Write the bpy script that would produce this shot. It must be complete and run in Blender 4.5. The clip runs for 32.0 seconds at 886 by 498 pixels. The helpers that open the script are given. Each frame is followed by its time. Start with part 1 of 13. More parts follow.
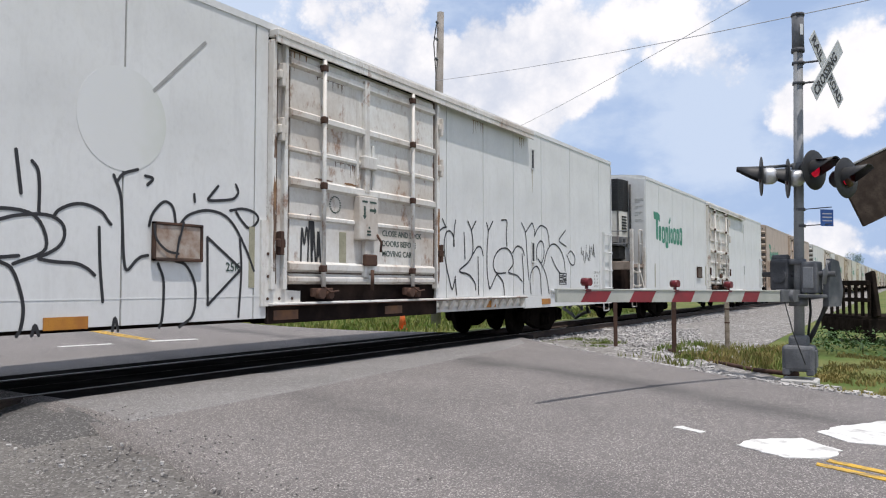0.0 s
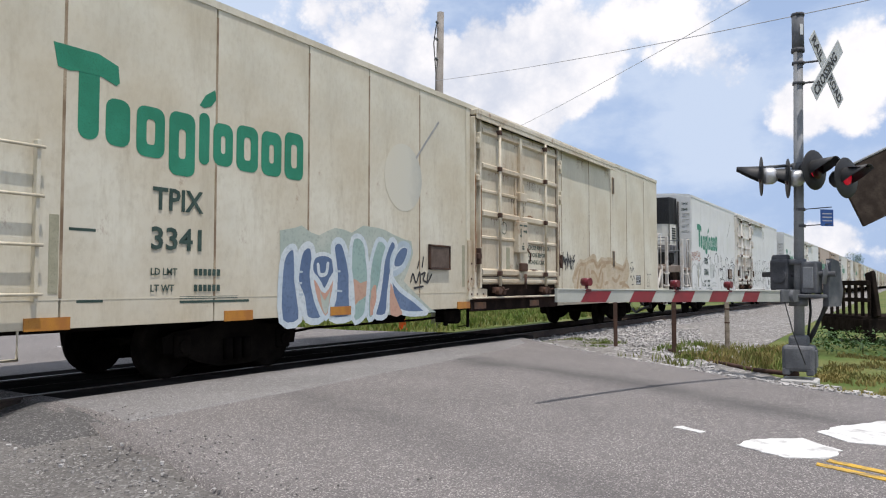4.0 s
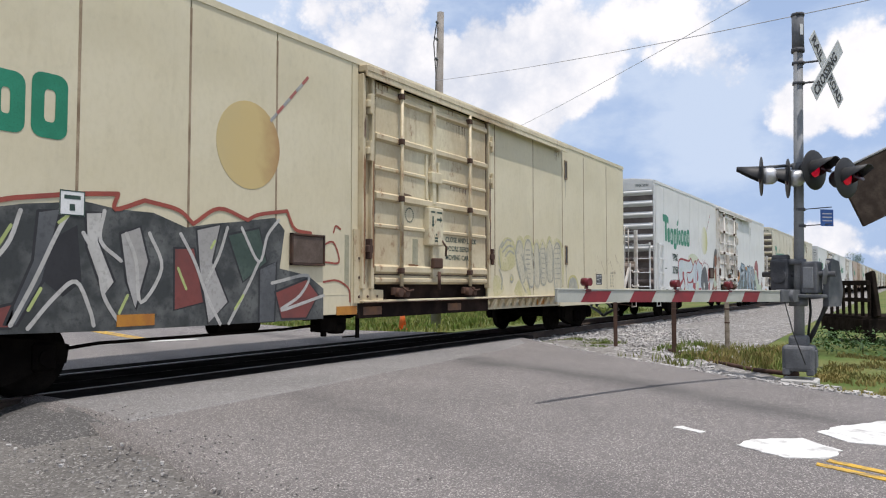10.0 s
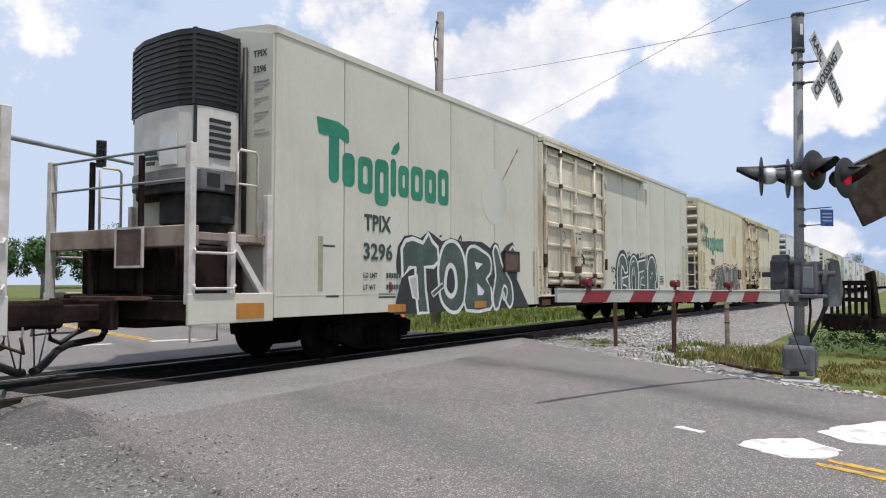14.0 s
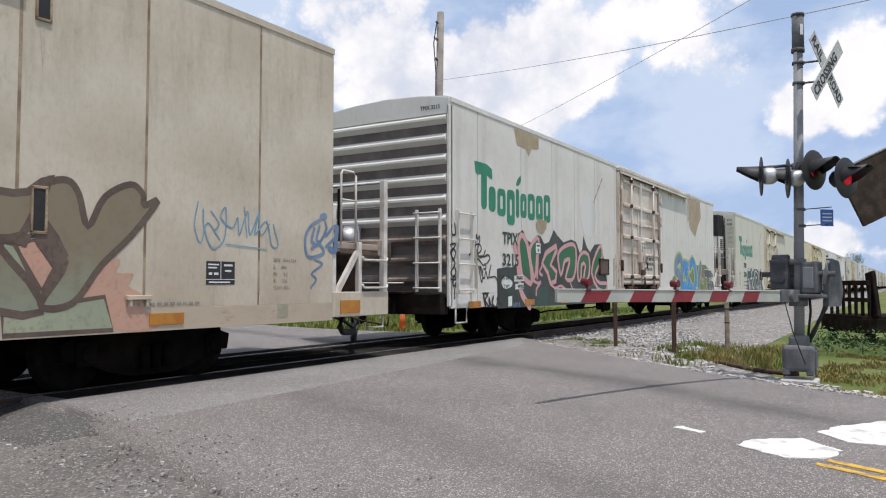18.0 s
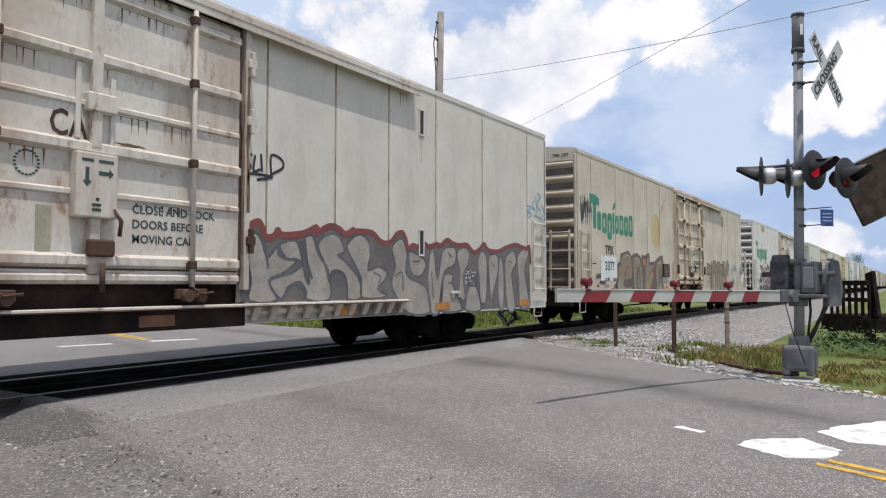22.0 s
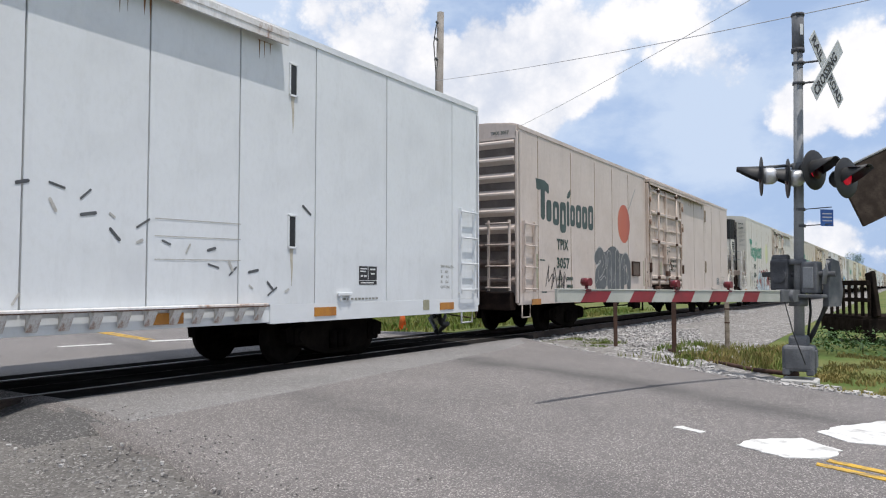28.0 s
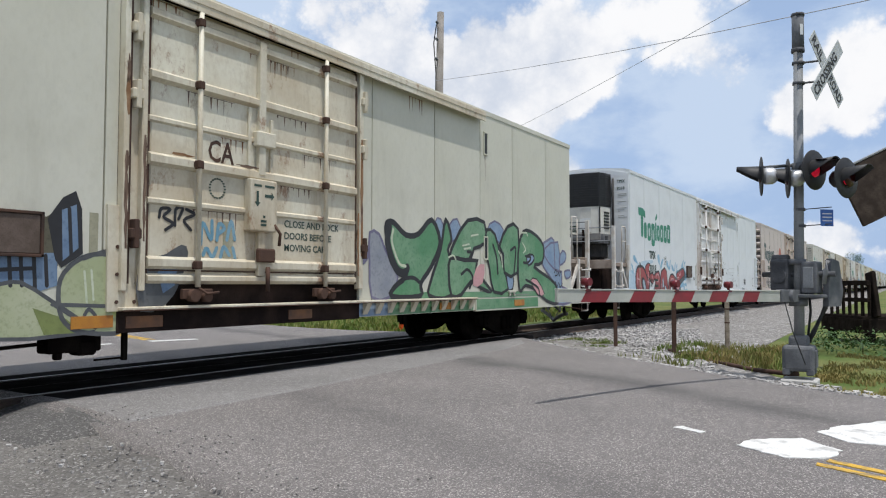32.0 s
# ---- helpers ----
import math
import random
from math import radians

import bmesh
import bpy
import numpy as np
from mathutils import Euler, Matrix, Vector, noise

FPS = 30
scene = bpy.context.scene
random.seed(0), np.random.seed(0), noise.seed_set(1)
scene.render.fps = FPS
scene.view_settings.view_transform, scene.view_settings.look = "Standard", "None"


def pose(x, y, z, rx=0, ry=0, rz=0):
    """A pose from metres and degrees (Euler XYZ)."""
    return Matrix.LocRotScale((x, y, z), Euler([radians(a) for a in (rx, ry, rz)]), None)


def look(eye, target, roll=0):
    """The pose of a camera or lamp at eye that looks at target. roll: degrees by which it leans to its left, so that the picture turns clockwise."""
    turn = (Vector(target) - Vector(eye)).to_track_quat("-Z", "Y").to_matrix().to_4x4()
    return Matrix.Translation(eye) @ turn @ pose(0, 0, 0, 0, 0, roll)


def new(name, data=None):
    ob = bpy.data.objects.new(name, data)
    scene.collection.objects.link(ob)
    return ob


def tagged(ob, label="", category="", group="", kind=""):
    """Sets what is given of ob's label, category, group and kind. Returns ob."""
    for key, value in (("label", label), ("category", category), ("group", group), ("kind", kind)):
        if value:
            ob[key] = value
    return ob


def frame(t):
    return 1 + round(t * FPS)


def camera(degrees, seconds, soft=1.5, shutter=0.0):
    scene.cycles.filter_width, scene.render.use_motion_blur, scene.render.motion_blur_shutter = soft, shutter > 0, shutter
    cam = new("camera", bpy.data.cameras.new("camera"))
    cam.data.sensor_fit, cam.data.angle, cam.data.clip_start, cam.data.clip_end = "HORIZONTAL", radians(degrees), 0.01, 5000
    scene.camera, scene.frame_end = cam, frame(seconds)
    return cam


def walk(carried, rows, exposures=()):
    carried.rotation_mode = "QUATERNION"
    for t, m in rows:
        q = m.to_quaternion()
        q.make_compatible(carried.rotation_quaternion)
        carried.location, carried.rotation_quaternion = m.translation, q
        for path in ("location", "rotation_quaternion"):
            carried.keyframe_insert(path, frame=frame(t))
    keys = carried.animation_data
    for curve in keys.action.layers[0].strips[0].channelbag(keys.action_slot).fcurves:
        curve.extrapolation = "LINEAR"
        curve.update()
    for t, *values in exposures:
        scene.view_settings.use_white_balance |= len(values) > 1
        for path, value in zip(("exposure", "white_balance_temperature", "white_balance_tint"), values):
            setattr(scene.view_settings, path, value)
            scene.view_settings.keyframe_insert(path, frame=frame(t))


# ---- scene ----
# ---------------------------------------------------------------- camera
EYE = Vector((0.0, 0.0, 1.19))
cam = camera(60.66, 32.0, soft=1.15, shutter=0.0)
AIM = EYE + Vector((math.cos(radians(31.71)), math.sin(radians(31.71)), math.tan(radians(2.69))))
walk(cam, [(0.0, look(EYE, AIM)), (32.0, look(EYE, AIM))], [(0.0, 0.05, 6560, 14), (25.5, 0.05, 6560, 14), (28.2, 0.06, 6500, 12), (29.0, -0.04, 6440, 10.5), (32.0, -0.03, 6450, 11)])

# ---------------------------------------------------------------- light
SUN_ELEVATION, SUN_AZIMUTH = 73.5, -115.0      # azimuth: degrees from +x towards +y
sun_from = Vector((math.cos(radians(SUN_ELEVATION)) * math.cos(radians(SUN_AZIMUTH)),
                   math.cos(radians(SUN_ELEVATION)) * math.sin(radians(SUN_AZIMUTH)),
                   math.sin(radians(SUN_ELEVATION))))
sun = new("sun", bpy.data.lights.new("sun", "SUN"))
sun.data.energy, sun.data.angle, sun.data.color = 3.4, radians(0.6), (1.0, 0.97, 0.91)
sun.matrix_world = look(sun_from * 100, (0, 0, 0))


def sky_world():
    """Hazy blue summer sky with broken white cumulus."""
    w = bpy.data.worlds.new("sky")
    w.use_nodes = True
    scene.world = w
    nt = w.node_tree
    nt.nodes.clear()
    N, L = nt.nodes.new, nt.links.new
    out, bg, sky = N("ShaderNodeOutputWorld"), N("ShaderNodeBackground"), N("ShaderNodeTexSky")
    sky.sky_type, sky.sun_disc = "NISHITA", False
    sky.sun_elevation, sky.sun_rotation = radians(SUN_ELEVATION), radians(90 - SUN_AZIMUTH)
    sky.air_density, sky.dust_density, sky.ozone_density = 1.0, 1.2, 1.5
    co = N("ShaderNodeTexCoord")
    sep = N("ShaderNodeSeparateXYZ")
    L(co.outputs["Generated"], sep.inputs[0])

    def calc(op, a, b):
        m = N("ShaderNodeMath"); m.operation = op
        for sock, v in ((m.inputs[0], a), (m.inputs[1], b)):
            if isinstance(v, (int, float)):
                sock.default_value = v
            else:
                L(v, sock)
        return m.outputs[0]

    def ramp_of(value, lo, hi, a, b):
        r = N("ShaderNodeMapRange"); r.interpolation_type = "SMOOTHSTEP"
        for k, v in (("From Min", lo), ("From Max", hi), ("To Min", a), ("To Max", b)):
            r.inputs[k].default_value = v
        L(value, r.inputs["Value"])
        return r.outputs[0]

    def cloud_noise(scale, detail, shift, stretch=(1, 1, 1), rough=0.55):
        n, mp = N("ShaderNodeTexNoise"), N("ShaderNodeMapping")
        n.inputs["Scale"].default_value, n.inputs["Detail"].default_value, n.inputs["Roughness"].default_value = scale, detail, rough
        mp.inputs["Location"].default_value, mp.inputs["Scale"].default_value = shift, stretch
        L(co.outputs["Generated"], mp.inputs["Vector"]); L(mp.outputs[0], n.inputs["Vector"])
        return n.outputs["Fac"]

    def mixed(fac, a, b):
        m = N("ShaderNodeMix"); m.data_type = "RGBA"
        for sock, v in ((m.inputs["Factor"], fac), (m.inputs[6], a), (m.inputs[7], b)):
            if isinstance(v, tuple):
                sock.default_value = (*v, 1)
            elif isinstance(v, (int, float)):
                sock.default_value = v
            else:
                L(v, sock)
        return m.outputs[2]

    def banks(rows, total):
        for d, width, gain in rows:
            dist = N("ShaderNodeVectorMath"); dist.operation = "DISTANCE"
            dist.inputs[1].default_value = Vector(d).normalized()
            L(co.outputs["Generated"], dist.inputs[0])
            total = calc("ADD", total, ramp_of(dist.outputs["Value"], 0.0, width, gain, 0.0))
        return total

    # billowing heads: cells within cells
    puff = N("ShaderNodeTexVoronoi")
    puff.feature, puff.normalize = "SMOOTH_F1", True
    for k, v in (("Scale", 15.0), ("Detail", 4.0), ("Roughness", 0.55), ("Lacunarity", 2.3), ("Smoothness", 0.6)):
        puff.inputs[k].default_value = v
    L(co.outputs["Generated"], puff.inputs["Vector"])
    lumps = calc("MULTIPLY", calc("SUBTRACT", 0.35, puff.outputs["Distance"]), 0.8)
    broad = calc("MULTIPLY", calc("SUBTRACT", cloud_noise(4.0, 10, (1.3, 0.4, 2.1)), 0.5), 1.1)
    density = banks(CLOUD_BANKS, calc("ADD", lumps, broad))
    cover = ramp_of(density, 0.03, 0.16, 0.0, 1.0)
    # thin veil between the heads
    veil = banks(VEIL_BANKS, calc("SUBTRACT", calc("MULTIPLY", cloud_noise(6.0, 10, (5.0, 2.0, 0.7), (1, 1, 1.8), 0.6), 1.5), 0.78))
    veil = ramp_of(veil, -0.16, 0.26, 0.22, 0.95)
    # white heads, blue-grey hollows
    shade = calc("ADD", calc("MULTIPLY", puff.outputs["Distance"], -0.8), cloud_noise(6.5, 8, (4.0, 1.5, 0.8)))
    white = mixed(ramp_of(shade, 0.06, 0.40, 0.0, 1.0), (6.4, 7.0, 8.0), (9.8, 9.85, 9.9))
    blue = mixed(ramp_of(sep.outputs["Z"], 0.15, 0.75, 0.85, 0.40), sky.outputs[0], (3.5, 5.1, 8.0))
    hazy = mixed(veil, blue, (5.85, 7.05, 8.75))
    L(mixed(cover, hazy, white), bg.inputs["Color"])
    bg.inputs["Strength"].default_value = 0.1
    L(bg.outputs[0], out.inputs["Surface"])


def heading(deg_right, deg_up):
    """A direction so many degrees to the right of the camera's line and above the horizon."""
    a = radians(31.71 - deg_right)
    return (math.cos(a) * math.cos(radians(deg_up)), math.sin(a) * math.cos(radians(deg_up)), math.sin(radians(deg_up)))


CLOUD_BANKS = [(heading(3.2, 11.6), 0.18, 0.36), (heading(7.5, 16), 0.12, 0.24), (heading(-3, 15), 0.18, 0.20), (heading(10.2, 8), 0.07, 0.26),
               (heading(13.5, 8.5), 0.11, -0.50), (heading(19, 6.5), 0.14, -0.40), (heading(20, 11), 0.10, -0.30), (heading(16, 14), 0.09, -0.22), (heading(25, 19), 0.14, -0.3),
               (heading(29, 13.8), 0.095, 0.40), (heading(25, 12.0), 0.05, 0.20), (heading(27, 3.2), 0.05, 0.32), (heading(27, 7), 0.08, -0.35), (heading(-20, 17), 0.12, -0.2), (heading(-26, 8), 0.15, -0.25)]
VEIL_BANKS = [(heading(16, 15), 0.20, 0.35), (heading(21, 10.5), 0.10, 0.30), (heading(12.6, 8), 0.06, -0.35), (heading(26, 6), 0.12, -0.10), (heading(-10, 17), 0.3, 0.25), (heading(-27, 12), 0.40, 0.40)]
sky_world()
scene.view_settings.exposure = 0.0


# ---------------------------------------------------------------- materials
def nodes_of(name):
    m = bpy.data.materials.new(name)
    m.use_nodes = True
    nt = m.node_tree
    return m, nt, nt.nodes["Principled BSDF"]


def noise_tex(nt, scale, detail=5, stretch=None, rough=0.55, shift=(0, 0, 0)):
    n = nt.nodes.new("ShaderNodeTexNoise")
    n.inputs["Scale"].default_value, n.inputs["Detail"].default_value, n.inputs["Roughness"].default_value = scale, detail, rough
    co = nt.nodes.new("ShaderNodeTexCoord")
    mp = nt.nodes.new("ShaderNodeMapping")
    mp.inputs["Scale"].default_value = stretch or (1, 1, 1)
    mp.inputs["Location"].default_value = shift
    nt.links.new(co.outputs["Object"], mp.inputs["Vector"])
    nt.links.new(mp.outputs[0], n.inputs["Vector"])
    return n.outputs["Fac"]


def stretch_range(nt, value, lo, hi, a=0.0, b=1.0):
    r = nt.nodes.new("ShaderNodeMapRange")
    for k, v in (("From Min", lo), ("From Max", hi), ("To Min", a), ("To Max", b)):
        r.inputs[k].default_value = v
    nt.links.new(value, r.inputs["Value"])
    return r.outputs[0]


def blend(nt, fac, a, b):
    m = nt.nodes.new("ShaderNodeMix")
    m.data_type = "RGBA"
    for sock, v in ((m.inputs["Factor"], fac), (m.inputs[6], a), (m.inputs[7], b)):
        if isinstance(v, (tuple, list)):
            sock.default_value = (*v[:3], 1)
        elif isinstance(v, (int, float)):
            sock.default_value = v
        else:
            nt.links.new(v, sock)
    return m.outputs[2]


def times(nt, a, b):
    m = nt.nodes.new("ShaderNodeMath")
    m.operation = "MULTIPLY"
    for sock, v in ((m.inputs[0], a), (m.inputs[1], b)):
        if isinstance(v, (int, float)):
            sock.default_value = v
        else:
            nt.links.new(v, sock)
    return m.outputs[0]


def relief(nt, bsdf, height, strength=0.3, distance=0.01):
    b = nt.nodes.new("ShaderNodeBump")
    b.inputs["Strength"].default_value, b.inputs["Distance"].default_value = strength, distance
    nt.links.new(height, b.inputs["Height"])
    nt.links.new(b.outputs[0], bsdf.inputs["Normal"])


def worn(name, base, second, scale=3.0, rough=0.6, metal=0.0, bump=0.15, fine=60.0, grain=0.25, lo=0.4, hi=0.65):
    """Plain weathered surface: two tones at one scale, grain at another."""
    m, nt, bs = nodes_of(name)
    big = stretch_range(nt, noise_tex(nt, scale), lo, hi)
    small = noise_tex(nt, fine, 3)
    col = blend(nt, big, base, second)
    dark = tuple(c * (1 - grain) for c in base)
    col = blend(nt, stretch_range(nt, small, 0.5, 0.75, 0, 0.8), col, dark)
    nt.links.new(col, bs.inputs["Base Color"])
    bs.inputs["Roughness"].default_value, bs.inputs["Metallic"].default_value = rough, metal
    bs.inputs["Specular IOR Level"].default_value = 0.0 if rough > 0.6 and max(base) < 0.06 else 0.18 if rough > 0.6 else 0.4
    relief(nt, bs, small, bump, 0.004)
    return m


def car_paint(name, base, grime, rust=0.15, shift=0.0, dirt=0.35, rusty_from=0.66, size=1.6):
    """Old gloss paint on sheet steel: blotches, rain streaks, rust freckles."""
    m, nt, bs = nodes_of(name)
    blot = stretch_range(nt, noise_tex(nt, 0.55, 6, (1, 1, 1.4), shift=(shift, 0, shift)), 0.38, 0.70)
    streak = stretch_range(nt, noise_tex(nt, 1.5, 6, (1.6, 1, 0.22), 0.7, (shift * 2, 0, 0)), 0.52, 0.80)
    rusty = stretch_range(nt, noise_tex(nt, size, 9, (1, 1, 0.55), 0.75, (0, shift, 3)), rusty_from, rusty_from + 0.09)
    col = blend(nt, times(nt, blot, dirt), base, grime)
    col = blend(nt, times(nt, streak, dirt * 1.1), col, tuple(c * 0.72 for c in grime))
    # soft grey patches a metre or so across, darker than the base
    grey_patch = stretch_range(nt, noise_tex(nt, 0.95, 2.5, (1, 1, 1.15), 0.45, (shift * 3, 7, shift)), 0.50, 0.72)
    col = blend(nt, times(nt, grey_patch, 0.34), col, tuple(c * 0.74 for c in base))
    soot = stretch_range(nt, noise_tex(nt, 4.5, 8, (1, 1, 0.7), 0.75, (shift, 2, 1)), 0.55, 0.85)
    col = blend(nt, times(nt, soot, dirt * 0.8), col, tuple(c * 0.55 for c in grime))
    mottle = stretch_range(nt, noise_tex(nt, 16.0, 6, (1, 1, 0.6), 0.7, (shift, 4, 0)), 0.45, 0.75)
    col = blend(nt, times(nt, mottle, 0.10 + dirt * 0.25), col, tuple(c * 0.8 for c in grime))
    col = blend(nt, times(nt, rusty, rust), col, (0.24, 0.11, 0.05))
    nt.links.new(col, bs.inputs["Base Color"])
    bs.inputs["Roughness"].default_value = 0.52
    bs.inputs["Specular IOR Level"].default_value = 0.4
    relief(nt, bs, noise_tex(nt, 1.1, 3, (1, 1, 0.6), shift=(shift, 1, 0)), 0.25, 0.02)
    return m


def speckled(name, base, pale, dark, stone=110.0, patch=0.5, bump=0.5, tyre=None):
    """Aggregate: asphalt or packed gravel with single stones showing."""
    m, nt, bs = nodes_of(name)
    v = nt.nodes.new("ShaderNodeTexVoronoi")
    v.inputs["Scale"].default_value = stone
    co = nt.nodes.new("ShaderNodeTexCoord")
    nt.links.new(co.outputs["Object"], v.inputs["Vector"])
    sepc = nt.nodes.new("ShaderNodeSeparateColor")
    nt.links.new(v.outputs["Color"], sepc.inputs[0])
    one = sepc.outputs[0]
    broad = noise_tex(nt, patch, 6, rough=0.6)
    col = blend(nt, stretch_range(nt, broad, 0.35, 0.7), base, tuple(c * 0.72 for c in base))
    col = blend(nt, stretch_range(nt, one, 0.74, 0.92, 0, 0.9), col, pale)
    col = blend(nt, stretch_range(nt, sepc.outputs[1], 0.6, 0.95, 0, 0.8), col, dark)
    col = blend(nt, stretch_range(nt, noise_tex(nt, 2.6, 8, rough=0.7), 0.55, 0.75, 0, 0.35), col, dark)
    if tyre:
        # rubbed dark wheel paths along the lane
        for offset, wide, much in ((6.98, 0.62, 0.80), (3.32, 0.45, 0.42), (5.2, 0.4, 0.15)):
            dot = nt.nodes.new("ShaderNodeVectorMath")
            dot.operation = "DOT_PRODUCT"
            dot.inputs[1].default_value = (0.91, -0.41, 0)
            nt.links.new(co.outputs["Object"], dot.inputs[0])
            sway = nt.nodes.new("ShaderNodeMath")
            sway.operation = "ADD"
            nt.links.new(dot.outputs["Value"], sway.inputs[0])
            nt.links.new(stretch_range(nt, noise_tex(nt, 0.5, 2), 0.3, 0.7, -0.15, 0.15), sway.inputs[1])
            far = nt.nodes.new("ShaderNodeMath")
            far.operation = "SUBTRACT"
            far.inputs[1].default_value = offset
            nt.links.new(sway.outputs[0], far.inputs[0])
            mod = nt.nodes.new("ShaderNodeMath")
            mod.operation = "ABSOLUTE"
            nt.links.new(far.outputs[0], mod.inputs[0])
            band = stretch_range(nt, mod.outputs[0], wide, 0.0, 0.0, much)
            col = blend(nt, times(nt, band, stretch_range(nt, noise_tex(nt, 1.2, 5), 0.3, 0.6, 0.5, 1.0)), col, (0.07, 0.066, 0.064))
    nt.links.new(col, bs.inputs["Base Color"])
    bs.inputs["Roughness"].default_value = 0.9
    relief(nt, bs, v.outputs["Distance"], bump, 0.006)
    return m


def glowing(name, colour, strength):
    m, nt, bs = nodes_of(name)
    bs.inputs["Base Color"].default_value = (*colour, 1)
    bs.inputs["Emission Color"].default_value = (*colour, 1)
    bs.inputs["Emission Strength"].default_value = strength
    return m


def plain(name, colour, rough=0.6, metal=0.0):
    return worn(name, colour, tuple(c * 0.8 for c in colour), 4.0, rough, metal, 0.08, 40.0, 0.12)


ASPHALT = speckled("asphalt", (0.180, 0.164, 0.157), (0.47, 0.435, 0.405), (0.084, 0.077, 0.074), 120.0, 0.35, 0.7, True)
PAD = speckled("pad_asphalt", (0.215, 0.205, 0.198), (0.40, 0.385, 0.37), (0.13, 0.123, 0.118), 95.0, 0.8, 0.5)
LIP = speckled("lip_asphalt", (0.10, 0.096, 0.092), (0.24, 0.23, 0.22), (0.06, 0.057, 0.055), 70.0, 1.5, 0.7)
DIRT = speckled("packed_gravel", (0.155, 0.145, 0.134), (0.29, 0.278, 0.262), (0.075, 0.069, 0.064), 55.0, 0.9, 1.0)
BALLAST = speckled("ballast", (0.23, 0.215, 0.20), (0.44, 0.425, 0.405), (0.09, 0.083, 0.076), 15.0, 1.2, 1.0)
STONE = worn("stone", (0.36, 0.345, 0.33), (0.56, 0.54, 0.52), 1.4, 0.9, 0, 0.4, 30, 0.4)
DARKSTONE = worn("dark_stone", (0.20, 0.188, 0.175), (0.34, 0.325, 0.305), 2.4, 0.9, 0, 0.4, 30, 0.4)
TURF = worn("turf", (0.085, 0.125, 0.030), (0.17, 0.17, 0.06), 0.35, 0.95, 0, 0.6, 22, 0.5)
BLADE = worn("blade", (0.11, 0.17, 0.035), (0.22, 0.21, 0.07), 0.8, 0.8, 0, 0.1, 9, 0.3)
DRYBLADE = worn("dry_blade", (0.30, 0.24, 0.09), (0.17, 0.18, 0.06), 1.2, 0.85, 0, 0.1, 9, 0.3)
LEAF = worn("leaf", (0.035, 0.085, 0.02), (0.07, 0.14, 0.035), 1.5, 0.6, 0, 0.1, 9, 0.3)
RAILSTEEL = worn("rail_steel", (0.10, 0.075, 0.06), (0.06, 0.045, 0.04), 3, 0.7, 0.3, 0.3)
RAILHEAD = plain("rail_head", (0.30, 0.29, 0.285), 0.5, 1.0)
# near black instead of pale paving: the train's shadow put into the colour
SHADOWPANEL = worn("crossing_shadow", (0.020, 0.019, 0.018), (0.045, 0.043, 0.041), 1.2, 0.95, 0, 0.3)
WHITEPAINT = worn("road_white", (0.72, 0.715, 0.69), (0.40, 0.39, 0.375), 5.5, 0.7, 0, 0.3, 60, 0.45, 0.52, 0.68)
YELLOWPAINT = worn("road_yellow", (0.64, 0.39, 0.06), (0.27, 0.21, 0.12), 9, 0.7, 0, 0.25, 60, 0.5, 0.44, 0.62)
GALV = worn("galvanised", (0.225, 0.235, 0.245), (0.31, 0.32, 0.33), 2.5, 0.75, 0.15, 0.1)
CASTGREY = worn("cast_grey", (0.115, 0.12, 0.128), (0.19, 0.195, 0.205), 4, 0.7, 0.1, 0.2)
BLACK = worn("black_paint", (0.02, 0.02, 0.021), (0.035, 0.035, 0.036), 3, 0.55, 0, 0.1)
SILVERPAINT = worn("silver_paint", (0.55, 0.56, 0.58), (0.68, 0.69, 0.70), 3, 0.4, 0.5, 0.1)
WOODGREY = worn("grey_wood", (0.22, 0.18, 0.14), (0.36, 0.31, 0.25), 6, 0.9, 0, 0.5, 25, 0.4)
WOODDARK = worn("dark_wood", (0.019, 0.015, 0.013), (0.036, 0.028, 0.024), 3, 0.9, 0, 0.4, 25, 0.5)
POLEWOOD = worn("pole_wood", (0.20, 0.18, 0.16), (0.30, 0.28, 0.26), 1.5, 0.9, 0, 0.4, 25, 0.3)
SIGNWHITE = worn("sign_white", (0.74, 0.75, 0.74), (0.62, 0.63, 0.62), 3, 0.5, 0, 0.05)
BUCKWHITE = worn("buck_white", (0.50, 0.52, 0.52), (0.40, 0.42, 0.42), 5, 0.6, 0, 0.05)
SIGNBLACK = plain("sign_black", (0.04, 0.04, 0.04))
GATERED = worn("gate_red", (0.25, 0.02, 0.03), (0.19, 0.02, 0.028), 4, 0.45, 0, 0.05)
GATEWHITE = worn("gate_white", (0.47, 0.48, 0.43), (0.36, 0.37, 0.33), 2, 0.45, 0, 0.05)
BLUESIGN = worn("sign_blue", (0.04, 0.12, 0.42), (0.06, 0.17, 0.5), 4, 0.4, 0, 0.05)
CABLE = plain("cable", (0.03, 0.03, 0.03))
WIREGREY = plain("wire_grey", (0.42, 0.42, 0.44))
CONCRETE = worn("concrete", (0.42, 0.41, 0.39), (0.52, 0.51, 0.49), 1.2, 0.9, 0, 0.3)
REDLENS = worn("red_lens", (0.05, 0.004, 0.008), (0.035, 0.004, 0.006), 6, 0.3, 0, 0.05)
GATELENS = worn("gate_lens", (0.15, 0.012, 0.018), (0.10, 0.01, 0.014), 6, 0.3, 0, 0.05)
REDGLOW = glowing("red_lamp", (0.40, 0.003, 0.02), 0.62)
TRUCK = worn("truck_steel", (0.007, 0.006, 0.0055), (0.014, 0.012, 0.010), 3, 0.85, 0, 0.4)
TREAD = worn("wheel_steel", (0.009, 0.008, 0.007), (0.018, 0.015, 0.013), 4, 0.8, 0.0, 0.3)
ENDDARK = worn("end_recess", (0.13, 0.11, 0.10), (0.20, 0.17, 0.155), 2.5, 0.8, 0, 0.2)
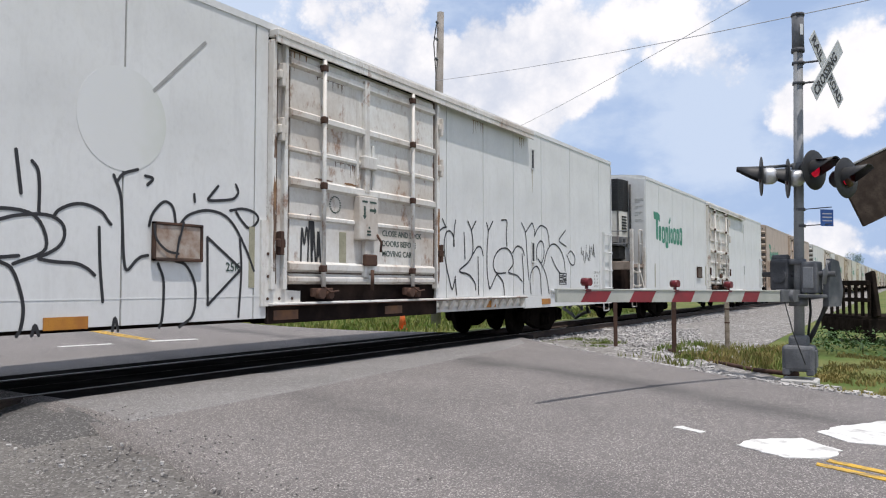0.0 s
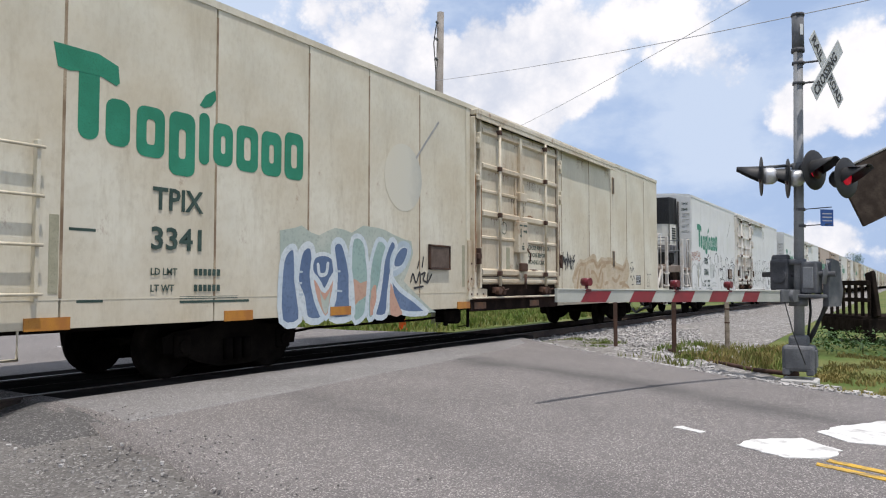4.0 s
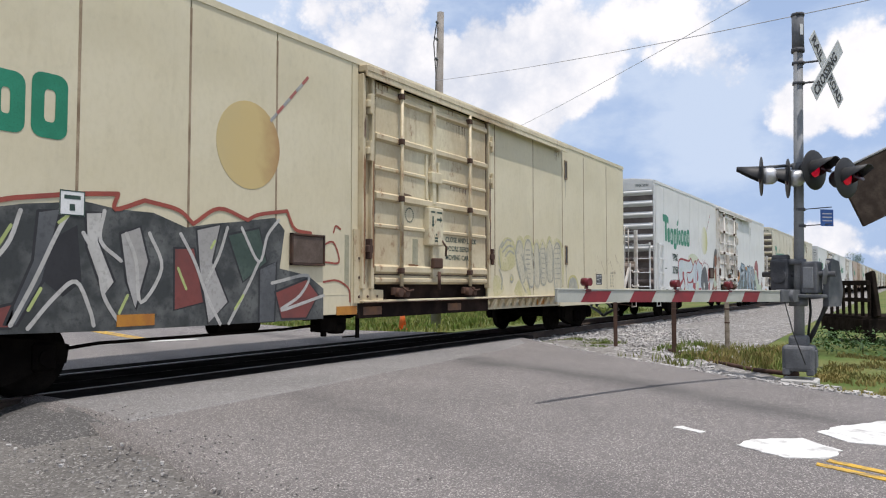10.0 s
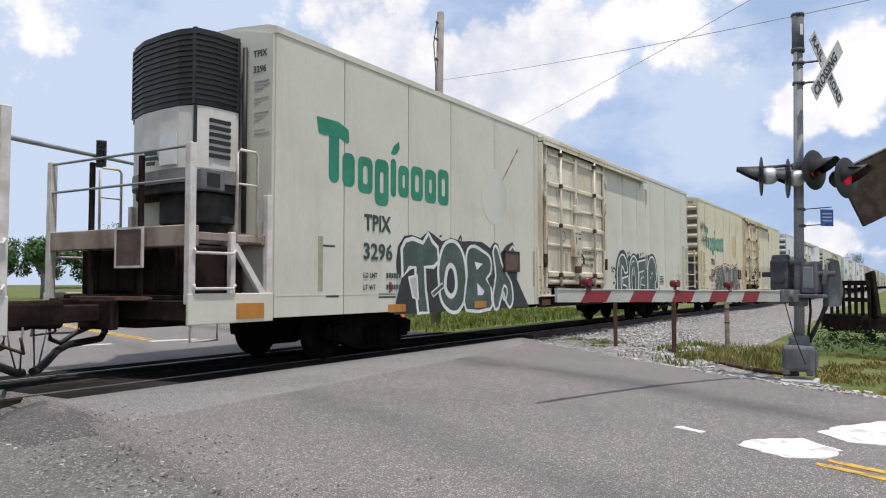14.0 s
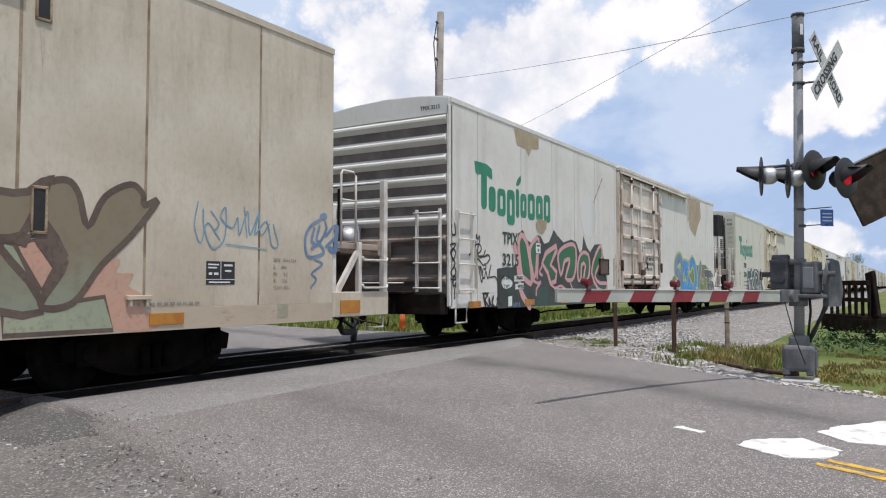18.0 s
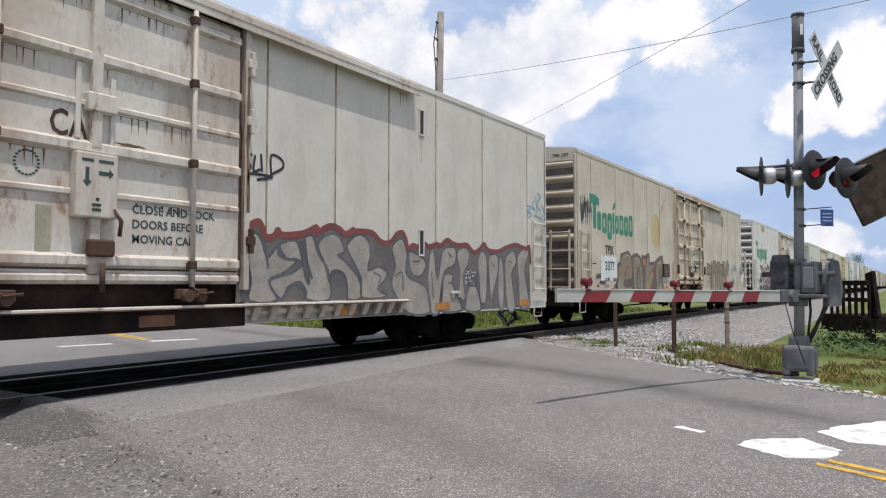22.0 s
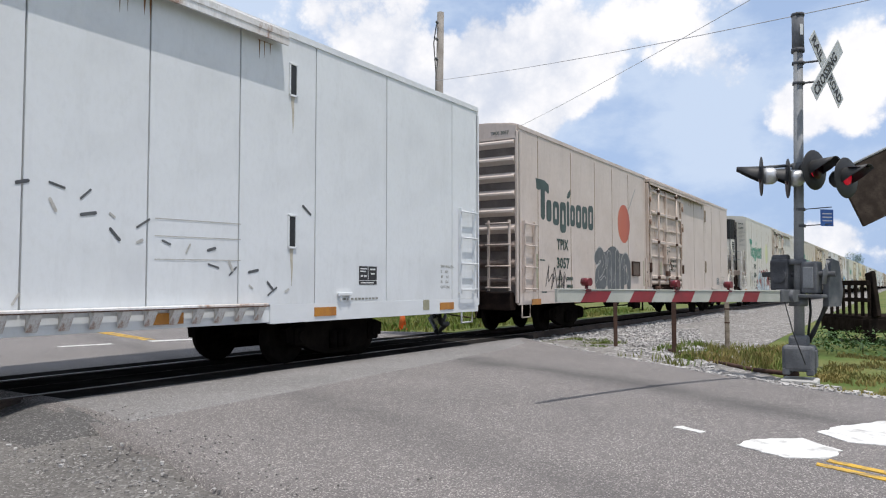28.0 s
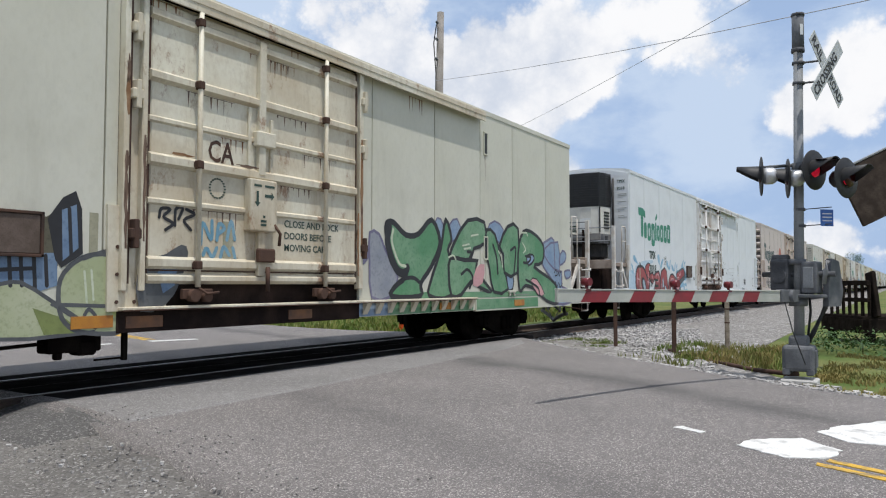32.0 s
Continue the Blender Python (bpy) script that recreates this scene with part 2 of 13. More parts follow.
UNDER = worn("underframe", (0.018, 0.014, 0.013), (0.045, 0.031, 0.026), 2, 0.85, 0, 0.4)
RUSTBROWN = worn("rust_brown", (0.095, 0.055, 0.04), (0.05, 0.035, 0.03), 2.5, 0.85, 0, 0.4)
AMBER = worn("amber_tape", (0.46, 0.20, 0.03), (0.36, 0.14, 0.03), 5, 0.4, 0, 0.05)
OLIVE = worn("olive_tape", (0.30, 0.29, 0.20), (0.38, 0.36, 0.26), 4, 0.5, 0, 0.05)
GREEN = worn("logo_green", (0.012, 0.19, 0.105), (0.02, 0.24, 0.14), 2.5, 0.5, 0, 0.05)
STENCIL = worn("stencil_green", (0.024, 0.052, 0.042), (0.045, 0.08, 0.065), 5, 0.6, 0, 0.05)
LABELBLACK = plain("label_black", (0.03, 0.03, 0.032))
GRILLE = worn("black_grille", (0.018, 0.018, 0.019), (0.03, 0.03, 0.032), 5, 0.5, 0, 0.1)
UNITWHITE = worn("unit_white", (0.68, 0.67, 0.62), (0.56, 0.54, 0.49), 2.0, 0.5, 0, 0.05)
BOARDWOOD = worn("board_wood", (0.052, 0.040, 0.034), (0.09, 0.07, 0.058), 5, 0.85, 0, 0.3)
PLACARD = worn("placard", (0.10, 0.075, 0.06), (0.16, 0.12, 0.10), 5, 0.7, 0, 0.2)
RAILWHITE = worn("rail_white", (0.66, 0.64, 0.60), (0.48, 0.42, 0.36), 4.0, 0.6, 0, 0.15)


# ---------------------------------------------------------------- mesh helpers
def slab(bm, x0, x1, y0, y1, z0, z1, m=None):
    v = [bm.verts.new((x, y, z)) for x in (x0, x1) for y in (y0, y1) for z in (z0, z1)]
    for f in ((0, 1, 3, 2), (4, 6, 7, 5), (0, 4, 5, 1), (2, 3, 7, 6), (0, 2, 6, 4), (1, 5, 7, 3)):
        bm.faces.new([v[i] for i in f])
    if m is not None:
        bmesh.ops.transform(bm, matrix=m, verts=v)
    return v


def bevelled(bm, x0, x1, y0, y1, z0, z1, r=0.01, seg=1):
    v = slab(bm, x0, x1, y0, y1, z0, z1)
    edges = list({e for q in v for e in q.link_edges})
    bmesh.ops.bevel(bm, geom=edges, offset=r, segments=seg, affect="EDGES", profile=0.5)


def rod(bm, a, b, r, sides=8, r2=None):
    """A round bar from a to b."""
    a, b = Vector(a), Vector(b)
    d = b - a
    q = d.to_track_quat("Z", "Y")
    rings = []
    for p, rr in ((a, r), (b, r if r2 is None else r2)):
        rings.append([bm.verts.new(p + q @ Vector((rr * math.cos(k * math.tau / sides), rr * math.sin(k * math.tau / sides), 0))) for k in range(sides)])
    for k in range(sides):
        bm.faces.new((rings[0][k], rings[0][(k + 1) % sides], rings[1][(k + 1) % sides], rings[1][k])).smooth = sides > 6
    bm.faces.new(rings[0][::-1]); bm.faces.new(rings[1])


def tube(bm, pts, r, sides=6):
    """A bent pipe or hose through pts."""
    pts = [Vector(p) for p in pts]
    rings = []
    for i, p in enumerate(pts):
        d = (pts[min(i + 1, len(pts) - 1)] - pts[max(i - 1, 0)]).normalized()
        up = Vector((0, 0, 1)) if abs(d.z) < 0.9 else Vector((1, 0, 0))
        s = d.cross(up).normalized(); u = s.cross(d)
        rings.append([bm.verts.new(p + r * (math.cos(k * math.tau / sides) * s + math.sin(k * math.tau / sides) * u)) for k in range(sides)])
    for a, b in zip(rings, rings[1:]):
        for k in range(sides):
            bm.faces.new((a[k], a[(k + 1) % sides], b[(k + 1) % sides], b[k])).smooth = True
    bm.faces.new(rings[0][::-1]); bm.faces.new(rings[-1])


def profile(bm, pts, x0, x1):
    """A (y, z) outline carried along x."""
    a = [bm.verts.new((x0, y, z)) for y, z in pts]
    b = [bm.verts.new((x1, y, z)) for y, z in pts]
    n = len(pts)
    for i in range(n):
        bm.faces.new((a[i], a[(i + 1) % n], b[(i + 1) % n], b[i]))
    bm.faces.new(a[::-1]); bm.faces.new(b)


def plate(bm, pts, y, depth):
    """A flat (x, z) outline of some depth, its face at y looking towards -y."""
    a = [bm.verts.new((x, y, z)) for x, z in pts]
    b = [bm.verts.new((x, y + depth, z)) for x, z in pts]
    n = len(pts)
    bm.faces.new(a); bm.faces.new(b[::-1])
    for i in range(n):
        bm.faces.new((a[(i + 1) % n], a[i], b[i], b[(i + 1) % n]))


def lathe(bm, prof, m, sides=16):
    """(r, z) turned about z, then set at m."""
    rings = [[bm.verts.new(m @ Vector((r * math.cos(k * math.tau / sides), r * math.sin(k * math.tau / sides), z))) for k in range(sides)] for r, z in prof]
    for a, b in zip(rings, rings[1:]):
        for k in range(sides):
            bm.faces.new((a[k], a[(k + 1) % sides], b[(k + 1) % sides], b[k])).smooth = True
    bm.faces.new(rings[0][::-1]); bm.faces.new(rings[-1])


MESHES = {}


def shape(key, build):
    """The mesh that build(bm) makes; made once for each key, shared after that."""
    if key not in MESHES:
        bm = bmesh.new()
        build(bm)
        bmesh.ops.recalc_face_normals(bm, faces=bm.faces)
        me = bpy.data.meshes.new(str(key[0]) if isinstance(key, tuple) else key)
        bm.to_mesh(me); bm.free()
        me.materials.append(None)
        MESHES[key] = me
    return MESHES[key]


def part(name, key, build, material, parent=None, label="", at=None):
    """One mesh object under a thing or part. key None: a mesh of its own."""
    if key is None:
        key = (name, len(MESHES))
    ob = new(name, shape(key, build))
    ob.material_slots[0].link = "OBJECT"
    ob.material_slots[0].material = material
    ob.parent = parent
    if at is not None:
        ob.matrix_basis = at
    if label:
        tagged(ob, label)
    return ob


def letters(text, size, bold=0.0):
    """A flat mesh of built-in letters, lying in x and z, facing -y."""
    key = ("letters", text, size, bold)
    if key not in MESHES:
        cu = bpy.data.curves.new("letters", "FONT")
        cu.body, cu.size, cu.offset, cu.extrude = text, size, bold, 0.001
        cu.resolution_u = 2
        tmp = bpy.data.objects.new("letters", cu)
        me = bpy.data.meshes.new_from_object(tmp)
        bpy.data.objects.remove(tmp); bpy.data.curves.remove(cu)
        me.transform(Matrix.Rotation(radians(90), 4, "X"))
        me.materials.clear(); me.materials.append(None)
        MESHES[key] = me
    return MESHES[key]


def writing(name, text, size, place, material, parent, label="", squeeze=1.0, bold=0.0, turn=0):
    me = letters(text, size, bold)
    ob = new(name, me)
    ob.material_slots[0].link = "OBJECT"
    ob.material_slots[0].material = material
    ob.parent = parent
    ob.matrix_basis = Matrix.Translation(place) @ Matrix.Rotation(radians(turn), 4, "Z") @ Matrix.Diagonal((squeeze, 1, 1, 1))
    if label:
        tagged(ob, label)
    return ob


def thing(name, at, label, category, group="", kind=""):
    ob = new(name)
    ob.empty_display_size = 0.2
    ob.matrix_basis = at
    return tagged(ob, label, category, group, kind)


# ---------------------------------------------------------------- ground
TRACK_Y = 8.865
ROAD = [(-80, -22.0, -12.0), (-40, -10.5, -2.0), (-10, 0.2, 7.4), (-3, 2.0, 9.3), (0.29, 2.45, 10.29), (1.35, 2.7, 10.67), (2.54, 3.0, 11.3), (3.84, 3.36, 12.31),
        (4.5, 3.6, 12.85), (5.8, 3.98, 13.9), (6.5, 4.15, 14.6), (7.5, 4.42, 15.64), (10.3, 5.0, 16.3), (12, 5.4, 16.6), (17.7, 6.4, 18.28),
        (40, 14.0, 26.0), (120, 42.0, 54.0)]
ROAD_Z = [(-80, -0.6), (-6, -0.32), (0, -0.16), (2.5, -0.07), (5, -0.035), (7.0, -0.015), (7.4, -0.012), (10.4, -0.012), (11.2, -0.04), (14, -0.12), (18, -0.16), (60, -0.2), (900, -0.2)]


def ramp_at(rows, y, k=1):
    if y <= rows[0][0]:
        return rows[0][k]
    for a, b in zip(rows, rows[1:]):
        if y <= b[0]:
            return a[k] + (b[k] - a[k]) * (y - a[0]) / (b[0] - a[0])
    return rows[-1][k]


def road_z(y, x=None):
    """Road surface: falls away from the rails and, away from them, is crowned."""
    z = ramp_at(ROAD_Z, y)
    if x is None:
        return z
    l, r = ramp_at(ROAD, y, 1), ramp_at(ROAD, y, 2)
    u = (2 * x - l - r) / (r - l)
    away = min(1.0, max(0.0, (abs(y - TRACK_Y) - 1.6) / 2.5))
    return z + 0.075 * away * max(0.0, 1 - u * u)


def ground_z(x, y):
    """Height of the bare ground."""
    l, r = ramp_at(ROAD, y, 1), ramp_at(ROAD, y, 2)
    base = road_z(y)
    d = max(l - x, x - r)                      # how far outside the road
    low = min(base, -0.10) - 0.10
    k = min(1.0, max(0.0, (d + 0.1) / 0.9))
    z = base - 0.035 - 0.03 * (d < 0) + (low - base) * k * 0.9
    if d > 0:
        z += 0.03 * noise.noise((x * 0.9, y * 0.9, 0.0)) * min(1, d)
    return z


def axis(lo, hi, step, far, grow=1.22):
    a = list(np.arange(lo, hi + 1e-6, step))
    s = step
    while a[-1] < far:
        s *= grow; a.append(a[-1] + s)
    s = step
    while a[0] > -far:
        s *= grow; a.insert(0, a[0] - s)
    return a


def make_ground():
    xs, ys = axis(-3, 24, 0.3, 2500), axis(-4, 20, 0.3, 2500)
    verts = [(x, y, ground_z(x, y)) for y in ys for x in xs]
    n = len(xs)
    faces = [(j * n + i, j * n + i + 1, (j + 1) * n + i + 1, (j + 1) * n + i) for j in range(len(ys) - 1) for i in range(n - 1)]
    me = bpy.data.meshes.new("ground")
    me.from_pydata(verts, [], faces)
    for p in me.polygons:
        p.use_smooth = True
    me.materials.append(TURF)
    return tagged(new("ground", me), "flat grassy ground beside the railway and road", "ground", kind="structure")


def sheet(name, rows, zfun, material, label, category, thick=0.06, lift=0.0, cols=14, wobble=0.0, kind="structure"):
    """A strip of ground cover between two edges: rows of (y, x left, x right)."""
    ys = []
    for a, b in zip(rows, rows[1:]):
        steps = max(1, int((b[0] - a[0]) / 0.35)) if abs(a[0]) < 30 else 2
        ys += [a[0] + (b[0] - a[0]) * i / steps for i in range(steps)]
    ys.append(rows[-1][0])
    ys = [ys[0] - 0.02, *ys, ys[-1] + 0.02]                # both ends turn down
    verts, faces = [], []
    lifted = lift
    for row, y in enumerate(ys):
        lift = lifted - (thick if row in (0, len(ys) - 1) else 0.0)
        l, r = ramp_at(rows, y, 1), ramp_at(rows, y, 2)
        l += wobble * noise.noise((l, y * 1.7, 3.1)) + 0.4 * wobble * noise.noise((l, y * 7, 1.1))
        r += wobble * noise.noise((r, y * 1.7, 7.7)) + 0.4 * wobble * noise.noise((r, y * 7, 2.1))
        for i in range(cols + 1):
            x = l + (r - l) * i / cols
            verts.append((x, y, zfun(x, y) + lift))
        verts.append((r + 0.06, y, zfun(r, y) + lift - thick)); verts.append((l - 0.06, y, zfun(l, y) + lift - thick))
    n = cols + 3
    for j in range(len(ys) - 1):
        for i in range(n):
            if i == cols + 1:
                continue                       # open below
            faces.append((j * n + i, j * n + (i + 1) % n, (j + 1) * n + (i + 1) % n, (j + 1) * n + i))
    me = bpy.data.meshes.new(name)
    me.from_pydata(verts, [], faces)
    me.materials.append(material)
    for p in me.polygons:
        p.use_smooth = True
    return tagged(new(name, me), label, category, kind=kind)


def make_road():
    sheet("road", ROAD, lambda x, y: road_z(y, x), ASPHALT, "worn grey asphalt road crossing the railway", "road", 0.12, 0.0, 24, 0.10)
    # newer, paler asphalt apron beside the rails
    sheet("crossing_apron", [(5.88, 4.30, 6.4), (6.05, 4.32, 9.0), (6.4, 4.40, 12.4), (6.8, 4.48, 14.2), (7.55, 4.66, 15.5)], lambda x, y: road_z(y, x), PAD,
          "pale patched asphalt apron beside the rails", "road", 0.02, 0.005, 24, 0.12)
    sheet("shoulder", [(-14, -8, 0.2), (-3, -5, 2.1), (0, -4, 2.5), (3.5, -5, 3.4), (5.9, -6, 4.1), (7.2, -12, 4.40), (8.0, -14, 4.45)], lambda x, y: ground_z(x, y), DIRT,
          "packed grey gravel shoulder with loose stones", "gravel", 0.02, 0.02, 24, 0.2)
    # rounded dark lip where the asphalt runs out over the shoulder
    sheet("asphalt_lip", [(5.45, 3.55, 4.15), (5.75, 3.38, 4.35), (6.2, 3.45, 4.45), (6.8, 3.6, 4.6), (7.3, 3.85, 4.75), (7.6, 4.1, 4.8)],
          lambda x, y: road_z(y) + (0.012 if x < ramp_at(ROAD, y, 1) + 0.1 else -0.012) - 0.16 * max(0.0, (ramp_at(ROAD, y, 1) + 0.12 - x) / 0.75) ** 1.5 - 0.20 * max(0.0, (6.2 - y) / 0.75) * max(0.0, min(1.0, (ramp_at(ROAD, y, 1) + 0.12 - x) / 0.25)) + 0.02 * noise.noise((x * 4, y * 4, 0)), LIP,
          "rounded dark crumbling asphalt edge", "road", 0.10, 0.0, 10, 0.14)
    sheet("gravel_verge", [(0.2, 9.5, 10.5), (1.3, 10.2, 11.8), (2.3, 11.0, 13.4), (2.9, 11.6, 19.0), (3.4, 12.0, 40.0), (3.93, 12.5, 90.0), (5.2, 13.6, 200), (6.9, 15.2, 300), (7.0, 15.3, 300)],
          lambda x, y: ground_z(x, y), BALLAST, "pale crushed stone verge beside the road", "gravel", 0.02, 0.02, 60, 0.25)


def make_track():
    for side, x0, x1 in (("near", -160.0, 4.3), ("far", 16.0, 900.0)):
        bm = bmesh.new()
        c = TRACK_Y
        profile(bm, [(c - 3.0, -0.45), (c - 2.6, -0.30), (c - 1.75, -0.17), (c + 1.75, -0.17), (c + 2.6, -0.30), (c + 3.0, -0.45)], x0, x1)
        me = bpy.data.meshes.new("ballast_bed"); bm.to_mesh(me); bm.free()
        me.materials.append(BALLAST)
        tagged(new("ballast_bed", me), "grey crushed stone ballast under the rails", "ballast", kind="structure")
    track = thing("railway_track", Matrix.Identity(4), "straight railway track with worn steel rails on wooden ties", "railway track", kind="structure")
    for y in (TRACK_Y - 0.7535, TRACK_Y + 0.7535):
        def rail(bm, y=y):
            profile(bm, [(y - 0.07, -0.17), (y + 0.07, -0.17), (y + 0.07, -0.155), (y + 0.012, -0.13), (y + 0.012, -0.04), (y + 0.033, -0.03),
                         (y + 0.033, -0.004), (y - 0.033, -0.004), (y - 0.033, -0.03), (y - 0.012, -0.04), (y - 0.012, -0.13), (y - 0.07, -0.155)], -160, 900)
        r = part("rail", None, rail, RAILSTEEL, track)
        def head(bm, y=y):
            bevelled(bm, -160, 900, y - 0.031, y + 0.031, -0.0035, 0.0, 0.001)
        part("rail_head", None, head, RAILHEAD, r, "polished steel running surface")
    # crossing panels between and beside the rails, blackened for the train's shadow on pale paving
    c = TRACK_Y
    for y0, y1 in ((c - 1.28, c - 0.80), (c - 0.66, c - 0.02), (c + 0.02, c + 0.66), (c + 0.80, c + 1.28)):
        for i in range(5):
            a = 4.75 + i * 2.32
            part("crossing_panel", ("crossing_panel", round(y1 - y0, 2)), lambda bm, w=y1 - y0: bevelled(bm, 0, 2.30, 0, w, -0.12, -0.006, 0.01), SHADOWPANEL, track,
                 "crossing panel coloured near black for the train's shadow", pose(a, y0, 0))
    for i in range(64):
        x = 16.6 + i * 0.55 if i < 44 else 4.0 - (i - 44) * 0.55
        part("tie", ("tie", 0), lambda bm: bevelled(bm, -0.115, 0.115, -1.3, 1.3, -0.32, -0.155, 0.012), WOODDARK, track, "", pose(x, c, 0, 0, 0, (i * 37 % 5 - 2) * 0.4))


def scatter_stones(name, spots, lo, hi, material, label, seed):
    """Loose stones as one mesh: rounded, unequal lumps lying at the spots."""
    rng = np.random.default_rng(seed)
    base = np.array([(-1, -1, -1), (1, -1, -1), (1, 1, -1), (-1, 1, -1), (-1, -1, 1), (1, -1, 1), (1, 1, 1), (-1, 1, 1)]) * 0.5
    quads = np.array([(0, 3, 2, 1), (4, 5, 6, 7), (0, 1, 5, 4), (1, 2, 6, 5), (2, 3, 7, 6), (3, 0, 4, 7)])
    V, F = [], []
    for i, (x, y, z) in enumerate(spots):
        s = lo + (hi - lo) * rng.random() ** 2.2
        b = base * (1 + rng.uniform(-0.45, 0.3, base.shape)) * s * rng.uniform(0.7, 1.2, 3)
        a = rng.uniform(0, math.tau); ca, sa = math.cos(a), math.sin(a)
        p = np.c_[b[:, 0] * ca - b[:, 1] * sa + x, b[:, 0] * sa + b[:, 1] * ca + y, b[:, 2] * 0.8 + z + 0.15 * s]
        V.append(p); F.append(quads + 8 * i)
    me = bpy.data.meshes.new(name)
    me.from_pydata(np.concatenate(V).tolist(), [], np.concatenate(F).tolist())
    me.materials.append(material)
    return tagged(new(name, me), label, "stones", kind="stuff")


def scatter_blades(name, spots, height, material, label, seed, lean=0.5, width=0.012, category="grass"):
    """Grass as one mesh: bent, tapered blades."""
    rng = np.random.default_rng(seed)
    V, F = [], []
    for i, (x, y, z) in enumerate(spots):
        h = height * rng.uniform(0.45, 1.15)
        a = rng.uniform(0, math.tau); l = lean * h * rng.uniform(0.2, 1.0)
        dx, dy = math.cos(a) * l, math.sin(a) * l
        w = width * rng.uniform(0.6, 1.4); wx, wy = -math.sin(a + 1) * w, math.cos(a + 1) * w
        V += [(x - wx, y - wy, z - 0.01), (x + wx, y + wy, z - 0.01), (x + dx * 0.4 + wx * 0.8, y + dy * 0.4 + wy * 0.8, z + h * 0.6),
              (x + dx * 0.4 - wx * 0.8, y + dy * 0.4 - wy * 0.8, z + h * 0.6), (x + dx, y + dy, z + h)]
        k = 5 * i
        F += [(k, k + 1, k + 2, k + 3), (k + 3, k + 2, k + 4)]
    me = bpy.data.meshes.new(name)
    me.from_pydata(V, [], F)
    me.materials.append(material)
    return tagged(new(name, me), label, category, kind="stuff")


def patch(n, x0, x1, y0, y1, seed, keep=None, clump=0.0):
    """Random spots on the ground in a rectangle, kept where keep(x, y) is true."""
    rng = np.random.default_rng(seed)
    out = []
    while len(out) < n:
        x, y = rng.uniform(x0, x1), rng.uniform(y0, y1)
        if keep and not keep(x, y):
            continue
        if clump and noise.noise((x * 1.3, y * 1.3, seed)) < clump * rng.random() - 0.1:
            continue
        out.append((x, y, ground_z(x, y)))
    return out


def off_road(x, y, gap=0.0):
    return x < ramp_at(ROAD, y, 1) - gap or x > ramp_at(ROAD, y, 2) + gap


def make_ground_cover():
    left = lambda x, y: x < ramp_at(ROAD, y, 1) + 0.25 * noise.noise((x, y, 2)) + 0.1
    spots = [(x, y, z + 0.022) for x, y, z in patch(2200, 0.9, 4.9, 2.2, 7.4, 11, left)]
    scatter_stones("loose_stones", spots, 0.005, 0.024, DARKSTONE, "small loose grey stones on the packed shoulder", 1)
    spots = [(x, y, z + 0.025) for x, y, z in patch(260, 0.9, 4.7, 2.2, 7.4, 15, left, 0.8)]
    scatter_stones("pale_stones", spots, 0.010, 0.036, STONE, "scattered pale stones on the packed shoulder", 9)
    spots = [(x, y, road_z(y, x) + 0.004) for x, y, z in patch(260, 3.2, 8.0, 1.5, 6.8, 16, lambda x, y: ramp_at(ROAD, y, 1) < x < ramp_at(ROAD, y, 1) + 3 * abs(noise.noise((x, y, 4))))]
    scatter_stones("road_grit", spots, 0.006, 0.018, DARKSTONE, "grit thrown onto the asphalt", 10)
    verge = lambda x, y: ramp_at(ROAD, y, 2) - 0.05 < x < ramp_at(ROAD, y, 2) + 1.1 + 3.0 * max(0, y - 2.6)
    spots = [(x, y, z + 0.02) for x, y, z in patch(9000, 9.5, 24, 0.0, 7.2, 12, verge)]
    scatter_stones("verge_stones", spots, 0.02, 0.09, STONE, "pale crushed stones along the road edge", 2)
    spots = [(x, y, -0.17 - 0.2 * max(0, abs(y - TRACK_Y) - 1.75)) for x, y, z in patch(7000, 15.8, 42, TRACK_Y - 2.9, TRACK_Y - 0.9, 13)]
    scatter_stones("ballast_stones", spots, 0.04, 0.09, STONE, "grey ballast stones beside the rails", 3)
    weeds = lambda x, y: x > ramp_at(ROAD, y, 2) + 0.55
    scatter_blades("dry_weeds", patch(2000, 13.6, 17.5, 2.0, 3.7, 21, weeds, 0.9), 0.20, DRYBLADE, "dry yellowish weeds round the posts", 4, 0.5, 0.010)
    scatter_blades("green_weeds", patch(1500, 13.0, 18.0, 1.8, 4.6, 22, weeds, 0.9), 0.18, BLADE, "short green weeds on the verge", 5, 0.7, 0.012)
    scatter_blades("verge_grass", patch(5200, 10.5, 17.5, -1.6, 1.3, 23, weeds, 0.3), 0.08, DRYBLADE, "short sun-bleached grass on the verge", 6, 0.9, 0.012)
    far_side = lambda x, y: off_road(x, y, 0.3)
    scatter_blades("far_grass", patch(9000, 15, 42, 11.9, 26, 24, far_side), 0.22, BLADE, "bright green mown grass beyond the railway", 7, 0.7, 0.03)
    scatter_blades("trackside_grass", patch(1100, 15.2, 17.6, 5.6, 7.2, 25, weeds, 0.5), 0.13, BLADE, "bright green grass beside the crossing", 8, 0.7, 0.014)


make_ground()
make_road()
make_track()


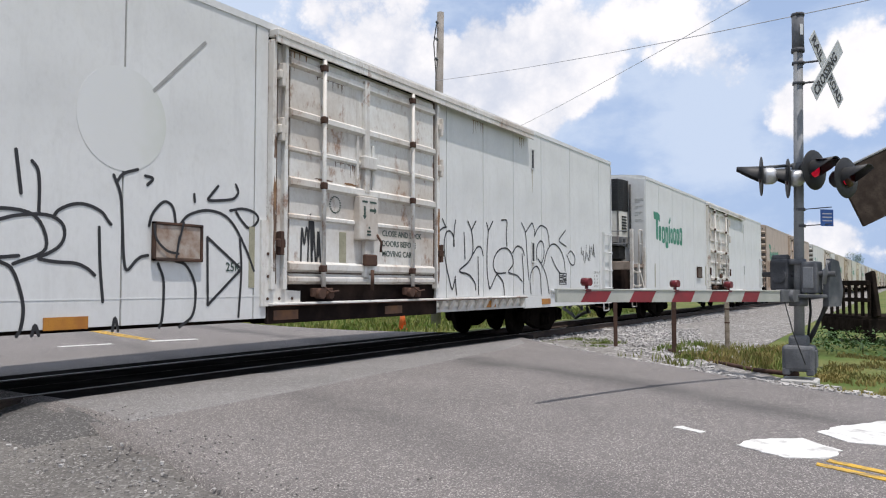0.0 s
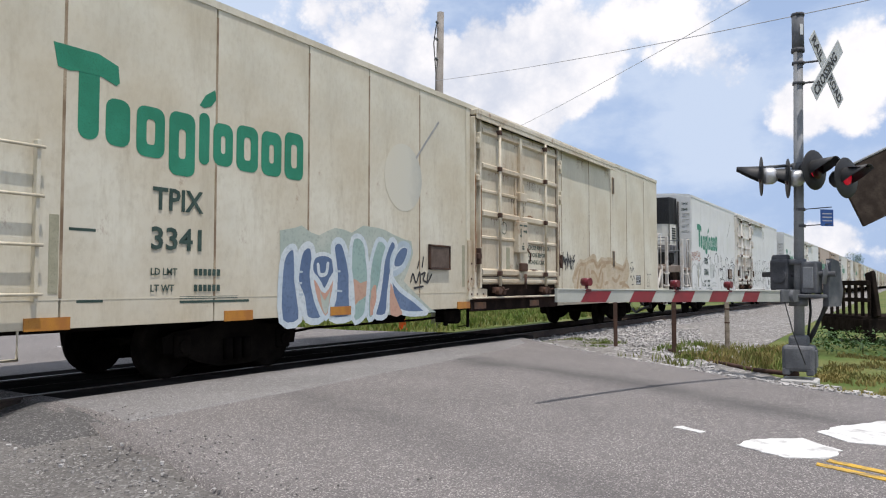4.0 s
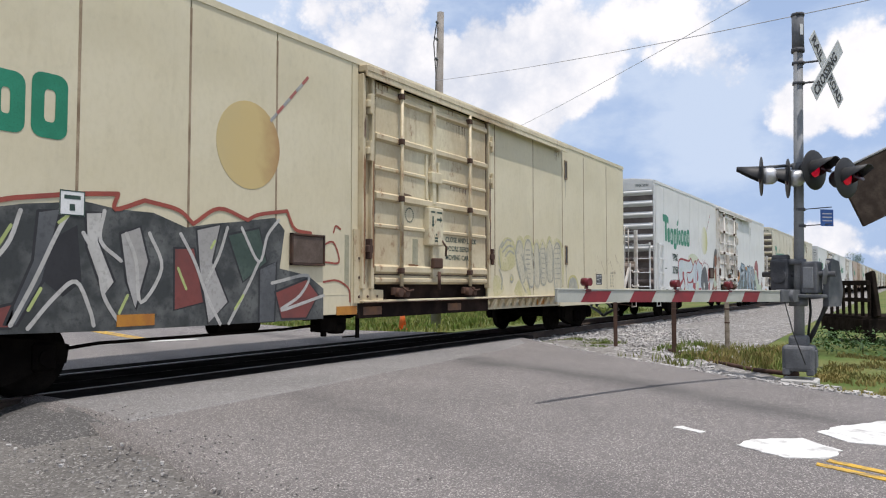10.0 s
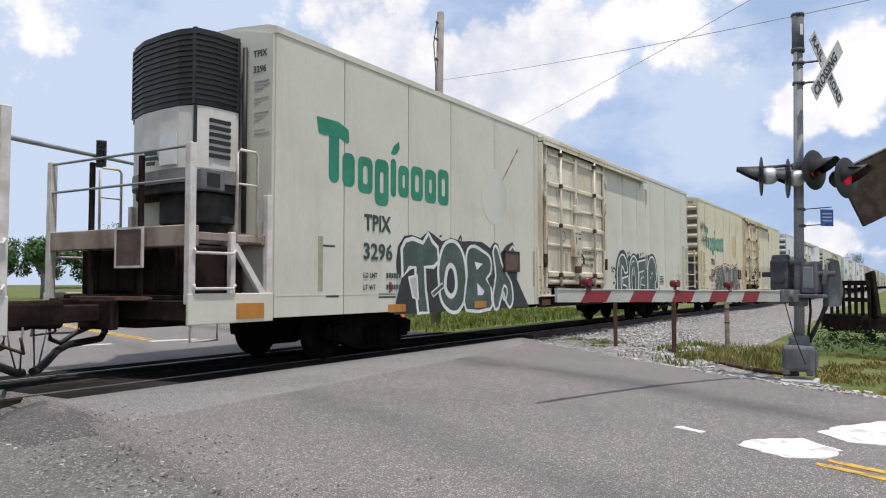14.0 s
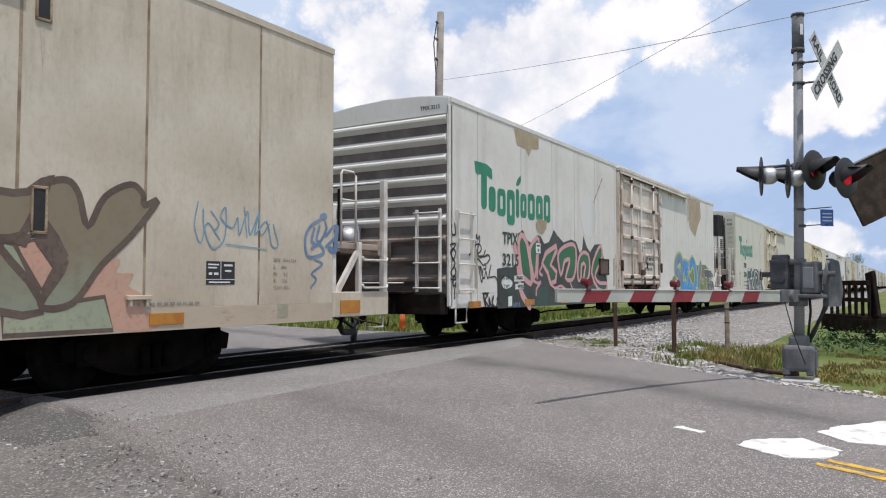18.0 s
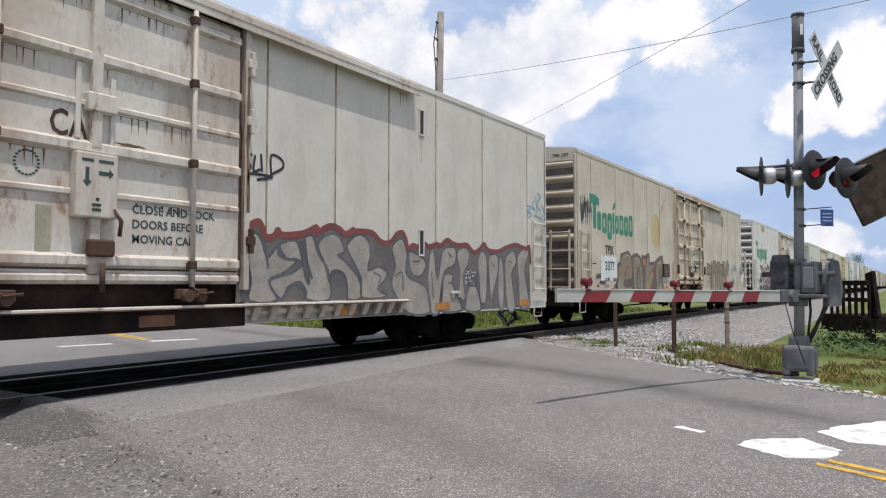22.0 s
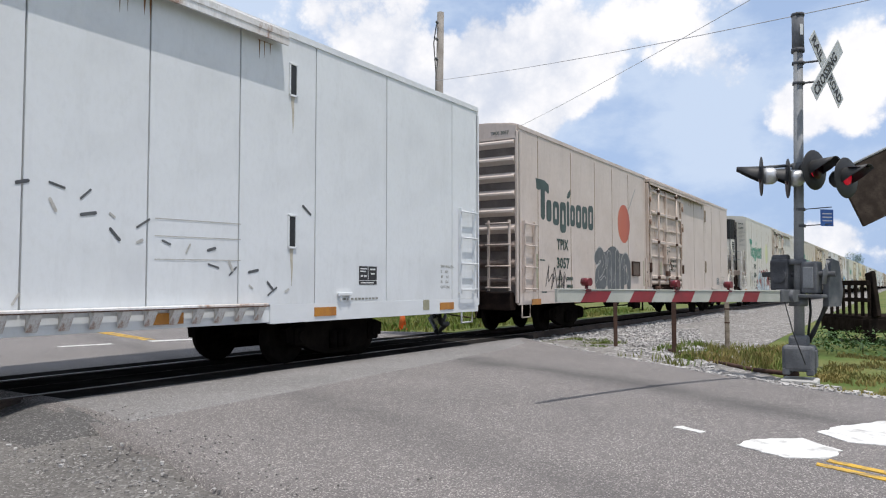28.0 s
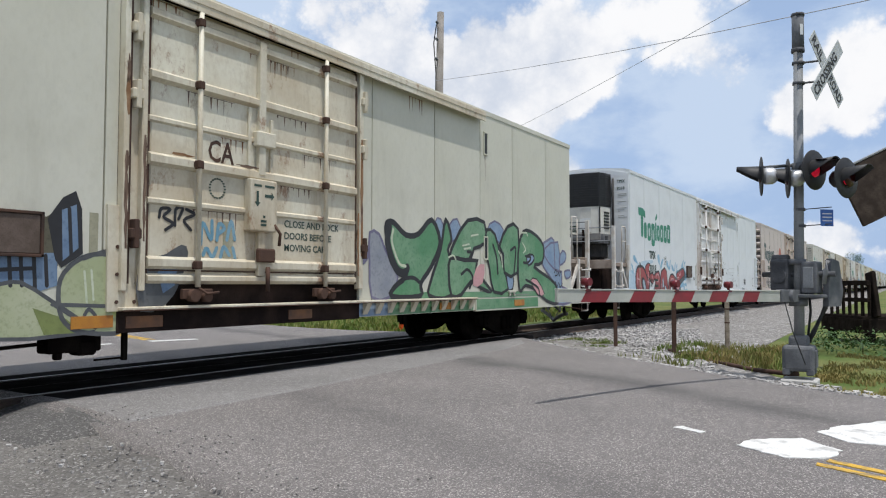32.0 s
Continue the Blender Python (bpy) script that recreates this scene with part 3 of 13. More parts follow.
def road_mark(name, outline, material, label, y_lift=0.006):
    """A worn painted mark lying on the road."""
    def build(bm):
        n = len(outline)
        pts = []
        for i, (x, y) in enumerate(outline):
            x2, y2 = outline[(i + 1) % n]
            for k in range(5):
                f = k / 5
                px, py = x + (x2 - x) * f, y + (y2 - y) * f
                w = 0.035
                pts.append((px + w * noise.noise((px * 9, py * 9, 1)), py + w * noise.noise((px * 9, py * 9, 5))))
        top = [bm.verts.new((x, y, road_z(y, x) + y_lift)) for x, y in pts]
        low = [bm.verts.new((x, y, road_z(y, x) - 0.01)) for x, y in pts]
        bm.faces.new(top)
        for i in range(len(top)):
            bm.faces.new((top[i], low[i], low[(i + 1) % len(top)], top[(i + 1) % len(top)]))
    ob = part(name, None, build, material)
    return tagged(ob, label, "road marking", kind="structure")


def make_marks():
    road_mark("stop_bar", [(6.17, 1.18), (6.47, 1.11), (6.81, 0.78), (6.51, 0.48), (6.15, 0.52), (5.99, 0.80)], WHITEPAINT, "thick worn white stop bar paint on asphalt")
    road_mark("stop_bar", [(7.17, 0.71), (7.68, 0.56), (8.3, 0.24), (7.9, -0.35), (7.0, -0.1), (6.9, 0.46)], WHITEPAINT, "thick worn white stop bar paint on asphalt")
    for off in (0.0, 0.17):
        a, b = Vector((5.92 + off, 0.60 - off * 0.4)), Vector((4.2 + off, -4.0 - off * 0.4))
        n = Vector((b.y - a.y, a.x - b.x)).normalized() * 0.045
        road_mark("centre_line", [tuple(a + n), tuple(b + n), tuple(b - n), tuple(a - n)], YELLOWPAINT, "double yellow centre line on asphalt")
        a, b = Vector((11.0 + off, 14.6)), Vector((19.5 + off, 38))
        n = Vector((b.y - a.y, a.x - b.x)).normalized() * 0.06
        road_mark("centre_line", [tuple(a + n), tuple(b + n), tuple(b - n), tuple(a - n)], YELLOWPAINT, "yellow centre line beyond the railway")
    road_mark("far_stop_bar", [(10.7, 14.0), (11.6, 13.6), (11.7, 13.9), (10.8, 14.3)], WHITEPAINT, "white stop bar beyond the railway")
    road_mark("lane_mark", [(8.95, 14.6), (9.9, 14.2), (9.95, 14.4), (9.0, 14.8)], WHITEPAINT, "faded white lane mark")
    road_mark("paint_scrap", [(6.55, 1.76), (6.66, 1.70), (6.56, 1.48), (6.47, 1.52)], WHITEPAINT, "scrap of white paint on asphalt", 0.004)


make_marks()


# ---------------------------------------------------------------- crossing signal
def faces_along(place, azimuth):
    """A pose whose -y axis looks along that azimuth (degrees from +x)."""
    return pose(*place, 0, 0, azimuth + 90)


CASTDARKGREY = worn("dark_cast_grey", (0.07, 0.072, 0.078), (0.12, 0.122, 0.13), 4, 0.7, 0.1, 0.2)
BLINK_FLAPS = []


def flasher(parent, place, azimuth, back, label):
    """One flashing lamp: black round shield, hood, red lens, silver housing, and an added flap that blinks the steady
    glow.
    """
    m = faces_along(place, azimuth)
    turn = Matrix.Rotation(radians(90), 4, "X")            # lathe axis to -y
    shield = part("shield", ("shield", 0), lambda bm: lathe(bm, [(0.10, 0.0), (0.28, 0.0), (0.29, 0.008), (0.28, 0.016), (0.10, 0.016)], turn, 28), BLACK, parent, label, m)
    part("housing", ("housing", 0), lambda bm: lathe(bm, [(0.11, -0.01), (0.125, -0.06), (0.12, -0.16), (0.07, -0.21), (0.03, -0.22)], turn, 20), SILVERPAINT if back else BLACK, shield, "", pose(0, 0, 0))
    part("lens", ("lens", 0), lambda bm: lathe(bm, [(0.105, 0.015), (0.10, 0.03), (0.06, 0.045), (0.012, 0.05)], turn, 20), REDLENS if back else REDGLOW, shield, "red glass lens")
    if not back:
        # added dark red flap, no part of such lamps, hinged under the hood; it drops before the lens to blink it
        flap = part("shutter", ("shutter", 0), lambda bm: lathe(bm, [(0.136, 0.0), (0.136, 0.003), (0.02, 0.006)], Matrix.Translation((0, 0, -0.136)) @ turn, 20), REDLENS, shield, "added dark red flap that blinks the lamp", pose(0, -0.055, 0.136))
        BLINK_FLAPS.append(flap)

    def hood(bm):
        n = 14
        rows = []
        for d, r, lo in ((0.016, 0.150, -30), (0.16, 0.150, 0), (0.34, 0.155, 42)):
            ring = []
            for k in range(n + 1):
                a = radians(lo + (180 - 2 * lo) * k / n)
                ring.append((Vector((r * math.cos(a), -d, r * math.sin(a))), Vector(((r - 0.006) * math.cos(a), -d, (r - 0.006) * math.sin(a)))))
            rows.append([(bm.verts.new(p), bm.verts.new(q)) for p, q in ring])
        for a, b in zip(rows, rows[1:]):
            for k in range(n):
                bm.faces.new((a[k][0], a[k + 1][0], b[k + 1][0], b[k][0])).smooth = True
                bm.faces.new((a[k][1], b[k][1], b[k + 1][1], a[k + 1][1])).smooth = True
        last = rows[-1]
        for k in range(n):
            bm.faces.new((last[k][0], last[k + 1][0], last[k + 1][1], last[k][1]))
    part("hood", ("hood", 0), hood, BLACK, shield)
    return shield


def make_signal():
    sig = thing("crossing_signal", pose(12.06, 1.40, -0.10), "grey railway crossing signal mast with flashers, crossbuck and gate", "crossing signal")
    Z = lambda z: z + 0.10

    def mast(bm):
        rod(bm, (0, 0, 0.3), (0.05, -0.07, 5.0), 0.072, 16, 0.064)
    part("mast", None, mast, GALV, sig)
    part("sleeve", None, lambda bm: rod(bm, (0.047, -0.066, 4.72), (0.05, -0.07, 5.26), 0.084, 16), CASTGREY, sig, "dark grey sleeve at the mast head")
    part("tag", None, lambda bm: bevelled(bm, -0.025, 0.025, -0.004, 0.004, -0.08, 0.08, 0.003), SIGNWHITE, sig, "small white tag", faces_along((-0.022, -0.125, 5.02), 220))
    part("band", None, lambda bm: rod(bm, (0.045, -0.063, 4.70), (0.045, -0.063, 4.76), 0.092, 16), CASTDARKGREY, sig)
    part("cap", None, lambda bm: rod(bm, (0.05, -0.07, 5.24), (0.05, -0.07, 5.28), 0.092, 16), CASTDARKGREY, sig)

    def base(bm):
        bevelled(bm, -0.21, 0.21, -0.21, 0.21, 0.05, 0.42, 0.05, 2)
        bevelled(bm, -0.13, 0.13, -0.13, 0.13, 0.36, 0.56, 0.04, 2)
        bevelled(bm, -0.12, 0.12, -0.235, -0.2, 0.10, 0.36, 0.015)
        for i in range(4):
            a = radians(45 + 90 * i)
            bevelled(bm, 0.22 * math.cos(a) - 0.05, 0.22 * math.cos(a) + 0.05, 0.22 * math.sin(a) - 0.05, 0.22 * math.sin(a) + 0.05, 0.0, 0.10, 0.015)
    part("base", None, base, CASTGREY, sig, "cast grey junction box base")
    part("footing", None, lambda bm: bevelled(bm, -0.24, 0.24, -0.24, 0.24, -0.35, -0.06, 0.02), CONCRETE, sig, "concrete footing")

    turn = pose(0, 0, 0, 0, 0, -16)

    def mech(bm):
        bevelled(bm, -0.13, 0.13, 0.09, 0.36, 1.20, 1.66, 0.04, 2)
        rod(bm, (-0.02, 0.12, 1.66), (-0.02, 0.34, 1.66), 0.07, 12)
        rod(bm, (-0.16, 0.22, 1.42), (0.16, 0.22, 1.42), 0.11, 14)
    part("gate_motor", None, mech, CASTDARKGREY, sig, "dark cast gate motor case", turn)
    part("gate_case", None, lambda bm: bevelled(bm, -0.10, 0.14, -0.30, -0.08, 1.16, 1.62, 0.03, 2), CASTGREY, sig, "grey cast gate mechanism case", turn)
    part("case_cover", None, lambda bm: bevelled(bm, -0.12, -0.10, -0.26, -0.12, 1.24, 1.54, 0.005), GALV, sig, "", turn)
    part("support_plate", None, lambda bm: bevelled(bm, -0.16, 0.16, -0.40, 0.40, 1.10, 1.15, 0.01), CASTGREY, sig, "", turn)
    part("collar", None, lambda bm: rod(bm, (0.0, 0.0, 0.98), (0.0, 0.0, 1.10), 0.13, 14), CASTGREY, sig, "", turn)
    part("collar", None, lambda bm: rod(bm, (0.0, 0.0, 1.58), (0.0, 0.0, 1.66), 0.12, 14), CASTGREY, sig, "", turn)
    part("shaft", None, lambda bm: rod(bm, (0.02, -0.52, 1.44), (0.02, 0.52, 1.44), 0.04, 10), CASTDARKGREY, sig, "", turn)
    part("conduit", None, lambda bm: (tube(bm, [(0.30, -0.30, 1.5), (0.36, -0.34, 1.2), (0.34, -0.32, 0.95), (0.22, -0.18, 0.62), (0.16, -0.1, 0.45)], 0.035, 8),
                                      tube(bm, [(0.20, -0.12, 1.2), (0.20, -0.14, 0.9), (0.14, -0.1, 0.5)], 0.018, 6)), BLACK, sig, "black flexible conduit")
    part("counterweight", None, lambda bm: plate(bm, [(-0.12, 0.98), (0.16, 0.98), (0.22, 1.2), (0.14, 1.62), (-0.02, 1.66), (-0.10, 1.3)], 0.0, 0.09), CASTGREY, sig, "heavy grey counterweight", pose(0.0, -0.46, 0, 0, 0, -30))
    part("weight_arm", None, lambda bm: tube(bm, [(-0.1, -0.40, 1.30), (-0.13, -0.44, 1.5), (-0.05, -0.44, 1.62)], 0.03, 7), GALV, sig, "", turn)
    part("bracket", None, lambda bm: tube(bm, [(-0.22, 0.42, 3.0), (-0.1, 0.2, 3.02), (0.0, 0.02, 3.03), (0.02, -0.3, 3.03), (0.0, -0.65, 2.98)], 0.024, 8), CASTGREY, sig)
    part("clamp", None, lambda bm: rod(bm, (0.035, -0.04, 2.86), (0.035, -0.04, 3.06), 0.10, 14), CASTGREY, sig)
    lamps = []
    lamps.append(flasher(sig, (-0.08, -0.25, 2.93), 243, False, "black round shield with a red flasher"))
    lamps.append(flasher(sig, (-0.06, -0.65, 2.79), 243, False, "black round shield with a red flasher"))
    for place in ((-0.25, 0.42, 2.87), (-0.12, 0.08, 2.83)):
        flasher(sig, place, 104, True, "black round shield seen edge-on, silver housing")

    buck = part("crossbuck", None, lambda bm: slab(bm, -0.03, 0.03, 0.01, 0.03, -0.16, 0.16), CASTGREY, sig, "white X-shaped crossing sign", faces_along((0.08, -0.43, 4.40), 250))
    for k, (words, ang) in enumerate((("RAILROAD", -45), ("CROSSING", 45))):
        m = Matrix.Rotation(radians(-ang), 4, "Y")
        blade = part("blade", ("blade", k), lambda bm, k=k: bevelled(bm, -0.61, 0.61, -0.006 - 0.012 * k, 0.004 - 0.012 * k, -0.115, 0.115, 0.003), BUCKWHITE, buck, "white sign blade with black letters", m)
        if k == 0:
            writing("lettering", "RAIL", 0.20, (-0.57, -0.009, -0.07), SIGNBLACK, blade, "", 0.95, 0.005)
            writing("lettering", "ROAD", 0.20, (0.12, -0.009, -0.07), SIGNBLACK, blade, "", 0.80, 0.005)
        else:
            writing("lettering", "CROSSING", 0.20, (-0.57, -0.021, -0.07), SIGNBLACK, blade, "", 0.98, 0.005)
    for z in (4.24, 4.54):
        part("bracket", ("buck_bracket", 0), lambda bm: (rod(bm, (0.04, -0.05, 0), (0.06, -0.40, 0), 0.016, 6), rod(bm, (0.045, -0.063, -0.02), (0.045, -0.063, 0.02), 0.085, 12)), CASTDARKGREY, sig, "", pose(0, 0, z))
    for z in (2.14, 2.38):
        part("bracket", ("notice_bracket", 0), lambda bm: (rod(bm, (0.03, -0.05, 0), (0.06, -0.46, 0.02), 0.008, 6), rod(bm, (0.03, -0.04, -0.02), (0.03, -0.04, 0.02), 0.08, 12)), CASTDARKGREY, sig, "", pose(0, 0, z))
    part("notice", None, lambda bm: bevelled(bm, -0.11, 0.11, -0.005, 0.005, -0.12, 0.12, 0.004), BLUESIGN, sig, "small blue notice with illegible white lines", faces_along((0.08, -0.39, 2.25), 226))
    for i in range(3):
        part("notice_line", None, lambda bm, i=i: slab(bm, -0.08, 0.08, -0.009, -0.006, 0.05 - 0.05 * i, 0.065 - 0.05 * i), SIGNWHITE, sig, "", faces_along((0.08, -0.39, 2.25), 226))
    return lamps


def make_gate():
    """The lowered gate arm: tapered, red and white, three small lamps."""
    a, b = Vector((11.65, 1.50, 1.03)), Vector((6.78, 2.91, 1.08))
    d = b - a
    m = Matrix.Translation(a) @ Matrix.Rotation(math.atan2(d.y, d.x), 4, "Z") @ Matrix.Rotation(-math.asin(d.z / d.length), 4, "Y")
    L = d.length
    gate = thing("gate_arm", m, "lowered red and white striped crossing gate arm", "crossing gate")
    h = lambda x: 0.082 - 0.022 * x / L
    part("arm", None, lambda bm: (plate(bm, [(0, -h(0)), (L, -h(L)), (L, h(L)), (0, h(0))], -0.016, 0.032),), GATEWHITE, gate)
    part("lip", None, lambda bm: (bevelled(bm, 0.0, L, -0.026, 0.026, 0.060, 0.072, 0.003),), GATEWHITE, gate)
    p = L / 6.055
    for i in range(5):
        x0 = L - 0.425 * p - i * p
        x1 = x0 - 0.50 * p
        for y, dep in ((0.0175, 0.002), (-0.0195, 0.002)):
            part("stripe", ("stripe", i, y), lambda bm, x0=x0, x1=x1, y=y: plate(bm, [(x0, -h(x0)), (x0 - 0.10, h(x0) - 0.012), (x1 - 0.10, h(x1) - 0.012), (x1, -h(x1))], y, 0.002), GATERED, gate, "red reflective stripe")
    lamps = []
    for x in (L - 0.57 * p, L - 2.55 * p, L - 4.05 * p):
        lamp = part("gate_lamp", ("gate_lamp", 0), lambda bm: (rod(bm, (0, -0.045, 0), (0, 0.045, 0), 0.042, 14), rod(bm, (0, 0, -0.08), (0, 0, -0.03), 0.018, 8), bevelled(bm, -0.045, 0.045, -0.03, 0.03, -0.095, -0.07, 0.005)), GATELENS, gate, "small red gate lamp", pose(x, 0, 0.142))
        lamps.append(lamp)
    part("shank", None, lambda bm: (bevelled(bm, -0.35, 0.25, -0.05, 0.05, -0.09, 0.09, 0.01), rod(bm, (-0.05, -0.1, 0), (-0.05, 0.1, 0), 0.09, 12)), CASTGREY, gate, "grey steel gate arm shank")
    part("wire", None, lambda bm: tube(bm, [(0.15, 0.03, -0.06), (0.05, 0.1, -0.5), (-0.1, 0.2, -0.95)], 0.008, 5), CABLE, gate, "hanging black wire")
    return lamps


# ---------------------------------------------------------------- beside the road
def make_posts():
    for (x, y, mat, lab, lean) in ((16.16, 5.54, RUSTBROWN, "rusty brown steel post at the verge", 2.5), (15.13, 4.0, RUSTBROWN, "rusty brown steel post at the verge", -1.0), (16.4, 3.25, WOODGREY, "weathered pale wooden post at the verge", 0.5)):
        p = thing("marker_post", pose(x, y, ground_z(x, y), 0, lean, 20), lab, "post", "marker posts on the verge")
        part("post", ("marker_post", lean), lambda bm: bevelled(bm, -0.042, 0.042, -0.042, 0.042, -0.3, 1.06, 0.010, 2), mat, p)
        for z in (0.90, 0.62):
            part("strap", ("strap", 0), lambda bm: bevelled(bm, -0.048, 0.048, -0.048, 0.048, 0, 0.03, 0.004), RUSTBROWN, p, "", pose(0, 0, z))
    log = thing("fallen_pipe", pose(12.9, 2.2, ground_z(12.9, 2.2) + 0.05), "old rusty pipe lying on the stones", "pipe")
    part("pipe", None, lambda bm: tube(bm, [(-0.4, -0.62, 0.03), (0.2, 0.0, 0.0), (1.5, 1.2, 0.02), (2.6, 2.0, 0.05)], 0.035, 8), RUSTBROWN, log)
    part("flange", None, lambda bm: rod(bm, (-0.46, -0.68, 0.03), (-0.36, -0.58, 0.03), 0.09, 10), RUSTBROWN, log)


def make_dock():
    """Dark timber loading platform with a slatted rail."""
    d = thing("loading_platform", pose(20.6, 0.9, -0.25, 0, 0, -60), "dark timber loading platform with a slatted side rail", "platform")
    for i in range(7):
        part("plank", ("plank", 0), lambda bm: bevelled(bm, -0.1, 4.2, -0.14, 0.14, 0.62, 0.68, 0.008), WOODDARK, d, "", pose(0, 0.3 - i * 0.29 + 1.6, 0))
    part("beam", None, lambda bm: (bevelled(bm, -0.12, 4.2, 1.9, 2.06, 0.30, 0.62, 0.01), bevelled(bm, -0.12, 4.2, 0.0, 0.16, 0.30, 0.62, 0.01), bevelled(bm, -0.14, 0.04, 0.0, 2.06, 0.28, 0.62, 0.01)), WOODDARK, d)
    for x in (0.1, 2.0, 4.0):
        for y in (0.1, 1.95):
            part("leg", ("leg", 0), lambda bm: bevelled(bm, -0.09, 0.09, -0.09, 0.09, -0.1, 0.32, 0.01), WOODDARK, d, "", pose(x, y, 0))
    rail = part("side_rail", None, lambda bm: (bevelled(bm, 0.0, 0.07, 0.02, 2.0, 1.42, 1.54, 0.01), bevelled(bm, 0.0, 0.07, 0.02, 2.0, 1.02, 1.12, 0.01)), WOODDARK, d)
    for i in range(7):
        part("slat", ("slat", 0), lambda bm: bevelled(bm, -0.02, 0.02, -0.055, 0.055, 0.34, 1.52, 0.005), WOODDARK, rail, "", pose(0.09, 0.08 + i * 0.31, 0))
    part("brace", None, lambda bm: bevelled(bm, -0.05, 0.05, -0.16, 0.16, 0.0, 1.1, 0.01), WOODDARK, d, "", pose(0.2, 0.0, 0.66, 0, 0, 0) @ pose(0, 0, 0, -12))


def make_board():
    """A dark weathered board on a post, hanging askew."""
    c = thing("weathered_board", pose(14.3, 0.3, -0.2), "dark brown weathered board hanging askew on a post", "board")
    m = pose(0.1, 0.12, 3.05) @ Matrix.Rotation(radians(-58), 4, "Z") @ Matrix.Rotation(radians(-25.5), 4, "Y")
    part("board", None, lambda bm: bevelled(bm, -0.55, 0.95, -0.03, 0.03, -0.52, 0.47, 0.012), BOARDWOOD, c, "", m)
    part("edge", None, lambda bm: bevelled(bm, -0.55, 0.95, -0.04, 0.04, 0.47, 0.50, 0.006), GALV, c, "", m)
    part("post", None, lambda bm: bevelled(bm, -0.06, 0.06, -0.06, 0.06, -0.4, 3.3, 0.01), POLEWOOD, c, "", pose(0.33, -0.62, 0))


def utility_pole(place, height, label, arms):
    p = thing("utility_pole", pose(*place, 0, 1.6, 0), label, "utility pole")
    part("pole", None, lambda bm: rod(bm, (0, 0, -0.5), (0, 0, height), 0.17, 14, 0.12), POLEWOOD, p)
    for z in arms:
        part("insulator", ("insulator", 0), lambda bm: lathe(bm, [(0.02, 0), (0.05, 0.02), (0.03, 0.06), (0.05, 0.09), (0.02, 0.14)], pose(-0.16, 0, 0, 0, -70, 0), 10), CASTGREY, p, "", pose(0, 0, z))
    part("conduit", None, lambda bm: tube(bm, [(-0.14, 0.05, 2), (-0.15, 0.06, height - 2.2), (-0.32, 0.06, height - 1.2), (-0.22, 0.06, height - 0.7), (-0.13, 0.06, height - 0.4)], 0.022, 6), CABLE, p)
    return p


def wire(a, b, sag, r, name="overhead_wire"):
    def build(bm):
        a_, b_ = Vector(a), Vector(b)
        pts = []
        for i in range(25):
            f = i / 24
            p = a_.lerp(b_, f); p.z -= sag * 4 * f * (1 - f)
            pts.append(p)
        tube(bm, pts, r, 5)
    ob = part(name, None, build, WIREGREY)
    return tagged(ob, "thin dark overhead wire against the sky", "wire")


make_signal()
make_gate()
make_posts()
make_dock()
make_board()
utility_pole((21.95, 13.85, -0.2), 10.95, "grey wooden utility pole behind the railway", (9.2, 9.9, 10.5))
wire((21.9, 13.8, 8.24), (12.7, 0.05, 5.42), 0.12, 0.008)
wire((44.0, 24.0, 10.6), (15.0, 0.2, 7.5), 0.2, 0.009)


def make_traffic_light():
    t = thing("traffic_light", pose(24.5, 32.6, -0.2), "galvanised traffic light mast with two black signal heads", "traffic light")
    part("pole", None, lambda bm: rod(bm, (0, 0, 0), (0, 0, 7.6), 0.16, 14, 0.13), GALV, t)
    part("mast_arm", None, lambda bm: rod(bm, (0.1, 0, 7.3), (-11.6, -2.8, 7.3), 0.07, 12, 0.13), GALV, t)
    for x, y, on in ((-3.3, -1.0, False), (0.0, -0.25, True)):
        head = part("signal_head", ("signal_head", 0), lambda bm: (bevelled(bm, -0.22, 0.22, -0.14, 0.14, -0.62, 0.62, 0.03, 2),), BLACK, t, "black three-lamp signal head", pose(x, y, 7.4, 0, 0, -36))
        for k, z in enumerate((0.4, 0.0, -0.4)):
            part("lamp", ("signal_lamp", 0), lambda bm: lathe(bm, [(0.15, 0.0), (0.14, 0.02), (0.06, 0.04), (0.01, 0.045)], Matrix.Rotation(radians(90), 4, "X"), 16), REDGLOW if on and k == 0 else SIGNBLACK, head, "lit red lamp" if on and k == 0 else "", pose(0, -0.14, z))
            part("visor", ("signal_visor", 0), lambda bm: [slab(bm, 0.155 * math.cos(a) - 0.02, 0.155 * math.cos(a) + 0.02, -0.20, 0.0, 0.155 * math.sin(a) - 0.02, 0.155 * math.sin(a) + 0.02) for a in [i * math.pi / 8 for i in range(9)]], BLACK, head, "", pose(0, -0.14, z))


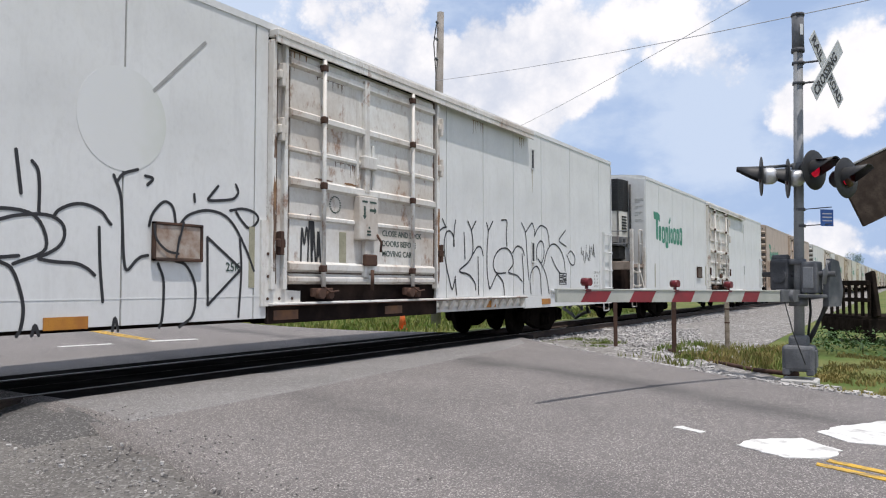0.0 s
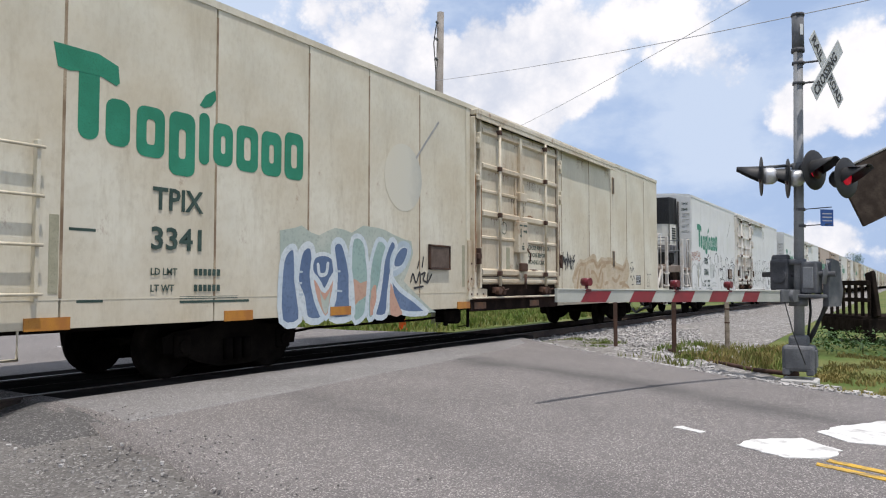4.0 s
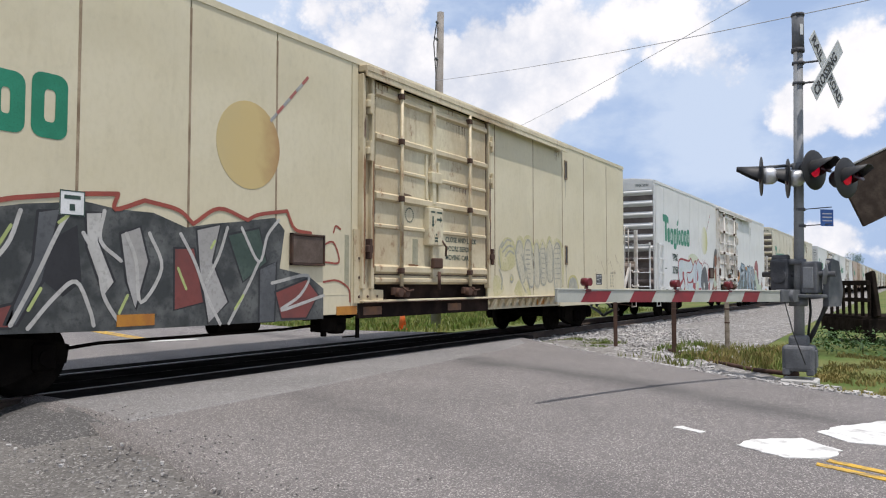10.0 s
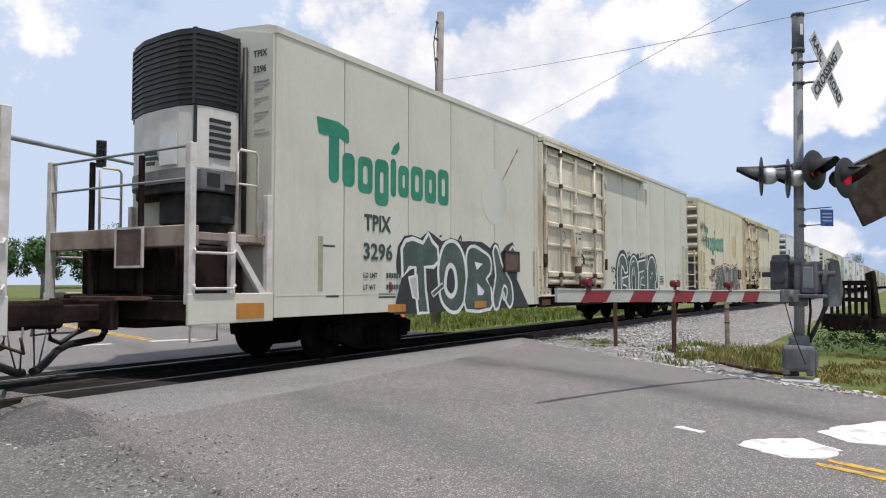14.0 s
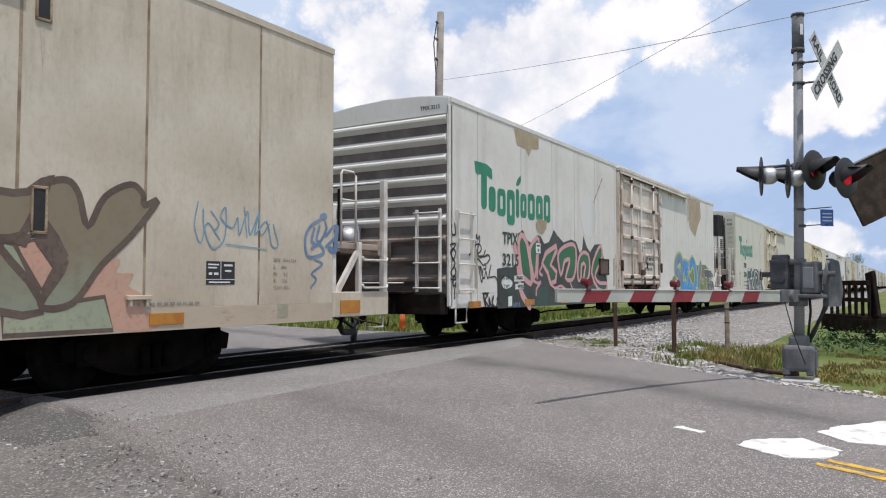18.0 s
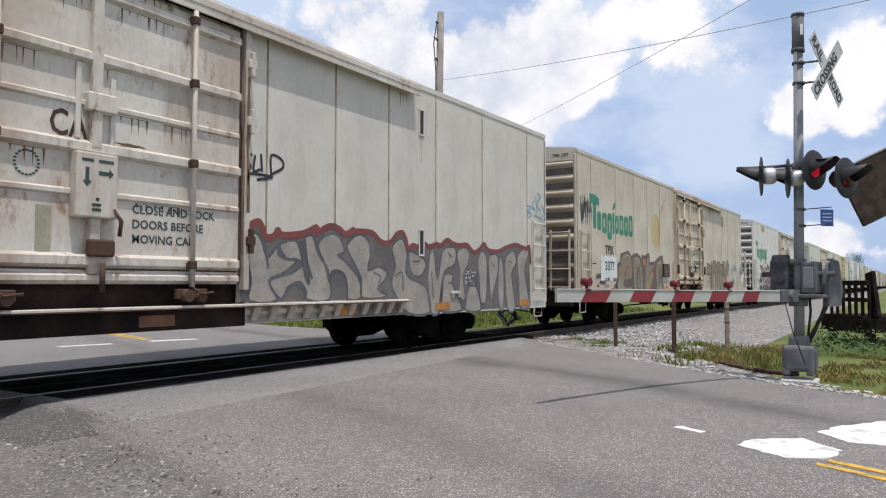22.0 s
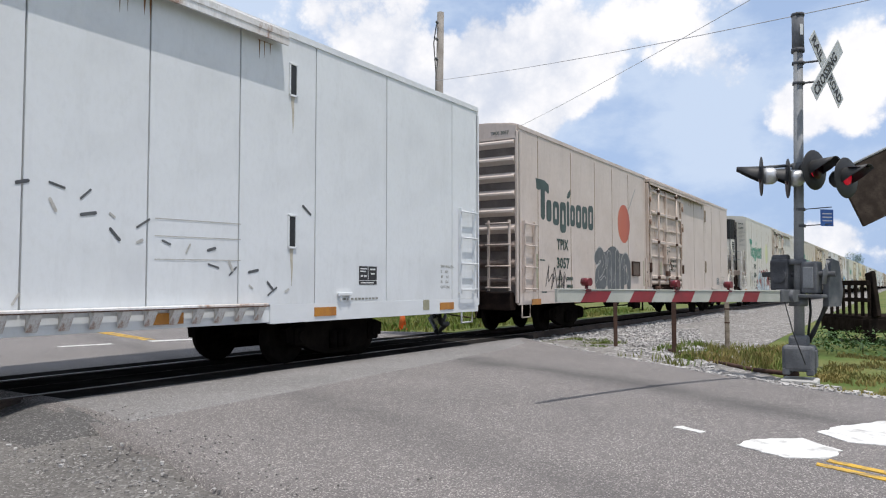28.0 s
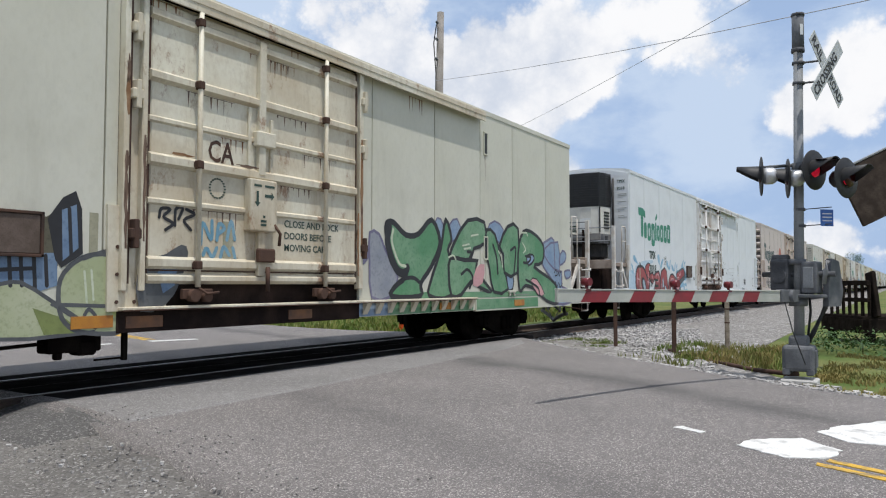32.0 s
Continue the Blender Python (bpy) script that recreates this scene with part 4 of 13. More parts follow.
def tree(place, height, seed, label):
    """A tapered trunk with limbs and a crown of small leaf clumps."""
    rng = np.random.default_rng(seed)
    t = thing("tree", pose(*place), label, "tree", "trees beyond the road")
    def trunk(bm):
        tube(bm, [(0, 0, -0.2), (0.1, 0, height * 0.25), (0.0, 0.15, height * 0.6)], 0.22, 8)
        for i in range(6):
            a = i * 1.1
            tube(bm, [(0.05, 0.05, height * (0.3 + 0.05 * i)), (math.cos(a) * height * 0.16, math.sin(a) * height * 0.16, height * (0.45 + 0.06 * i)), (math.cos(a) * height * 0.27, math.sin(a) * height * 0.27, height * (0.55 + 0.06 * i))], 0.08, 6)
    part("trunk", None, trunk, POLEWOOD, t)
    V, F = [], []
    for i in range(2600):
        c = rng.integers(0, 14)
        r2 = np.random.default_rng(seed * 100 + int(c))
        ctr = np.array((r2.uniform(-0.3, 0.3) * height, r2.uniform(-0.3, 0.3) * height, height * r2.uniform(0.45, 0.88)))
        d = rng.normal(size=3); d /= np.linalg.norm(d)
        p = ctr + d * height * 0.15 * rng.uniform(0.55, 1.05)
        u = rng.normal(size=3); u /= np.linalg.norm(u); w = np.cross(u, d); s = rng.uniform(0.10, 0.26)
        k = len(V)
        V += [tuple(p - u * s), tuple(p + w * s * 0.6), tuple(p + u * s), tuple(p - w * s * 0.6)]
        F.append((k, k + 1, k + 2, k + 3))
    me = bpy.data.meshes.new("crown"); me.from_pydata(V, [], F); me.materials.append(LEAF)
    ob = new("crown", me); ob.parent = t


def make_bush():
    b = thing("vine_thicket", pose(18.6, 0.9, -0.3), "dense green vine thicket under the platform", "bush")
    rng = np.random.default_rng(77)
    V, F = [], []
    for i in range(4200):
        x, y = rng.uniform(-1.8, 3.2), rng.uniform(-2.6, 1.2)
        h = 0.55 * max(0.05, 0.62 + 0.6 * noise.noise((x * 1.2, y * 1.2, 4)))
        p = np.array((x, y, h * rng.random() ** 0.5))
        u = rng.normal(size=3); u[2] *= 0.5; u /= np.linalg.norm(u); w = np.cross(u, (0.1, 0.2, 1)); s = rng.uniform(0.025, 0.065)
        k = len(V)
        V += [tuple(p - u * s), tuple(p + w * s * 0.6), tuple(p + u * s), tuple(p - w * s * 0.6)]
        F.append((k, k + 1, k + 2, k + 3))
    me = bpy.data.meshes.new("leaves"); me.from_pydata(V, [], F); me.materials.append(LEAF)
    ob = new("leaves", me); ob.parent = b
    part("stem", None, lambda bm: [tube(bm, [(x, y, 0), (x + 0.1, y, 0.2), (x + 0.2, y + 0.15, 0.42)], 0.012, 5) for x, y in ((-1, -1), (-0.4, 0), (0.5, -0.5), (1.2, 0.3), (2, -1.2))], WOODDARK, b)


make_traffic_light()
for k, (x, y, h) in enumerate(((46, 92, 11), (38, 100, 10), (56, 84, 5), (48, 80, 6.2), (45.5, 77.5, 6.6), (42.5, 79.5, 6.4), (50.5, 77, 6.0), (39.5, 82, 6.6), (64, 77, 4.2), (73, 71, 4.6), (83, 66, 4.4), (95, 62, 5), (140, 60, 12), (180, 40, 13), (215, 30, 12), (250, 45, 14), (300, 18, 13), (120, 75, 12), (90, 85, 11), (70, 100, 12), (330, -4, 13), (20, 110, 12))):
    tree((x, y, -0.3), h, k + 3, "leafy green broadleaf tree in the distance")
make_bush()
cone = thing("traffic_cone", pose(19.6, 13.6, ground_z(19.6, 13.6)), "orange traffic cone on the grass beyond the railway", "traffic cone")
part("cone", None, lambda bm: (lathe(bm, [(0.14, 0.03), (0.03, 0.70)], Matrix.Identity(4), 14), bevelled(bm, -0.18, 0.18, -0.18, 0.18, 0, 0.035, 0.005)), worn("cone_orange", (0.75, 0.16, 0.04), (0.6, 0.14, 0.05), 4, 0.5), cone)
make_ground_cover()


# ---------------------------------------------------------------- the train
PITCH, SPEED, FIRST_FRONT = 25.77, 8.0, 22.13          # metres between cars, metres a second, front of the car abreast at the start
W2 = 1.515                                            # half the width over the sides
SILL, EAVE = 0.76, 4.74
SIDE = -W2                                            # the side that faces the road
INK_Y = SIDE - 0.0048                                 # where sprayed paint lies
MIRROR = pose(0, 0, 0, 0, 0, 180)


def wheelset(parent, x):
    w = part("wheelset", ("wheelset", 0), lambda bm: (rod(bm, (0, -0.95, 0), (0, 0.95, 0), 0.075, 12),
             [lathe(bm, [(0.10, -0.07), (0.12, -0.03), (0.33, -0.035), (0.36, -0.05), (0.42, -0.05), (0.42, 0.05), (0.45, 0.052), (0.45, 0.075), (0.36, 0.075), (0.33, 0.02), (0.12, 0.02), (0.10, 0.06)],
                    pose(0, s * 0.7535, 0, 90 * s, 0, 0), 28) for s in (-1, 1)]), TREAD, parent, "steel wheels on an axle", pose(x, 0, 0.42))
    return w


def truck(parent, x):
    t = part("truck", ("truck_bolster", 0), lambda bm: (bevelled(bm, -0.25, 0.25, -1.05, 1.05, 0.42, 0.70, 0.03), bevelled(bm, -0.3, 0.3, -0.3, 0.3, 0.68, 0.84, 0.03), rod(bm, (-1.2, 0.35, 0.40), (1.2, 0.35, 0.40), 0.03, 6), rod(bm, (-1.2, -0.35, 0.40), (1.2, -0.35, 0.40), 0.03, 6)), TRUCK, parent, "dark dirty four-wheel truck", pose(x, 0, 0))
    for s in (-1, 1):
        def frame_side(bm):
            y0, y1 = -0.07, 0.07
            plate(bm, [(-1.15, 0.34), (-0.95, 0.34), (-0.62, 0.20), (-0.30, 0.12), (0.30, 0.12), (0.62, 0.20), (0.95, 0.34), (1.15, 0.34), (1.18, 0.54), (1.0, 0.60), (0.55, 0.64), (0.30, 0.72), (-0.30, 0.72), (-0.55, 0.64), (-1.0, 0.60), (-1.18, 0.54)], y0, y1 - y0)
            for q in (-0.89, 0.89):
                bevelled(bm, q - 0.13, q + 0.13, -0.13, 0.10, 0.28, 0.58, 0.03)
                rod(bm, (q, -0.16, 0.42), (q, -0.10, 0.42), 0.09, 10)
            for q in (-0.16, 0.0, 0.16):
                rod(bm, (q, -0.11, 0.20), (q, -0.11, 0.48), 0.062, 8)
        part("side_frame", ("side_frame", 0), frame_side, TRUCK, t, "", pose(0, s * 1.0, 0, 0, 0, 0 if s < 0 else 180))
    ws = [wheelset(t, q) for q in (-0.89, 0.89)]
    for q in (-0.36, 0.36):
        part("brake_beam", ("brake_beam", 0), lambda bm: bevelled(bm, -0.05, 0.05, -0.7, 0.7, 0.36, 0.48, 0.01), TRUCK, t, "", pose(q, 0, 0))
    return t, ws


def coupler(parent, x, way):
    """way 1: at the front. Coupler head, yoke, hose and lift bar."""
    m = pose(x, 0, 0, 0, 0, 0 if way > 0 else 180)
    c = part("coupler", ("coupler", 0), lambda bm: (bevelled(bm, -1.3, -0.22, -0.11, 0.11, 0.72, 0.94, 0.02), bevelled(bm, -0.30, 0.02, -0.19, 0.15, 0.66, 1.0, 0.05, 2), bevelled(bm, -0.08, 0.10, -0.20, -0.06, 0.69, 0.97, 0.03, 2), bevelled(bm, -0.9, -0.78, -0.35, 0.35, 0.62, 1.0, 0.02)), UNDER, parent, "dirty dark coupler", m)
    part("air_hose", ("air_hose", 0), lambda bm: tube(bm, [(-1.5, -0.95, 0.66), (-1.62, -1.0, 0.52), (-1.55, -1.0, 0.42), (-1.25, -0.92, 0.40), (-0.9, -0.74, 0.39), (-0.6, -0.5, 0.34), (-0.3, -0.22, 0.24), (-0.1, -0.06, 0.17), (0.0, 0.0, 0.16)], 0.05, 8), BLACK, c, "black rubber air hose")
    part("brake_pipe", ("brake_pipe", 0), lambda bm: tube(bm, [(-1.2, -0.3, 0.72), (-0.8, -0.42, 0.56), (-0.62, -0.46, 0.44), (-0.45, -0.40, 0.50), (-0.4, -0.36, 0.68)], 0.032, 7), BLACK, c, "black rubber hose loop")
    part("hose_hanger", ("hose_hanger", 0), lambda bm: (tube(bm, [(-0.12, -0.20, 0.70), (-0.16, -0.26, 0.48), (-0.06, -0.06, 0.20)], 0.012, 5), tube(bm, [(-0.35, -0.30, 0.7), (-0.34, -0.34, 0.5), (-0.12, -0.08, 0.21)], 0.010, 5)), CASTGREY, c)
    part("lift_bar", ("lift_bar", 0), lambda bm: tube(bm, [(-0.80, -1.38, 0.66), (-0.72, -1.30, 0.50), (-0.66, -0.7, 0.56), (-0.4, -0.2, 0.62), (-0.2, -0.1, 0.95)], 0.016, 6), RUSTBROWN, c)
    return c


def ladder(parent, x0, x1, y, z0, z1, rungs, mat, along="x"):
    """Stiles and rungs standing off a side (along x) or an end (along y)."""
    key = ("ladder", round(x1 - x0, 3), round(z0, 2), round(z1, 2), rungs, along)
    wide = x1 - x0

    def stiles(bm):
        for q in (0, wide):
            if along == "x":
                bevelled(bm, q - 0.02, q + 0.02, -0.075, 0.0, z0, z1, 0.005)
            else:
                bevelled(bm, -0.075, 0.0, q - 0.02, q + 0.02, z0, z1, 0.005)
    at = pose(x0, y, 0) if along == "x" else pose(y, x0, 0)
    l = part("ladder", key, stiles, mat, parent, "steel ladder with round rungs", at)
    for i in range(rungs):
        z = z0 + (z1 - z0) * (i + 0.15) / (rungs - 0.7)
        if along == "x":
            part("rung", ("rung", key), lambda bm: rod(bm, (-0.05, -0.09, 0), (wide + 0.05, -0.09, 0), 0.017, 7), mat, l, "", pose(0, 0, z))
        else:
            part("rung", ("rung", key), lambda bm: rod(bm, (-0.09, -0.05, 0), (-0.09, wide + 0.05, 0), 0.017, 7), mat, l, "", pose(0, 0, z))
    return l


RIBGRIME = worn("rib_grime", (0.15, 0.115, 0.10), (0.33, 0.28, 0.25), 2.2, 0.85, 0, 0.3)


def ribbed_end(parent, x, paint, flip, number):
    """Corrugated end wall with nine ribs, ladder, brake wheel. flip: at the front end."""
    m = pose(x, 0, 0) @ (MIRROR if flip else Matrix.Identity(4))
    # the wall between the ribs has a darker colour than the painted ribs
    e = part("end_wall", ("end_wall", 0), lambda bm: (slab(bm, 0.0, 0.05, -W2 + 0.05, W2 - 0.05, 0.95, 4.44), ), ENDDARK, parent, "grey-brown corrugated end wall, darker than its ribs", m)
    part("end_header", ("end_header", 0), lambda bm: profile(bm, [(-W2 + 0.04, 4.44), (W2 - 0.04, 4.44), (W2 - 0.02, 4.73), (W2 * 0.6, 4.82), (0, 4.86), (-W2 * 0.6, 4.82), (-W2 + 0.02, 4.73)], -0.06, 0.05), paint, e)
    for s in (-1, 1):
        part("corner_post", ("corner_post", s), lambda bm, s=s: bevelled(bm, -0.06, 0.06, min(s * (W2 - 0.06), s * W2), max(s * (W2 - 0.06), s * W2), 0.78, 4.60, 0.01), paint, e)
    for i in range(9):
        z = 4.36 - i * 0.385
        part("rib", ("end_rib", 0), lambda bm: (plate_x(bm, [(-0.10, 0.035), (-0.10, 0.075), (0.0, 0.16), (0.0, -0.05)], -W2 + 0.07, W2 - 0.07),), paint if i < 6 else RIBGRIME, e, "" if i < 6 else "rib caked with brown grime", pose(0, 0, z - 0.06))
    if not flip:
        y = -W2 + 0.16
        ladder(e, y, y + 0.52, -0.10, 1.05, 2.62, 4, paint, "y")
        part("grab_iron", ("end_grab", 0), lambda bm: [tube(bm, [(-0.10, q0, z), (-0.20, q0, z), (-0.20, q1, z), (-0.10, q1, z)], 0.016, 6) for q0, q1, z in ((-0.5, 0.9, 1.22), (0.95, 1.42, 1.6), (0.95, 1.42, 2.1), (0.95, 1.42, 1.1))], paint, e)
        part("brake_wheel", ("brake_wheel", 0), lambda bm: (lathe(bm, [(0.27, -0.012), (0.285, 0), (0.27, 0.012), (0.255, 0)], pose(-0.42, 1.02, 2.22, 0, 90, 0), 20), [rod(bm, (-0.42, 1.02, 2.22), (-0.42, 1.02 + 0.27 * math.cos(a), 2.22 + 0.27 * math.sin(a)), 0.012, 5) for a in (0.3, 1.55, 2.8, 4.1, 5.3)]), GALV, e, "steel brake wheel")
        part("brake_housing", ("brake_housing", 0), lambda bm: (lathe(bm, [(0.05, -0.18), (0.13, -0.12), (0.20, -0.02), (0.2, 0.06)], pose(-0.20, 0.80, 2.15, 0, 90, 0), 16), bevelled(bm, -0.1, 0.0, 0.6, 1.0, 1.9, 2.4, 0.02)), SILVERPAINT, e, "silver brake gear housing")
        part("placard_board", ("placard_board", 0), lambda bm: bevelled(bm, -0.15, -0.12, -0.22, 0.36, 1.62, 2.02, 0.01), PLACARD, e, "dark brown placard board")
        part("end_sill", ("end_sill", 0), lambda bm: (bevelled(bm, -0.16, 0.1, -W2 + 0.12, W2 - 0.12, 0.62, 1.02, 0.02), bevelled(bm, -0.52, -0.1, -0.75, 0.75, 1.02, 1.06, 0.005)), UNDER, e, "dark end sill with crossover step")
        number_on_end(e, number)
    return e


def number_on_end(e, number):
    if number:
        writing("end_mark", "TPIX " + number, 0.11, (-0.064, -0.86, 4.55), STENCIL, e, "small green reporting mark", 0.95, 0.002, -90)
        return
    part("end_mark", ("end_mark", 0), lambda bm: [slab(bm, -0.064, -0.058, -1.32 + k * 0.085, -1.27 + k * 0.085, 4.52, 4.60) for k in (0, 1, 2, 3, 5, 6, 7, 8)], STENCIL, e, "small green reporting mark bars")


def plate_x(bm, pts, y0, y1):
    """An (x, z) outline carried along y."""
    a = [bm.verts.new((x, y0, z)) for x, z in pts]
    b = [bm.verts.new((x, y1, z)) for x, z in pts]
    n = len(pts)
    for i in range(n):
        bm.faces.new((a[i], a[(i + 1) % n], b[(i + 1) % n], b[i]))
    bm.faces.new(a[::-1]); bm.faces.new(b)


def platform_end(parent, x, paint, flip, near, number=""):
    """Machinery end: deck, railings, steps, generator boxes, cooling unit. Local -x is outwards."""
    m = pose(x, 0, 0) @ (MIRROR if flip else Matrix.Identity(4))
    s = 1 if flip else -1                       # local y of the side that faces the road
    p = part("end_platform", ("end_platform", 0), lambda bm: (bevelled(bm, -1.40, 0.0, -W2 + 0.05, W2 - 0.05, 0.74, 1.00, 0.02), bevelled(bm, -1.38, -0.02, -1.1, 1.1, 1.00, 1.06, 0.01)), UNDER, parent, "open dirty steel end platform", m)
    for q in (-1, 1):
        part("platform_sill", ("platform_sill", q), lambda bm, q=q: bevelled(bm, -1.42, 0.0, min(q * (W2 - 0.05), q * W2), max(q * (W2 - 0.05), q * W2), 0.70, 1.08, 0.01), paint, p)
        part("reflector", ("sill_reflector", q), lambda bm, q=q: slab(bm, -0.66, -0.18, min(q * W2, q * (W2 + 0.01)), max(q * W2, q * (W2 + 0.01)), 0.75, 0.95), AMBER, p, "amber reflective strip")
    part("end_wall", ("unit_end_wall", 0), lambda bm: (slab(bm, -0.03, 0.03, -W2 + 0.03, W2 - 0.03, 0.95, 4.64), profile(bm, [(-W2 + 0.03, 4.64), (W2 - 0.03, 4.64), (W2 * 0.6, 4.78), (0, 4.82), (-W2 * 0.6, 4.78)], -0.03, 0.03)), paint, p, "plain painted end wall")
    deck = part("upper_deck", ("upper_deck", 0), lambda bm: (bevelled(bm, -1.40, -1.22, -W2 + 0.06, W2 - 0.06, 1.66, 1.92, 0.012), bevelled(bm, -0.16, -0.04, -W2 + 0.06, W2 - 0.06, 1.72, 1.86, 0.01), [bevelled(bm, -1.3, -0.1, q - 0.05, q + 0.05, 1.74, 1.84, 0.01) for q in (-W2 + 0.12, -0.6, 0.6, W2 - 0.12)]), DIRTYBEAM, p, "dirty brownish deck beam")
    gen = part("generator_box", ("generator_box", 0), lambda bm: bevelled(bm, -1.15, -0.10, -1.05, 1.05, 1.04, 1.70, 0.03), UNDER, p, "dark generator box under the deck")
    for q in (-0.8, -0.4, 0.0, 0.4, 0.8) if near else ():
        part("generator_door", ("generator_door", 0), lambda bm: bevelled(bm, -1.18, -1.14, -0.17, 0.17, 1.10, 1.66, 0.01), UNDER, gen, "", pose(0, q, 0))
    for q, top in ((-W2 + 0.06, 2.92), (-0.52, 2.84), (0.52, 2.84), (W2 - 0.06, 2.92)):
        part("post", ("platform_post", top), lambda bm, top=top: bevelled(bm, -0.05, 0.05, -0.05, 0.05, 0.95, top, 0.008), RAILWHITE if abs(q) > 1 else UNDER, p, "", pose(-1.36, q, 0) @ (Matrix.Identity(4) if abs(q) > 1 else Matrix.Diagonal((0.6, 0.6, 1, 1))))
    for q in (-W2 + 0.06, W2 - 0.06):
        part("post", ("inner_post", 0), lambda bm: bevelled(bm, -0.045, 0.045, -0.045, 0.045, 0.95, 2.40, 0.008), RAILWHITE, p, "", pose(-0.06, q, 0))
        part("brace", ("platform_brace", 0), lambda bm: plate_x(bm, [(-0.72, 1.72), (-0.62, 1.72), (-0.10, 1.06), (-0.18, 1.02)], -0.03, 0.03), RAILWHITE, p, "", pose(0, q, 0))
        part("post", ("mid_post", 0), lambda bm: bevelled(bm, -0.04, 0.04, -0.04, 0.04, 0.95, 1.86, 0.008), RAILWHITE, p, "", pose(-0.70, q, 0))
        for z in (1.16, 1.60):
            part("rung", ("platform_rung", 0), lambda bm: tube(bm, [(-1.36, 0, 0.03), (-1.34, 0, -0.02), (-0.74, 0, -0.02), (-0.70, 0, 0.03)], 0.02, 6), RAILWHITE, p, "", pose(0, q + (0.08 if q > 0 else -0.08), z))
        part("stirrup", ("stirrup", 0), lambda bm: tube(bm, [(-1.34, 0, 0.78), (-1.34, 0, 0.50), (-0.92, 0, 0.50), (-0.92, 0, 0.78)], 0.02, 6), RAILWHITE, p, "", pose(0, q, 0))
        part("handrail", ("hand_hoop", 0), lambda bm: (tube(bm, [(-0.62, 0, 1.84), (-0.62, 0, 2.90), (-0.56, 0, 2.95), (-0.30, 0, 2.95), (-0.26, 0, 2.90), (-0.26, 0, 1.84)], 0.02, 6), tube(bm, [(-0.62, 0, 2.50), (-0.26, 0, 2.50)], 0.016, 6)), RAILWHITE, p, "", pose(0, q, 0))
    for z in (2.48, 2.88):
        part("handrail", ("end_rail", 0), lambda bm: (rod(bm, (-1.38, -W2 + 0.06, 0), (-1.38, W2 - 0.06, 0), 0.018, 6),), GALV, p, "", pose(0, 0, z))
    board = part("placard_board", ("platform_placard", 0), lambda bm: (bevelled(bm, -1.46, -1.42, -0.26, 0.26, -0.24, 0.24, 0.01),), PLACARD, p, "brown placard board in a white frame", pose(0, s * 0.42, 1.66))
    part("placard_frame", ("platform_placard_frame", 0), lambda bm: [slab(bm, -1.468, -1.44, a, b, c, d) for a, b, c, d in ((-0.28, -0.25, -0.26, 0.26), (0.25, 0.28, -0.26, 0.26), (-0.25, 0.25, 0.23, 0.26), (-0.25, 0.25, -0.26, -0.23))], RAILWHITE, board)
    part("walkway", ("walkway", 0), lambda bm: (bevelled(bm, -1.50, -1.30, -0.75, 0.75, 0.98, 1.04, 0.01), tube(bm, [(-1.5, -0.95, 1.02), (-1.62, -0.9, 1.0), (-1.62, -0.4, 1.0), (-1.5, -0.35, 1.02)], 0.018, 6)), RUSTBROWN, p)
    # cooling unit hung on the end wall
    u = part("cooling_unit", ("cooling_unit", 0), lambda bm: (unit_shell(bm, 2.75, 3.58),), UNITWHITE, p, "white cooling unit with a black grille top")
    g = part("grille", ("unit_grille", 0), lambda bm: (unit_shell(bm, 3.59, 4.62, 0.012),), GRILLE, u, "black slatted grille")
    for i in range(13):
        part("slat", ("grille_slat", 0), lambda bm: unit_shell(bm, 0, 0.035, 0.03), GRILLE, g, "", pose(0, 0, 3.66 + i * 0.073))
    part("grille_frame", ("grille_frame", 0), lambda bm: [bevelled(bm, q0, q0 + 0.05, q1 - 0.03, q1 + 0.03, 3.59, 4.63, 0.01) for q0, q1 in ((-0.82, -0.82), (-0.17, -0.93))], GRILLE, u)
    for i in range(6):
        part("louvre", ("louvre", 0), lambda bm: slab(bm, -0.17, 0.17, -0.015, 0.015, 0, 0.05), BLACK, u, "", pose(-0.44, -0.925, 2.90 + i * 0.095, 0, 0, -3))
    part("unit_base", ("unit_base", 0), lambda bm: (unit_shell(bm, 2.44, 2.75, -0.03), bevelled(bm, -0.62, -0.05, -0.82, 0.10, 2.02, 2.44, 0.02), bevelled(bm, -0.45, -0.05, -0.7, 0.0, 1.84, 2.04, 0.02)), CASTDARK, u)
    part("unit_band", ("unit_band", 0), lambda bm: unit_shell(bm, 2.56, 2.745, 0.012), DARKBAND, u, "grey lower band of the cooling unit")
    part("unit_seam", ("unit_seam", 0), lambda bm: slab(bm, -0.815, -0.77, -0.85, -0.828, 2.78, 3.57), GRILLE, u)
    part("fuel_box", ("fuel_box", 0), lambda bm: bevelled(bm, -0.76, -0.36, -0.955, -0.62, 2.44, 2.74, 0.02), CASTGREY, u, "grey control box")
    part("control_panel", ("control_panel", 0), lambda bm: slab(bm, -0.68, -0.46, -0.962, -0.953, 2.50, 2.68), BLACK, u)
    part("notice", ("unit_notice", 0), lambda bm: slab(bm, -0.872, -0.856, -0.56, -0.22, 2.80, 3.22), SIGNWHITE, u, "white notice sheet")
    part("notice_bars", ("notice_bars", 0), lambda bm: [slab(bm, -0.868, -0.85, a, b, z, z + 0.045) for a, b, z in ((-0.14, 0.10, 2.96), (-0.16, 0.12, 2.89), (-0.10, 0.06, 2.82))], STENCIL, u, "bars of illegible dark lettering")
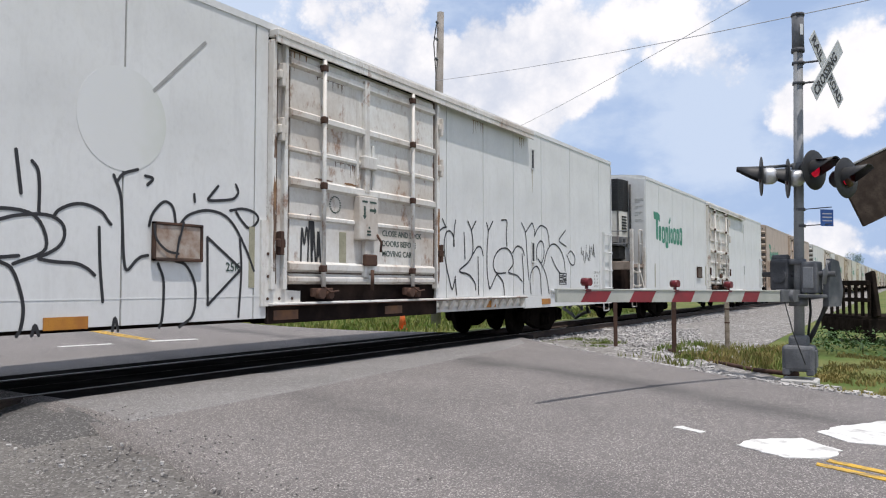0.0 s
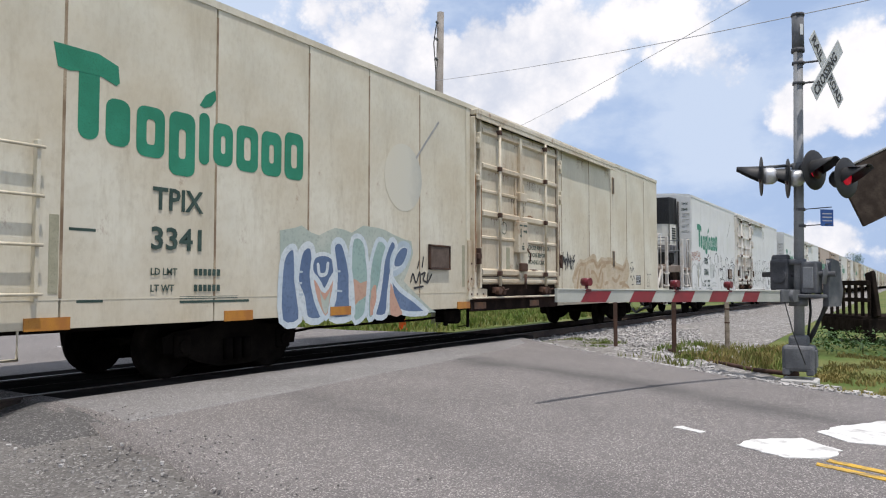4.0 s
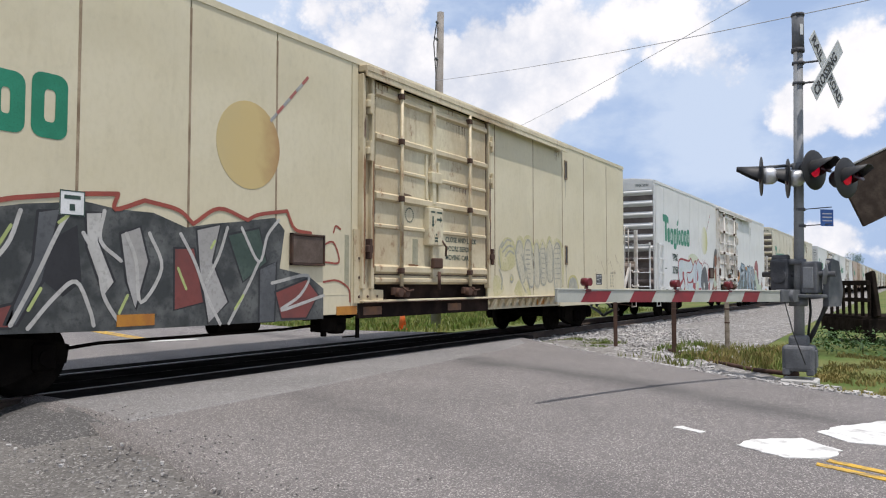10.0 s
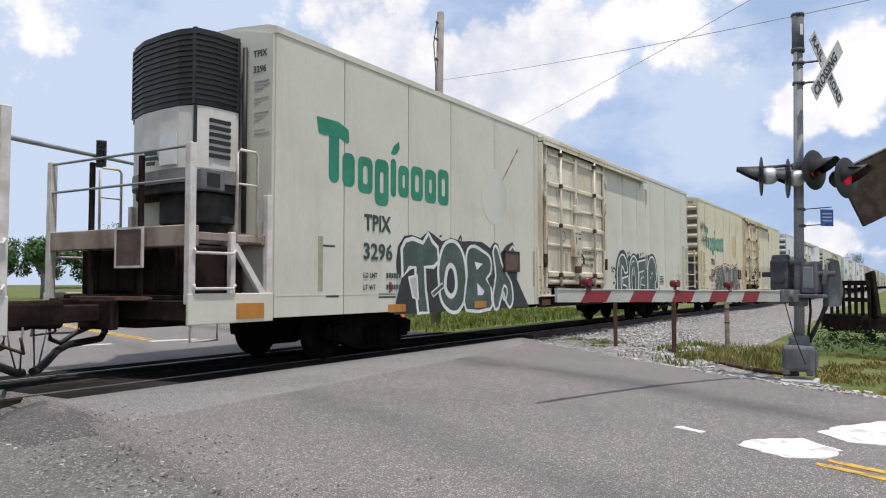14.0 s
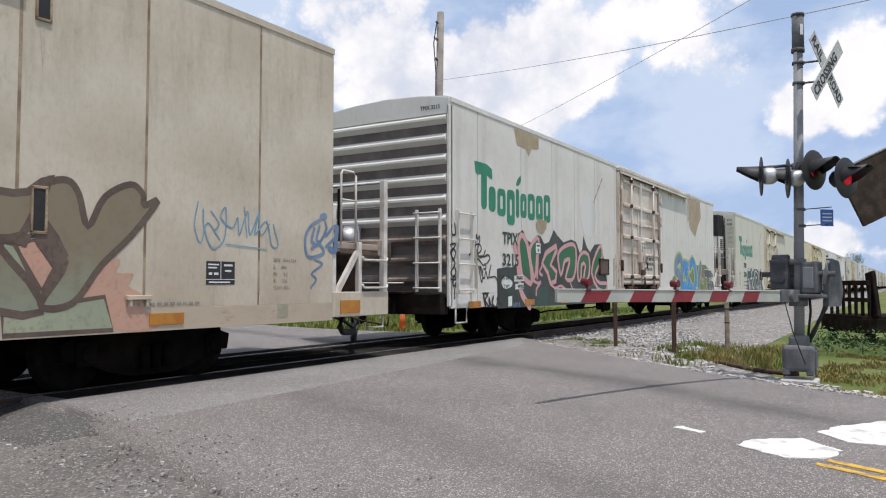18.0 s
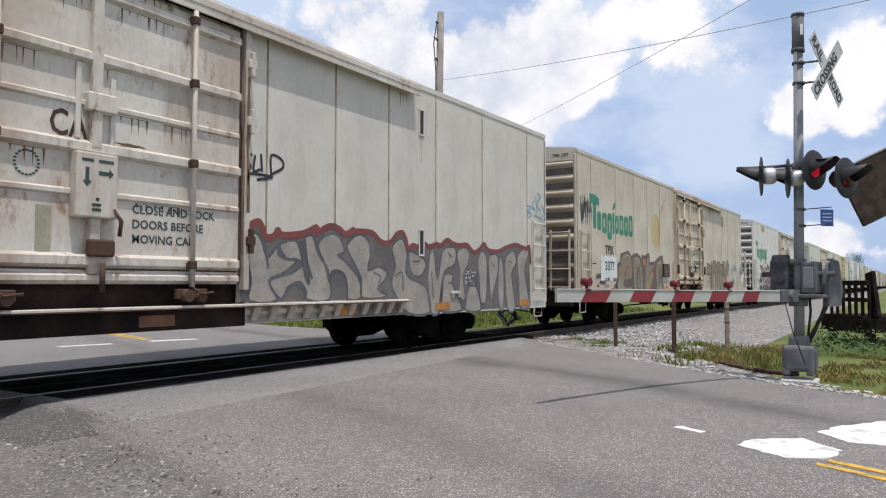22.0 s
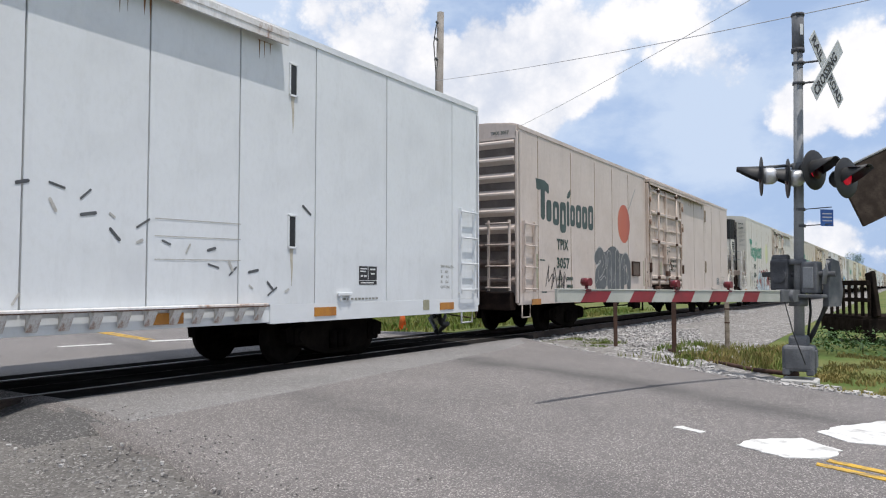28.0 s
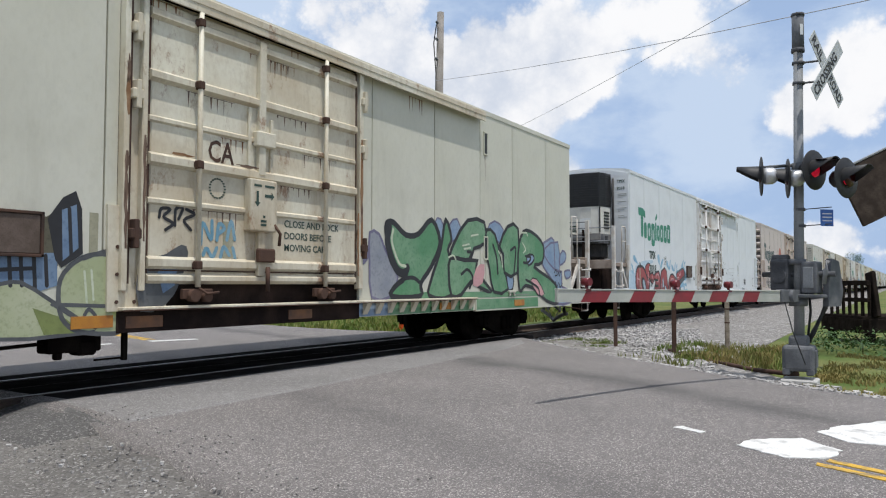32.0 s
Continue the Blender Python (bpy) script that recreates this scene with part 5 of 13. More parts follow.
    part("pipe", ("unit_pipe", 1), lambda bm: ((rod(bm, (-0.08, -1.01, 1.9), (-0.08, -1.01, 4.5), 0.035, 7), slab(bm, -0.11, -0.02, -0.86, 1.1, 2.5, 4.5)),), BLACK, p)
    # rows of illegible stencilling on the end wall
    if number and not flip:
        for k, word in enumerate(("TPIX", number)):
            writing("end_mark", word, 0.13, (-0.034, -1.12, 4.36 - 0.22 * k), STENCIL, p, "small green reporting mark", 0.95, 0.003, -90)
    for z, w in ((4.0, 0.27), (3.95, 0.29), (3.90, 0.16), (3.76, 0.26), (3.71, 0.12), (3.56, 0.27), (3.51, 0.20), (3.46, 0.10), (3.32, 0.20), (3.27, 0.28)):
        part("end_lettering", ("end_lettering", s, w), lambda bm, w=w: slab(bm, -0.036, -0.031, min(s * 1.15, s * (1.15 + w)), max(s * 1.15, s * (1.15 + w)), 0, 0.018), FAINT, p, "", pose(0, 0, z))
    return p


FAINT = worn("faint_print", (0.30, 0.31, 0.29), (0.42, 0.42, 0.40), 9, 0.6)
DIRTYBEAM = worn("dirty_beam", (0.37, 0.305, 0.255), (0.19, 0.145, 0.115), 2.2, 0.8, 0, 0.3)
CASTDARK = worn("dark_cast", (0.05, 0.05, 0.05), (0.09, 0.085, 0.08), 3, 0.7, 0, 0.2)


DARKBAND = worn("unit_band_grey", (0.17, 0.165, 0.16), (0.26, 0.25, 0.24), 3, 0.6)


def unit_shell(bm, z0, z1, grow=0.0):
    """Bowed plan of the cooling unit, which bulges on one half of the end and tapers on the other, from z0 to z1."""
    g = grow
    pts = [(-0.12, -0.93 - g), (-0.55, -0.91 - g), (-0.78 - g, -0.83 - g), (-0.85 - g, -0.58), (-0.84 - g, -0.20), (-0.78 - g, 0.25), (-0.62 - g, 0.66 + g), (-0.38 - g, 1.0 + g), (-0.13, 1.22 + g), (-0.06, 1.23 + g)]
    a = [bm.verts.new((x, y, z0)) for x, y in pts]
    b = [bm.verts.new((x, y, z1)) for x, y in pts]
    n = len(pts)
    for i in range(n):
        bm.faces.new((a[i], a[(i + 1) % n], b[(i + 1) % n], b[i]))
    bm.faces.new(a[::-1]); bm.faces.new(b)


def plug_door(car, x0, paint, rust, extra="", pale=False):
    """Sliding plug door, 4.25 m wide: leaf, four heavy and two light ribs, lock bars, handle box, tracks."""
    m = pose(x0, 0, 0)
    w = 4.25
    leaf = part("door", ("door_leaf", 0), lambda bm: (bevelled(bm, 0.10, w - 0.14, SIDE - 0.02, SIDE + 0.06, 1.22, 4.50, 0.01), bevelled(bm, 0.36, w - 0.16, SIDE - 0.055, SIDE - 0.015, 1.30, 4.46, 0.015)), paint, car, "closed ribbed plug door" + extra, m)
    for z, h, d in ((4.30, 0.15, 0.06), (3.58, 0.15, 0.07), (2.62, 0.16, 0.07), (1.44, 0.16, 0.06), (1.26, 0.13, 0.055)):
        part("door_rib", ("door_rib", h, d), lambda bm, h=h, d=d: profile(bm, [(SIDE - 0.05, -h / 2), (SIDE - 0.05 - d, -h / 2 + 0.04), (SIDE - 0.05 - d, h / 2 - 0.04), (SIDE - 0.05, h / 2)], 0.32, w - 0.20), paint, leaf, "", pose(0, 0, z))
    for z in (3.08, 2.14):
        part("door_rib", ("light_rib", 0), lambda bm: profile(bm, [(SIDE - 0.05, -0.045), (SIDE - 0.085, -0.02), (SIDE - 0.085, 0.02), (SIDE - 0.05, 0.045)], 0.32, w - 0.20), paint, leaf, "", pose(0, 0, z))
    for q in (0.98, 3.28):
        bar = part("lock_bar", ("lock_bar", 0), lambda bm: rod(bm, (0, SIDE - 0.15, 1.16), (0, SIDE - 0.15, 4.46), 0.032, 8), paint, leaf, "round vertical lock bar", pose(q, 0, 0))
        for z in (4.34, 3.58, 2.62, 1.42):
            part("keeper", ("keeper", 0), lambda bm: (bevelled(bm, -0.045, 0.045, SIDE - 0.19, SIDE - 0.08, -0.05, 0.05, 0.012), bevelled(bm, -0.06, 0.06, SIDE - 0.13, SIDE - 0.10, -0.03, 0.03, 0.006)), rust, bar, "rusty lock bar keeper", pose(0, 0, z))
        part("roller", ("roller", 0), lambda bm: (rod(bm, (-0.06, SIDE - 0.19, 1.06), (-0.06, SIDE - 0.08, 1.06), 0.075, 10), rod(bm, (0.14, SIDE - 0.19, 1.04), (0.14, SIDE - 0.08, 1.04), 0.06, 10), bevelled(bm, -0.18, 0.26, SIDE - 0.12, SIDE - 0.05, 1.02, 1.14, 0.01), tube(bm, [(0.0, SIDE - 0.17, 1.15), (0.1, SIDE - 0.2, 1.08), (0.28, SIDE - 0.2, 1.1)], 0.016, 5)), rust, bar)
    # middle drive post and its handle box
    mid = part("drive_post", ("drive_post", 0), lambda bm: (bevelled(bm, 1.98, 2.10, SIDE - 0.13, SIDE - 0.05, 2.62, 4.40, 0.01), bevelled(bm, 1.82, 1.88, SIDE - 0.09, SIDE - 0.05, 2.70, 3.50, 0.01), bevelled(bm, 2.22, 2.28, SIDE - 0.09, SIDE - 0.05, 2.62, 3.40, 0.01), bevelled(bm, 1.92, 2.26, SIDE - 0.16, SIDE - 0.05, 3.00, 3.20, 0.015), bevelled(bm, 1.98, 2.10, SIDE - 0.13, SIDE - 0.05, 1.30, 1.95, 0.01)), paint, leaf)
    box = part("handle_box", ("handle_box", 0), lambda bm: bevelled(bm, 1.78, 2.26, SIDE - 0.18, SIDE - 0.05, 1.88, 2.56, 0.02, 2), paint, leaf, "white handle box with printed arrows")
    part("arrow", ("arrow_down", 0), lambda bm: plate(bm, [(1.85, 2.26), (1.90, 2.20), (1.95, 2.26), (1.92, 2.26), (1.92, 2.40), (1.88, 2.40), (1.88, 2.26)], SIDE - 0.184, 0.004), STENCIL, box)
    part("arrow", ("arrow_across", 0), lambda bm: plate(bm, [(2.20, 2.35), (2.15, 2.40), (2.15, 2.37), (2.03, 2.37), (2.03, 2.33), (2.15, 2.33), (2.15, 2.30)], SIDE - 0.184, 0.004), STENCIL, box)
    part("print", ("box_print", 0), lambda bm: [slab(bm, a, b, SIDE - 0.184, SIDE - 0.179, z, z + 0.03) for a, b, z in ((1.84, 1.97, 2.46), (2.03, 2.20, 2.46), (1.96, 2.06, 1.95), (1.96, 2.06, 2.0), (2.0, 2.04, 2.06))], STENCIL, box)
    part("crank", ("door_crank", 0), lambda bm: (bevelled(bm, 1.94, 2.24, SIDE - 0.19, SIDE - 0.10, 1.48, 1.66, 0.02), tube(bm, [(2.22, SIDE - 0.17, 1.98), (2.27, SIDE - 0.23, 1.86), (2.25, SIDE - 0.23, 1.70)], 0.022, 6), rod(bm, (2.08, SIDE - 0.2, 1.1), (2.08, SIDE - 0.2, 1.42), 0.03, 7)), rust, leaf)
    part("guide_tape", ("guide_tape", 0), lambda bm: slab(bm, 1.44, 1.60, SIDE - 0.060, SIDE - 0.054, 1.52, 1.98), OLIVE, leaf, "olive reflective tape")
    for k, line in enumerate(("CLOSE AND LOCK", "DOORS BEFORE", "MOVING CAR")):
        writing("door_lettering", line, 0.135, (2.52, SIDE - 0.058, 1.98 - k * 0.165), STENCIL, leaf, "", 1.02, 0.002)
    part("dial", ("door_dial", 0), lambda bm: [slab(bm, 1.34 + 0.12 * math.cos(a) - 0.014, 1.34 + 0.12 * math.cos(a) + 0.014, SIDE - 0.060, SIDE - 0.054, 2.38 + 0.12 * math.sin(a) - 0.009, 2.38 + 0.12 * math.sin(a) + 0.009) for a in [i * math.tau / 20 for i in range(20)]], STENCIL, leaf, "small printed ring")
    # frame round the opening
    for q, wd in ((0.03, 0.07), (0.26, 0.07), (w - 0.06, 0.09)):
        jamb = part("jamb", ("jamb", wd), lambda bm, wd=wd: bevelled(bm, -wd / 2, wd / 2, SIDE - 0.10, SIDE + 0.02, 1.12, 4.52, 0.012), paint, leaf, "", pose(q, 0, 0))
    for q in (0.14, w - 0.02):
        for z in (4.05, 3.30, 1.75):
            part("latch", ("latch", 0), lambda bm: (bevelled(bm, -0.07, 0.07, SIDE - 0.15, SIDE - 0.04, -0.06, 0.06, 0.015), bevelled(bm, -0.03, 0.03, SIDE - 0.16, SIDE - 0.05, -0.16, 0.16, 0.01)), rust if z < 3 else paint, leaf, "", pose(q, 0, z))
    for q in (0.095, 0.33, w - 0.165):
        part("jamb_strip", ("jamb_strip", 0), lambda bm: slab(bm, -0.014, 0.014, SIDE - 0.062, SIDE - 0.01, 1.20, 4.47), rust, leaf, "rusty gap beside the door edge", pose(q, 0, 0))
    part("rub_strip", ("rub_strip", 0), lambda bm: (slab(bm, 0.36, w - 0.2, SIDE - 0.066, SIDE - 0.05, 1.345, 1.362),), rust, leaf)
    part("top_track", ("top_track", 0), lambda bm: (bevelled(bm, 0.0, 8.15, SIDE - 0.17, SIDE + 0.02, 4.55, 4.66, 0.015), slab(bm, 0.0, 8.15, SIDE - 0.16, SIDE - 0.13, 4.47, 4.56)), paint, car, "overhanging door track cover", m)
    low = part("lower_track", ("lower_track", 0), lambda bm: (slab(bm, 0.0, w, SIDE + 0.05, SIDE + 0.10, 0.80, 1.22), bevelled(bm, 0.0, w, SIDE - 0.02, SIDE + 0.05, 0.66, 0.90, 0.01)), rust if pale else UNDER, car, "dirty dark lower door track", m)
    part("ledge", ("track_ledge", 0), lambda bm: bevelled(bm, 0.0, w + 3.6, SIDE - 0.13, SIDE - 0.02, 0.905, 0.945, 0.01), paint, low, "scuffed painted track ledge")
    part("ledge_edge", ("ledge_edge", 0), lambda bm: slab(bm, 0.0, w + 3.6, SIDE - 0.134, SIDE - 0.12, 0.90, 0.915), rust, low)
    for q in (0.35, 2.9):
        part("reflector", ("low_reflector", 0), lambda bm: slab(bm, -0.24, 0.24, SIDE - 0.028, SIDE - 0.018, 0.71, 0.84), BROWNTAPE, low, "dirty amber reflective strip", pose(q, 0, 0))
    if pale:
        part("low_cover", ("low_cover", 0), lambda bm: bevelled(bm, 0.3, w, SIDE - 0.032, SIDE - 0.012, 0.665, 0.895, 0.006), paint, low)
        for i in range(8):
            part("gusset", ("gusset", 0), lambda bm: plate_x2(bm), paint, low, "", pose(0.75 + i * 0.46, 0, 0))
    # bolted corner bracket at the foot of the frame
    foot = part("corner_bracket", ("corner_bracket", 0), lambda bm: plate(bm, [(-0.13, 0.90), (0.60, 0.90), (0.62, 0.93), (0.62, 1.10), (0.24, 1.12), (0.20, 1.20), (0.20, 2.05), (-0.14, 2.05)], SIDE - 0.035, 0.035), paint, leaf, "bolted corner bracket")
    for q, z in ((-0.02, 1.0), (0.2, 1.0), (0.45, 1.0), (-0.02, 1.3), (-0.02, 1.6), (0.08, 1.85)):
        part("bolt", ("bracket_bolt", 0), lambda bm: rod(bm, (0, SIDE - 0.045, 0), (0, SIDE - 0.03, 0), 0.022, 7), rust, foot, "", pose(q, 0, z))
    for i in range(11):
        part("gusset", ("gusset", 0), lambda bm: plate_x2(bm), paint, car, "", pose(x0 + w + 0.15 + i * 0.335, 0, 0))
    return leaf


def comb(bm, seed, n, width, drop, y):
    """A row of tapering runs hanging from one line."""
    rng = random.Random(seed)
    pts = [(width, 0.0), (0.0, 0.0)]
    for i in range(n):
        a = width * (i + rng.uniform(0.1, 0.6)) / n
        w, d = rng.uniform(0.010, 0.034), drop * rng.uniform(0.25, 1.0)
        pts += [(a, -0.006), (a + w * 0.2, -d * 0.55), (a + w * 0.5, -d), (a + w * 0.8, -d * 0.5), (a + w, -0.006)]
    plate(bm, pts[::-1], y, 0.002)


STAINS = [worn("stain_dark", (0.10, 0.065, 0.05), (0.26, 0.18, 0.13), 5, 0.85), worn("stain_rust", (0.20, 0.10, 0.05), (0.34, 0.22, 0.13), 4, 0.85)]


def door_wear(leaf, index, heavy=1.0):
    """Dark runs under the ribs and rust round the frame; each door its own."""
    rng = random.Random(100 + index)
    for z in (4.22, 3.50, 3.03, 2.54, 2.09):
        for k in range(2 if z > 3 else 1):
            if rng.random() > 0.85 * heavy:
                continue
            v = rng.randrange(6)
            part("drip_stain", ("door_drips", v), lambda bm, v=v: comb(bm, 40 + v, 3 + v, 0.3 + 0.12 * v, 0.16 + 0.06 * (v % 3), SIDE - 0.0575), STAINS[rng.random() < 0.35], leaf, "dark rusty drip stains",
                 pose(rng.uniform(0.45, 3.0), 0, z))
    for k in range(int(1 + 3 * heavy)):
        # long rusted strips on the frame posts
        q, wide = ((0.03, 0.060), (4.19, 0.080), (0.26, 0.055), (4.10, 0.05))[k % 4]
        v = (index + k) % 3
        r3 = random.Random(90 + v)
        left = [(-0.5 * r3.uniform(0.2, 1.0), z / 9) for z in range(10)]
        right = [(0.5 * r3.uniform(0.2, 1.0), z / 9) for z in range(10)]
        part("rust_strip", ("rust_strip", v), lambda bm, o=right + left[::-1]: plate(bm, o[::-1], 0, 0.002), STAINS[(index + k) % 2], leaf, "rust along the door post",
             Matrix.Translation((q, SIDE - 0.1028, rng.uniform(1.15, 2.2))) @ Matrix.Diagonal((wide, 1, rng.uniform(0.8, 2.0), 1)))
    for k in range(6):
        # flaked rust along the frame and the foot of the door
        v = k % 3
        q, z = ((0.035, rng.uniform(1.4, 4.0)), (4.19, rng.uniform(1.3, 3.6)), (rng.uniform(0.5, 3.4), rng.choice((1.33, 1.52, 2.71))))[v]
        r2 = random.Random(7 + k)
        outline = [(0.030 * math.cos(a) * r2.uniform(0.5, 1.1) * (1 if v < 2 else 8), 0.25 * math.sin(a) * r2.uniform(0.4, 1.2) * (1 if v < 2 else 0.09)) for a in [i * math.tau / 14 for i in range(14)]]
        part("rust_flake", ("rust_flake", k), lambda bm, o=outline: plate(bm, o, 0, 0.003), STAINS[1 if k % 2 else 0], leaf, "flaking rust", pose(q, SIDE - (0.1035 if v < 2 else 0.1135 if z > 2 else 0.1155), z))


def plate_x2(bm):
    """A small triangular bracket under the track ledge."""
    pts = [(SIDE - 0.012, 0.90), (SIDE - 0.11, 0.90), (SIDE - 0.012, 0.72)]
    profile(bm, pts, -0.06, 0.06)


def side_panels(car, xa, xb, seams, paint, z0, prefix):
    """Sheet panels between the seams, each standing 3 mm proud at its joints."""
    edges = [xa, *seams, xb]
    for a, b in zip(edges, edges[1:]):
        part("side_panel", ("side_panel", round(b - a, 3), z0), lambda bm, w=b - a: bevelled(bm, 0.011, w - 0.011, SIDE, SIDE + 0.05, z0, EAVE - 0.02, 0.004), paint, car, "", pose(a, 0, 0))


def logo(car, x, mat, sphere):
    """Green wordmark as plain rounded shapes with a leaf, and a fruit with a striped straw."""
    y = SIDE - 0.004
    def block(bm, a, b, z0, z1, hole=None, r=0.11):
        n = 5
        r = min(r, (b - a) / 2 - 0.004)
        pts = []
        for cx_, cz_, st in ((b - r, z1 - r, 0), (a + r, z1 - r, 90), (a + r, z0 + r, 180), (b - r, z0 + r, 270)):
            for k in range(n):
                t = radians(st + 90 * k / (n - 1))
                pts.append((cx_ + r * math.cos(t), cz_ + r * math.sin(t)))
        if hole is None:
            plate(bm, pts, y, 0.003)
        else:
            h = [(a + (b - a) * 0.5 + (px_ - (a + b) / 2) * hole, (z0 + z1) / 2 + (pz_ - (z0 + z1) / 2) * (hole + 0.2)) for px_, pz_ in pts]
            o_ = [bm.verts.new((p[0], y, p[1])) for p in pts]; i_ = [bm.verts.new((p[0], y, p[1])) for p in h]
            for k in range(len(pts)):
                bm.faces.new((o_[k], o_[(k + 1) % len(pts)], i_[(k + 1) % len(pts)], i_[k]))
    shapes = [(0.28, 0.52, 2.72, 3.56, None), (0.60, 0.90, 2.70, 3.22, None), (0.98, 1.36, 2.64, 3.22, 0.3), (1.42, 1.80, 2.48, 3.24, 0.26), (1.86, 2.02, 2.66, 3.30, None), (2.08, 2.40, 2.68, 3.22, 0.22),
              (2.46, 2.84, 2.66, 3.26, 0.3), (2.90, 3.28, 2.66, 3.26, 0.22), (3.34, 3.72, 2.66, 3.32, 0.3)]
    first = part("wordmark", ("wordmark", 0), lambda bm: plate(bm, [(0.0, 3.66), (0.05, 3.42), (0.18, 3.40), (0.26, 3.42), (0.54, 3.42), (0.72, 3.36), (0.76, 3.40), (0.74, 3.58), (0.50, 3.66)], y - 0.0012, 0.003), mat, car, "green wordmark of plain rounded shapes", pose(x, 0, 0))
    for i, (a, b, z0, z1, hole) in enumerate(shapes):
        part("wordmark_shape", ("wordmark_shape", i), lambda bm, q=(a, b, z0, z1, hole): block(bm, *q), mat, first)
    part("leaf", ("logo_leaf", 0), lambda bm: plate(bm, [(1.86, 3.38), (1.95, 3.52), (2.10, 3.62), (2.12, 3.50), (2.04, 3.40), (1.94, 3.36)], y, 0.003), mat, first)
    if sphere:
        tint, straw, cx_ = sphere
        def ball(bm):
            plate(bm, [(0.56 * math.cos(a), 3.02 + 0.58 * math.sin(a)) for a in [i * math.tau / 36 for i in range(36)]], y, 0.003)
        f = part("fruit", ("fruit", 0), ball, tint, car, "faded round painted fruit", pose(x + cx_, 0, 0))
        for k in range(6):
            part("straw", ("straw", k), lambda bm, k=k: plate(bm, [(0.36 + 0.125 * k, 3.42 + 0.13 * k), (0.39 + 0.125 * k, 3.39 + 0.13 * k), (0.39 + 0.125 * (k + 1), 3.39 + 0.13 * (k + 1)), (0.36 + 0.125 * (k + 1), 3.42 + 0.13 * (k + 1))], y - 0.0015, 0.003), straw if k % 2 else STRAWGREY, f)


BROWNTAPE = worn("brown_tape", (0.20, 0.09, 0.04), (0.10, 0.055, 0.035), 4, 0.6)
STRAWGREY = worn("straw_grey", (0.30, 0.30, 0.29), (0.4, 0.4, 0.38), 5, 0.6)


WEIGHTS = {"3350": ("186900", "99100"), "3330": ("185600", "100400"), "3215": ("186800", "99200"), "3377": ("186200", "99800"), "3284": ("185300", "100700")}


def marks(car, x, number, paint, patch_mat=None):
    y = SIDE - 0.010
    if patch_mat is not None:
        part("number_patch", ("number_patch", 0), lambda bm: slab(bm, -0.36, 0.97, y + 0.002, y + 0.005, 1.30, 2.0), patch_mat, car, "repainted white patch behind the number", pose(x, 0, 0))
    writing("reporting_mark", "TPIX", 0.36, (x, y, 2.06), STENCIL, car, "", 0.95, 0.008)
    writing("car_number", number, 0.36, (x - 0.03, y, 1.60), STENCIL, car, "", 1.12, 0.008)
    for k, line in enumerate(("LD LMT", "LT WT")):
        writing("weight_lettering", line, 0.115, (x - 0.02, y - 0.002, 1.30 - k * 0.19), STENCIL, car, "", 0.95, 0.002)
        if number in WEIGHTS:
            writing("weight_lettering", WEIGHTS[number][k].rjust(6), 0.115, (x + 0.60 + (0.08 if len(WEIGHTS[number][k]) == 5 else 0), y - 0.002, 1.30 - k * 0.19), STENCIL, car, "", 1.1, 0.002)
        else:
            part("weight_lettering", ("weight_bars", 0), lambda bm: [slab(bm, 0.07 * q, 0.07 * q + 0.05, 0, 0.002, 0.0, 0.08) for q in range(6)], STENCIL, car, "", pose(x + 0.60, y - 0.002, 1.30 - k * 0.19))
    part("small_print", ("small_print", 0), lambda bm: [slab(bm, a, b, SIDE - 0.003, SIDE, z, z + 0.03) for a, b, z in ((0.4, 1.5, 0.97), (0.4, 1.3, 1.02), (-0.9, -0.6, 1.0), (-1.0, -0.7, 1.75))], STENCIL, car, "small illegible stencilling", pose(x, 0, 0))


FAINTMARK = worn("faint_mark", (0.22, 0.22, 0.19), (0.32, 0.31, 0.28), 9, 0.6)


def front_marks(car, x, gap):
    """Black consolidated label and dimension lettering near the leading end."""
    y = SIDE - 0.004
    lab = part("data_label", ("data_label", 0), lambda bm: (slab(bm, 0, 0.46, y, y + 0.003, 1.19, 1.48),), LABELBLACK, car, "black data label panels", pose(x, 0, 0))
    part("label_print", ("label_bars", 0), lambda bm: [slab(bm, a, b, y - 0.003, y - 0.001, z, z + h) for a, b, z, h in ((0.03, 0.20, 1.43, 0.018), (0.03, 0.17, 1.39, 0.018), (0.04, 0.09, 1.31, 0.03), (0.12, 0.19, 1.31, 0.03), (0.225, 0.235, 1.26, 0.22), (0.28, 0.42, 1.42, 0.025), (0.30, 0.40, 1.35, 0.025), (0.0, 0.46, 1.25, 0.008), (0.04, 0.38, 1.21, 0.018))], SIGNWHITE, lab)
    for k, line in enumerate(("EXW  10-6 x 15-6", "IL      68-4", "IW       9-2", "IH      12-6", "CU FT  5911")):
        writing("dimension_lettering", line, 0.075, (x + gap, y, 1.50 - k * 0.095), FAINTMARK, car, "", 0.8)


def plate_label(car, x):
    """A small pale stencilled square with a dark border and illegible print."""
    y = INK_Y - 0.0055
    sq = part("clearance_label", ("clearance_label", 0), lambda bm: slab(bm, -0.14, 0.14, y, y + 0.002, 1.90, 2.16), SIGNWHITE, car, "small white square with illegible print", pose(x, 0, 0))
    part("label_print", ("clearance_print", 0), lambda bm: [slab(bm, a, b, y - 0.002, y - 0.0006, c, d) for a, b, c, d in ((-0.14, 0.14, 2.148, 2.16), (-0.14, 0.14, 1.90, 1.912), (-0.14, -0.128, 1.912, 2.148), (0.128, 0.14, 1.912, 2.148), (-0.09, 0.09, 2.07, 2.11), (-0.03, 0.03, 1.95, 2.02))], STENCIL, sq)


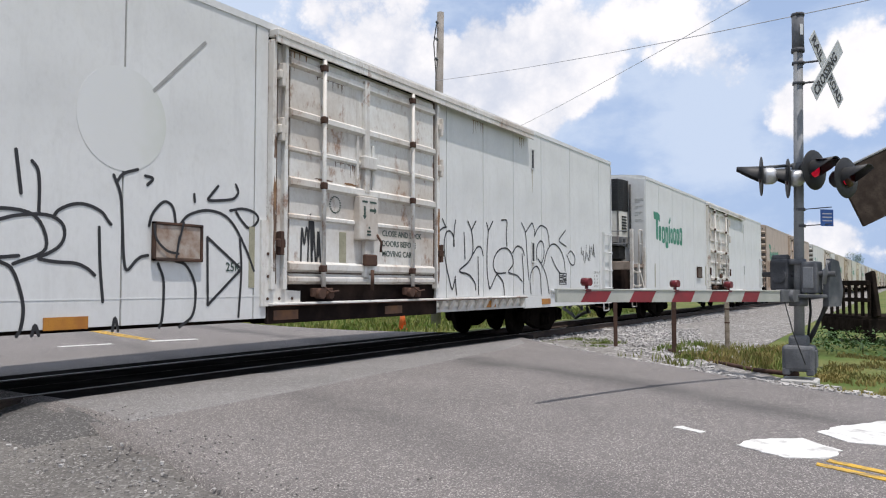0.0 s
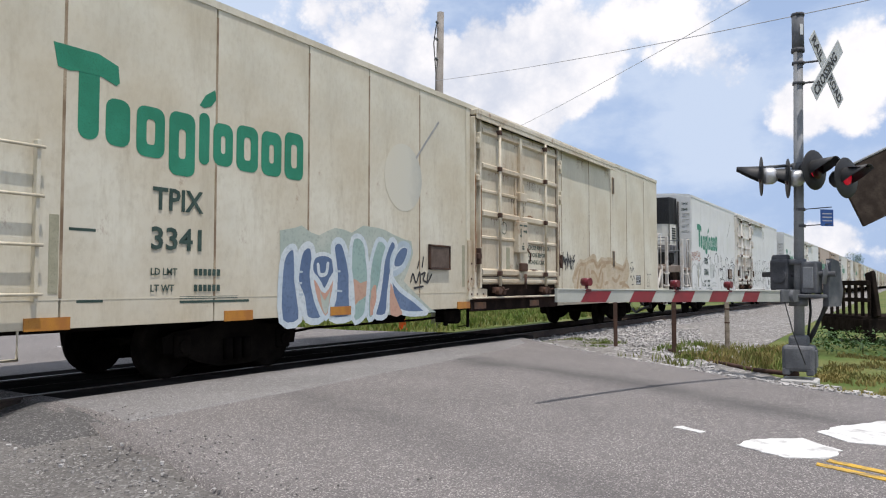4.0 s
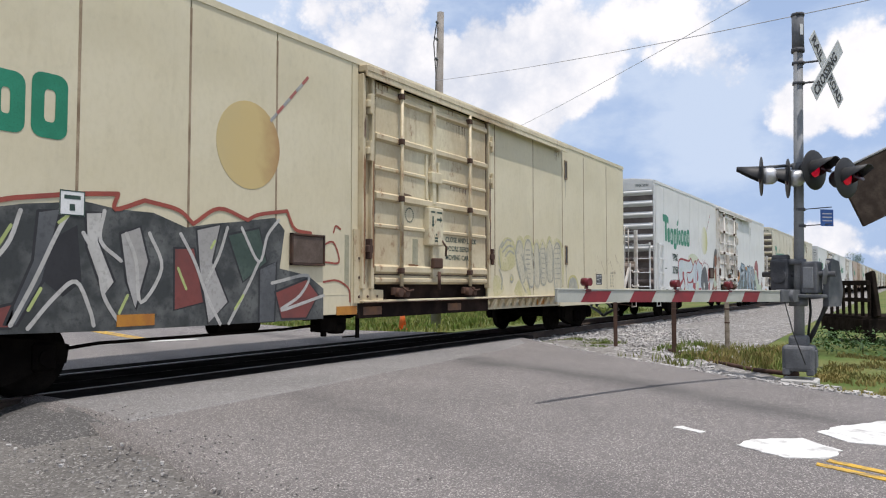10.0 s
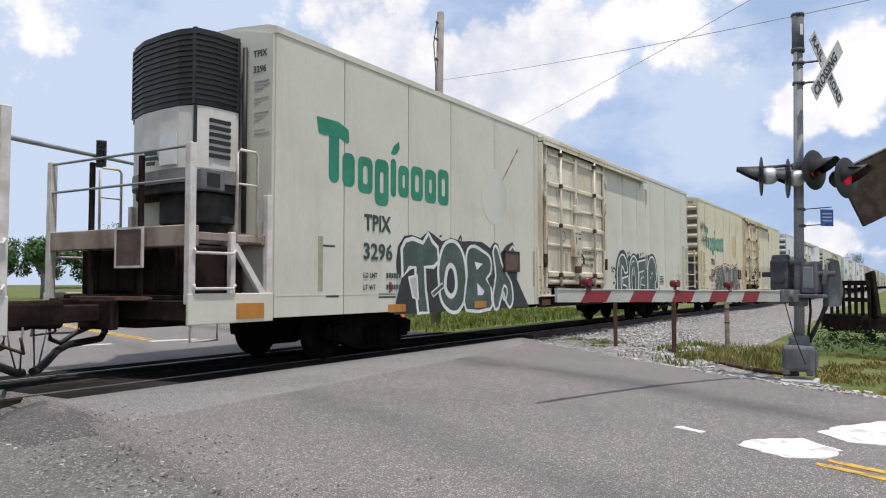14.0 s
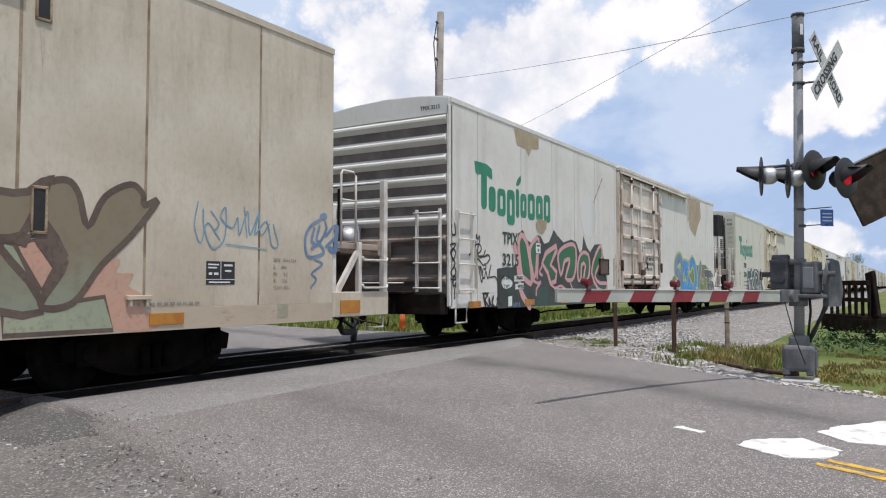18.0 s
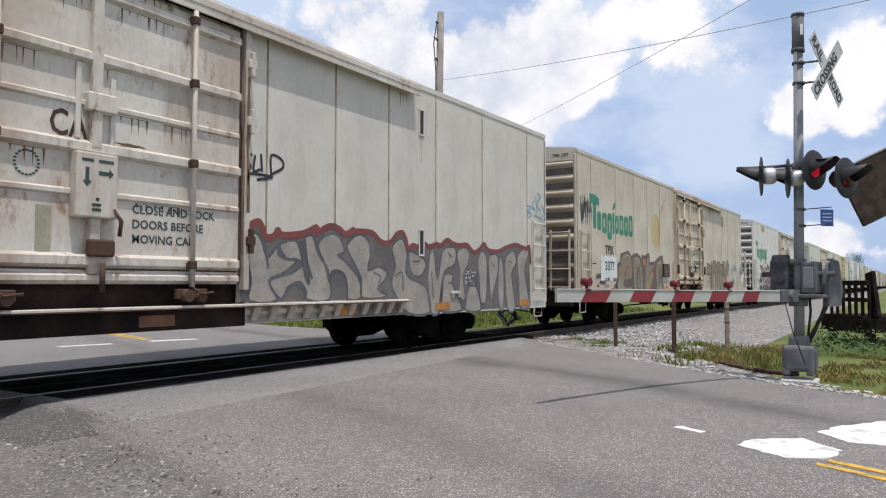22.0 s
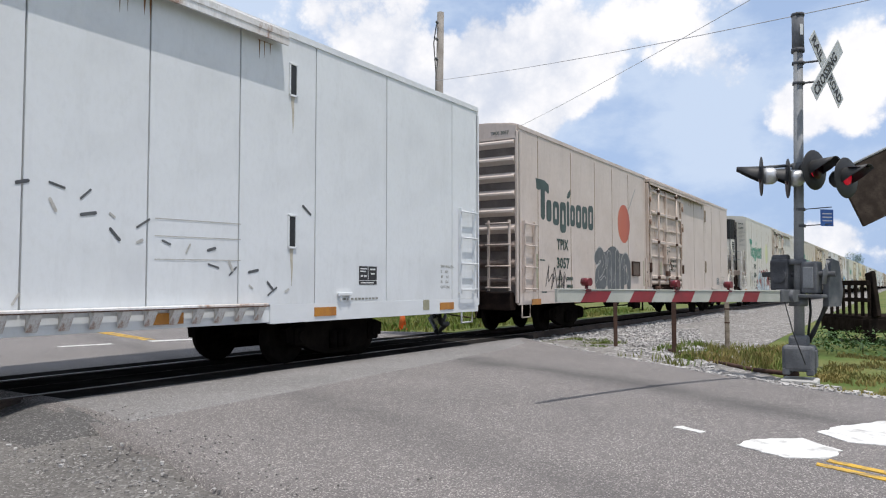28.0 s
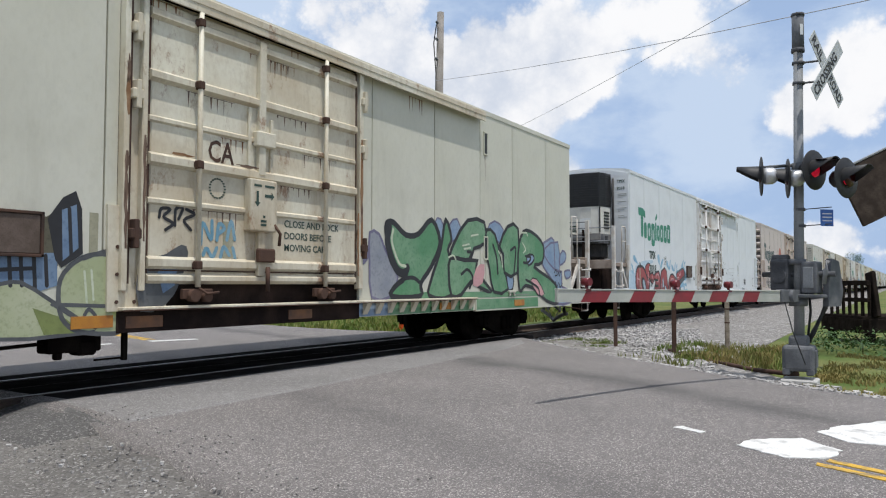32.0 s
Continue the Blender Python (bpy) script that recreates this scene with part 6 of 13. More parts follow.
def vents(car, x, paint):
    for z in (3.86, 1.72):
        v = part("vent_slot", ("vent_slot", 0), lambda bm: bevelled(bm, -0.06, 0.06, SIDE - 0.012, SIDE + 0.0, 0, 0.42, 0.008), GRILLE, car, "narrow black vent slot", pose(x, 0, z))
        part("drip_stain", ("drip_stain", 0), lambda bm: plate(bm, [(-0.045, 0.0), (0.04, 0.0), (0.02, -0.12), (0.026, -0.3), (0.004, -0.55), (-0.012, -0.3), (-0.03, -0.15)], SIDE - 0.0035, 0.003), DRIP, v, "grey drip stain")
        part("vent_frame", ("vent_frame", 0), lambda bm: [bevelled(bm, a, b, SIDE - 0.022, SIDE, c, d, 0.004) for a, b, c, d in ((-0.085, -0.06, -0.02, 0.44), (0.06, 0.085, -0.02, 0.44), (-0.085, 0.085, 0.42, 0.45), (-0.085, 0.085, -0.03, 0.0))], SEAMRUST if paint.name in ("paint_cream", "paint_yellowed", "paint_tan", "paint_pinkish") else paint, v)


RUSTYPALE = worn("rusty_pale", (0.42, 0.36, 0.31), (0.26, 0.17, 0.12), 7, 0.7, 0, 0.2)
ROLLING, DOORS = [], {}
DOOR_WEAR = {0: 0.35, 1: 1.25, 2: 0.6, 3: 0.8, 4: 0.8, 5: 1.0, 6: 1.1, 7: 1.1, 8: 1.1, 9: 0.9, 10: 1.1}
LOGODARK = worn("logo_dark", (0.03, 0.055, 0.045), (0.05, 0.08, 0.07), 2.5, 0.5, 0, 0.05)
DRIP = worn("drip_grey", (0.40, 0.36, 0.28), (0.52, 0.48, 0.40), 5, 0.6)
SEAMRUST = worn("seam_rust", (0.20, 0.14, 0.09), (0.40, 0.32, 0.22), 2.5, 0.7)


def reefer(index, kind, paint, label, number="", sphere=None, art=None, patch_mat=None, rust=None, detail=True, straight_panel=False, orange=()):
    """One long insulated car. kind 'A': ribbed end trails, machinery leads; 'B': the other way round."""
    car = thing("refrigerator_car", pose(FIRST_FRONT - index * PITCH, TRACK_Y, 0), label, "railway car", "cars of the train")
    xf, xr = (-2.42, -24.77) if kind == "A" else (-1.0, -23.35)
    door = xr + (9.45 if kind == "A" else 8.6)
    rust = rust or RUSTBROWN
    # shell
    part("roof", ("roof", 0), lambda bm: profile(bm, [(-W2 - 0.015, 4.66), (-W2 - 0.015, 4.75), (-W2 * 0.9, 4.80), (-W2 * 0.5, 4.86), (0, 4.89), (W2 * 0.5, 4.86), (W2 * 0.9, 4.80), (W2 + 0.015, 4.75), (W2 + 0.015, 4.66)], 0, 22.35), paint, car, "", pose(xr, 0, 0))
    part("far_side", ("far_side", 0), lambda bm: slab(bm, 0.06, 22.29, W2 - 0.06, W2, 0.80, 4.66), paint, car, "", pose(xr, 0, 0))
    part("floor_frame", ("floor_frame", 0), lambda bm: (slab(bm, 0.06, 22.29, -W2 + 0.22, W2 - 0.08, 0.92, 1.10), bevelled(bm, -1.2, 23.5, -0.30, 0.30, 0.62, 0.94, 0.02), [slab(bm, q, q + 0.14, -W2 + 0.22, W2 - 0.1, 0.76, 0.92) for q in (4.5, 7, 9.5, 12, 14.5, 17)]), UNDER, car, "", pose(xr, 0, 0))
    part("air_tank", ("air_tank", 0), lambda bm: rod(bm, (9.4, -0.45, 0.74), (10.6, -0.45, 0.74), 0.14, 12), TRUCK, car, "dark air brake tank under the floor", pose(xr, 0, 0))
    if detail and kind == "A":
        valve = part("brake_valve", ("brake_valve", 0), lambda bm: (bevelled(bm, -0.62, -0.02, SIDE + 0.2, SIDE + 0.44, 0.47, 0.70, 0.02), bevelled(bm, -0.30, -0.08, SIDE + 0.18, SIDE + 0.40, 0.43, 0.60, 0.03), bevelled(bm, -0.52, -0.44, SIDE + 0.24, SIDE + 0.32, 0.40, 0.50, 0.015), tube(bm, [(-0.6, SIDE + 0.3, 0.58), (-1.3, SIDE + 0.3, 0.55), (-4.2, SIDE + 0.35, 0.54), (-4.5, SIDE + 0.45, 0.50)], 0.022, 6)), TRUCK, car, "black brake valve under the side sill", pose(door, 0, 0))
        part("reservoir", ("reservoir", 0), lambda bm: rod(bm, (-2.5, SIDE + 0.45, 0.66), (-1.75, SIDE + 0.45, 0.66), 0.13, 12), TRUCK, valve)
        part("hanger", ("brake_hanger", 0), lambda bm: (slab(bm, 0.24, 0.30, SIDE + 0.2, SIDE + 0.24, 0.34, 0.80), rod(bm, (-0.1, SIDE + 0.22, 0.37), (0.3, SIDE + 0.22, 0.37), 0.012, 5)), TRUCK, valve)
    part("side_back", ("side_back", 0), lambda bm: (slab(bm, 0.03, 22.32, SIDE + 0.055, SIDE + 0.10, 1.0, 4.62),), UNDER, car, "", pose(xr, 0, 0))
    left = [xr + q for q in ((1.03, 3.03, 4.74, 6.17, 7.64, 9.28) if kind == "A" else (1.49, 3.23, 4.65, 6.40, 8.36))]
    right = [door + 4.25 + q for q in ((0.33, 2.22, 3.93, 5.38, 7.14) if kind == "A" else (0.37, 1.80, 3.17, 4.64, 6.40, 8.50))]
    right = [q for q in right if q < xf - 0.4]
    side_panels(car, xr, door, left, paint, SILL - 0.02, "left")
    side_panels(car, door + 4.25, xf, right, paint, SILL + 0.16, "right")
    slot = door + 4.25 + 4.15
    if detail and paint.name in ("paint_cream", "paint_yellowed", "paint_tan", "paint_greywhite", "paint_pinkish"):
        for q in left[:-1] + right:
            part("seam_rust", ("seam_rust", 0), lambda bm: slab(bm, -0.017, 0.017, SIDE - 0.0025, SIDE + 0.002, 1.05, 4.55), SEAMRUST, car, "rust-stained panel seam", pose(q, 0, 0))
    part("side_sill", ("side_sill", 0), lambda bm: (bevelled(bm, 0, 1, SIDE - 0.003, SIDE + 0.06, 0.66, 0.92, 0.002),), paint, car, "", pose(slot - 0.4, 0, 0) @ Matrix.Diagonal((xf - slot + 0.4, 1, 1, 1)))
    part("side_sill", ("low_sill", 0), lambda bm: (bevelled(bm, 0, 3.9, SIDE + 0.02, SIDE + 0.08, 0.68, 0.92, 0.006),), paint, car, "", pose(door + 4.25, 0, 0))
    part("seam_rail", ("seam_rail", 0), lambda bm: (slab(bm, 0, 1, SIDE - 0.004, SIDE, 0.0, 0.012),), paint, car, "", pose(xr + 0.05, 0, 1.03) @ Matrix.Diagonal((door - xr - 0.1, 1, 1, 1)))
    leaf = plug_door(car, door, DOORS.get(paint.name, paint), rust, "", index == 9)
    if detail:
        door_wear(leaf, index, DOOR_WEAR.get(index, 0.9))
        for k, (q, v) in enumerate(((0.3, 2), (2.6, 0), (5.6, 3), (7.7, 1))):
            if (index * 7 + k * 3) % 4 < 3:
                part("rust_streak", ("track_drips", v), lambda bm, v=v: comb(bm, 60 + v, 2 + v, 0.2 + 0.1 * v, 0.30, SIDE - (0.062 if v in (0, 2) else 0.0035)), STAINS[1], car, "rust streaks under the door track", pose(door + q, 0, 4.46 if v in (0, 2) else 4.47))
    vents(car, slot, paint)
    if detail:
        part("sill_bracket", ("sill_bracket", 0), lambda bm: (bevelled(bm, -0.16, 0.16, SIDE - 0.05, SIDE - 0.004, 1.02, 1.07, 0.006), slab(bm, -0.12, -0.09, SIDE - 0.04, SIDE - 0.004, 0.95, 1.02), slab(bm, 0.09, 0.12, SIDE - 0.04, SIDE - 0.004, 0.95, 1.02)), paint, car, "", pose(slot + 1.15, 0, 0))
        part("sill_label", ("sill_label", 0), lambda bm: slab(bm, -0.10, 0.10, SIDE - 0.007, SIDE - 0.0035, 0.74, 0.92), OLIVE, car, "olive square label", pose(slot + 3.45, 0, 0))
        part("sill_print", ("sill_print", 0), lambda bm: [slab(bm, 0.09 * q, 0.09 * q + 0.06, SIDE - 0.0065, SIDE - 0.0035, 0.955, 0.985) for q in range(11)], FAINTMARK, car, "faint illegible stencilling", pose(slot + 1.05, 0, 0))
    # ends
    if kind == "A":
        ribbed_end(car, xr, paint, False, number)
        platform_end(car, xf, paint, True, detail)
    else:
        ribbed_end(car, xf, paint, True, number)
        platform_end(car, xr, paint, False, detail, number)
    if kind == "A":
        ladder(car, xr + 0.20, xr + 0.74, SIDE, 1.02, 2.62, 4, paint)
        part("stirrup", ("side_stirrup", 0), lambda bm: tube(bm, [(0, 0, 0.8), (0, 0, 0.46), (0.42, 0, 0.46), (0.42, 0, 0.8)], 0.02, 6), paint, car, "", pose(xr + 0.2, SIDE + 0.02, 0))
    else:
        ladder(car, xf - 0.76, xf - 0.22, SIDE, 1.02, 2.66, 4, paint)
        part("stirrup", ("side_stirrup", 0), lambda bm: tube(bm, [(0, 0, 0.8), (0, 0, 0.46), (0.42, 0, 0.46), (0.42, 0, 0.8)], 0.02, 6), paint, car, "", pose(xf - 0.62, SIDE + 0.02, 0))
    coupler(car, 0.0, 1)
    coupler(car, -PITCH, -1)
    for x, role in ((-5.2 if kind == "A" else -4.8, 0), (-20.97 if kind == "A" else -20.57, 1)):
        t, ws = truck(car, x)
        if detail:
            ROLLING.append((index, ws))
    # amber reflectors along the sill
    for q in ((-23.87, -21.34, -19.3, -15.6, -8.45, -5.38) if kind == "A" else (-20.46, -17.58, -8.43, -5.63, -2.2)):
        part("reflector", ("reflector", 0), lambda bm: slab(bm, -0.24, 0.24, SIDE - 0.016, SIDE - 0.003, 0.73, 0.86), AMBER, car, "amber reflective strip", pose(q, 0, 0))
    part("guide_tape", ("body_tape", 0), lambda bm: slab(bm, -0.05, 0.05, SIDE - 0.006, SIDE - 0.001, 1.1, 1.9), OLIVE, car, "olive reflective tape", pose(xr + 0.95, 0, 0))
    part("guide_tape", ("body_tape", 0), None, OLIVE, car, "olive reflective tape", pose(door - 0.28, 0, 0.05))
    board = part("placard_holder", ("placard_holder", 0), lambda bm: (bevelled(bm, -0.32, 0.32, SIDE - 0.05, SIDE - 0.008, 1.49, 1.88, 0.01),), RUSTYPALE if index == 0 else PLACARD, car, "pale rusty placard holder" if index == 0 else "dark placard holder", pose(door - (1.2 if kind == "A" else 1.48), 0, 0))
    part("placard_frame", ("placard_frame", 0), lambda bm: [bevelled(bm, a, b, SIDE - 0.065, SIDE - 0.01, c, d, 0.005) for a, b, c, d in ((-0.35, -0.32, 1.46, 1.91), (0.32, 0.35, 1.46, 1.91), (-0.35, 0.35, 1.88, 1.91), (-0.35, 0.35, 1.46, 1.49))], RUSTBROWN, board)
    lx = xr + (0.90 if kind == "A" else 0.84)
    logo(car, lx, LOGODARK if index == 8 else GREEN, sphere)
    if number:
        marks(car, lx + (1.21 if kind == "A" else 1.14), number, paint, patch_mat)
        front_marks(car, xf - 2.39, 1.15) if kind == "A" else front_marks(car, xf - 3.83, 2.42)
    if art:
        art(car)
    if index in (3, 5, 7, 9):
        plate_label(car, {3: -20.08, 5: -20.87, 7: -19.45, 9: -19.48}[index])
    if index in (0, 9):
        writing("clearance_lettering", "25K", 0.16, (door - 0.72, SIDE - 0.005, 1.36), STENCIL, car, "", 0.9, 0.002)
    if index in (7, 10):
        writing("side_lettering", "CA", 0.38, (1.18 if index == 10 else 1.55, SIDE - 0.0575, 2.71), RUSTBROWN, leaf, "brown stencilled letters", 0.8, 0.006)
    return car


# ---------------------------------------------------------------- graffiti
RING = [(0.5 + 0.36 * math.sin(a), 0.5 + 0.40 * math.cos(a)) for a in [i * math.tau / 12 for i in range(13)]]
FORMS = {
    "bar": [[(0.5, 0.08), (0.5, 0.92)]],
    "lean": [[(0.35, 0.05), (0.45, 0.5), (0.65, 0.95)]],
    "ring": [RING],
    "arch": [[(0.14, 0.02), (0.15, 0.65), (0.38, 0.90), (0.70, 0.82), (0.84, 0.5), (0.86, 0.02)]],
    "hook": [[(0.86, 0.75), (0.55, 0.93), (0.20, 0.70), (0.16, 0.32), (0.48, 0.07), (0.86, 0.25)]],
    "gee": [[(0.84, 0.76), (0.55, 0.92), (0.20, 0.70), (0.16, 0.32), (0.46, 0.08), (0.82, 0.18), (0.84, 0.44)], [(0.84, 0.44), (0.52, 0.44)]],
    "ee": [[(0.88, 0.90), (0.18, 0.90), (0.16, 0.10), (0.88, 0.10)], [(0.2, 0.5), (0.72, 0.52)]],
    "ess": [[(0.82, 0.80), (0.50, 0.93), (0.20, 0.74), (0.40, 0.54), (0.72, 0.42), (0.76, 0.18), (0.45, 0.07), (0.15, 0.18)]],
    "wedge": [[(0.12, 0.95), (0.48, 0.08), (0.88, 0.92)]],
    "zig": [[(0.08, 0.85), (0.80, 0.92), (0.40, 0.5), (0.12, 0.12), (0.92, 0.08)]],
    "wave": [[(0.10, 0.02), (0.20, 0.95), (0.45, 0.30), (0.60, 0.32), (0.82, 0.95), (0.92, 0.02)]],
    "knot": [[(0.16, 0.02), (0.16, 0.95)], [(0.86, 0.92), (0.26, 0.46), (0.88, 0.04)]],
    "loop": [[(0.16, 0.02), (0.18, 0.92), (0.66, 0.88), (0.74, 0.62), (0.26, 0.48), (0.88, 0.04)]],
    "fork": [[(0.12, 0.95), (0.46, 0.52), (0.86, 0.95)], [(0.46, 0.52), (0.42, 0.04)]],
    "cap": [[(0.08, 0.86), (0.92, 0.90)], [(0.52, 0.86), (0.46, 0.04)]],
}


def smooth(pts, n=5):
    """Points along a soft curve through pts."""
    if len(pts) < 3:
        return [tuple(Vector(pts[0]).lerp(Vector(pts[1]), i / 4)) for i in range(5)]
    p = [Vector(q) for q in pts]
    closed = (p[0] - p[-1]).length < 1e-4
    ext = [p[-2] if closed else 2 * p[0] - p[1], *p, p[1] if closed else 2 * p[-1] - p[-2]]
    out = []
    for i in range(1, len(ext) - 2):
        a, b, c, d = ext[i - 1:i + 3]
        for k in range(n):
            t = k / n
            out.append(0.5 * ((2 * b) + (c - a) * t + (2 * a - 5 * b + 4 * c - d) * t * t + (3 * b - a - 3 * c + d) * t ** 3))
    out.append(p[-1])
    return [tuple(q) for q in out]


def ribbon(bm, pts, width, y):
    """A flat painted stroke with round ends along pts of (x, z)."""
    n = len(pts)
    left, right = [], []
    for i, q in enumerate(pts):
        a, b = Vector(pts[max(0, i - 1)]), Vector(pts[min(n - 1, i + 1)])
        d = (b - a)
        d = d.normalized() if d.length > 1e-6 else Vector((1, 0))
        s = Vector((-d.y, d.x)) * width / 2
        yy = y - i * 1.5e-5
        left.append(bm.verts.new((q[0] + s.x, yy, q[1] + s.y))); right.append(bm.verts.new((q[0] - s.x, yy, q[1] - s.y)))
    for i in range(n - 1):
        bm.faces.new((left[i], right[i], right[i + 1], left[i + 1]))
    for i, way in ((0, -1), (n - 1, 1)):
        a, b = Vector(pts[max(0, i - 1)]), Vector(pts[min(n - 1, i + 1)])
        ang = math.atan2(b.y - a.y, b.x - a.x) + (0 if way > 0 else math.pi)
        fan = [bm.verts.new((pts[i][0] + width / 2 * math.cos(ang + radians(t)), y - i * 1.5e-5 - 8e-6, pts[i][1] + width / 2 * math.sin(ang + radians(t)))) for t in (-90, -54, -18, 18, 54, 90)]
        bm.faces.new(fan)


def stroke(car, pts, width, mat, layer=0, name="graffiti_stroke", label=""):
    return part(name, None, lambda bm: ribbon(bm, smooth(pts), width, INK_Y - layer * 0.0007), mat, car, label)


def strokes(car, paths, width, mat, layer=0, name="scrawl", label=""):
    """Several sprayed lines of one tag, as one part."""
    return part(name, None, lambda bm: [ribbon(bm, smooth(p), width, INK_Y - layer * 0.0007 - 1.2e-4 * k) for k, p in enumerate(paths)], mat, car, label)


def cloud(car, x0, x1, z0, z1, mat, seed=0, layer=0, bumps=9, depth=0.18, name="graffiti_ground", label=""):
    """A sprayed patch with a lobed outline."""
    def build(bm):
        n = bumps * 8
        pts = []
        for i in range(n):
            a = i * math.tau / n
            r = 1 - depth * (0.5 + 0.5 * math.cos(a * bumps)) + 0.22 * depth * noise.noise((math.cos(a) * 3, math.sin(a) * 3, seed))
            ca, sa = math.cos(a), math.sin(a)
            k = (abs(ca) ** 3.2 + abs(sa) ** 3.2) ** (-1 / 3.2)
            pts.append(((x0 + x1) / 2 + (x1 - x0) / 2 * k * r * ca, (z0 + z1) / 2 + (z1 - z0) / 2 * k * r * sa))
        bm.faces.new([bm.verts.new((p, INK_Y - layer * 0.0007, q)) for p, q in pts])
    return part(name, None, build, mat, car, label)


def poly(car, pts, mat, layer=0, name="graffiti_patch", label=""):
    def build(bm):
        bm.faces.new([bm.verts.new((p, INK_Y - layer * 0.0007, q)) for p, q in pts])
    return part(name, None, build, mat, car, label)


def outlined(car, pts, fill, line, width, layer, soft=2, label="outlined graffiti shape"):
    """A closed painted shape with a drawn edge."""
    curve = smooth([*pts, pts[0]], soft)
    ob = poly(car, curve[:-1], fill, layer, "graffiti_shape", label)
    if line is not None:
        part("shape_edge", None, lambda bm: ribbon(bm, curve, width, INK_Y - (layer + 0.5) * 0.0007), line, ob)
    return ob


def piece(car, seq, z0, z1, inks, thick=0.26, rim=0.11, layer=1, shine=None, label="fat outlined graffiti letter shape", plain_way=False):
    """Fat outlined shapes side by side: seq of (form, x0, x1[, low, high])."""
    outer, inner, fill = inks
    for i, (form, x0, x1, *more) in enumerate(seq):
        lo, hi = (more + [0, 0])[:2] if more else (0, 0)
        za, zb = z0 + lo, z1 + hi
        turned = not plain_way and form not in ("ring", "bar", "lean")
        sets = [[(x0 + (x1 - x0) * ((1 - u) if turned else u), za + (zb - za) * v) for u, v in s] for s in FORMS[form]]
        curves = [smooth(s) if form not in ("ee", "cap", "zig", "wave") else smooth(s, 3) for s in sets]
        t = thick
        k = layer + 0.9 * (i % 2)

        def layer_of(extra, off):
            return lambda bm: [ribbon(bm, c, t + extra, INK_Y - (k + off) * 0.0007 - 2.5e-4 * j) for j, c in enumerate(curves)]
        ob = part("graffiti_letter", None, layer_of(rim * 2, 0), outer, car, label)
        if inner is not None:
            part("letter_line", None, layer_of(rim * 1.05, 1.2), inner, ob)
        part("letter_fill", None, layer_of(0.0, 2.2), fill[i % len(fill)], ob)
        if not plain_way:
            # cuts and cracks through the shape
            for c in range(2):
                u = 0.25 + 0.45 * c + 0.1 * math.sin(i * 2.3 + c)
                x, z = x0 + (x1 - x0) * u, za + (zb - za) * (0.3 + 0.4 * ((i + c) % 2))
                part("letter_cut", None, lambda bm, x=x, z=z, c=c: ribbon(bm, smooth([(x - 0.12, z - 0.14), (x + 0.02, z - 0.02), (x + 0.10 * (-1) ** c, z + 0.2)]), rim * 0.55, INK_Y - (k + 3.4 + 0.3 * c) * 0.0007), outer, ob)
        if shine is not None:
            part("letter_shine", None, lambda bm: [ribbon(bm, [(p[0] - t * 0.25, p[1] + t * 0.18) for p in c[1:max(3, len(c) // 2)]], 0.045, INK_Y - (k + 3.1) * 0.0007) for c in curves[:1]], shine, ob)


def tag_scrawl(car, x0, x1, z0, z1, mat, seed, n=5, width=0.028, layer=1, label="quick sprayed scrawl"):
    """A fast hand-style squiggle filling a box."""
    rng = np.random.default_rng(seed)
    w = (x1 - x0) / n
    for i in range(n):
        k = int(rng.integers(5, 9))
        pts = [(x0 + w * (i + 0.1 + 1.0 * q / (k - 1) + rng.uniform(-0.28, 0.28)), z0 + (z1 - z0) * (rng.uniform(0.5, 1.0) if q % 2 else rng.uniform(0.0, 0.5))) for q in range(k)]
        stroke(car, pts, width * rng.uniform(0.7, 1.1), mat, layer + (i % 3) * 0.4, "scrawl", label if i == 0 else "")


def ink(name, a, b=None, scale=2.0):
    return worn("ink_" + name, a, b or tuple(c * 0.75 for c in a), scale, 0.55, 0, 0.05, 22, 0.26)


I_BLACK = ink("black", (0.03, 0.03, 0.033))
I_CHAR = ink("charcoal", (0.075, 0.08, 0.085), (0.12, 0.125, 0.13))
I_WHITE = ink("white", (0.70, 0.72, 0.70), (0.58, 0.60, 0.58))
I_DKGREEN = ink("dark_green", (0.045, 0.072, 0.058), (0.075, 0.108, 0.088), 3)
I_OLIVE = ink("olive", (0.20, 0.24, 0.08), (0.13, 0.16, 0.06))
I_LIME = ink("lime", (0.45, 0.52, 0.20))
I_PINK = ink("pink", (0.62, 0.34, 0.34), (0.55, 0.30, 0.31))
I_RED = ink("red", (0.36, 0.05, 0.06), (0.28, 0.05, 0.06))
I_MAROON = ink("maroon", (0.22, 0.06, 0.05), (0.15, 0.05, 0.045))
I_BLUE = ink("blue", (0.04, 0.22, 0.50), (0.07, 0.30, 0.60))
I_SLATE = ink("slate_blue", (0.12, 0.19, 0.30), (0.20, 0.28, 0.38))
I_PALEBLUE = ink("pale_blue", (0.50, 0.58, 0.62), (0.60, 0.64, 0.64))
I_PALEGREEN = ink("pale_green", (0.50, 0.56, 0.40), (0.60, 0.63, 0.50))
I_GREY = ink("grey", (0.24, 0.25, 0.26), (0.34, 0.35, 0.36))
I_MIDGREY = ink("mid_grey", (0.33, 0.32, 0.30), (0.42, 0.41, 0.39))
I_SILVER = ink("silver", (0.42, 0.41, 0.38), (0.52, 0.51, 0.48))
I_TAUPE = ink("taupe", (0.30, 0.26, 0.20), (0.38, 0.35, 0.28))
I_UMBER = ink("umber", (0.10, 0.07, 0.055), (0.15, 0.11, 0.085))
I_BROWN = ink("brown", (0.20, 0.12, 0.07), (0.28, 0.18, 0.11))
I_ORANGE = ink("orange", (0.52, 0.24, 0.06), (0.44, 0.20, 0.07))
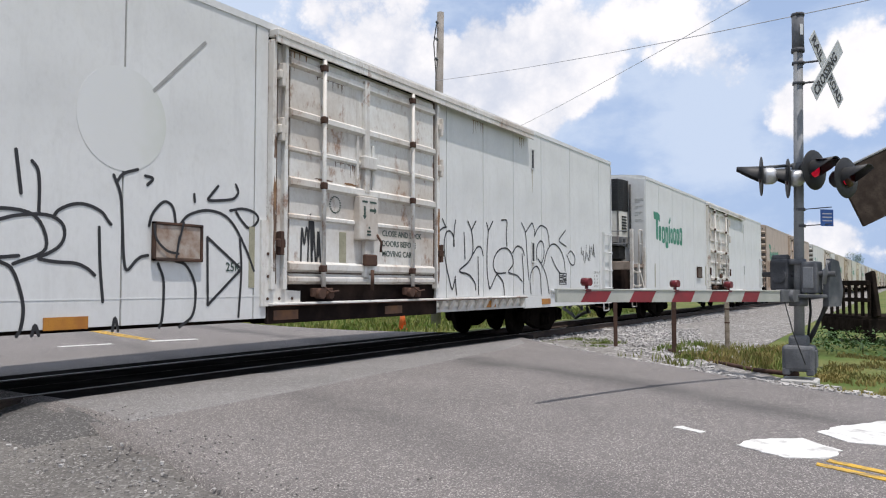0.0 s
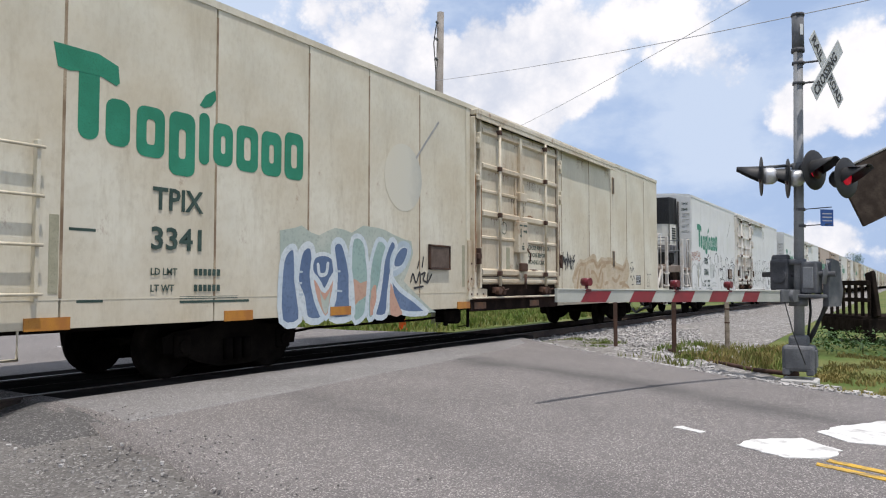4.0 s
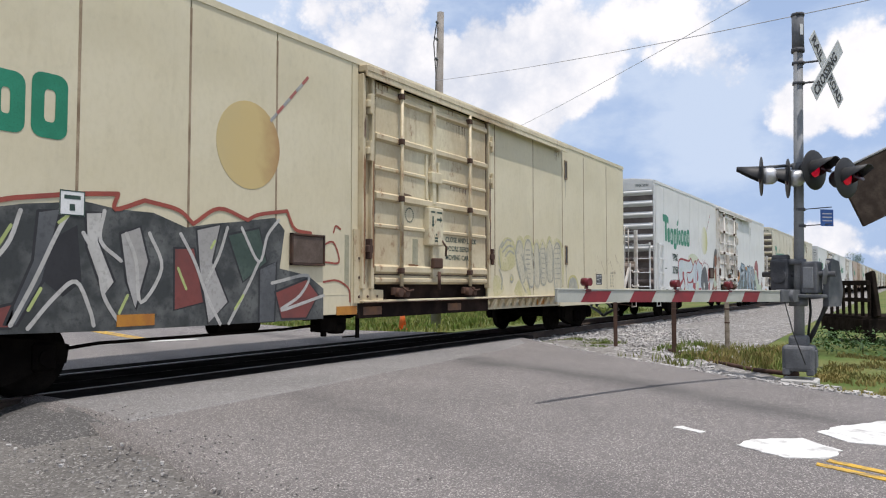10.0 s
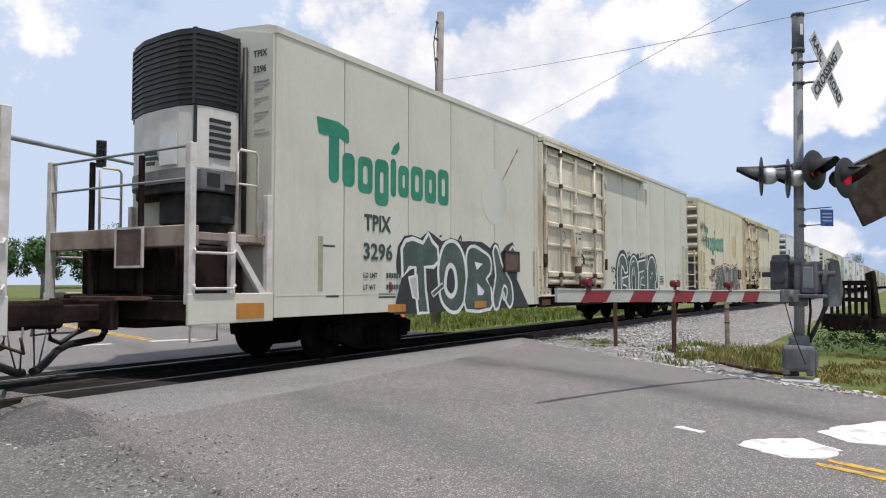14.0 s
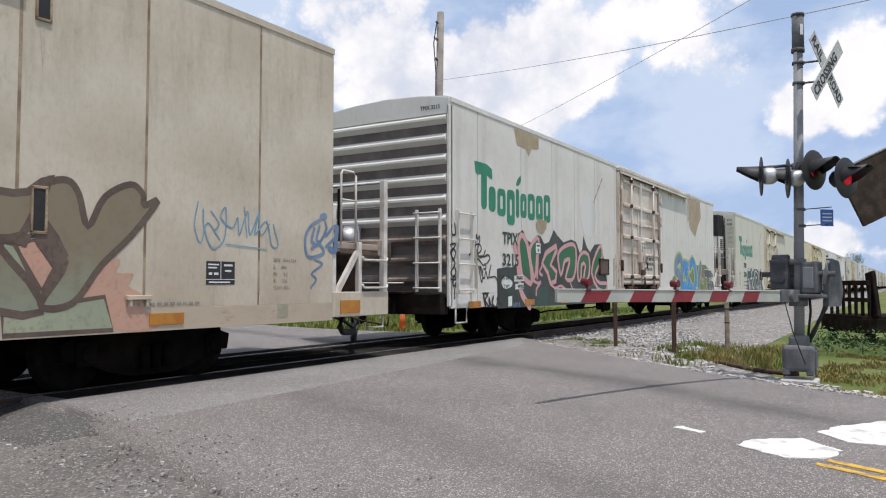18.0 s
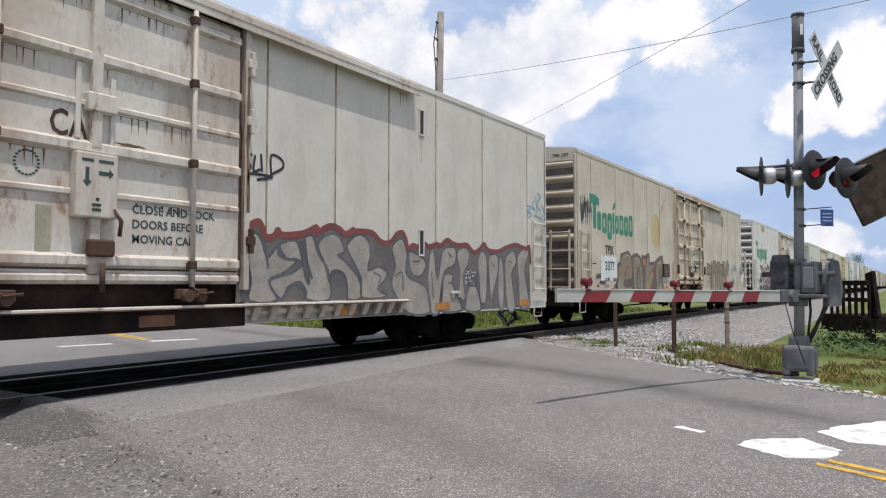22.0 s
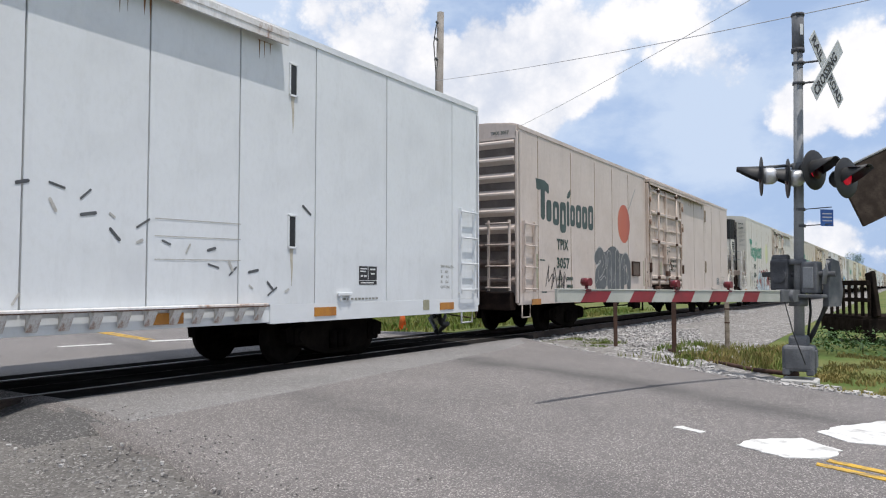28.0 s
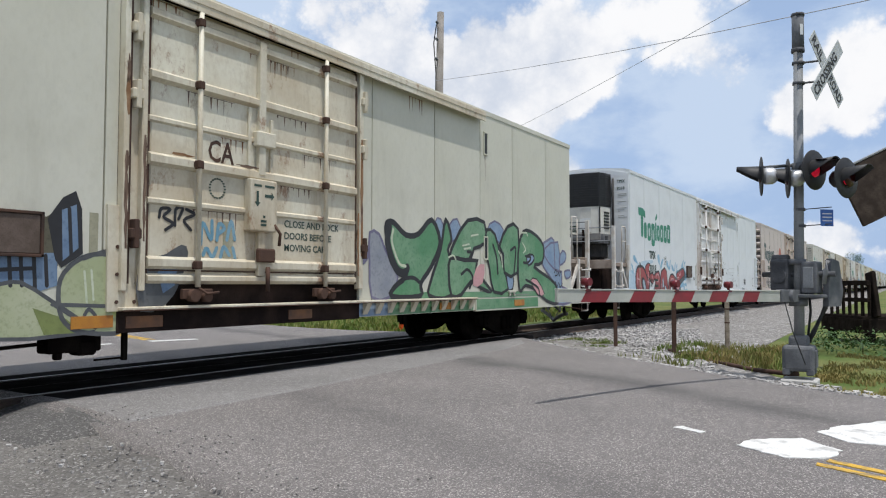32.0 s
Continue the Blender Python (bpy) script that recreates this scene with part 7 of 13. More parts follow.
I_RUSTRED = ink("rust_red", (0.44, 0.15, 0.06), (0.52, 0.26, 0.12), 3)
I_SKIN = ink("sienna", (0.26, 0.11, 0.06))
I_PEEL = ink("peeled", (0.40, 0.32, 0.20), (0.32, 0.25, 0.16), 3)
I_FADE = ink("faded_olive", (0.51, 0.47, 0.25), (0.60, 0.545, 0.36), 3)
I_FADEDK = ink("faded_grey", (0.44, 0.43, 0.27), (0.52, 0.49, 0.31), 2)
I_WASH = ink("rusty_wash", (0.36, 0.25, 0.145), (0.47, 0.365, 0.24), 3)
I_WASHPALE = ink("pale_wash", (0.46, 0.37, 0.25), (0.56, 0.48, 0.36), 2)
I_GHOST = ink("ghost_grey", (0.58, 0.60, 0.58), (0.50, 0.52, 0.50), 2)


def two_ink(name, top, low, z0, z1, scale=3.0):
    """Spray paint that changes colour from low to top between two heights, with a ragged fade."""
    m, nt, bs = nodes_of("ink_" + name)
    co, sep, add = nt.nodes.new("ShaderNodeTexCoord"), nt.nodes.new("ShaderNodeSeparateXYZ"), nt.nodes.new("ShaderNodeMath")
    nt.links.new(co.outputs["Object"], sep.inputs[0])
    nt.links.new(sep.outputs["Z"], add.inputs[0])
    nt.links.new(stretch_range(nt, noise_tex(nt, scale, 5), 0.3, 0.7, -0.18, 0.18), add.inputs[1])
    col = blend(nt, stretch_range(nt, add.outputs[0], z0, z1), low, top)
    col = blend(nt, stretch_range(nt, noise_tex(nt, 9.0, 5), 0.5, 0.8, 0, 0.5), col, tuple(c * 0.7 for c in top))
    nt.links.new(col, bs.inputs["Base Color"])
    bs.inputs["Roughness"].default_value = 0.6
    return m


I_GHOSTDK = ink("ghost_dark", (0.38, 0.39, 0.38), (0.52, 0.53, 0.52), 3)
I_REDLINE = ink("red_line", (0.45, 0.20, 0.14))
I_WASHMID = ink("mid_wash", (0.44, 0.345, 0.225), (0.54, 0.455, 0.33), 3)
I_MISTTEAL = ink("mist_teal", (0.36, 0.42, 0.37), (0.46, 0.49, 0.42), 1.5)
I_DEEPBLUE = ink("deep_blue", (0.085, 0.135, 0.24), (0.13, 0.19, 0.30), 1.5)
I_TEALGREEN = ink("teal_green", (0.24, 0.36, 0.33), (0.31, 0.42, 0.38), 1.5)
I_SILVERBLUE = ink("silver_blue", (0.44, 0.52, 0.57), (0.36, 0.44, 0.50))
I_STEELBLUE = ink("steel_blue", (0.30, 0.42, 0.50), (0.22, 0.33, 0.42), 3)
I_STEELDK = ink("steel_dark", (0.14, 0.17, 0.20))
I_CHARBLUE = ink("charcoal_blue", (0.09, 0.12, 0.15))
I_GREYGREEN = ink("grey_green", (0.10, 0.125, 0.115), (0.16, 0.19, 0.18), 2.5)
I_ROSE = ink("rose", (0.34, 0.11, 0.11), (0.27, 0.08, 0.09), 3)
I_SAGEPALE = ink("pale_sage", (0.40, 0.48, 0.36), (0.48, 0.54, 0.43), 1.5)
I_ICE = ink("ice_blue", (0.47, 0.55, 0.60), (0.55, 0.60, 0.60), 1.0)
I_FADEGREY = ink("faded_silver", (0.50, 0.465, 0.35), (0.57, 0.52, 0.38), 3)
I_FADEBLUE = ink("faded_slate", (0.33, 0.33, 0.28), (0.47, 0.44, 0.33), 4)
I_FADEYEL = ink("faded_yellow", (0.47, 0.42, 0.17), (0.56, 0.50, 0.26), 3)
I_INKMIX = ink("ink_mix", (0.04, 0.044, 0.044), (0.12, 0.125, 0.12), 3)
I_PLUM = ink("plum", (0.13, 0.10, 0.105), (0.18, 0.15, 0.15), 2)
I_REDEDGE = ink("red_edge", (0.33, 0.075, 0.05), (0.26, 0.06, 0.045))
I_BLACKGREEN = ink("black_green", (0.035, 0.042, 0.038), (0.055, 0.065, 0.06), 1.5)
I_BOTTLEDK = ink("dark_bottle", (0.035, 0.07, 0.055), (0.05, 0.09, 0.07))
I_GREENTWO = two_ink("green_to_dark", (0.025, 0.135, 0.055), (0.035, 0.07, 0.05), 1.15, 1.65)
I_KHAKITWO = two_ink("khaki_to_sage", (0.22, 0.18, 0.118), (0.235, 0.25, 0.18), 1.1, 1.5)
I_REDTWO = two_ink("red_to_dark", (0.34, 0.065, 0.065), (0.20, 0.05, 0.05), 0.95, 1.35)
I_SMOKE = ink("smoke", (0.115, 0.105, 0.10), (0.16, 0.145, 0.135), 2)
I_SILVERDULL = ink("dull_silver", (0.28, 0.255, 0.22), (0.37, 0.34, 0.295), 2.5)
I_BLUETAG = ink("blue_tag", (0.14, 0.30, 0.40), (0.22, 0.36, 0.44))
I_BRICK = ink("brick", (0.25, 0.055, 0.045), (0.19, 0.045, 0.04), 2)
I_BRUSH = worn("ink_brushed_blue", (0.20, 0.29, 0.36), (0.56, 0.61, 0.62), 4.5, 0.55, 0, 0.04, 30, 0.2, 0.42, 0.56)
I_STONE = ink("stone_grey", (0.34, 0.32, 0.28), (0.42, 0.40, 0.36))
I_BLUEMIST = ink("blue_mist", (0.44, 0.58, 0.68), (0.60, 0.68, 0.72), 1.5)
I_SKYPALE = ink("pale_sky", (0.42, 0.55, 0.64))
I_DARKOLIVE = ink("dark_olive", (0.085, 0.08, 0.05), (0.12, 0.11, 0.075))
I_SAGELIME = ink("sage_lime", (0.36, 0.40, 0.23), (0.46, 0.48, 0.33), 1.2)


I_BLUEGREY = ink("blue_grey", (0.24, 0.26, 0.30), (0.32, 0.33, 0.36))
I_VIOLET = ink("violet", (0.13, 0.12, 0.20), (0.19, 0.18, 0.26))
I_MISTBLUE = ink("mist_blue", (0.20, 0.29, 0.42), (0.28, 0.36, 0.46))
I_LEAFGREEN = ink("leaf_green", (0.095, 0.255, 0.125), (0.19, 0.33, 0.20), 1.6)
I_PINKISH = ink("salmon", (0.52, 0.30, 0.22), (0.46, 0.31, 0.22), 1.5)
I_SAGE = ink("sage", (0.27, 0.31, 0.22), (0.34, 0.36, 0.25), 1.2)
I_KHAKI = I_KHAKITWO


def sill_paint(car, x0, x1, mat, deep=True):
    """Overspray on the set-back sill under the track ledge, or on the flush one."""
    part("sill_paint", None, lambda bm: slab(bm, x0, x1, SIDE + (0.0165 if deep else -0.006), SIDE + (0.021 if deep else -0.002), 0.69, 0.90), mat, car, "graffiti paint on the sill")


def run_of(forms, x0, x1, overlap=0.08, tilt=0.0):
    """Equal places for a row of forms."""
    w = (x1 - x0) / len(forms)
    return [(f, x0 + w * i - overlap * w, x0 + w * (i + 1) + overlap * w, tilt * (i % 2), tilt * ((i + 1) % 2)) for i, f in enumerate(forms)]


def art_0(car):
    strokes(car, [[(-18.27, 1.81), (-18.11, 1.86), (-17.89, 1.89), (-17.73, 1.87), (-17.63, 1.79), (-17.62, 1.67), (-17.68, 1.57), (-17.79, 1.50), (-17.88, 1.45), (-17.70, 1.42), (-17.49, 1.41), (-17.36, 1.36), (-17.27, 1.29)], [(-17.74, 1.87), (-17.68, 1.95), (-17.53, 2.02), (-17.38, 2.03), (-17.21, 1.97), (-17.13, 1.88), (-17.09, 1.84)], [(-17.23, 1.80), (-17.21, 1.39), (-17.17, 1.01)], [(-18.26, 1.45), (-18.08, 1.47)], [(-18.26, 1.41), (-18.15, 1.35), (-18.07, 1.18), (-18.02, 0.96), (-18.04, 0.77), (-18.08, 0.69)], [(-17.07, 2.38), (-16.98, 2.17), (-16.95, 1.83), (-16.93, 1.52), (-16.89, 1.35), (-16.78, 1.45), (-16.71, 1.50), (-16.62, 1.52)], [(-17.03, 2.31), (-16.95, 2.41), (-16.77, 2.48)]], 0.036, I_BLACK, 1, "scrawl", "thin black sprayed line")
    strokes(car, [[(-16.67, 2.42), (-16.57, 2.40), (-16.64, 2.32)], [(-16.61, 1.86), (-16.57, 1.99), (-16.46, 2.12), (-16.37, 2.15), (-16.28, 2.08), (-16.24, 1.88)], [(-16.25, 1.47), (-16.09, 1.42), (-15.96, 1.22), (-15.94, 1.01), (-15.99, 0.81), (-16.17, 0.69)], [(-16.18, 1.90), (-16.06, 2.02), (-15.80, 2.10), (-15.53, 2.07), (-15.34, 1.94), (-15.14, 1.66), (-14.99, 1.37)], [(-15.77, 1.77), (-15.75, 0.94)], [(-15.75, 0.94), (-15.21, 1.39)], [(-15.21, 1.39), (-15.77, 1.77)], [(-15.24, 1.78), (-15.21, 1.36), (-15.25, 0.78)], [(-15.61, 2.42), (-15.72, 2.30), (-15.76, 2.23), (-15.53, 2.25), (-15.35, 2.29), (-15.28, 2.38), (-15.32, 2.47)]], 0.036, I_BLACK, 1, "scrawl", "thin black sprayed line")
    strokes(car, [[(-15.41, 2.13), (-15.20, 2.17), (-15.00, 2.14), (-14.92, 2.06), (-15.00, 1.96), (-15.10, 1.93), (-15.22, 2.02), (-15.31, 2.12)], [(-15.98, 2.28), (-15.97, 2.19)], [(-16.48, 1.43), (-16.40, 1.22), (-16.41, 0.83), (-16.45, 0.70)], [(-17.93, 0.69), (-17.90, 0.79), (-17.86, 0.69)], [(-17.05, 0.69), (-17.02, 0.83), (-16.98, 0.69)], [(-17.97, 2.41), (-17.91, 2.33), (-17.89, 2.17), (-17.89, 1.91)]], 0.036, I_BLACK, 1, "scrawl", "thin black sprayed line")
    # lines over the placard
    strokes(car, [[(-16.59, 1.87), (-16.55, 1.70), (-16.41, 1.58), (-16.25, 1.55)], [(-16.24, 1.75), (-16.28, 1.51)], [(-16.18, 1.92), (-16.24, 1.71)]], 0.03, I_BLACK, 95, "scrawl", "thin black sprayed line")
    strokes(car, [[(-10.61, 2.00), (-10.44, 2.14), (-10.28, 2.23), (-10.14, 2.26)], [(-10.28, 2.40), (-10.18, 2.28)], [(-10.63, 1.91), (-10.44, 1.91), (-10.30, 1.87), (-10.38, 1.70), (-10.44, 1.54), (-10.59, 1.41)], [(-9.86, 1.92), (-9.88, 2.09), (-10.00, 2.19), (-10.14, 2.16), (-10.22, 1.96), (-10.18, 1.65), (-10.06, 1.34), (-9.94, 1.10), (-9.86, 1.23), (-9.82, 1.34)], [(-9.81, 2.41), (-9.86, 2.20), (-9.88, 1.92)], [(-9.82, 1.29), (-9.77, 1.00)], [(-9.49, 2.20), (-9.47, 2.00), (-9.45, 1.69)], [(-9.34, 2.43), (-9.20, 2.26), (-9.14, 2.01), (-9.16, 1.79), (-9.34, 1.62), (-9.67, 1.45), (-9.30, 1.38), (-9.07, 1.23), (-9.03, 1.09)], [(-9.20, 2.26), (-9.02, 2.45)]], 0.034, I_BLACK, 1, "scrawl", "thin black sprayed line")
    strokes(car, [[(-9.16, 1.77), (-8.95, 1.94), (-8.79, 1.92), (-8.72, 1.78)], [(-8.93, 1.74), (-8.91, 0.99)], [(-8.57, 2.45), (-8.50, 2.28), (-8.55, 1.93), (-8.55, 1.47), (-8.48, 1.18), (-8.41, 1.12), (-8.16, 1.38), (-8.01, 1.43)], [(-8.50, 2.28), (-8.30, 2.50)], [(-7.72, 1.44), (-8.11, 1.43), (-8.28, 1.56), (-8.23, 1.76), (-7.98, 1.93), (-7.64, 1.96), (-7.42, 1.83), (-7.37, 1.63), (-7.59, 1.46), (-7.18, 1.39), (-6.92, 1.26)], [(-8.11, 1.41), (-7.85, 1.24), (-7.78, 0.97)], [(-7.92, 2.55), (-7.66, 2.55), (-7.69, 2.26), (-7.66, 2.02)], [(-7.39, 1.88), (-7.17, 2.03), (-6.91, 1.99), (-6.80, 1.85)], [(-6.92, 1.87), (-6.86, 1.49), (-6.84, 0.99)]], 0.034, I_BLACK, 1, "scrawl", "thin black sprayed line")
    strokes(car, [[(-6.94, 2.56), (-6.74, 2.36), (-6.68, 2.00), (-6.63, 1.62), (-6.57, 1.30)], [(-6.74, 2.36), (-6.50, 2.53), (-6.37, 2.59), (-6.25, 2.41), (-6.26, 2.31)], [(-6.26, 2.31), (-6.07, 2.49), (-5.88, 2.57), (-5.59, 2.52), (-5.46, 2.32), (-5.43, 2.12)], [(-6.14, 1.76), (-6.14, 2.03), (-5.98, 2.19), (-5.79, 2.17), (-5.73, 1.91), (-5.89, 1.70), (-6.08, 1.79)], [(-6.46, 0.98), (-6.51, 1.30), (-6.39, 1.52), (-6.14, 1.61), (-5.96, 1.44), (-5.90, 0.98)], [(-6.08, 1.79), (-5.76, 1.57), (-5.57, 1.31), (-5.45, 0.97)], [(-5.76, 1.64), (-5.56, 1.98), (-5.22, 2.17), (-4.81, 2.08), (-4.53, 1.81), (-4.46, 1.53)], [(-5.30, 1.85), (-5.10, 1.66), (-4.82, 1.49), (-4.47, 1.41)]], 0.034, I_BLACK, 1, "scrawl", "thin black sprayed line")
    strokes(car, [[(-4.41, 2.55), (-4.74, 2.36), (-4.81, 2.25), (-4.38, 2.15)], [(-4.27, 1.96), (-4.08, 2.04), (-3.82, 1.90), (-3.86, 1.71), (-4.09, 1.71), (-4.35, 1.93)]], 0.034, I_BLACK, 1, "scrawl", "thin black sprayed line")
    tag_scrawl(car, -3.4, -2.4, 1.75, 2.3, I_BLACK, 33, 3, 0.025)
    tag_scrawl(car, -14.2, -13.75, 1.4, 2.2, I_BLACK, 34, 3, 0.035, 80)
    poly(car, [(-20.37, 2.03), (-19.93, 2.09), (-19.40, 2.06), (-19.31, 1.77), (-19.40, 1.52), (-19.93, 1.45), (-20.27, 1.48)], I_GHOST, 0.3, "cover_patch", "painted-over grey patch")
    outlined(car, [(-22.37, 2.08), (-22.10, 2.06), (-21.94, 1.87), (-21.97, 1.63), (-22.23, 1.46), (-22.47, 1.47), (-22.65, 1.64), (-22.63, 1.89)], I_GHOSTDK, None, 0, 0.2, 3, "faded grey sprayed disc")
    outlined(car, [(-22.30, 1.97), (-22.23, 1.81), (-22.00, 1.79), (-22.20, 1.70), (-22.14, 1.56), (-22.32, 1.65), (-22.50, 1.56), (-22.42, 1.72), (-22.59, 1.80), (-22.38, 1.83)], I_WHITE, None, 0, 0.8, 1)
    strokes(car, [[(-23.49, 1.64), (-23.38, 1.88), (-23.09, 2.01), (-22.78, 1.98), (-22.57, 1.76), (-22.45, 1.45), (-22.50, 1.07), (-22.66, 0.84)], [(-23.51, 1.57), (-23.46, 1.22), (-23.38, 0.93), (-23.26, 0.81)], [(-23.13, 1.44), (-23.17, 1.28), (-22.99, 1.17), (-22.77, 1.28), (-22.69, 1.45)], [(-22.95, 1.15), (-22.85, 1.23), (-22.73, 1.16), (-22.77, 1.04), (-22.91, 1.06)], [(-21.82, 1.96), (-21.57, 2.12), (-21.25, 2.20), (-20.91, 2.21)], [(-21.94, 1.46), (-21.75, 1.30), (-21.50, 1.22), (-21.24, 1.29)], [(-21.75, 1.18), (-21.37, 1.14), (-21.11, 1.22)], [(-20.69, 1.40), (-20.39, 1.23), (-20.47, 0.96)], [(-19.77, 1.51), (-19.52, 1.81), (-19.08, 1.72), (-18.99, 1.43)], [(-21.24, 0.88), (-20.68, 0.83), (-20.08, 0.86)]], 0.05, I_GHOSTDK, 0.6, "scrawl", "faded grey sprayed line")
    strokes(car, [[(-23.41, 0.90), (-22.97, 0.94), (-22.44, 0.91)], [(-23.38, 0.82), (-22.97, 0.85), (-22.55, 0.82)], [(-23.36, 0.99), (-23.07, 1.01), (-22.66, 0.99)], [(-19.93, 1.23), (-19.52, 1.28), (-19.08, 1.23)], [(-19.93, 1.11), (-19.52, 1.15), (-19.08, 1.11)], [(-21.24, 0.97), (-20.83, 1.00), (-20.39, 0.95)]], 0.06, I_GHOST, 0.7)
    strokes(car, [[(-20.91, 2.23), (-20.70, 2.37), (-20.48, 2.44)], [(-20.70, 2.47), (-20.48, 2.44), (-20.52, 2.38)], [(-20.37, 2.28), (-20.17, 2.35), (-20.08, 2.16), (-20.12, 1.87)], [(-19.47, 1.81), (-19.40, 2.25), (-19.18, 2.54), (-18.81, 2.52), (-18.72, 2.25), (-18.72, 1.84)], [(-19.19, 2.12), (-18.90, 1.93)], [(-18.53, 1.54), (-18.62, 1.76), (-18.33, 1.91), (-17.93, 1.87), (-17.81, 1.55), (-18.13, 1.39)], [(-19.77, 2.13), (-19.67, 1.90), (-19.64, 1.51)], [(-18.62, 2.46), (-18.53, 2.16)], [(-18.13, 2.50), (-18.07, 2.08)]], 0.036, I_BLACK, 1, "scrawl", "thin black sprayed line")
    strokes(car, [[(-23.46, 2.28), (-23.34, 2.48), (-23.25, 2.30)], [(-23.38, 2.35), (-23.27, 2.37)], [(-23.19, 2.28), (-23.17, 2.47), (-23.05, 2.29), (-23.04, 2.48)], [(-22.94, 2.31), (-22.94, 2.49), (-22.79, 2.46), (-22.91, 2.39), (-22.77, 2.34)], [(-22.68, 2.37), (-22.60, 2.55), (-22.62, 2.31)], [(-22.51, 2.51), (-22.38, 2.56), (-22.47, 2.43), (-22.33, 2.35), (-22.49, 2.31)], [(-22.29, 2.53), (-22.26, 2.31)], [(-22.17, 2.50), (-22.06, 2.43), (-22.17, 2.35), (-22.01, 2.26), (-22.17, 2.21)], [(-23.52, 2.11), (-23.33, 2.22), (-23.19, 2.16), (-22.99, 2.28), (-22.78, 2.17), (-22.57, 2.26), (-22.41, 2.16), (-22.12, 2.17)]], 0.03, I_REDLINE, 1, "scrawl", "thin red-brown sprayed line")
    strokes(car, [[(-25.42, 0.98), (-25.29, 0.98), (-25.41, 0.85), (-25.27, 0.84)], [(-25.20, 0.93), (-25.14, 0.98), (-25.07, 0.92), (-25.12, 0.85), (-25.20, 0.90)], [(-25.03, 0.85), (-25.01, 0.98), (-24.93, 0.84), (-24.90, 0.98)], [(-24.85, 0.92), (-24.79, 0.96), (-24.72, 0.91), (-24.77, 0.85), (-24.84, 0.90)], [(-24.69, 0.99), (-24.67, 0.90)]], 0.035, I_BLACK, 1)


def art_1(car):
    poly(car, [(-9.98, 1.32), (-9.95, 1.37), (-9.82, 1.54), (-9.66, 1.69), (-9.49, 1.75), (-9.28, 1.72), (-9.06, 1.78), (-8.86, 1.83), (-8.51, 1.92), (-8.40, 1.79), (-8.29, 1.70), (-8.13, 1.74), (-7.90, 1.85), (-7.69, 1.83), (-7.38, 1.86), (-7.01, 1.84), (-6.71, 1.73), (-6.29, 1.67), (-6.07, 1.65), (-5.85, 1.82), (-5.73, 1.87), (-5.58, 1.63), (-5.72, 1.42), (-5.90, 1.22), (-5.54, 1.06), (-5.45, 0.85), (-9.96, 0.89)], I_WASHPALE, 0, "graffiti_ground", "washed-out rusty brown sprayed shape")
    stroke(car, [(-9.98, 1.33), (-9.82, 1.53), (-9.66, 1.68), (-9.49, 1.75), (-9.28, 1.72), (-9.06, 1.78), (-8.86, 1.83), (-8.51, 1.92), (-8.40, 1.79), (-8.29, 1.70), (-8.13, 1.74), (-7.90, 1.85), (-7.69, 1.83), (-7.38, 1.86), (-7.01, 1.84), (-6.71, 1.73), (-6.29, 1.67), (-6.07, 1.65), (-5.85, 1.82), (-5.73, 1.87), (-5.58, 1.63), (-5.72, 1.42), (-5.96, 1.34)], 0.22, I_WASHMID, 0.5)
    stroke(car, [(-9.98, 1.36), (-9.82, 1.53), (-9.66, 1.66), (-9.46, 1.73), (-9.28, 1.71), (-9.06, 1.76), (-8.86, 1.81), (-8.55, 1.84), (-8.40, 1.74), (-8.28, 1.67), (-8.13, 1.71), (-7.89, 1.82), (-7.64, 1.81), (-7.20, 1.83), (-6.71, 1.71), (-6.29, 1.65), (-6.05, 1.64), (-5.85, 1.80)], 0.09, I_WASH, 1.0)
    strokes(car, [[(-9.94, 1.37), (-9.82, 1.50), (-9.66, 1.63)], [(-9.81, 0.95), (-9.73, 1.18), (-9.65, 1.41), (-9.54, 1.60)], [(-9.57, 0.96), (-9.47, 1.18), (-9.39, 1.28)], [(-9.18, 1.68), (-9.26, 1.50), (-9.25, 1.21), (-9.23, 0.99)], [(-8.33, 1.16), (-8.20, 1.09), (-8.02, 1.10), (-7.88, 1.28), (-7.84, 1.49)], [(-8.72, 1.52), (-8.58, 1.53), (-8.34, 1.41), (-8.23, 1.27), (-8.05, 1.51), (-7.89, 1.68), (-7.64, 1.73)], [(-7.02, 1.36), (-6.71, 1.29), (-6.40, 1.45)], [(-6.18, 1.13), (-5.90, 1.18), (-5.58, 1.10), (-5.48, 0.94)], [(-7.67, 1.22), (-7.42, 1.25)], [(-8.92, 1.58), (-8.89, 1.33)], [(-6.39, 1.22), (-5.95, 1.26)]], 0.1, I_WASH, 1.3)
    strokes(car, [[(-5.42, 1.62), (-5.34, 1.72), (-5.23, 1.57), (-5.13, 1.73), (-5.03, 1.61)], [(-5.41, 1.39), (-5.31, 1.47), (-5.18, 1.32), (-5.08, 1.46), (-4.97, 1.36)], [(-5.34, 1.85), (-5.17, 1.88)], [(-5.25, 1.18), (-5.10, 1.20)]], 0.03, I_BLACK, 1)
    strokes(car, [[(-9.99, 1.85), (-9.95, 1.92), (-9.91, 1.94)], [(-9.99, 1.77), (-9.96, 1.81), (-9.92, 1.80), (-9.97, 1.75)]], 0.04, I_BLACK, 1)
    strokes(car, [[(-9.96, 0.76), (-9.75, 0.76)], [(-9.34, 0.75), (-9.10, 0.75)], [(-8.90, 0.74), (-8.56, 0.75)]], 0.1, I_WASHPALE, -20)
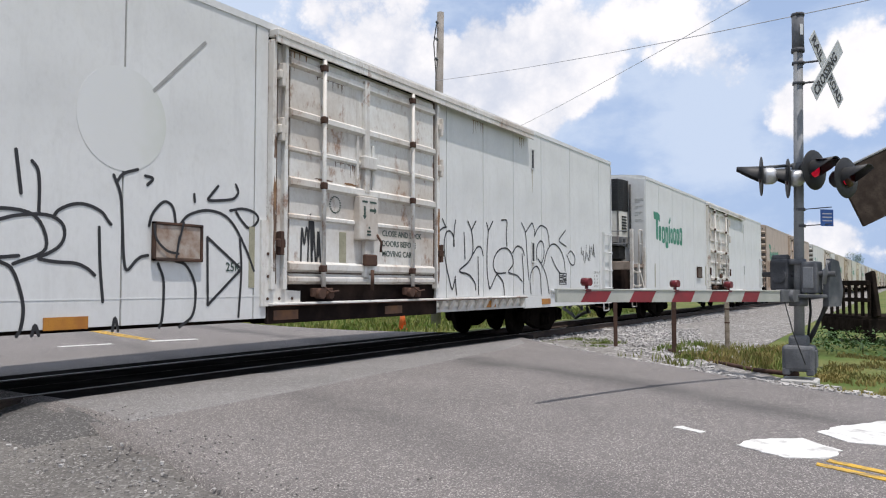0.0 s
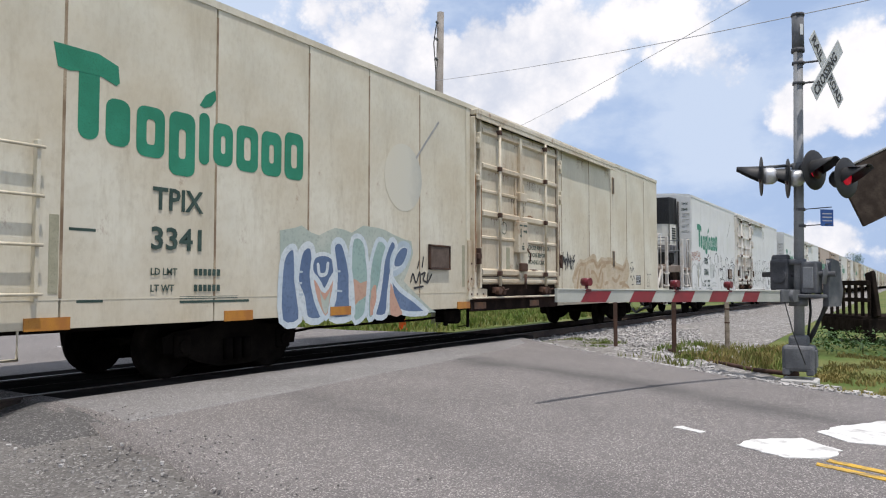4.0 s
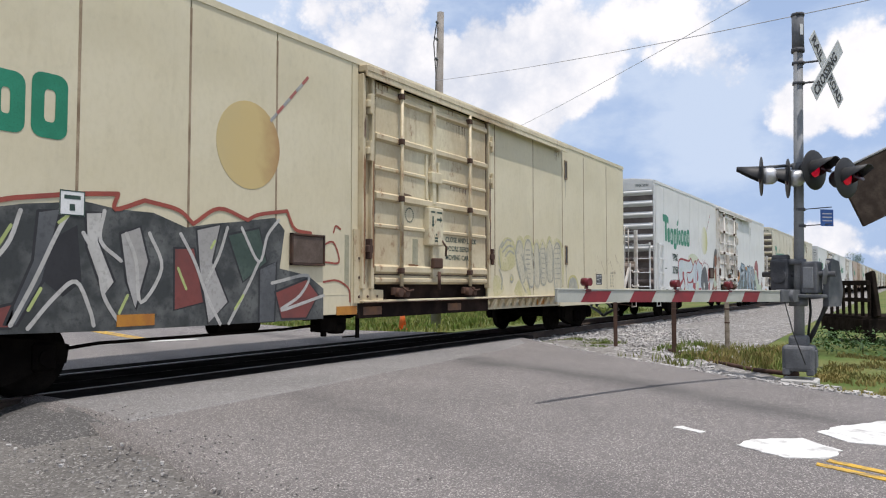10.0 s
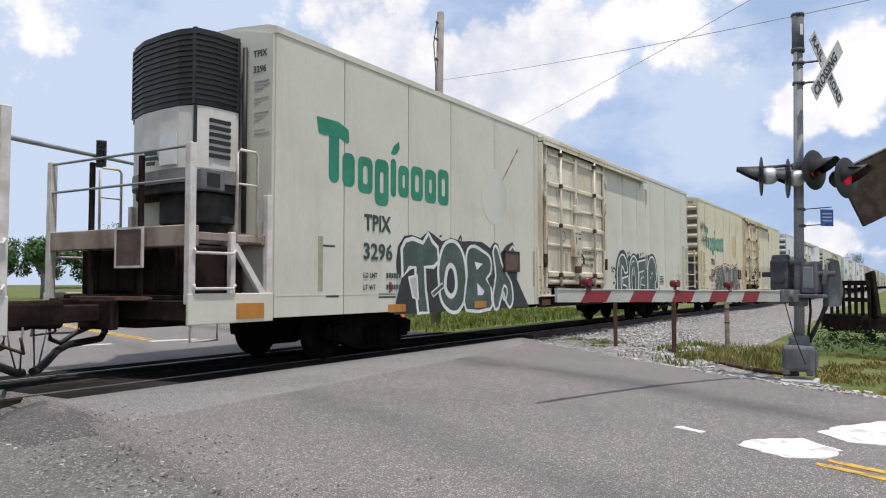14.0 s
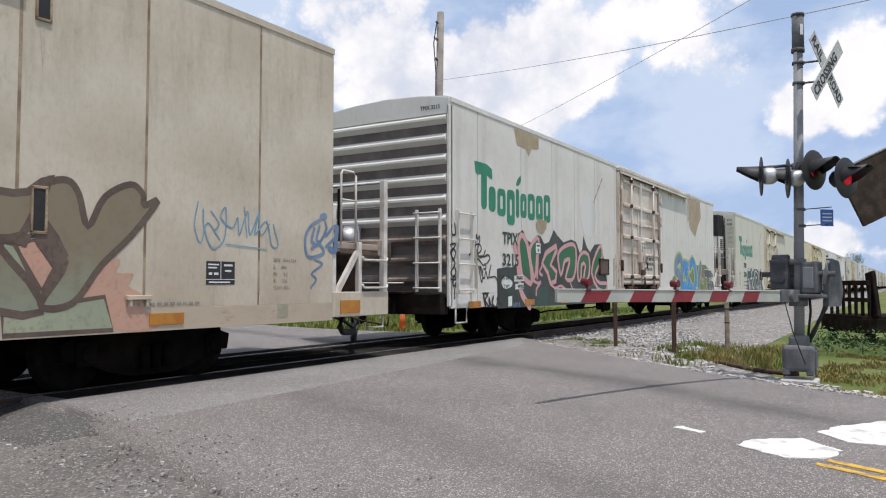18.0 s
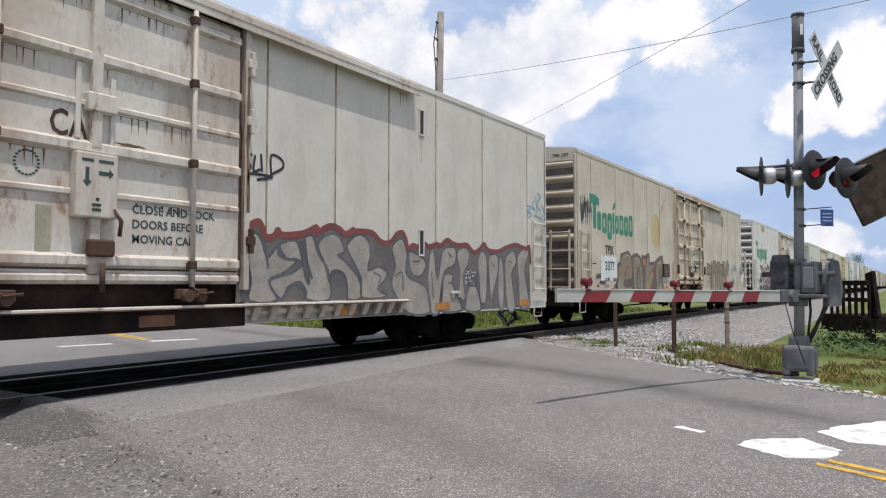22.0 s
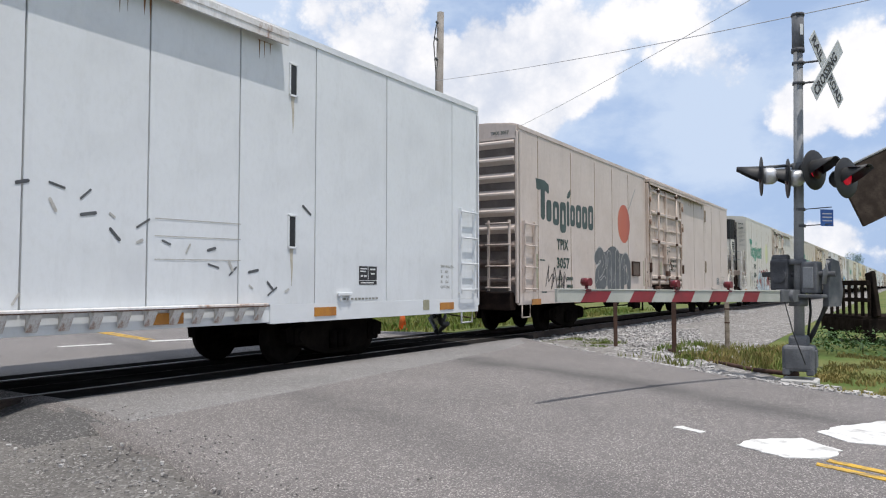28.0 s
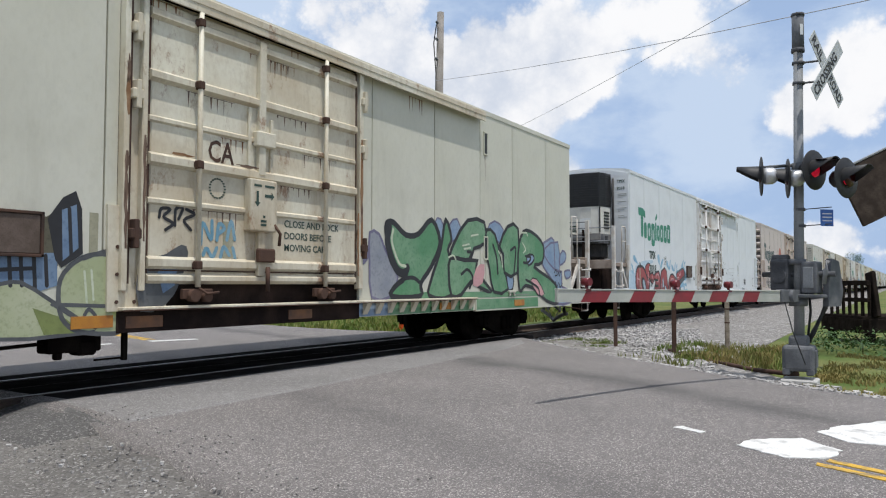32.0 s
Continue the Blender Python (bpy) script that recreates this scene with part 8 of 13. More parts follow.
    tag_scrawl(car, -10.75, -10.05, 1.55, 2.05, I_BLACK, 41, 4, 0.035)
    poly(car, [(-20.61, 1.93), (-20.30, 1.99), (-20.17, 2.03), (-19.97, 1.94), (-19.80, 1.91), (-19.62, 1.98), (-19.44, 2.04), (-19.24, 2.03), (-19.04, 1.99), (-18.75, 2.12), (-18.37, 2.11), (-18.13, 2.08), (-17.96, 2.03), (-17.60, 1.96), (-17.40, 1.94), (-17.34, 1.73), (-17.50, 1.43), (-17.63, 1.25), (-17.21, 1.00), (-16.80, 0.77), (-16.59, 0.69), (-17.10, 0.69), (-18.34, 0.69), (-20.27, 0.69), (-20.57, 0.69)], I_MISTTEAL, 0, "graffiti_ground", "faded teal, blue and pink graffiti ground")
    outlined(car, [(-20.58, 1.37), (-20.50, 1.63), (-20.35, 1.72), (-20.29, 1.64), (-20.26, 1.21), (-20.19, 0.69), (-20.57, 0.69)], I_DEEPBLUE, I_PALEBLUE, 0.09, 1, 3)
    outlined(car, [(-20.26, 1.37), (-20.19, 1.65), (-20.05, 1.76), (-19.94, 1.71), (-19.91, 1.49), (-19.95, 1.32), (-19.86, 0.99), (-19.72, 0.69), (-20.05, 0.69), (-20.14, 0.99), (-20.26, 1.21)], I_DEEPBLUE, I_PALEBLUE, 0.1, 1, 3)
    outlined(car, [(-19.46, 1.57), (-19.49, 1.75), (-19.40, 1.85), (-19.25, 1.82), (-19.13, 1.58), (-19.05, 1.28), (-19.01, 0.97), (-19.04, 0.69), (-19.53, 0.69), (-19.45, 1.10), (-19.42, 1.33)], I_DEEPBLUE, I_PALEBLUE, 0.1, 1.6, 3)
    outlined(car, [(-19.95, 1.39), (-19.90, 1.59), (-19.67, 1.64), (-19.47, 1.57), (-19.42, 1.39), (-19.54, 1.27), (-19.66, 1.10), (-19.81, 1.24)], I_DEEPBLUE, I_PALEBLUE, 0.06, 2.2, 3)
    stroke(car, [(-19.82, 1.48), (-19.79, 1.35), (-19.70, 1.33), (-19.63, 1.37), (-19.60, 1.50)], 0.06, I_PALEBLUE, 3.5)
    outlined(car, [(-19.95, 1.32), (-19.81, 1.24), (-19.67, 1.10), (-19.48, 1.32), (-19.43, 1.34), (-19.44, 0.98), (-19.64, 0.69), (-19.86, 0.96)], I_PINKISH, I_PALEBLUE, 0.08, 2.6, 3)
    outlined(car, [(-19.77, 1.10), (-19.67, 0.95), (-19.55, 1.10), (-19.58, 0.87), (-19.65, 0.75), (-19.73, 0.89)], I_MISTTEAL, None, 0, 4, 2)
    outlined(car, [(-19.06, 1.77), (-18.89, 1.95), (-18.71, 1.85), (-18.65, 1.60), (-18.60, 1.28), (-18.64, 0.96), (-18.72, 0.69), (-19.03, 0.69)], I_TEALGREEN, I_PALEBLUE, 0.08, 1.2, 3)
    outlined(car, [(-19.05, 1.28), (-18.81, 1.21), (-18.64, 1.25), (-18.67, 1.02), (-18.87, 0.93), (-19.02, 0.85)], I_PINKISH, None, 0, 2.4, 2)
    outlined(car, [(-18.60, 1.34), (-18.48, 1.74), (-18.33, 1.93), (-18.12, 1.82), (-18.20, 1.48), (-18.35, 1.08), (-18.46, 0.69), (-18.63, 0.69)], I_TEALGREEN, I_PALEBLUE, 0.08, 1.8, 3)
    outlined(car, [(-18.54, 1.09), (-18.41, 1.18), (-18.42, 0.82), (-18.56, 0.69)], I_PINKISH, None, 0, 3, 2)
    outlined(car, [(-18.20, 1.62), (-18.00, 1.93), (-17.85, 1.85), (-17.95, 1.52), (-18.06, 1.08), (-18.13, 0.69), (-18.45, 0.69), (-18.35, 0.95), (-18.27, 1.28)], I_DEEPBLUE, I_PALEBLUE, 0.09, 2.6, 3)
    outlined(car, [(-17.99, 1.48), (-17.93, 1.70), (-17.69, 1.88), (-17.46, 1.83), (-17.50, 1.65), (-17.68, 1.46), (-17.93, 1.37)], I_PALEBLUE, I_SILVERBLUE, 0.1, 2.2, 3)
    outlined(car, [(-17.90, 1.51), (-17.85, 1.67), (-17.67, 1.81), (-17.52, 1.79), (-17.58, 1.64), (-17.72, 1.51)], I_DEEPBLUE, None, 0, 3.6, 3)
    outlined(car, [(-18.01, 1.34), (-17.89, 1.22), (-17.68, 1.08), (-17.30, 0.92), (-16.99, 0.76), (-16.90, 0.69), (-17.49, 0.69), (-17.85, 0.80), (-17.97, 1.08)], I_DEEPBLUE, I_PALEBLUE, 0.09, 3.2, 3)
    outlined(car, [(-18.01, 1.22), (-17.89, 1.01), (-17.74, 0.80), (-17.67, 0.69), (-18.01, 0.69)], I_PINKISH, None, 0, 4.4, 2)
    strokes(car, [[(-20.22, 1.37), (-20.16, 1.37)], [(-20.23, 1.21), (-20.17, 1.21)], [(-20.21, 1.05), (-20.14, 1.05)], [(-19.42, 1.39), (-19.32, 1.39)], [(-19.40, 1.10), (-19.28, 1.09)]], 0.03, I_SILVERBLUE, 4)
    strokes(car, [[(-17.42, 1.23), (-17.35, 1.38), (-17.25, 1.22), (-17.14, 1.41), (-17.11, 1.22)], [(-17.08, 1.37), (-16.96, 1.40), (-17.03, 1.28), (-16.91, 1.23)], [(-16.87, 1.39), (-16.89, 1.22), (-16.75, 1.37)], [(-17.31, 1.13), (-17.03, 1.16)], [(-17.20, 1.48), (-17.16, 1.60)], [(-17.06, 1.50), (-17.02, 1.67)]], 0.035, I_BLACK, 5)


def art_2(car):
    outlined(car, [(-10.40, 1.87), (-10.12, 1.79), (-9.95, 1.84), (-9.95, 1.57), (-10.39, 1.34), (-10.67, 1.28), (-10.71, 1.57), (-10.34, 1.60)], I_ORANGE, None, 0, 0, 2, "orange sprayed shape")
    outlined(car, [(-8.47, 2.10), (-8.23, 2.13), (-8.04, 1.98), (-8.15, 1.83), (-8.31, 1.92)], I_ORANGE, None, 0, 0, 2)
    outlined(car, [(-7.72, 2.15), (-7.39, 2.18), (-7.31, 2.04), (-7.62, 2.03)], I_ORANGE, None, 0, 0, 2)
    outlined(car, [(-6.88, 2.15), (-6.51, 2.17), (-6.39, 2.03), (-6.75, 1.95)], I_ORANGE, None, 0, 0, 2)
    outlined(car, [(-6.02, 2.00), (-5.77, 2.02), (-5.64, 1.65), (-5.83, 1.72)], I_ORANGE, None, 0, 0, 2)
    outlined(car, [(-10.84, 1.22), (-10.45, 1.30), (-10.16, 1.38), (-9.98, 1.59), (-9.96, 2.03), (-9.67, 2.11), (-9.58, 2.31), (-9.47, 2.28), (-8.77, 2.20), (-8.47, 2.03), (-8.15, 1.86), (-7.96, 2.16), (-7.34, 2.10), (-7.27, 2.22), (-6.84, 2.10), (-6.45, 2.15), (-6.05, 1.98), (-5.77, 1.72), (-5.51, 1.56), (-5.24, 1.29), (-5.15, 1.01), (-5.15, 0.69), (-10.66, 0.76), (-10.67, 1.10)], I_STEELBLUE, I_CHARBLUE, 0.07, 0.6, 1, "grey and pale blue graffiti ground")
    outlined(car, [(-9.83, 1.95), (-9.68, 2.03), (-9.52, 2.21), (-9.00, 2.11), (-9.11, 1.82), (-9.30, 1.74), (-9.46, 1.63), (-9.60, 1.73), (-9.85, 1.72)], I_SILVERBLUE, I_STEELDK, 0.03, 2, 1)
    outlined(car, [(-9.70, 1.93), (-9.47, 2.13), (-9.21, 1.92), (-9.47, 1.72)], I_CHAR, I_STEELDK, 0.03, 2, 1)
    outlined(car, [(-9.83, 1.68), (-9.53, 1.67), (-9.46, 1.58), (-9.30, 1.73), (-9.12, 1.70), (-9.16, 1.44), (-9.46, 1.41), (-9.79, 1.41)], I_CHAR, I_STEELDK, 0.03, 2, 1)
    outlined(car, [(-10.60, 1.13), (-10.15, 1.30), (-9.91, 1.51), (-9.84, 1.37), (-9.70, 1.37), (-9.94, 0.96), (-10.60, 0.94)], I_GREYGREEN, I_STEELDK, 0.03, 2, 1)
    outlined(car, [(-9.65, 1.39), (-9.16, 1.38), (-9.30, 1.12), (-9.08, 1.05), (-9.10, 0.91), (-9.84, 0.93)], I_GREYGREEN, I_STEELDK, 0.03, 2, 1)
    outlined(car, [(-9.09, 2.09), (-8.77, 2.12), (-8.68, 1.50), (-9.02, 1.40)], I_GREY, I_STEELDK, 0.03, 2, 1)
    outlined(car, [(-8.68, 2.13), (-8.44, 2.01), (-8.37, 1.78), (-8.49, 1.50), (-8.12, 1.37), (-8.21, 0.89), (-9.02, 0.91), (-9.05, 1.31), (-8.69, 1.41)], I_GREYGREEN, I_STEELDK, 0.03, 2, 1)
    outlined(car, [(-8.59, 1.95), (-8.44, 1.87), (-8.49, 1.57), (-8.65, 1.52)], I_SILVERBLUE, I_STEELDK, 0.03, 2, 1)
    outlined(car, [(-8.76, 1.14), (-8.49, 1.15), (-8.52, 0.95), (-8.73, 0.96)], I_SILVERBLUE, I_STEELDK, 0.03, 2, 1)
    outlined(car, [(-7.99, 2.06), (-7.79, 1.95), (-7.62, 1.71), (-7.69, 1.42), (-7.79, 1.23), (-7.95, 1.04), (-8.07, 1.32), (-8.23, 1.51), (-8.04, 1.75)], I_GREY, I_STEELDK, 0.03, 2, 1)
    outlined(car, [(-7.55, 1.96), (-7.38, 1.82), (-7.52, 1.52), (-7.37, 1.03), (-7.19, 0.93), (-7.90, 0.91), (-7.79, 1.18), (-7.62, 1.42)], I_CHAR, I_STEELDK, 0.03, 2, 1)
    outlined(car, [(-7.27, 2.16), (-6.98, 1.99), (-6.79, 1.64), (-6.35, 1.44), (-6.39, 0.90), (-7.03, 0.87), (-7.09, 1.33), (-7.21, 1.73)], I_GREY, I_STEELDK, 0.03, 2, 1)
    outlined(car, [(-6.65, 1.87), (-6.35, 2.09), (-6.11, 1.87), (-5.98, 1.61), (-6.25, 1.44), (-6.51, 1.65)], I_GREY, I_STEELDK, 0.03, 2, 1)
    outlined(car, [(-6.82, 2.05), (-6.69, 2.06), (-6.69, 1.75), (-6.82, 1.74)], I_BLACK, None, 0.03, 2, 1)
    outlined(car, [(-6.25, 1.39), (-5.73, 1.45), (-5.40, 1.23), (-5.38, 0.88), (-6.05, 0.85), (-6.15, 1.13)], I_GREYGREEN, I_STEELDK, 0.03, 2, 1)
    outlined(car, [(-6.99, 1.53), (-6.75, 1.23), (-6.45, 0.90), (-6.94, 0.89)], I_GREYGREEN, I_STEELDK, 0.03, 2, 1)
    strokes(car, [[(-9.79, 1.71), (-9.60, 1.71), (-9.46, 1.61), (-9.30, 1.73), (-9.08, 1.80)], [(-9.97, 0.94), (-9.78, 1.22), (-9.70, 1.37)], [(-9.02, 1.40), (-9.06, 2.11)], [(-8.15, 1.37), (-8.28, 1.51), (-8.04, 1.75)], [(-7.99, 2.13), (-7.55, 1.97), (-7.38, 1.77), (-7.48, 1.52), (-7.34, 1.03)], [(-7.27, 2.20), (-7.20, 1.73), (-7.09, 1.33), (-6.75, 0.92)], [(-7.72, 1.04), (-7.79, 1.23), (-7.62, 1.40), (-7.51, 1.18)], [(-6.15, 1.13), (-6.25, 1.39), (-5.73, 1.45)], [(-6.45, 2.12), (-6.63, 1.87), (-6.47, 1.63)]], 0.035, I_SILVERBLUE, 4)
    sill_paint(car, -10.7, -7.3, I_GREYGREEN); sill_paint(car, -7.2, -4.9, I_GREYGREEN, False)
    outlined(car, [(-5.68, 2.04), (-5.79, 2.15), (-5.55, 2.39), (-5.32, 2.50), (-5.05, 2.48), (-4.81, 2.36), (-4.66, 2.05), (-4.59, 1.70), (-4.67, 1.37), (-4.86, 1.58), (-5.05, 1.85), (-5.23, 2.00), (-5.51, 2.01)], I_ROSE, I_MAROON, 0.04, 3, 3, "painted red shape")
    outlined(car, [(-5.73, 1.72), (-5.46, 1.90), (-5.14, 1.84), (-4.86, 1.52), (-4.57, 1.21), (-3.80, 1.17), (-3.53, 1.26), (-3.36, 0.87), (-3.28, 0.69), (-4.82, 0.69), (-5.24, 0.79), (-5.33, 1.12), (-5.68, 1.45)], I_SAGEPALE, None, 0, 2.6, 2, "pale green painted shape")
    strokes(car, [[(-5.14, 1.84), (-4.86, 1.51), (-4.52, 1.19)], [(-5.73, 1.56), (-5.33, 1.10), (-5.15, 0.73)], [(-3.67, 1.12), (-3.48, 0.75)]], 0.03, I_GREYGREEN, 3.4)
    poly(car, [(-3.69, 1.21), (-3.41, 1.44), (-3.22, 1.09), (-3.50, 0.92)], I_SKIN, 4)
    poly(car, [(-3.11, 0.74), (-2.67, 0.98), (-2.36, 0.98), (-2.30, 0.69)], I_WHITE, 3)
    strokes(car, [[(-10.88, 1.99), (-10.81, 1.68), (-10.85, 1.45)], [(-10.75, 2.03), (-10.70, 1.76)], [(-10.61, 2.02), (-10.54, 1.85)], [(-10.85, 1.83), (-10.55, 1.91)], [(-10.78, 1.59), (-10.56, 1.69)], [(-10.48, 2.04), (-10.46, 2.17)], [(-10.41, 2.10), (-10.46, 2.01)], [(-10.85, 1.51), (-10.67, 1.45)]], 0.022, I_SLATE, 1)
    strokes(car, [[(-3.58, 1.61), (-3.39, 1.49), (-3.58, 1.36)], [(-3.24, 1.80), (-3.07, 1.62), (-3.30, 1.49)], [(-2.89, 2.00), (-2.72, 1.82), (-2.95, 1.62)], [(-2.84, 1.56), (-2.66, 1.69)]], 0.02, I_GREY, 1)
    outlined(car, [(-20.38, 2.15), (-20.29, 2.30), (-19.81, 2.40), (-19.42, 2.40), (-19.01, 2.33), (-18.76, 2.22), (-19.11, 2.07), (-19.61, 1.96), (-19.99, 2.17)], I_PALEGREEN, None, 0, 0, 3, "pale green mist behind the letters")
    outlined(car, [(-21.87, 1.61), (-21.85, 1.96), (-21.73, 2.10), (-21.40, 2.16), (-20.82, 2.13), (-20.25, 2.11), (-20.00, 2.21), (-19.75, 2.04), (-19.63, 1.94), (-19.27, 2.15), (-19.11, 2.01), (-18.81, 2.21), (-18.51, 2.10), (-18.11, 2.00), (-18.18, 1.71), (-18.32, 1.46), (-18.38, 1.22), (-18.31, 0.74), (-18.25, 0.69), (-19.78, 0.69), (-21.08, 0.69), (-21.14, 0.78), (-21.61, 1.08), (-21.72, 1.27)], I_ICE, None, 0, 0.5, 1, "pale blue graffiti letters with red outlines")
    stroke(car, [(-21.61, 1.08), (-21.72, 1.27), (-21.87, 1.56), (-21.85, 1.96), (-21.73, 2.10), (-21.40, 2.16), (-20.82, 2.13), (-20.25, 2.11), (-20.00, 2.21), (-19.75, 2.04), (-19.63, 1.93)], 0.075, I_RED, 2)
    strokes(car, [[(-19.63, 1.93), (-19.27, 2.15), (-19.13, 1.99), (-19.17, 1.67), (-19.20, 1.23)], [(-19.27, 2.15), (-19.11, 2.01), (-18.81, 2.21), (-18.51, 2.10), (-18.11, 2.00), (-18.13, 1.71), (-18.32, 1.46)], [(-19.63, 1.93), (-19.80, 1.75), (-20.15, 1.65), (-20.60, 1.64), (-20.55, 1.35), (-20.46, 1.02), (-20.36, 0.69)], [(-20.57, 1.47), (-20.35, 1.27), (-19.79, 1.30)]], 0.055, I_RED, 2.4)
    poly(car, [(-21.68, 1.25), (-21.26, 1.39), (-21.30, 1.66), (-21.06, 1.70), (-21.08, 1.40), (-21.61, 1.08)], I_RED, 3)
    poly(car, [(-19.93, 1.34), (-19.62, 1.49), (-19.60, 1.20)], I_RED, 3)
    poly(car, [(-19.74, 1.09), (-19.30, 0.95), (-19.25, 1.26), (-19.62, 1.25)], I_RED, 3)
    poly(car, [(-19.02, 1.36), (-18.95, 1.68), (-18.82, 1.84), (-18.78, 1.45), (-18.87, 1.33)], I_RED, 3)
    poly(car, [(-17.02, 1.89), (-16.80, 1.84), (-16.83, 1.34), (-17.02, 1.31)], I_RED, 3)
    poly(car, [(-17.02, 1.18), (-16.75, 1.32), (-16.78, 0.69), (-17.01, 0.69)], I_RED, 3)
    poly(car, [(-18.77, 1.03), (-18.32, 1.06), (-18.43, 0.74), (-18.77, 0.76)], I_RED, 3)
    poly(car, [(-20.31, 0.69), (-19.82, 0.71), (-19.70, 0.69), (-20.26, 0.69)], I_RED, 3)
    stroke(car, [(-21.06, 1.42), (-20.95, 1.22), (-20.96, 1.06), (-21.13, 0.93), (-21.09, 0.69)], 0.1, I_RED, 3)
    outlined(car, [(-21.08, 0.69), (-21.12, 0.84), (-20.93, 1.06), (-20.48, 0.92), (-20.37, 0.69)], I_PALEGREEN, None, 0, 1.4, 2)
    outlined(car, [(-19.59, 0.69), (-19.50, 1.15), (-19.30, 0.92), (-19.23, 0.69)], I_PALEGREEN, None, 0, 1.4, 2)
    outlined(car, [(-19.10, 1.22), (-18.78, 1.30), (-18.78, 1.07), (-19.04, 0.92)], I_PALEGREEN, None, 0, 1.4, 2)
    outlined(car, [(-21.52, 1.76), (-21.42, 1.84), (-21.45, 1.64), (-21.49, 1.52)], I_PALEGREEN, None, 0, 1.4, 2)
    outlined(car, [(-18.38, 1.21), (-18.27, 1.63), (-18.02, 1.84), (-17.64, 1.97), (-17.37, 1.83), (-17.13, 1.49), (-17.04, 0.96), (-17.15, 0.69), (-17.88, 0.69), (-18.13, 0.73), (-18.22, 1.02)], I_CHAR, I_PALEBLUE, 0.04, 4, 3, "charcoal drop shape")
    poly(car, [(-17.92, 1.22), (-17.77, 1.29), (-17.69, 1.10), (-17.86, 0.95)], I_WHITE, 6)
    poly(car, [(-16.72, 0.82), (-16.26, 1.04), (-15.96, 0.69), (-16.57, 0.69)], I_CHAR, 3)
    strokes(car, [[(-18.09, 1.92), (-17.84, 2.06), (-17.58, 2.10), (-17.08, 2.02), (-16.88, 1.93)], [(-17.63, 2.09), (-17.58, 2.21)], [(-17.84, 2.06), (-17.97, 2.22)]], 0.03, I_ROSE, 1)
    # the painted figure, as plain coloured shapes
    outlined(car, [(-15.85, 2.50), (-15.63, 2.74), (-15.32, 2.73), (-15.18, 2.34), (-15.23, 1.98), (-15.50, 2.20), (-15.83, 1.88), (-15.97, 1.80), (-16.07, 1.89), (-15.97, 2.23)], I_CHAR, None, 0, 4, 3, "tall painted shape in black, sienna and pale green")
    outlined(car, [(-15.80, 2.20), (-15.75, 2.41), (-15.45, 2.50), (-15.32, 2.25), (-15.48, 1.98), (-15.71, 1.97)], I_SKIN, None, 0, 5, 3)
    outlined(car, [(-15.93, 1.78), (-15.50, 1.92), (-15.19, 1.83), (-15.10, 1.03), (-15.12, 0.69), (-16.03, 0.69), (-16.09, 0.85), (-15.48, 1.07), (-16.06, 0.96), (-16.26, 1.04), (-15.90, 1.40)], I_SKIN, None, 0, 4.6, 2)
    outlined(car, [(-15.90, 1.77), (-15.73, 1.50), (-15.52, 1.23), (-15.38, 1.71), (-15.34, 1.25), (-15.62, 1.09), (-16.00, 1.11)], I_SAGEPALE, None, 0, 6, 2)
    strokes(car, [[(-22.57, 0.95), (-22.30, 1.09), (-22.03, 1.01), (-22.02, 0.81), (-22.11, 0.69)], [(-22.51, 0.92), (-22.35, 0.96), (-22.12, 0.93)]], 0.045, I_BLACK, 1)
    strokes(car, [[(-21.94, 0.95), (-21.88, 1.05), (-21.83, 0.92)], [(-21.79, 0.93), (-21.77, 1.05), (-21.69, 1.01), (-21.75, 0.95), (-21.66, 0.92)], [(-21.64, 0.93), (-21.60, 1.03), (-21.53, 0.94)], [(-21.49, 1.02), (-21.40, 1.03), (-21.45, 0.92)], [(-21.93, 0.87), (-21.89, 0.71), (-21.84, 0.85)], [(-21.79, 0.70), (-21.76, 0.83), (-21.69, 0.71)], [(-21.66, 0.69), (-21.65, 0.82)], [(-21.59, 0.80), (-21.50, 0.82), (-21.57, 0.69), (-21.43, 0.71)], [(-21.39, 0.69), (-21.34, 0.71)]], 0.03, I_BROWN, 2)
    strokes(car, [[(-22.87, 0.90), (-22.72, 1.00), (-22.62, 0.89), (-22.71, 0.76)], [(-23.10, 0.86), (-23.01, 0.98), (-22.91, 0.83)]], 0.04, I_BLACK, 1)


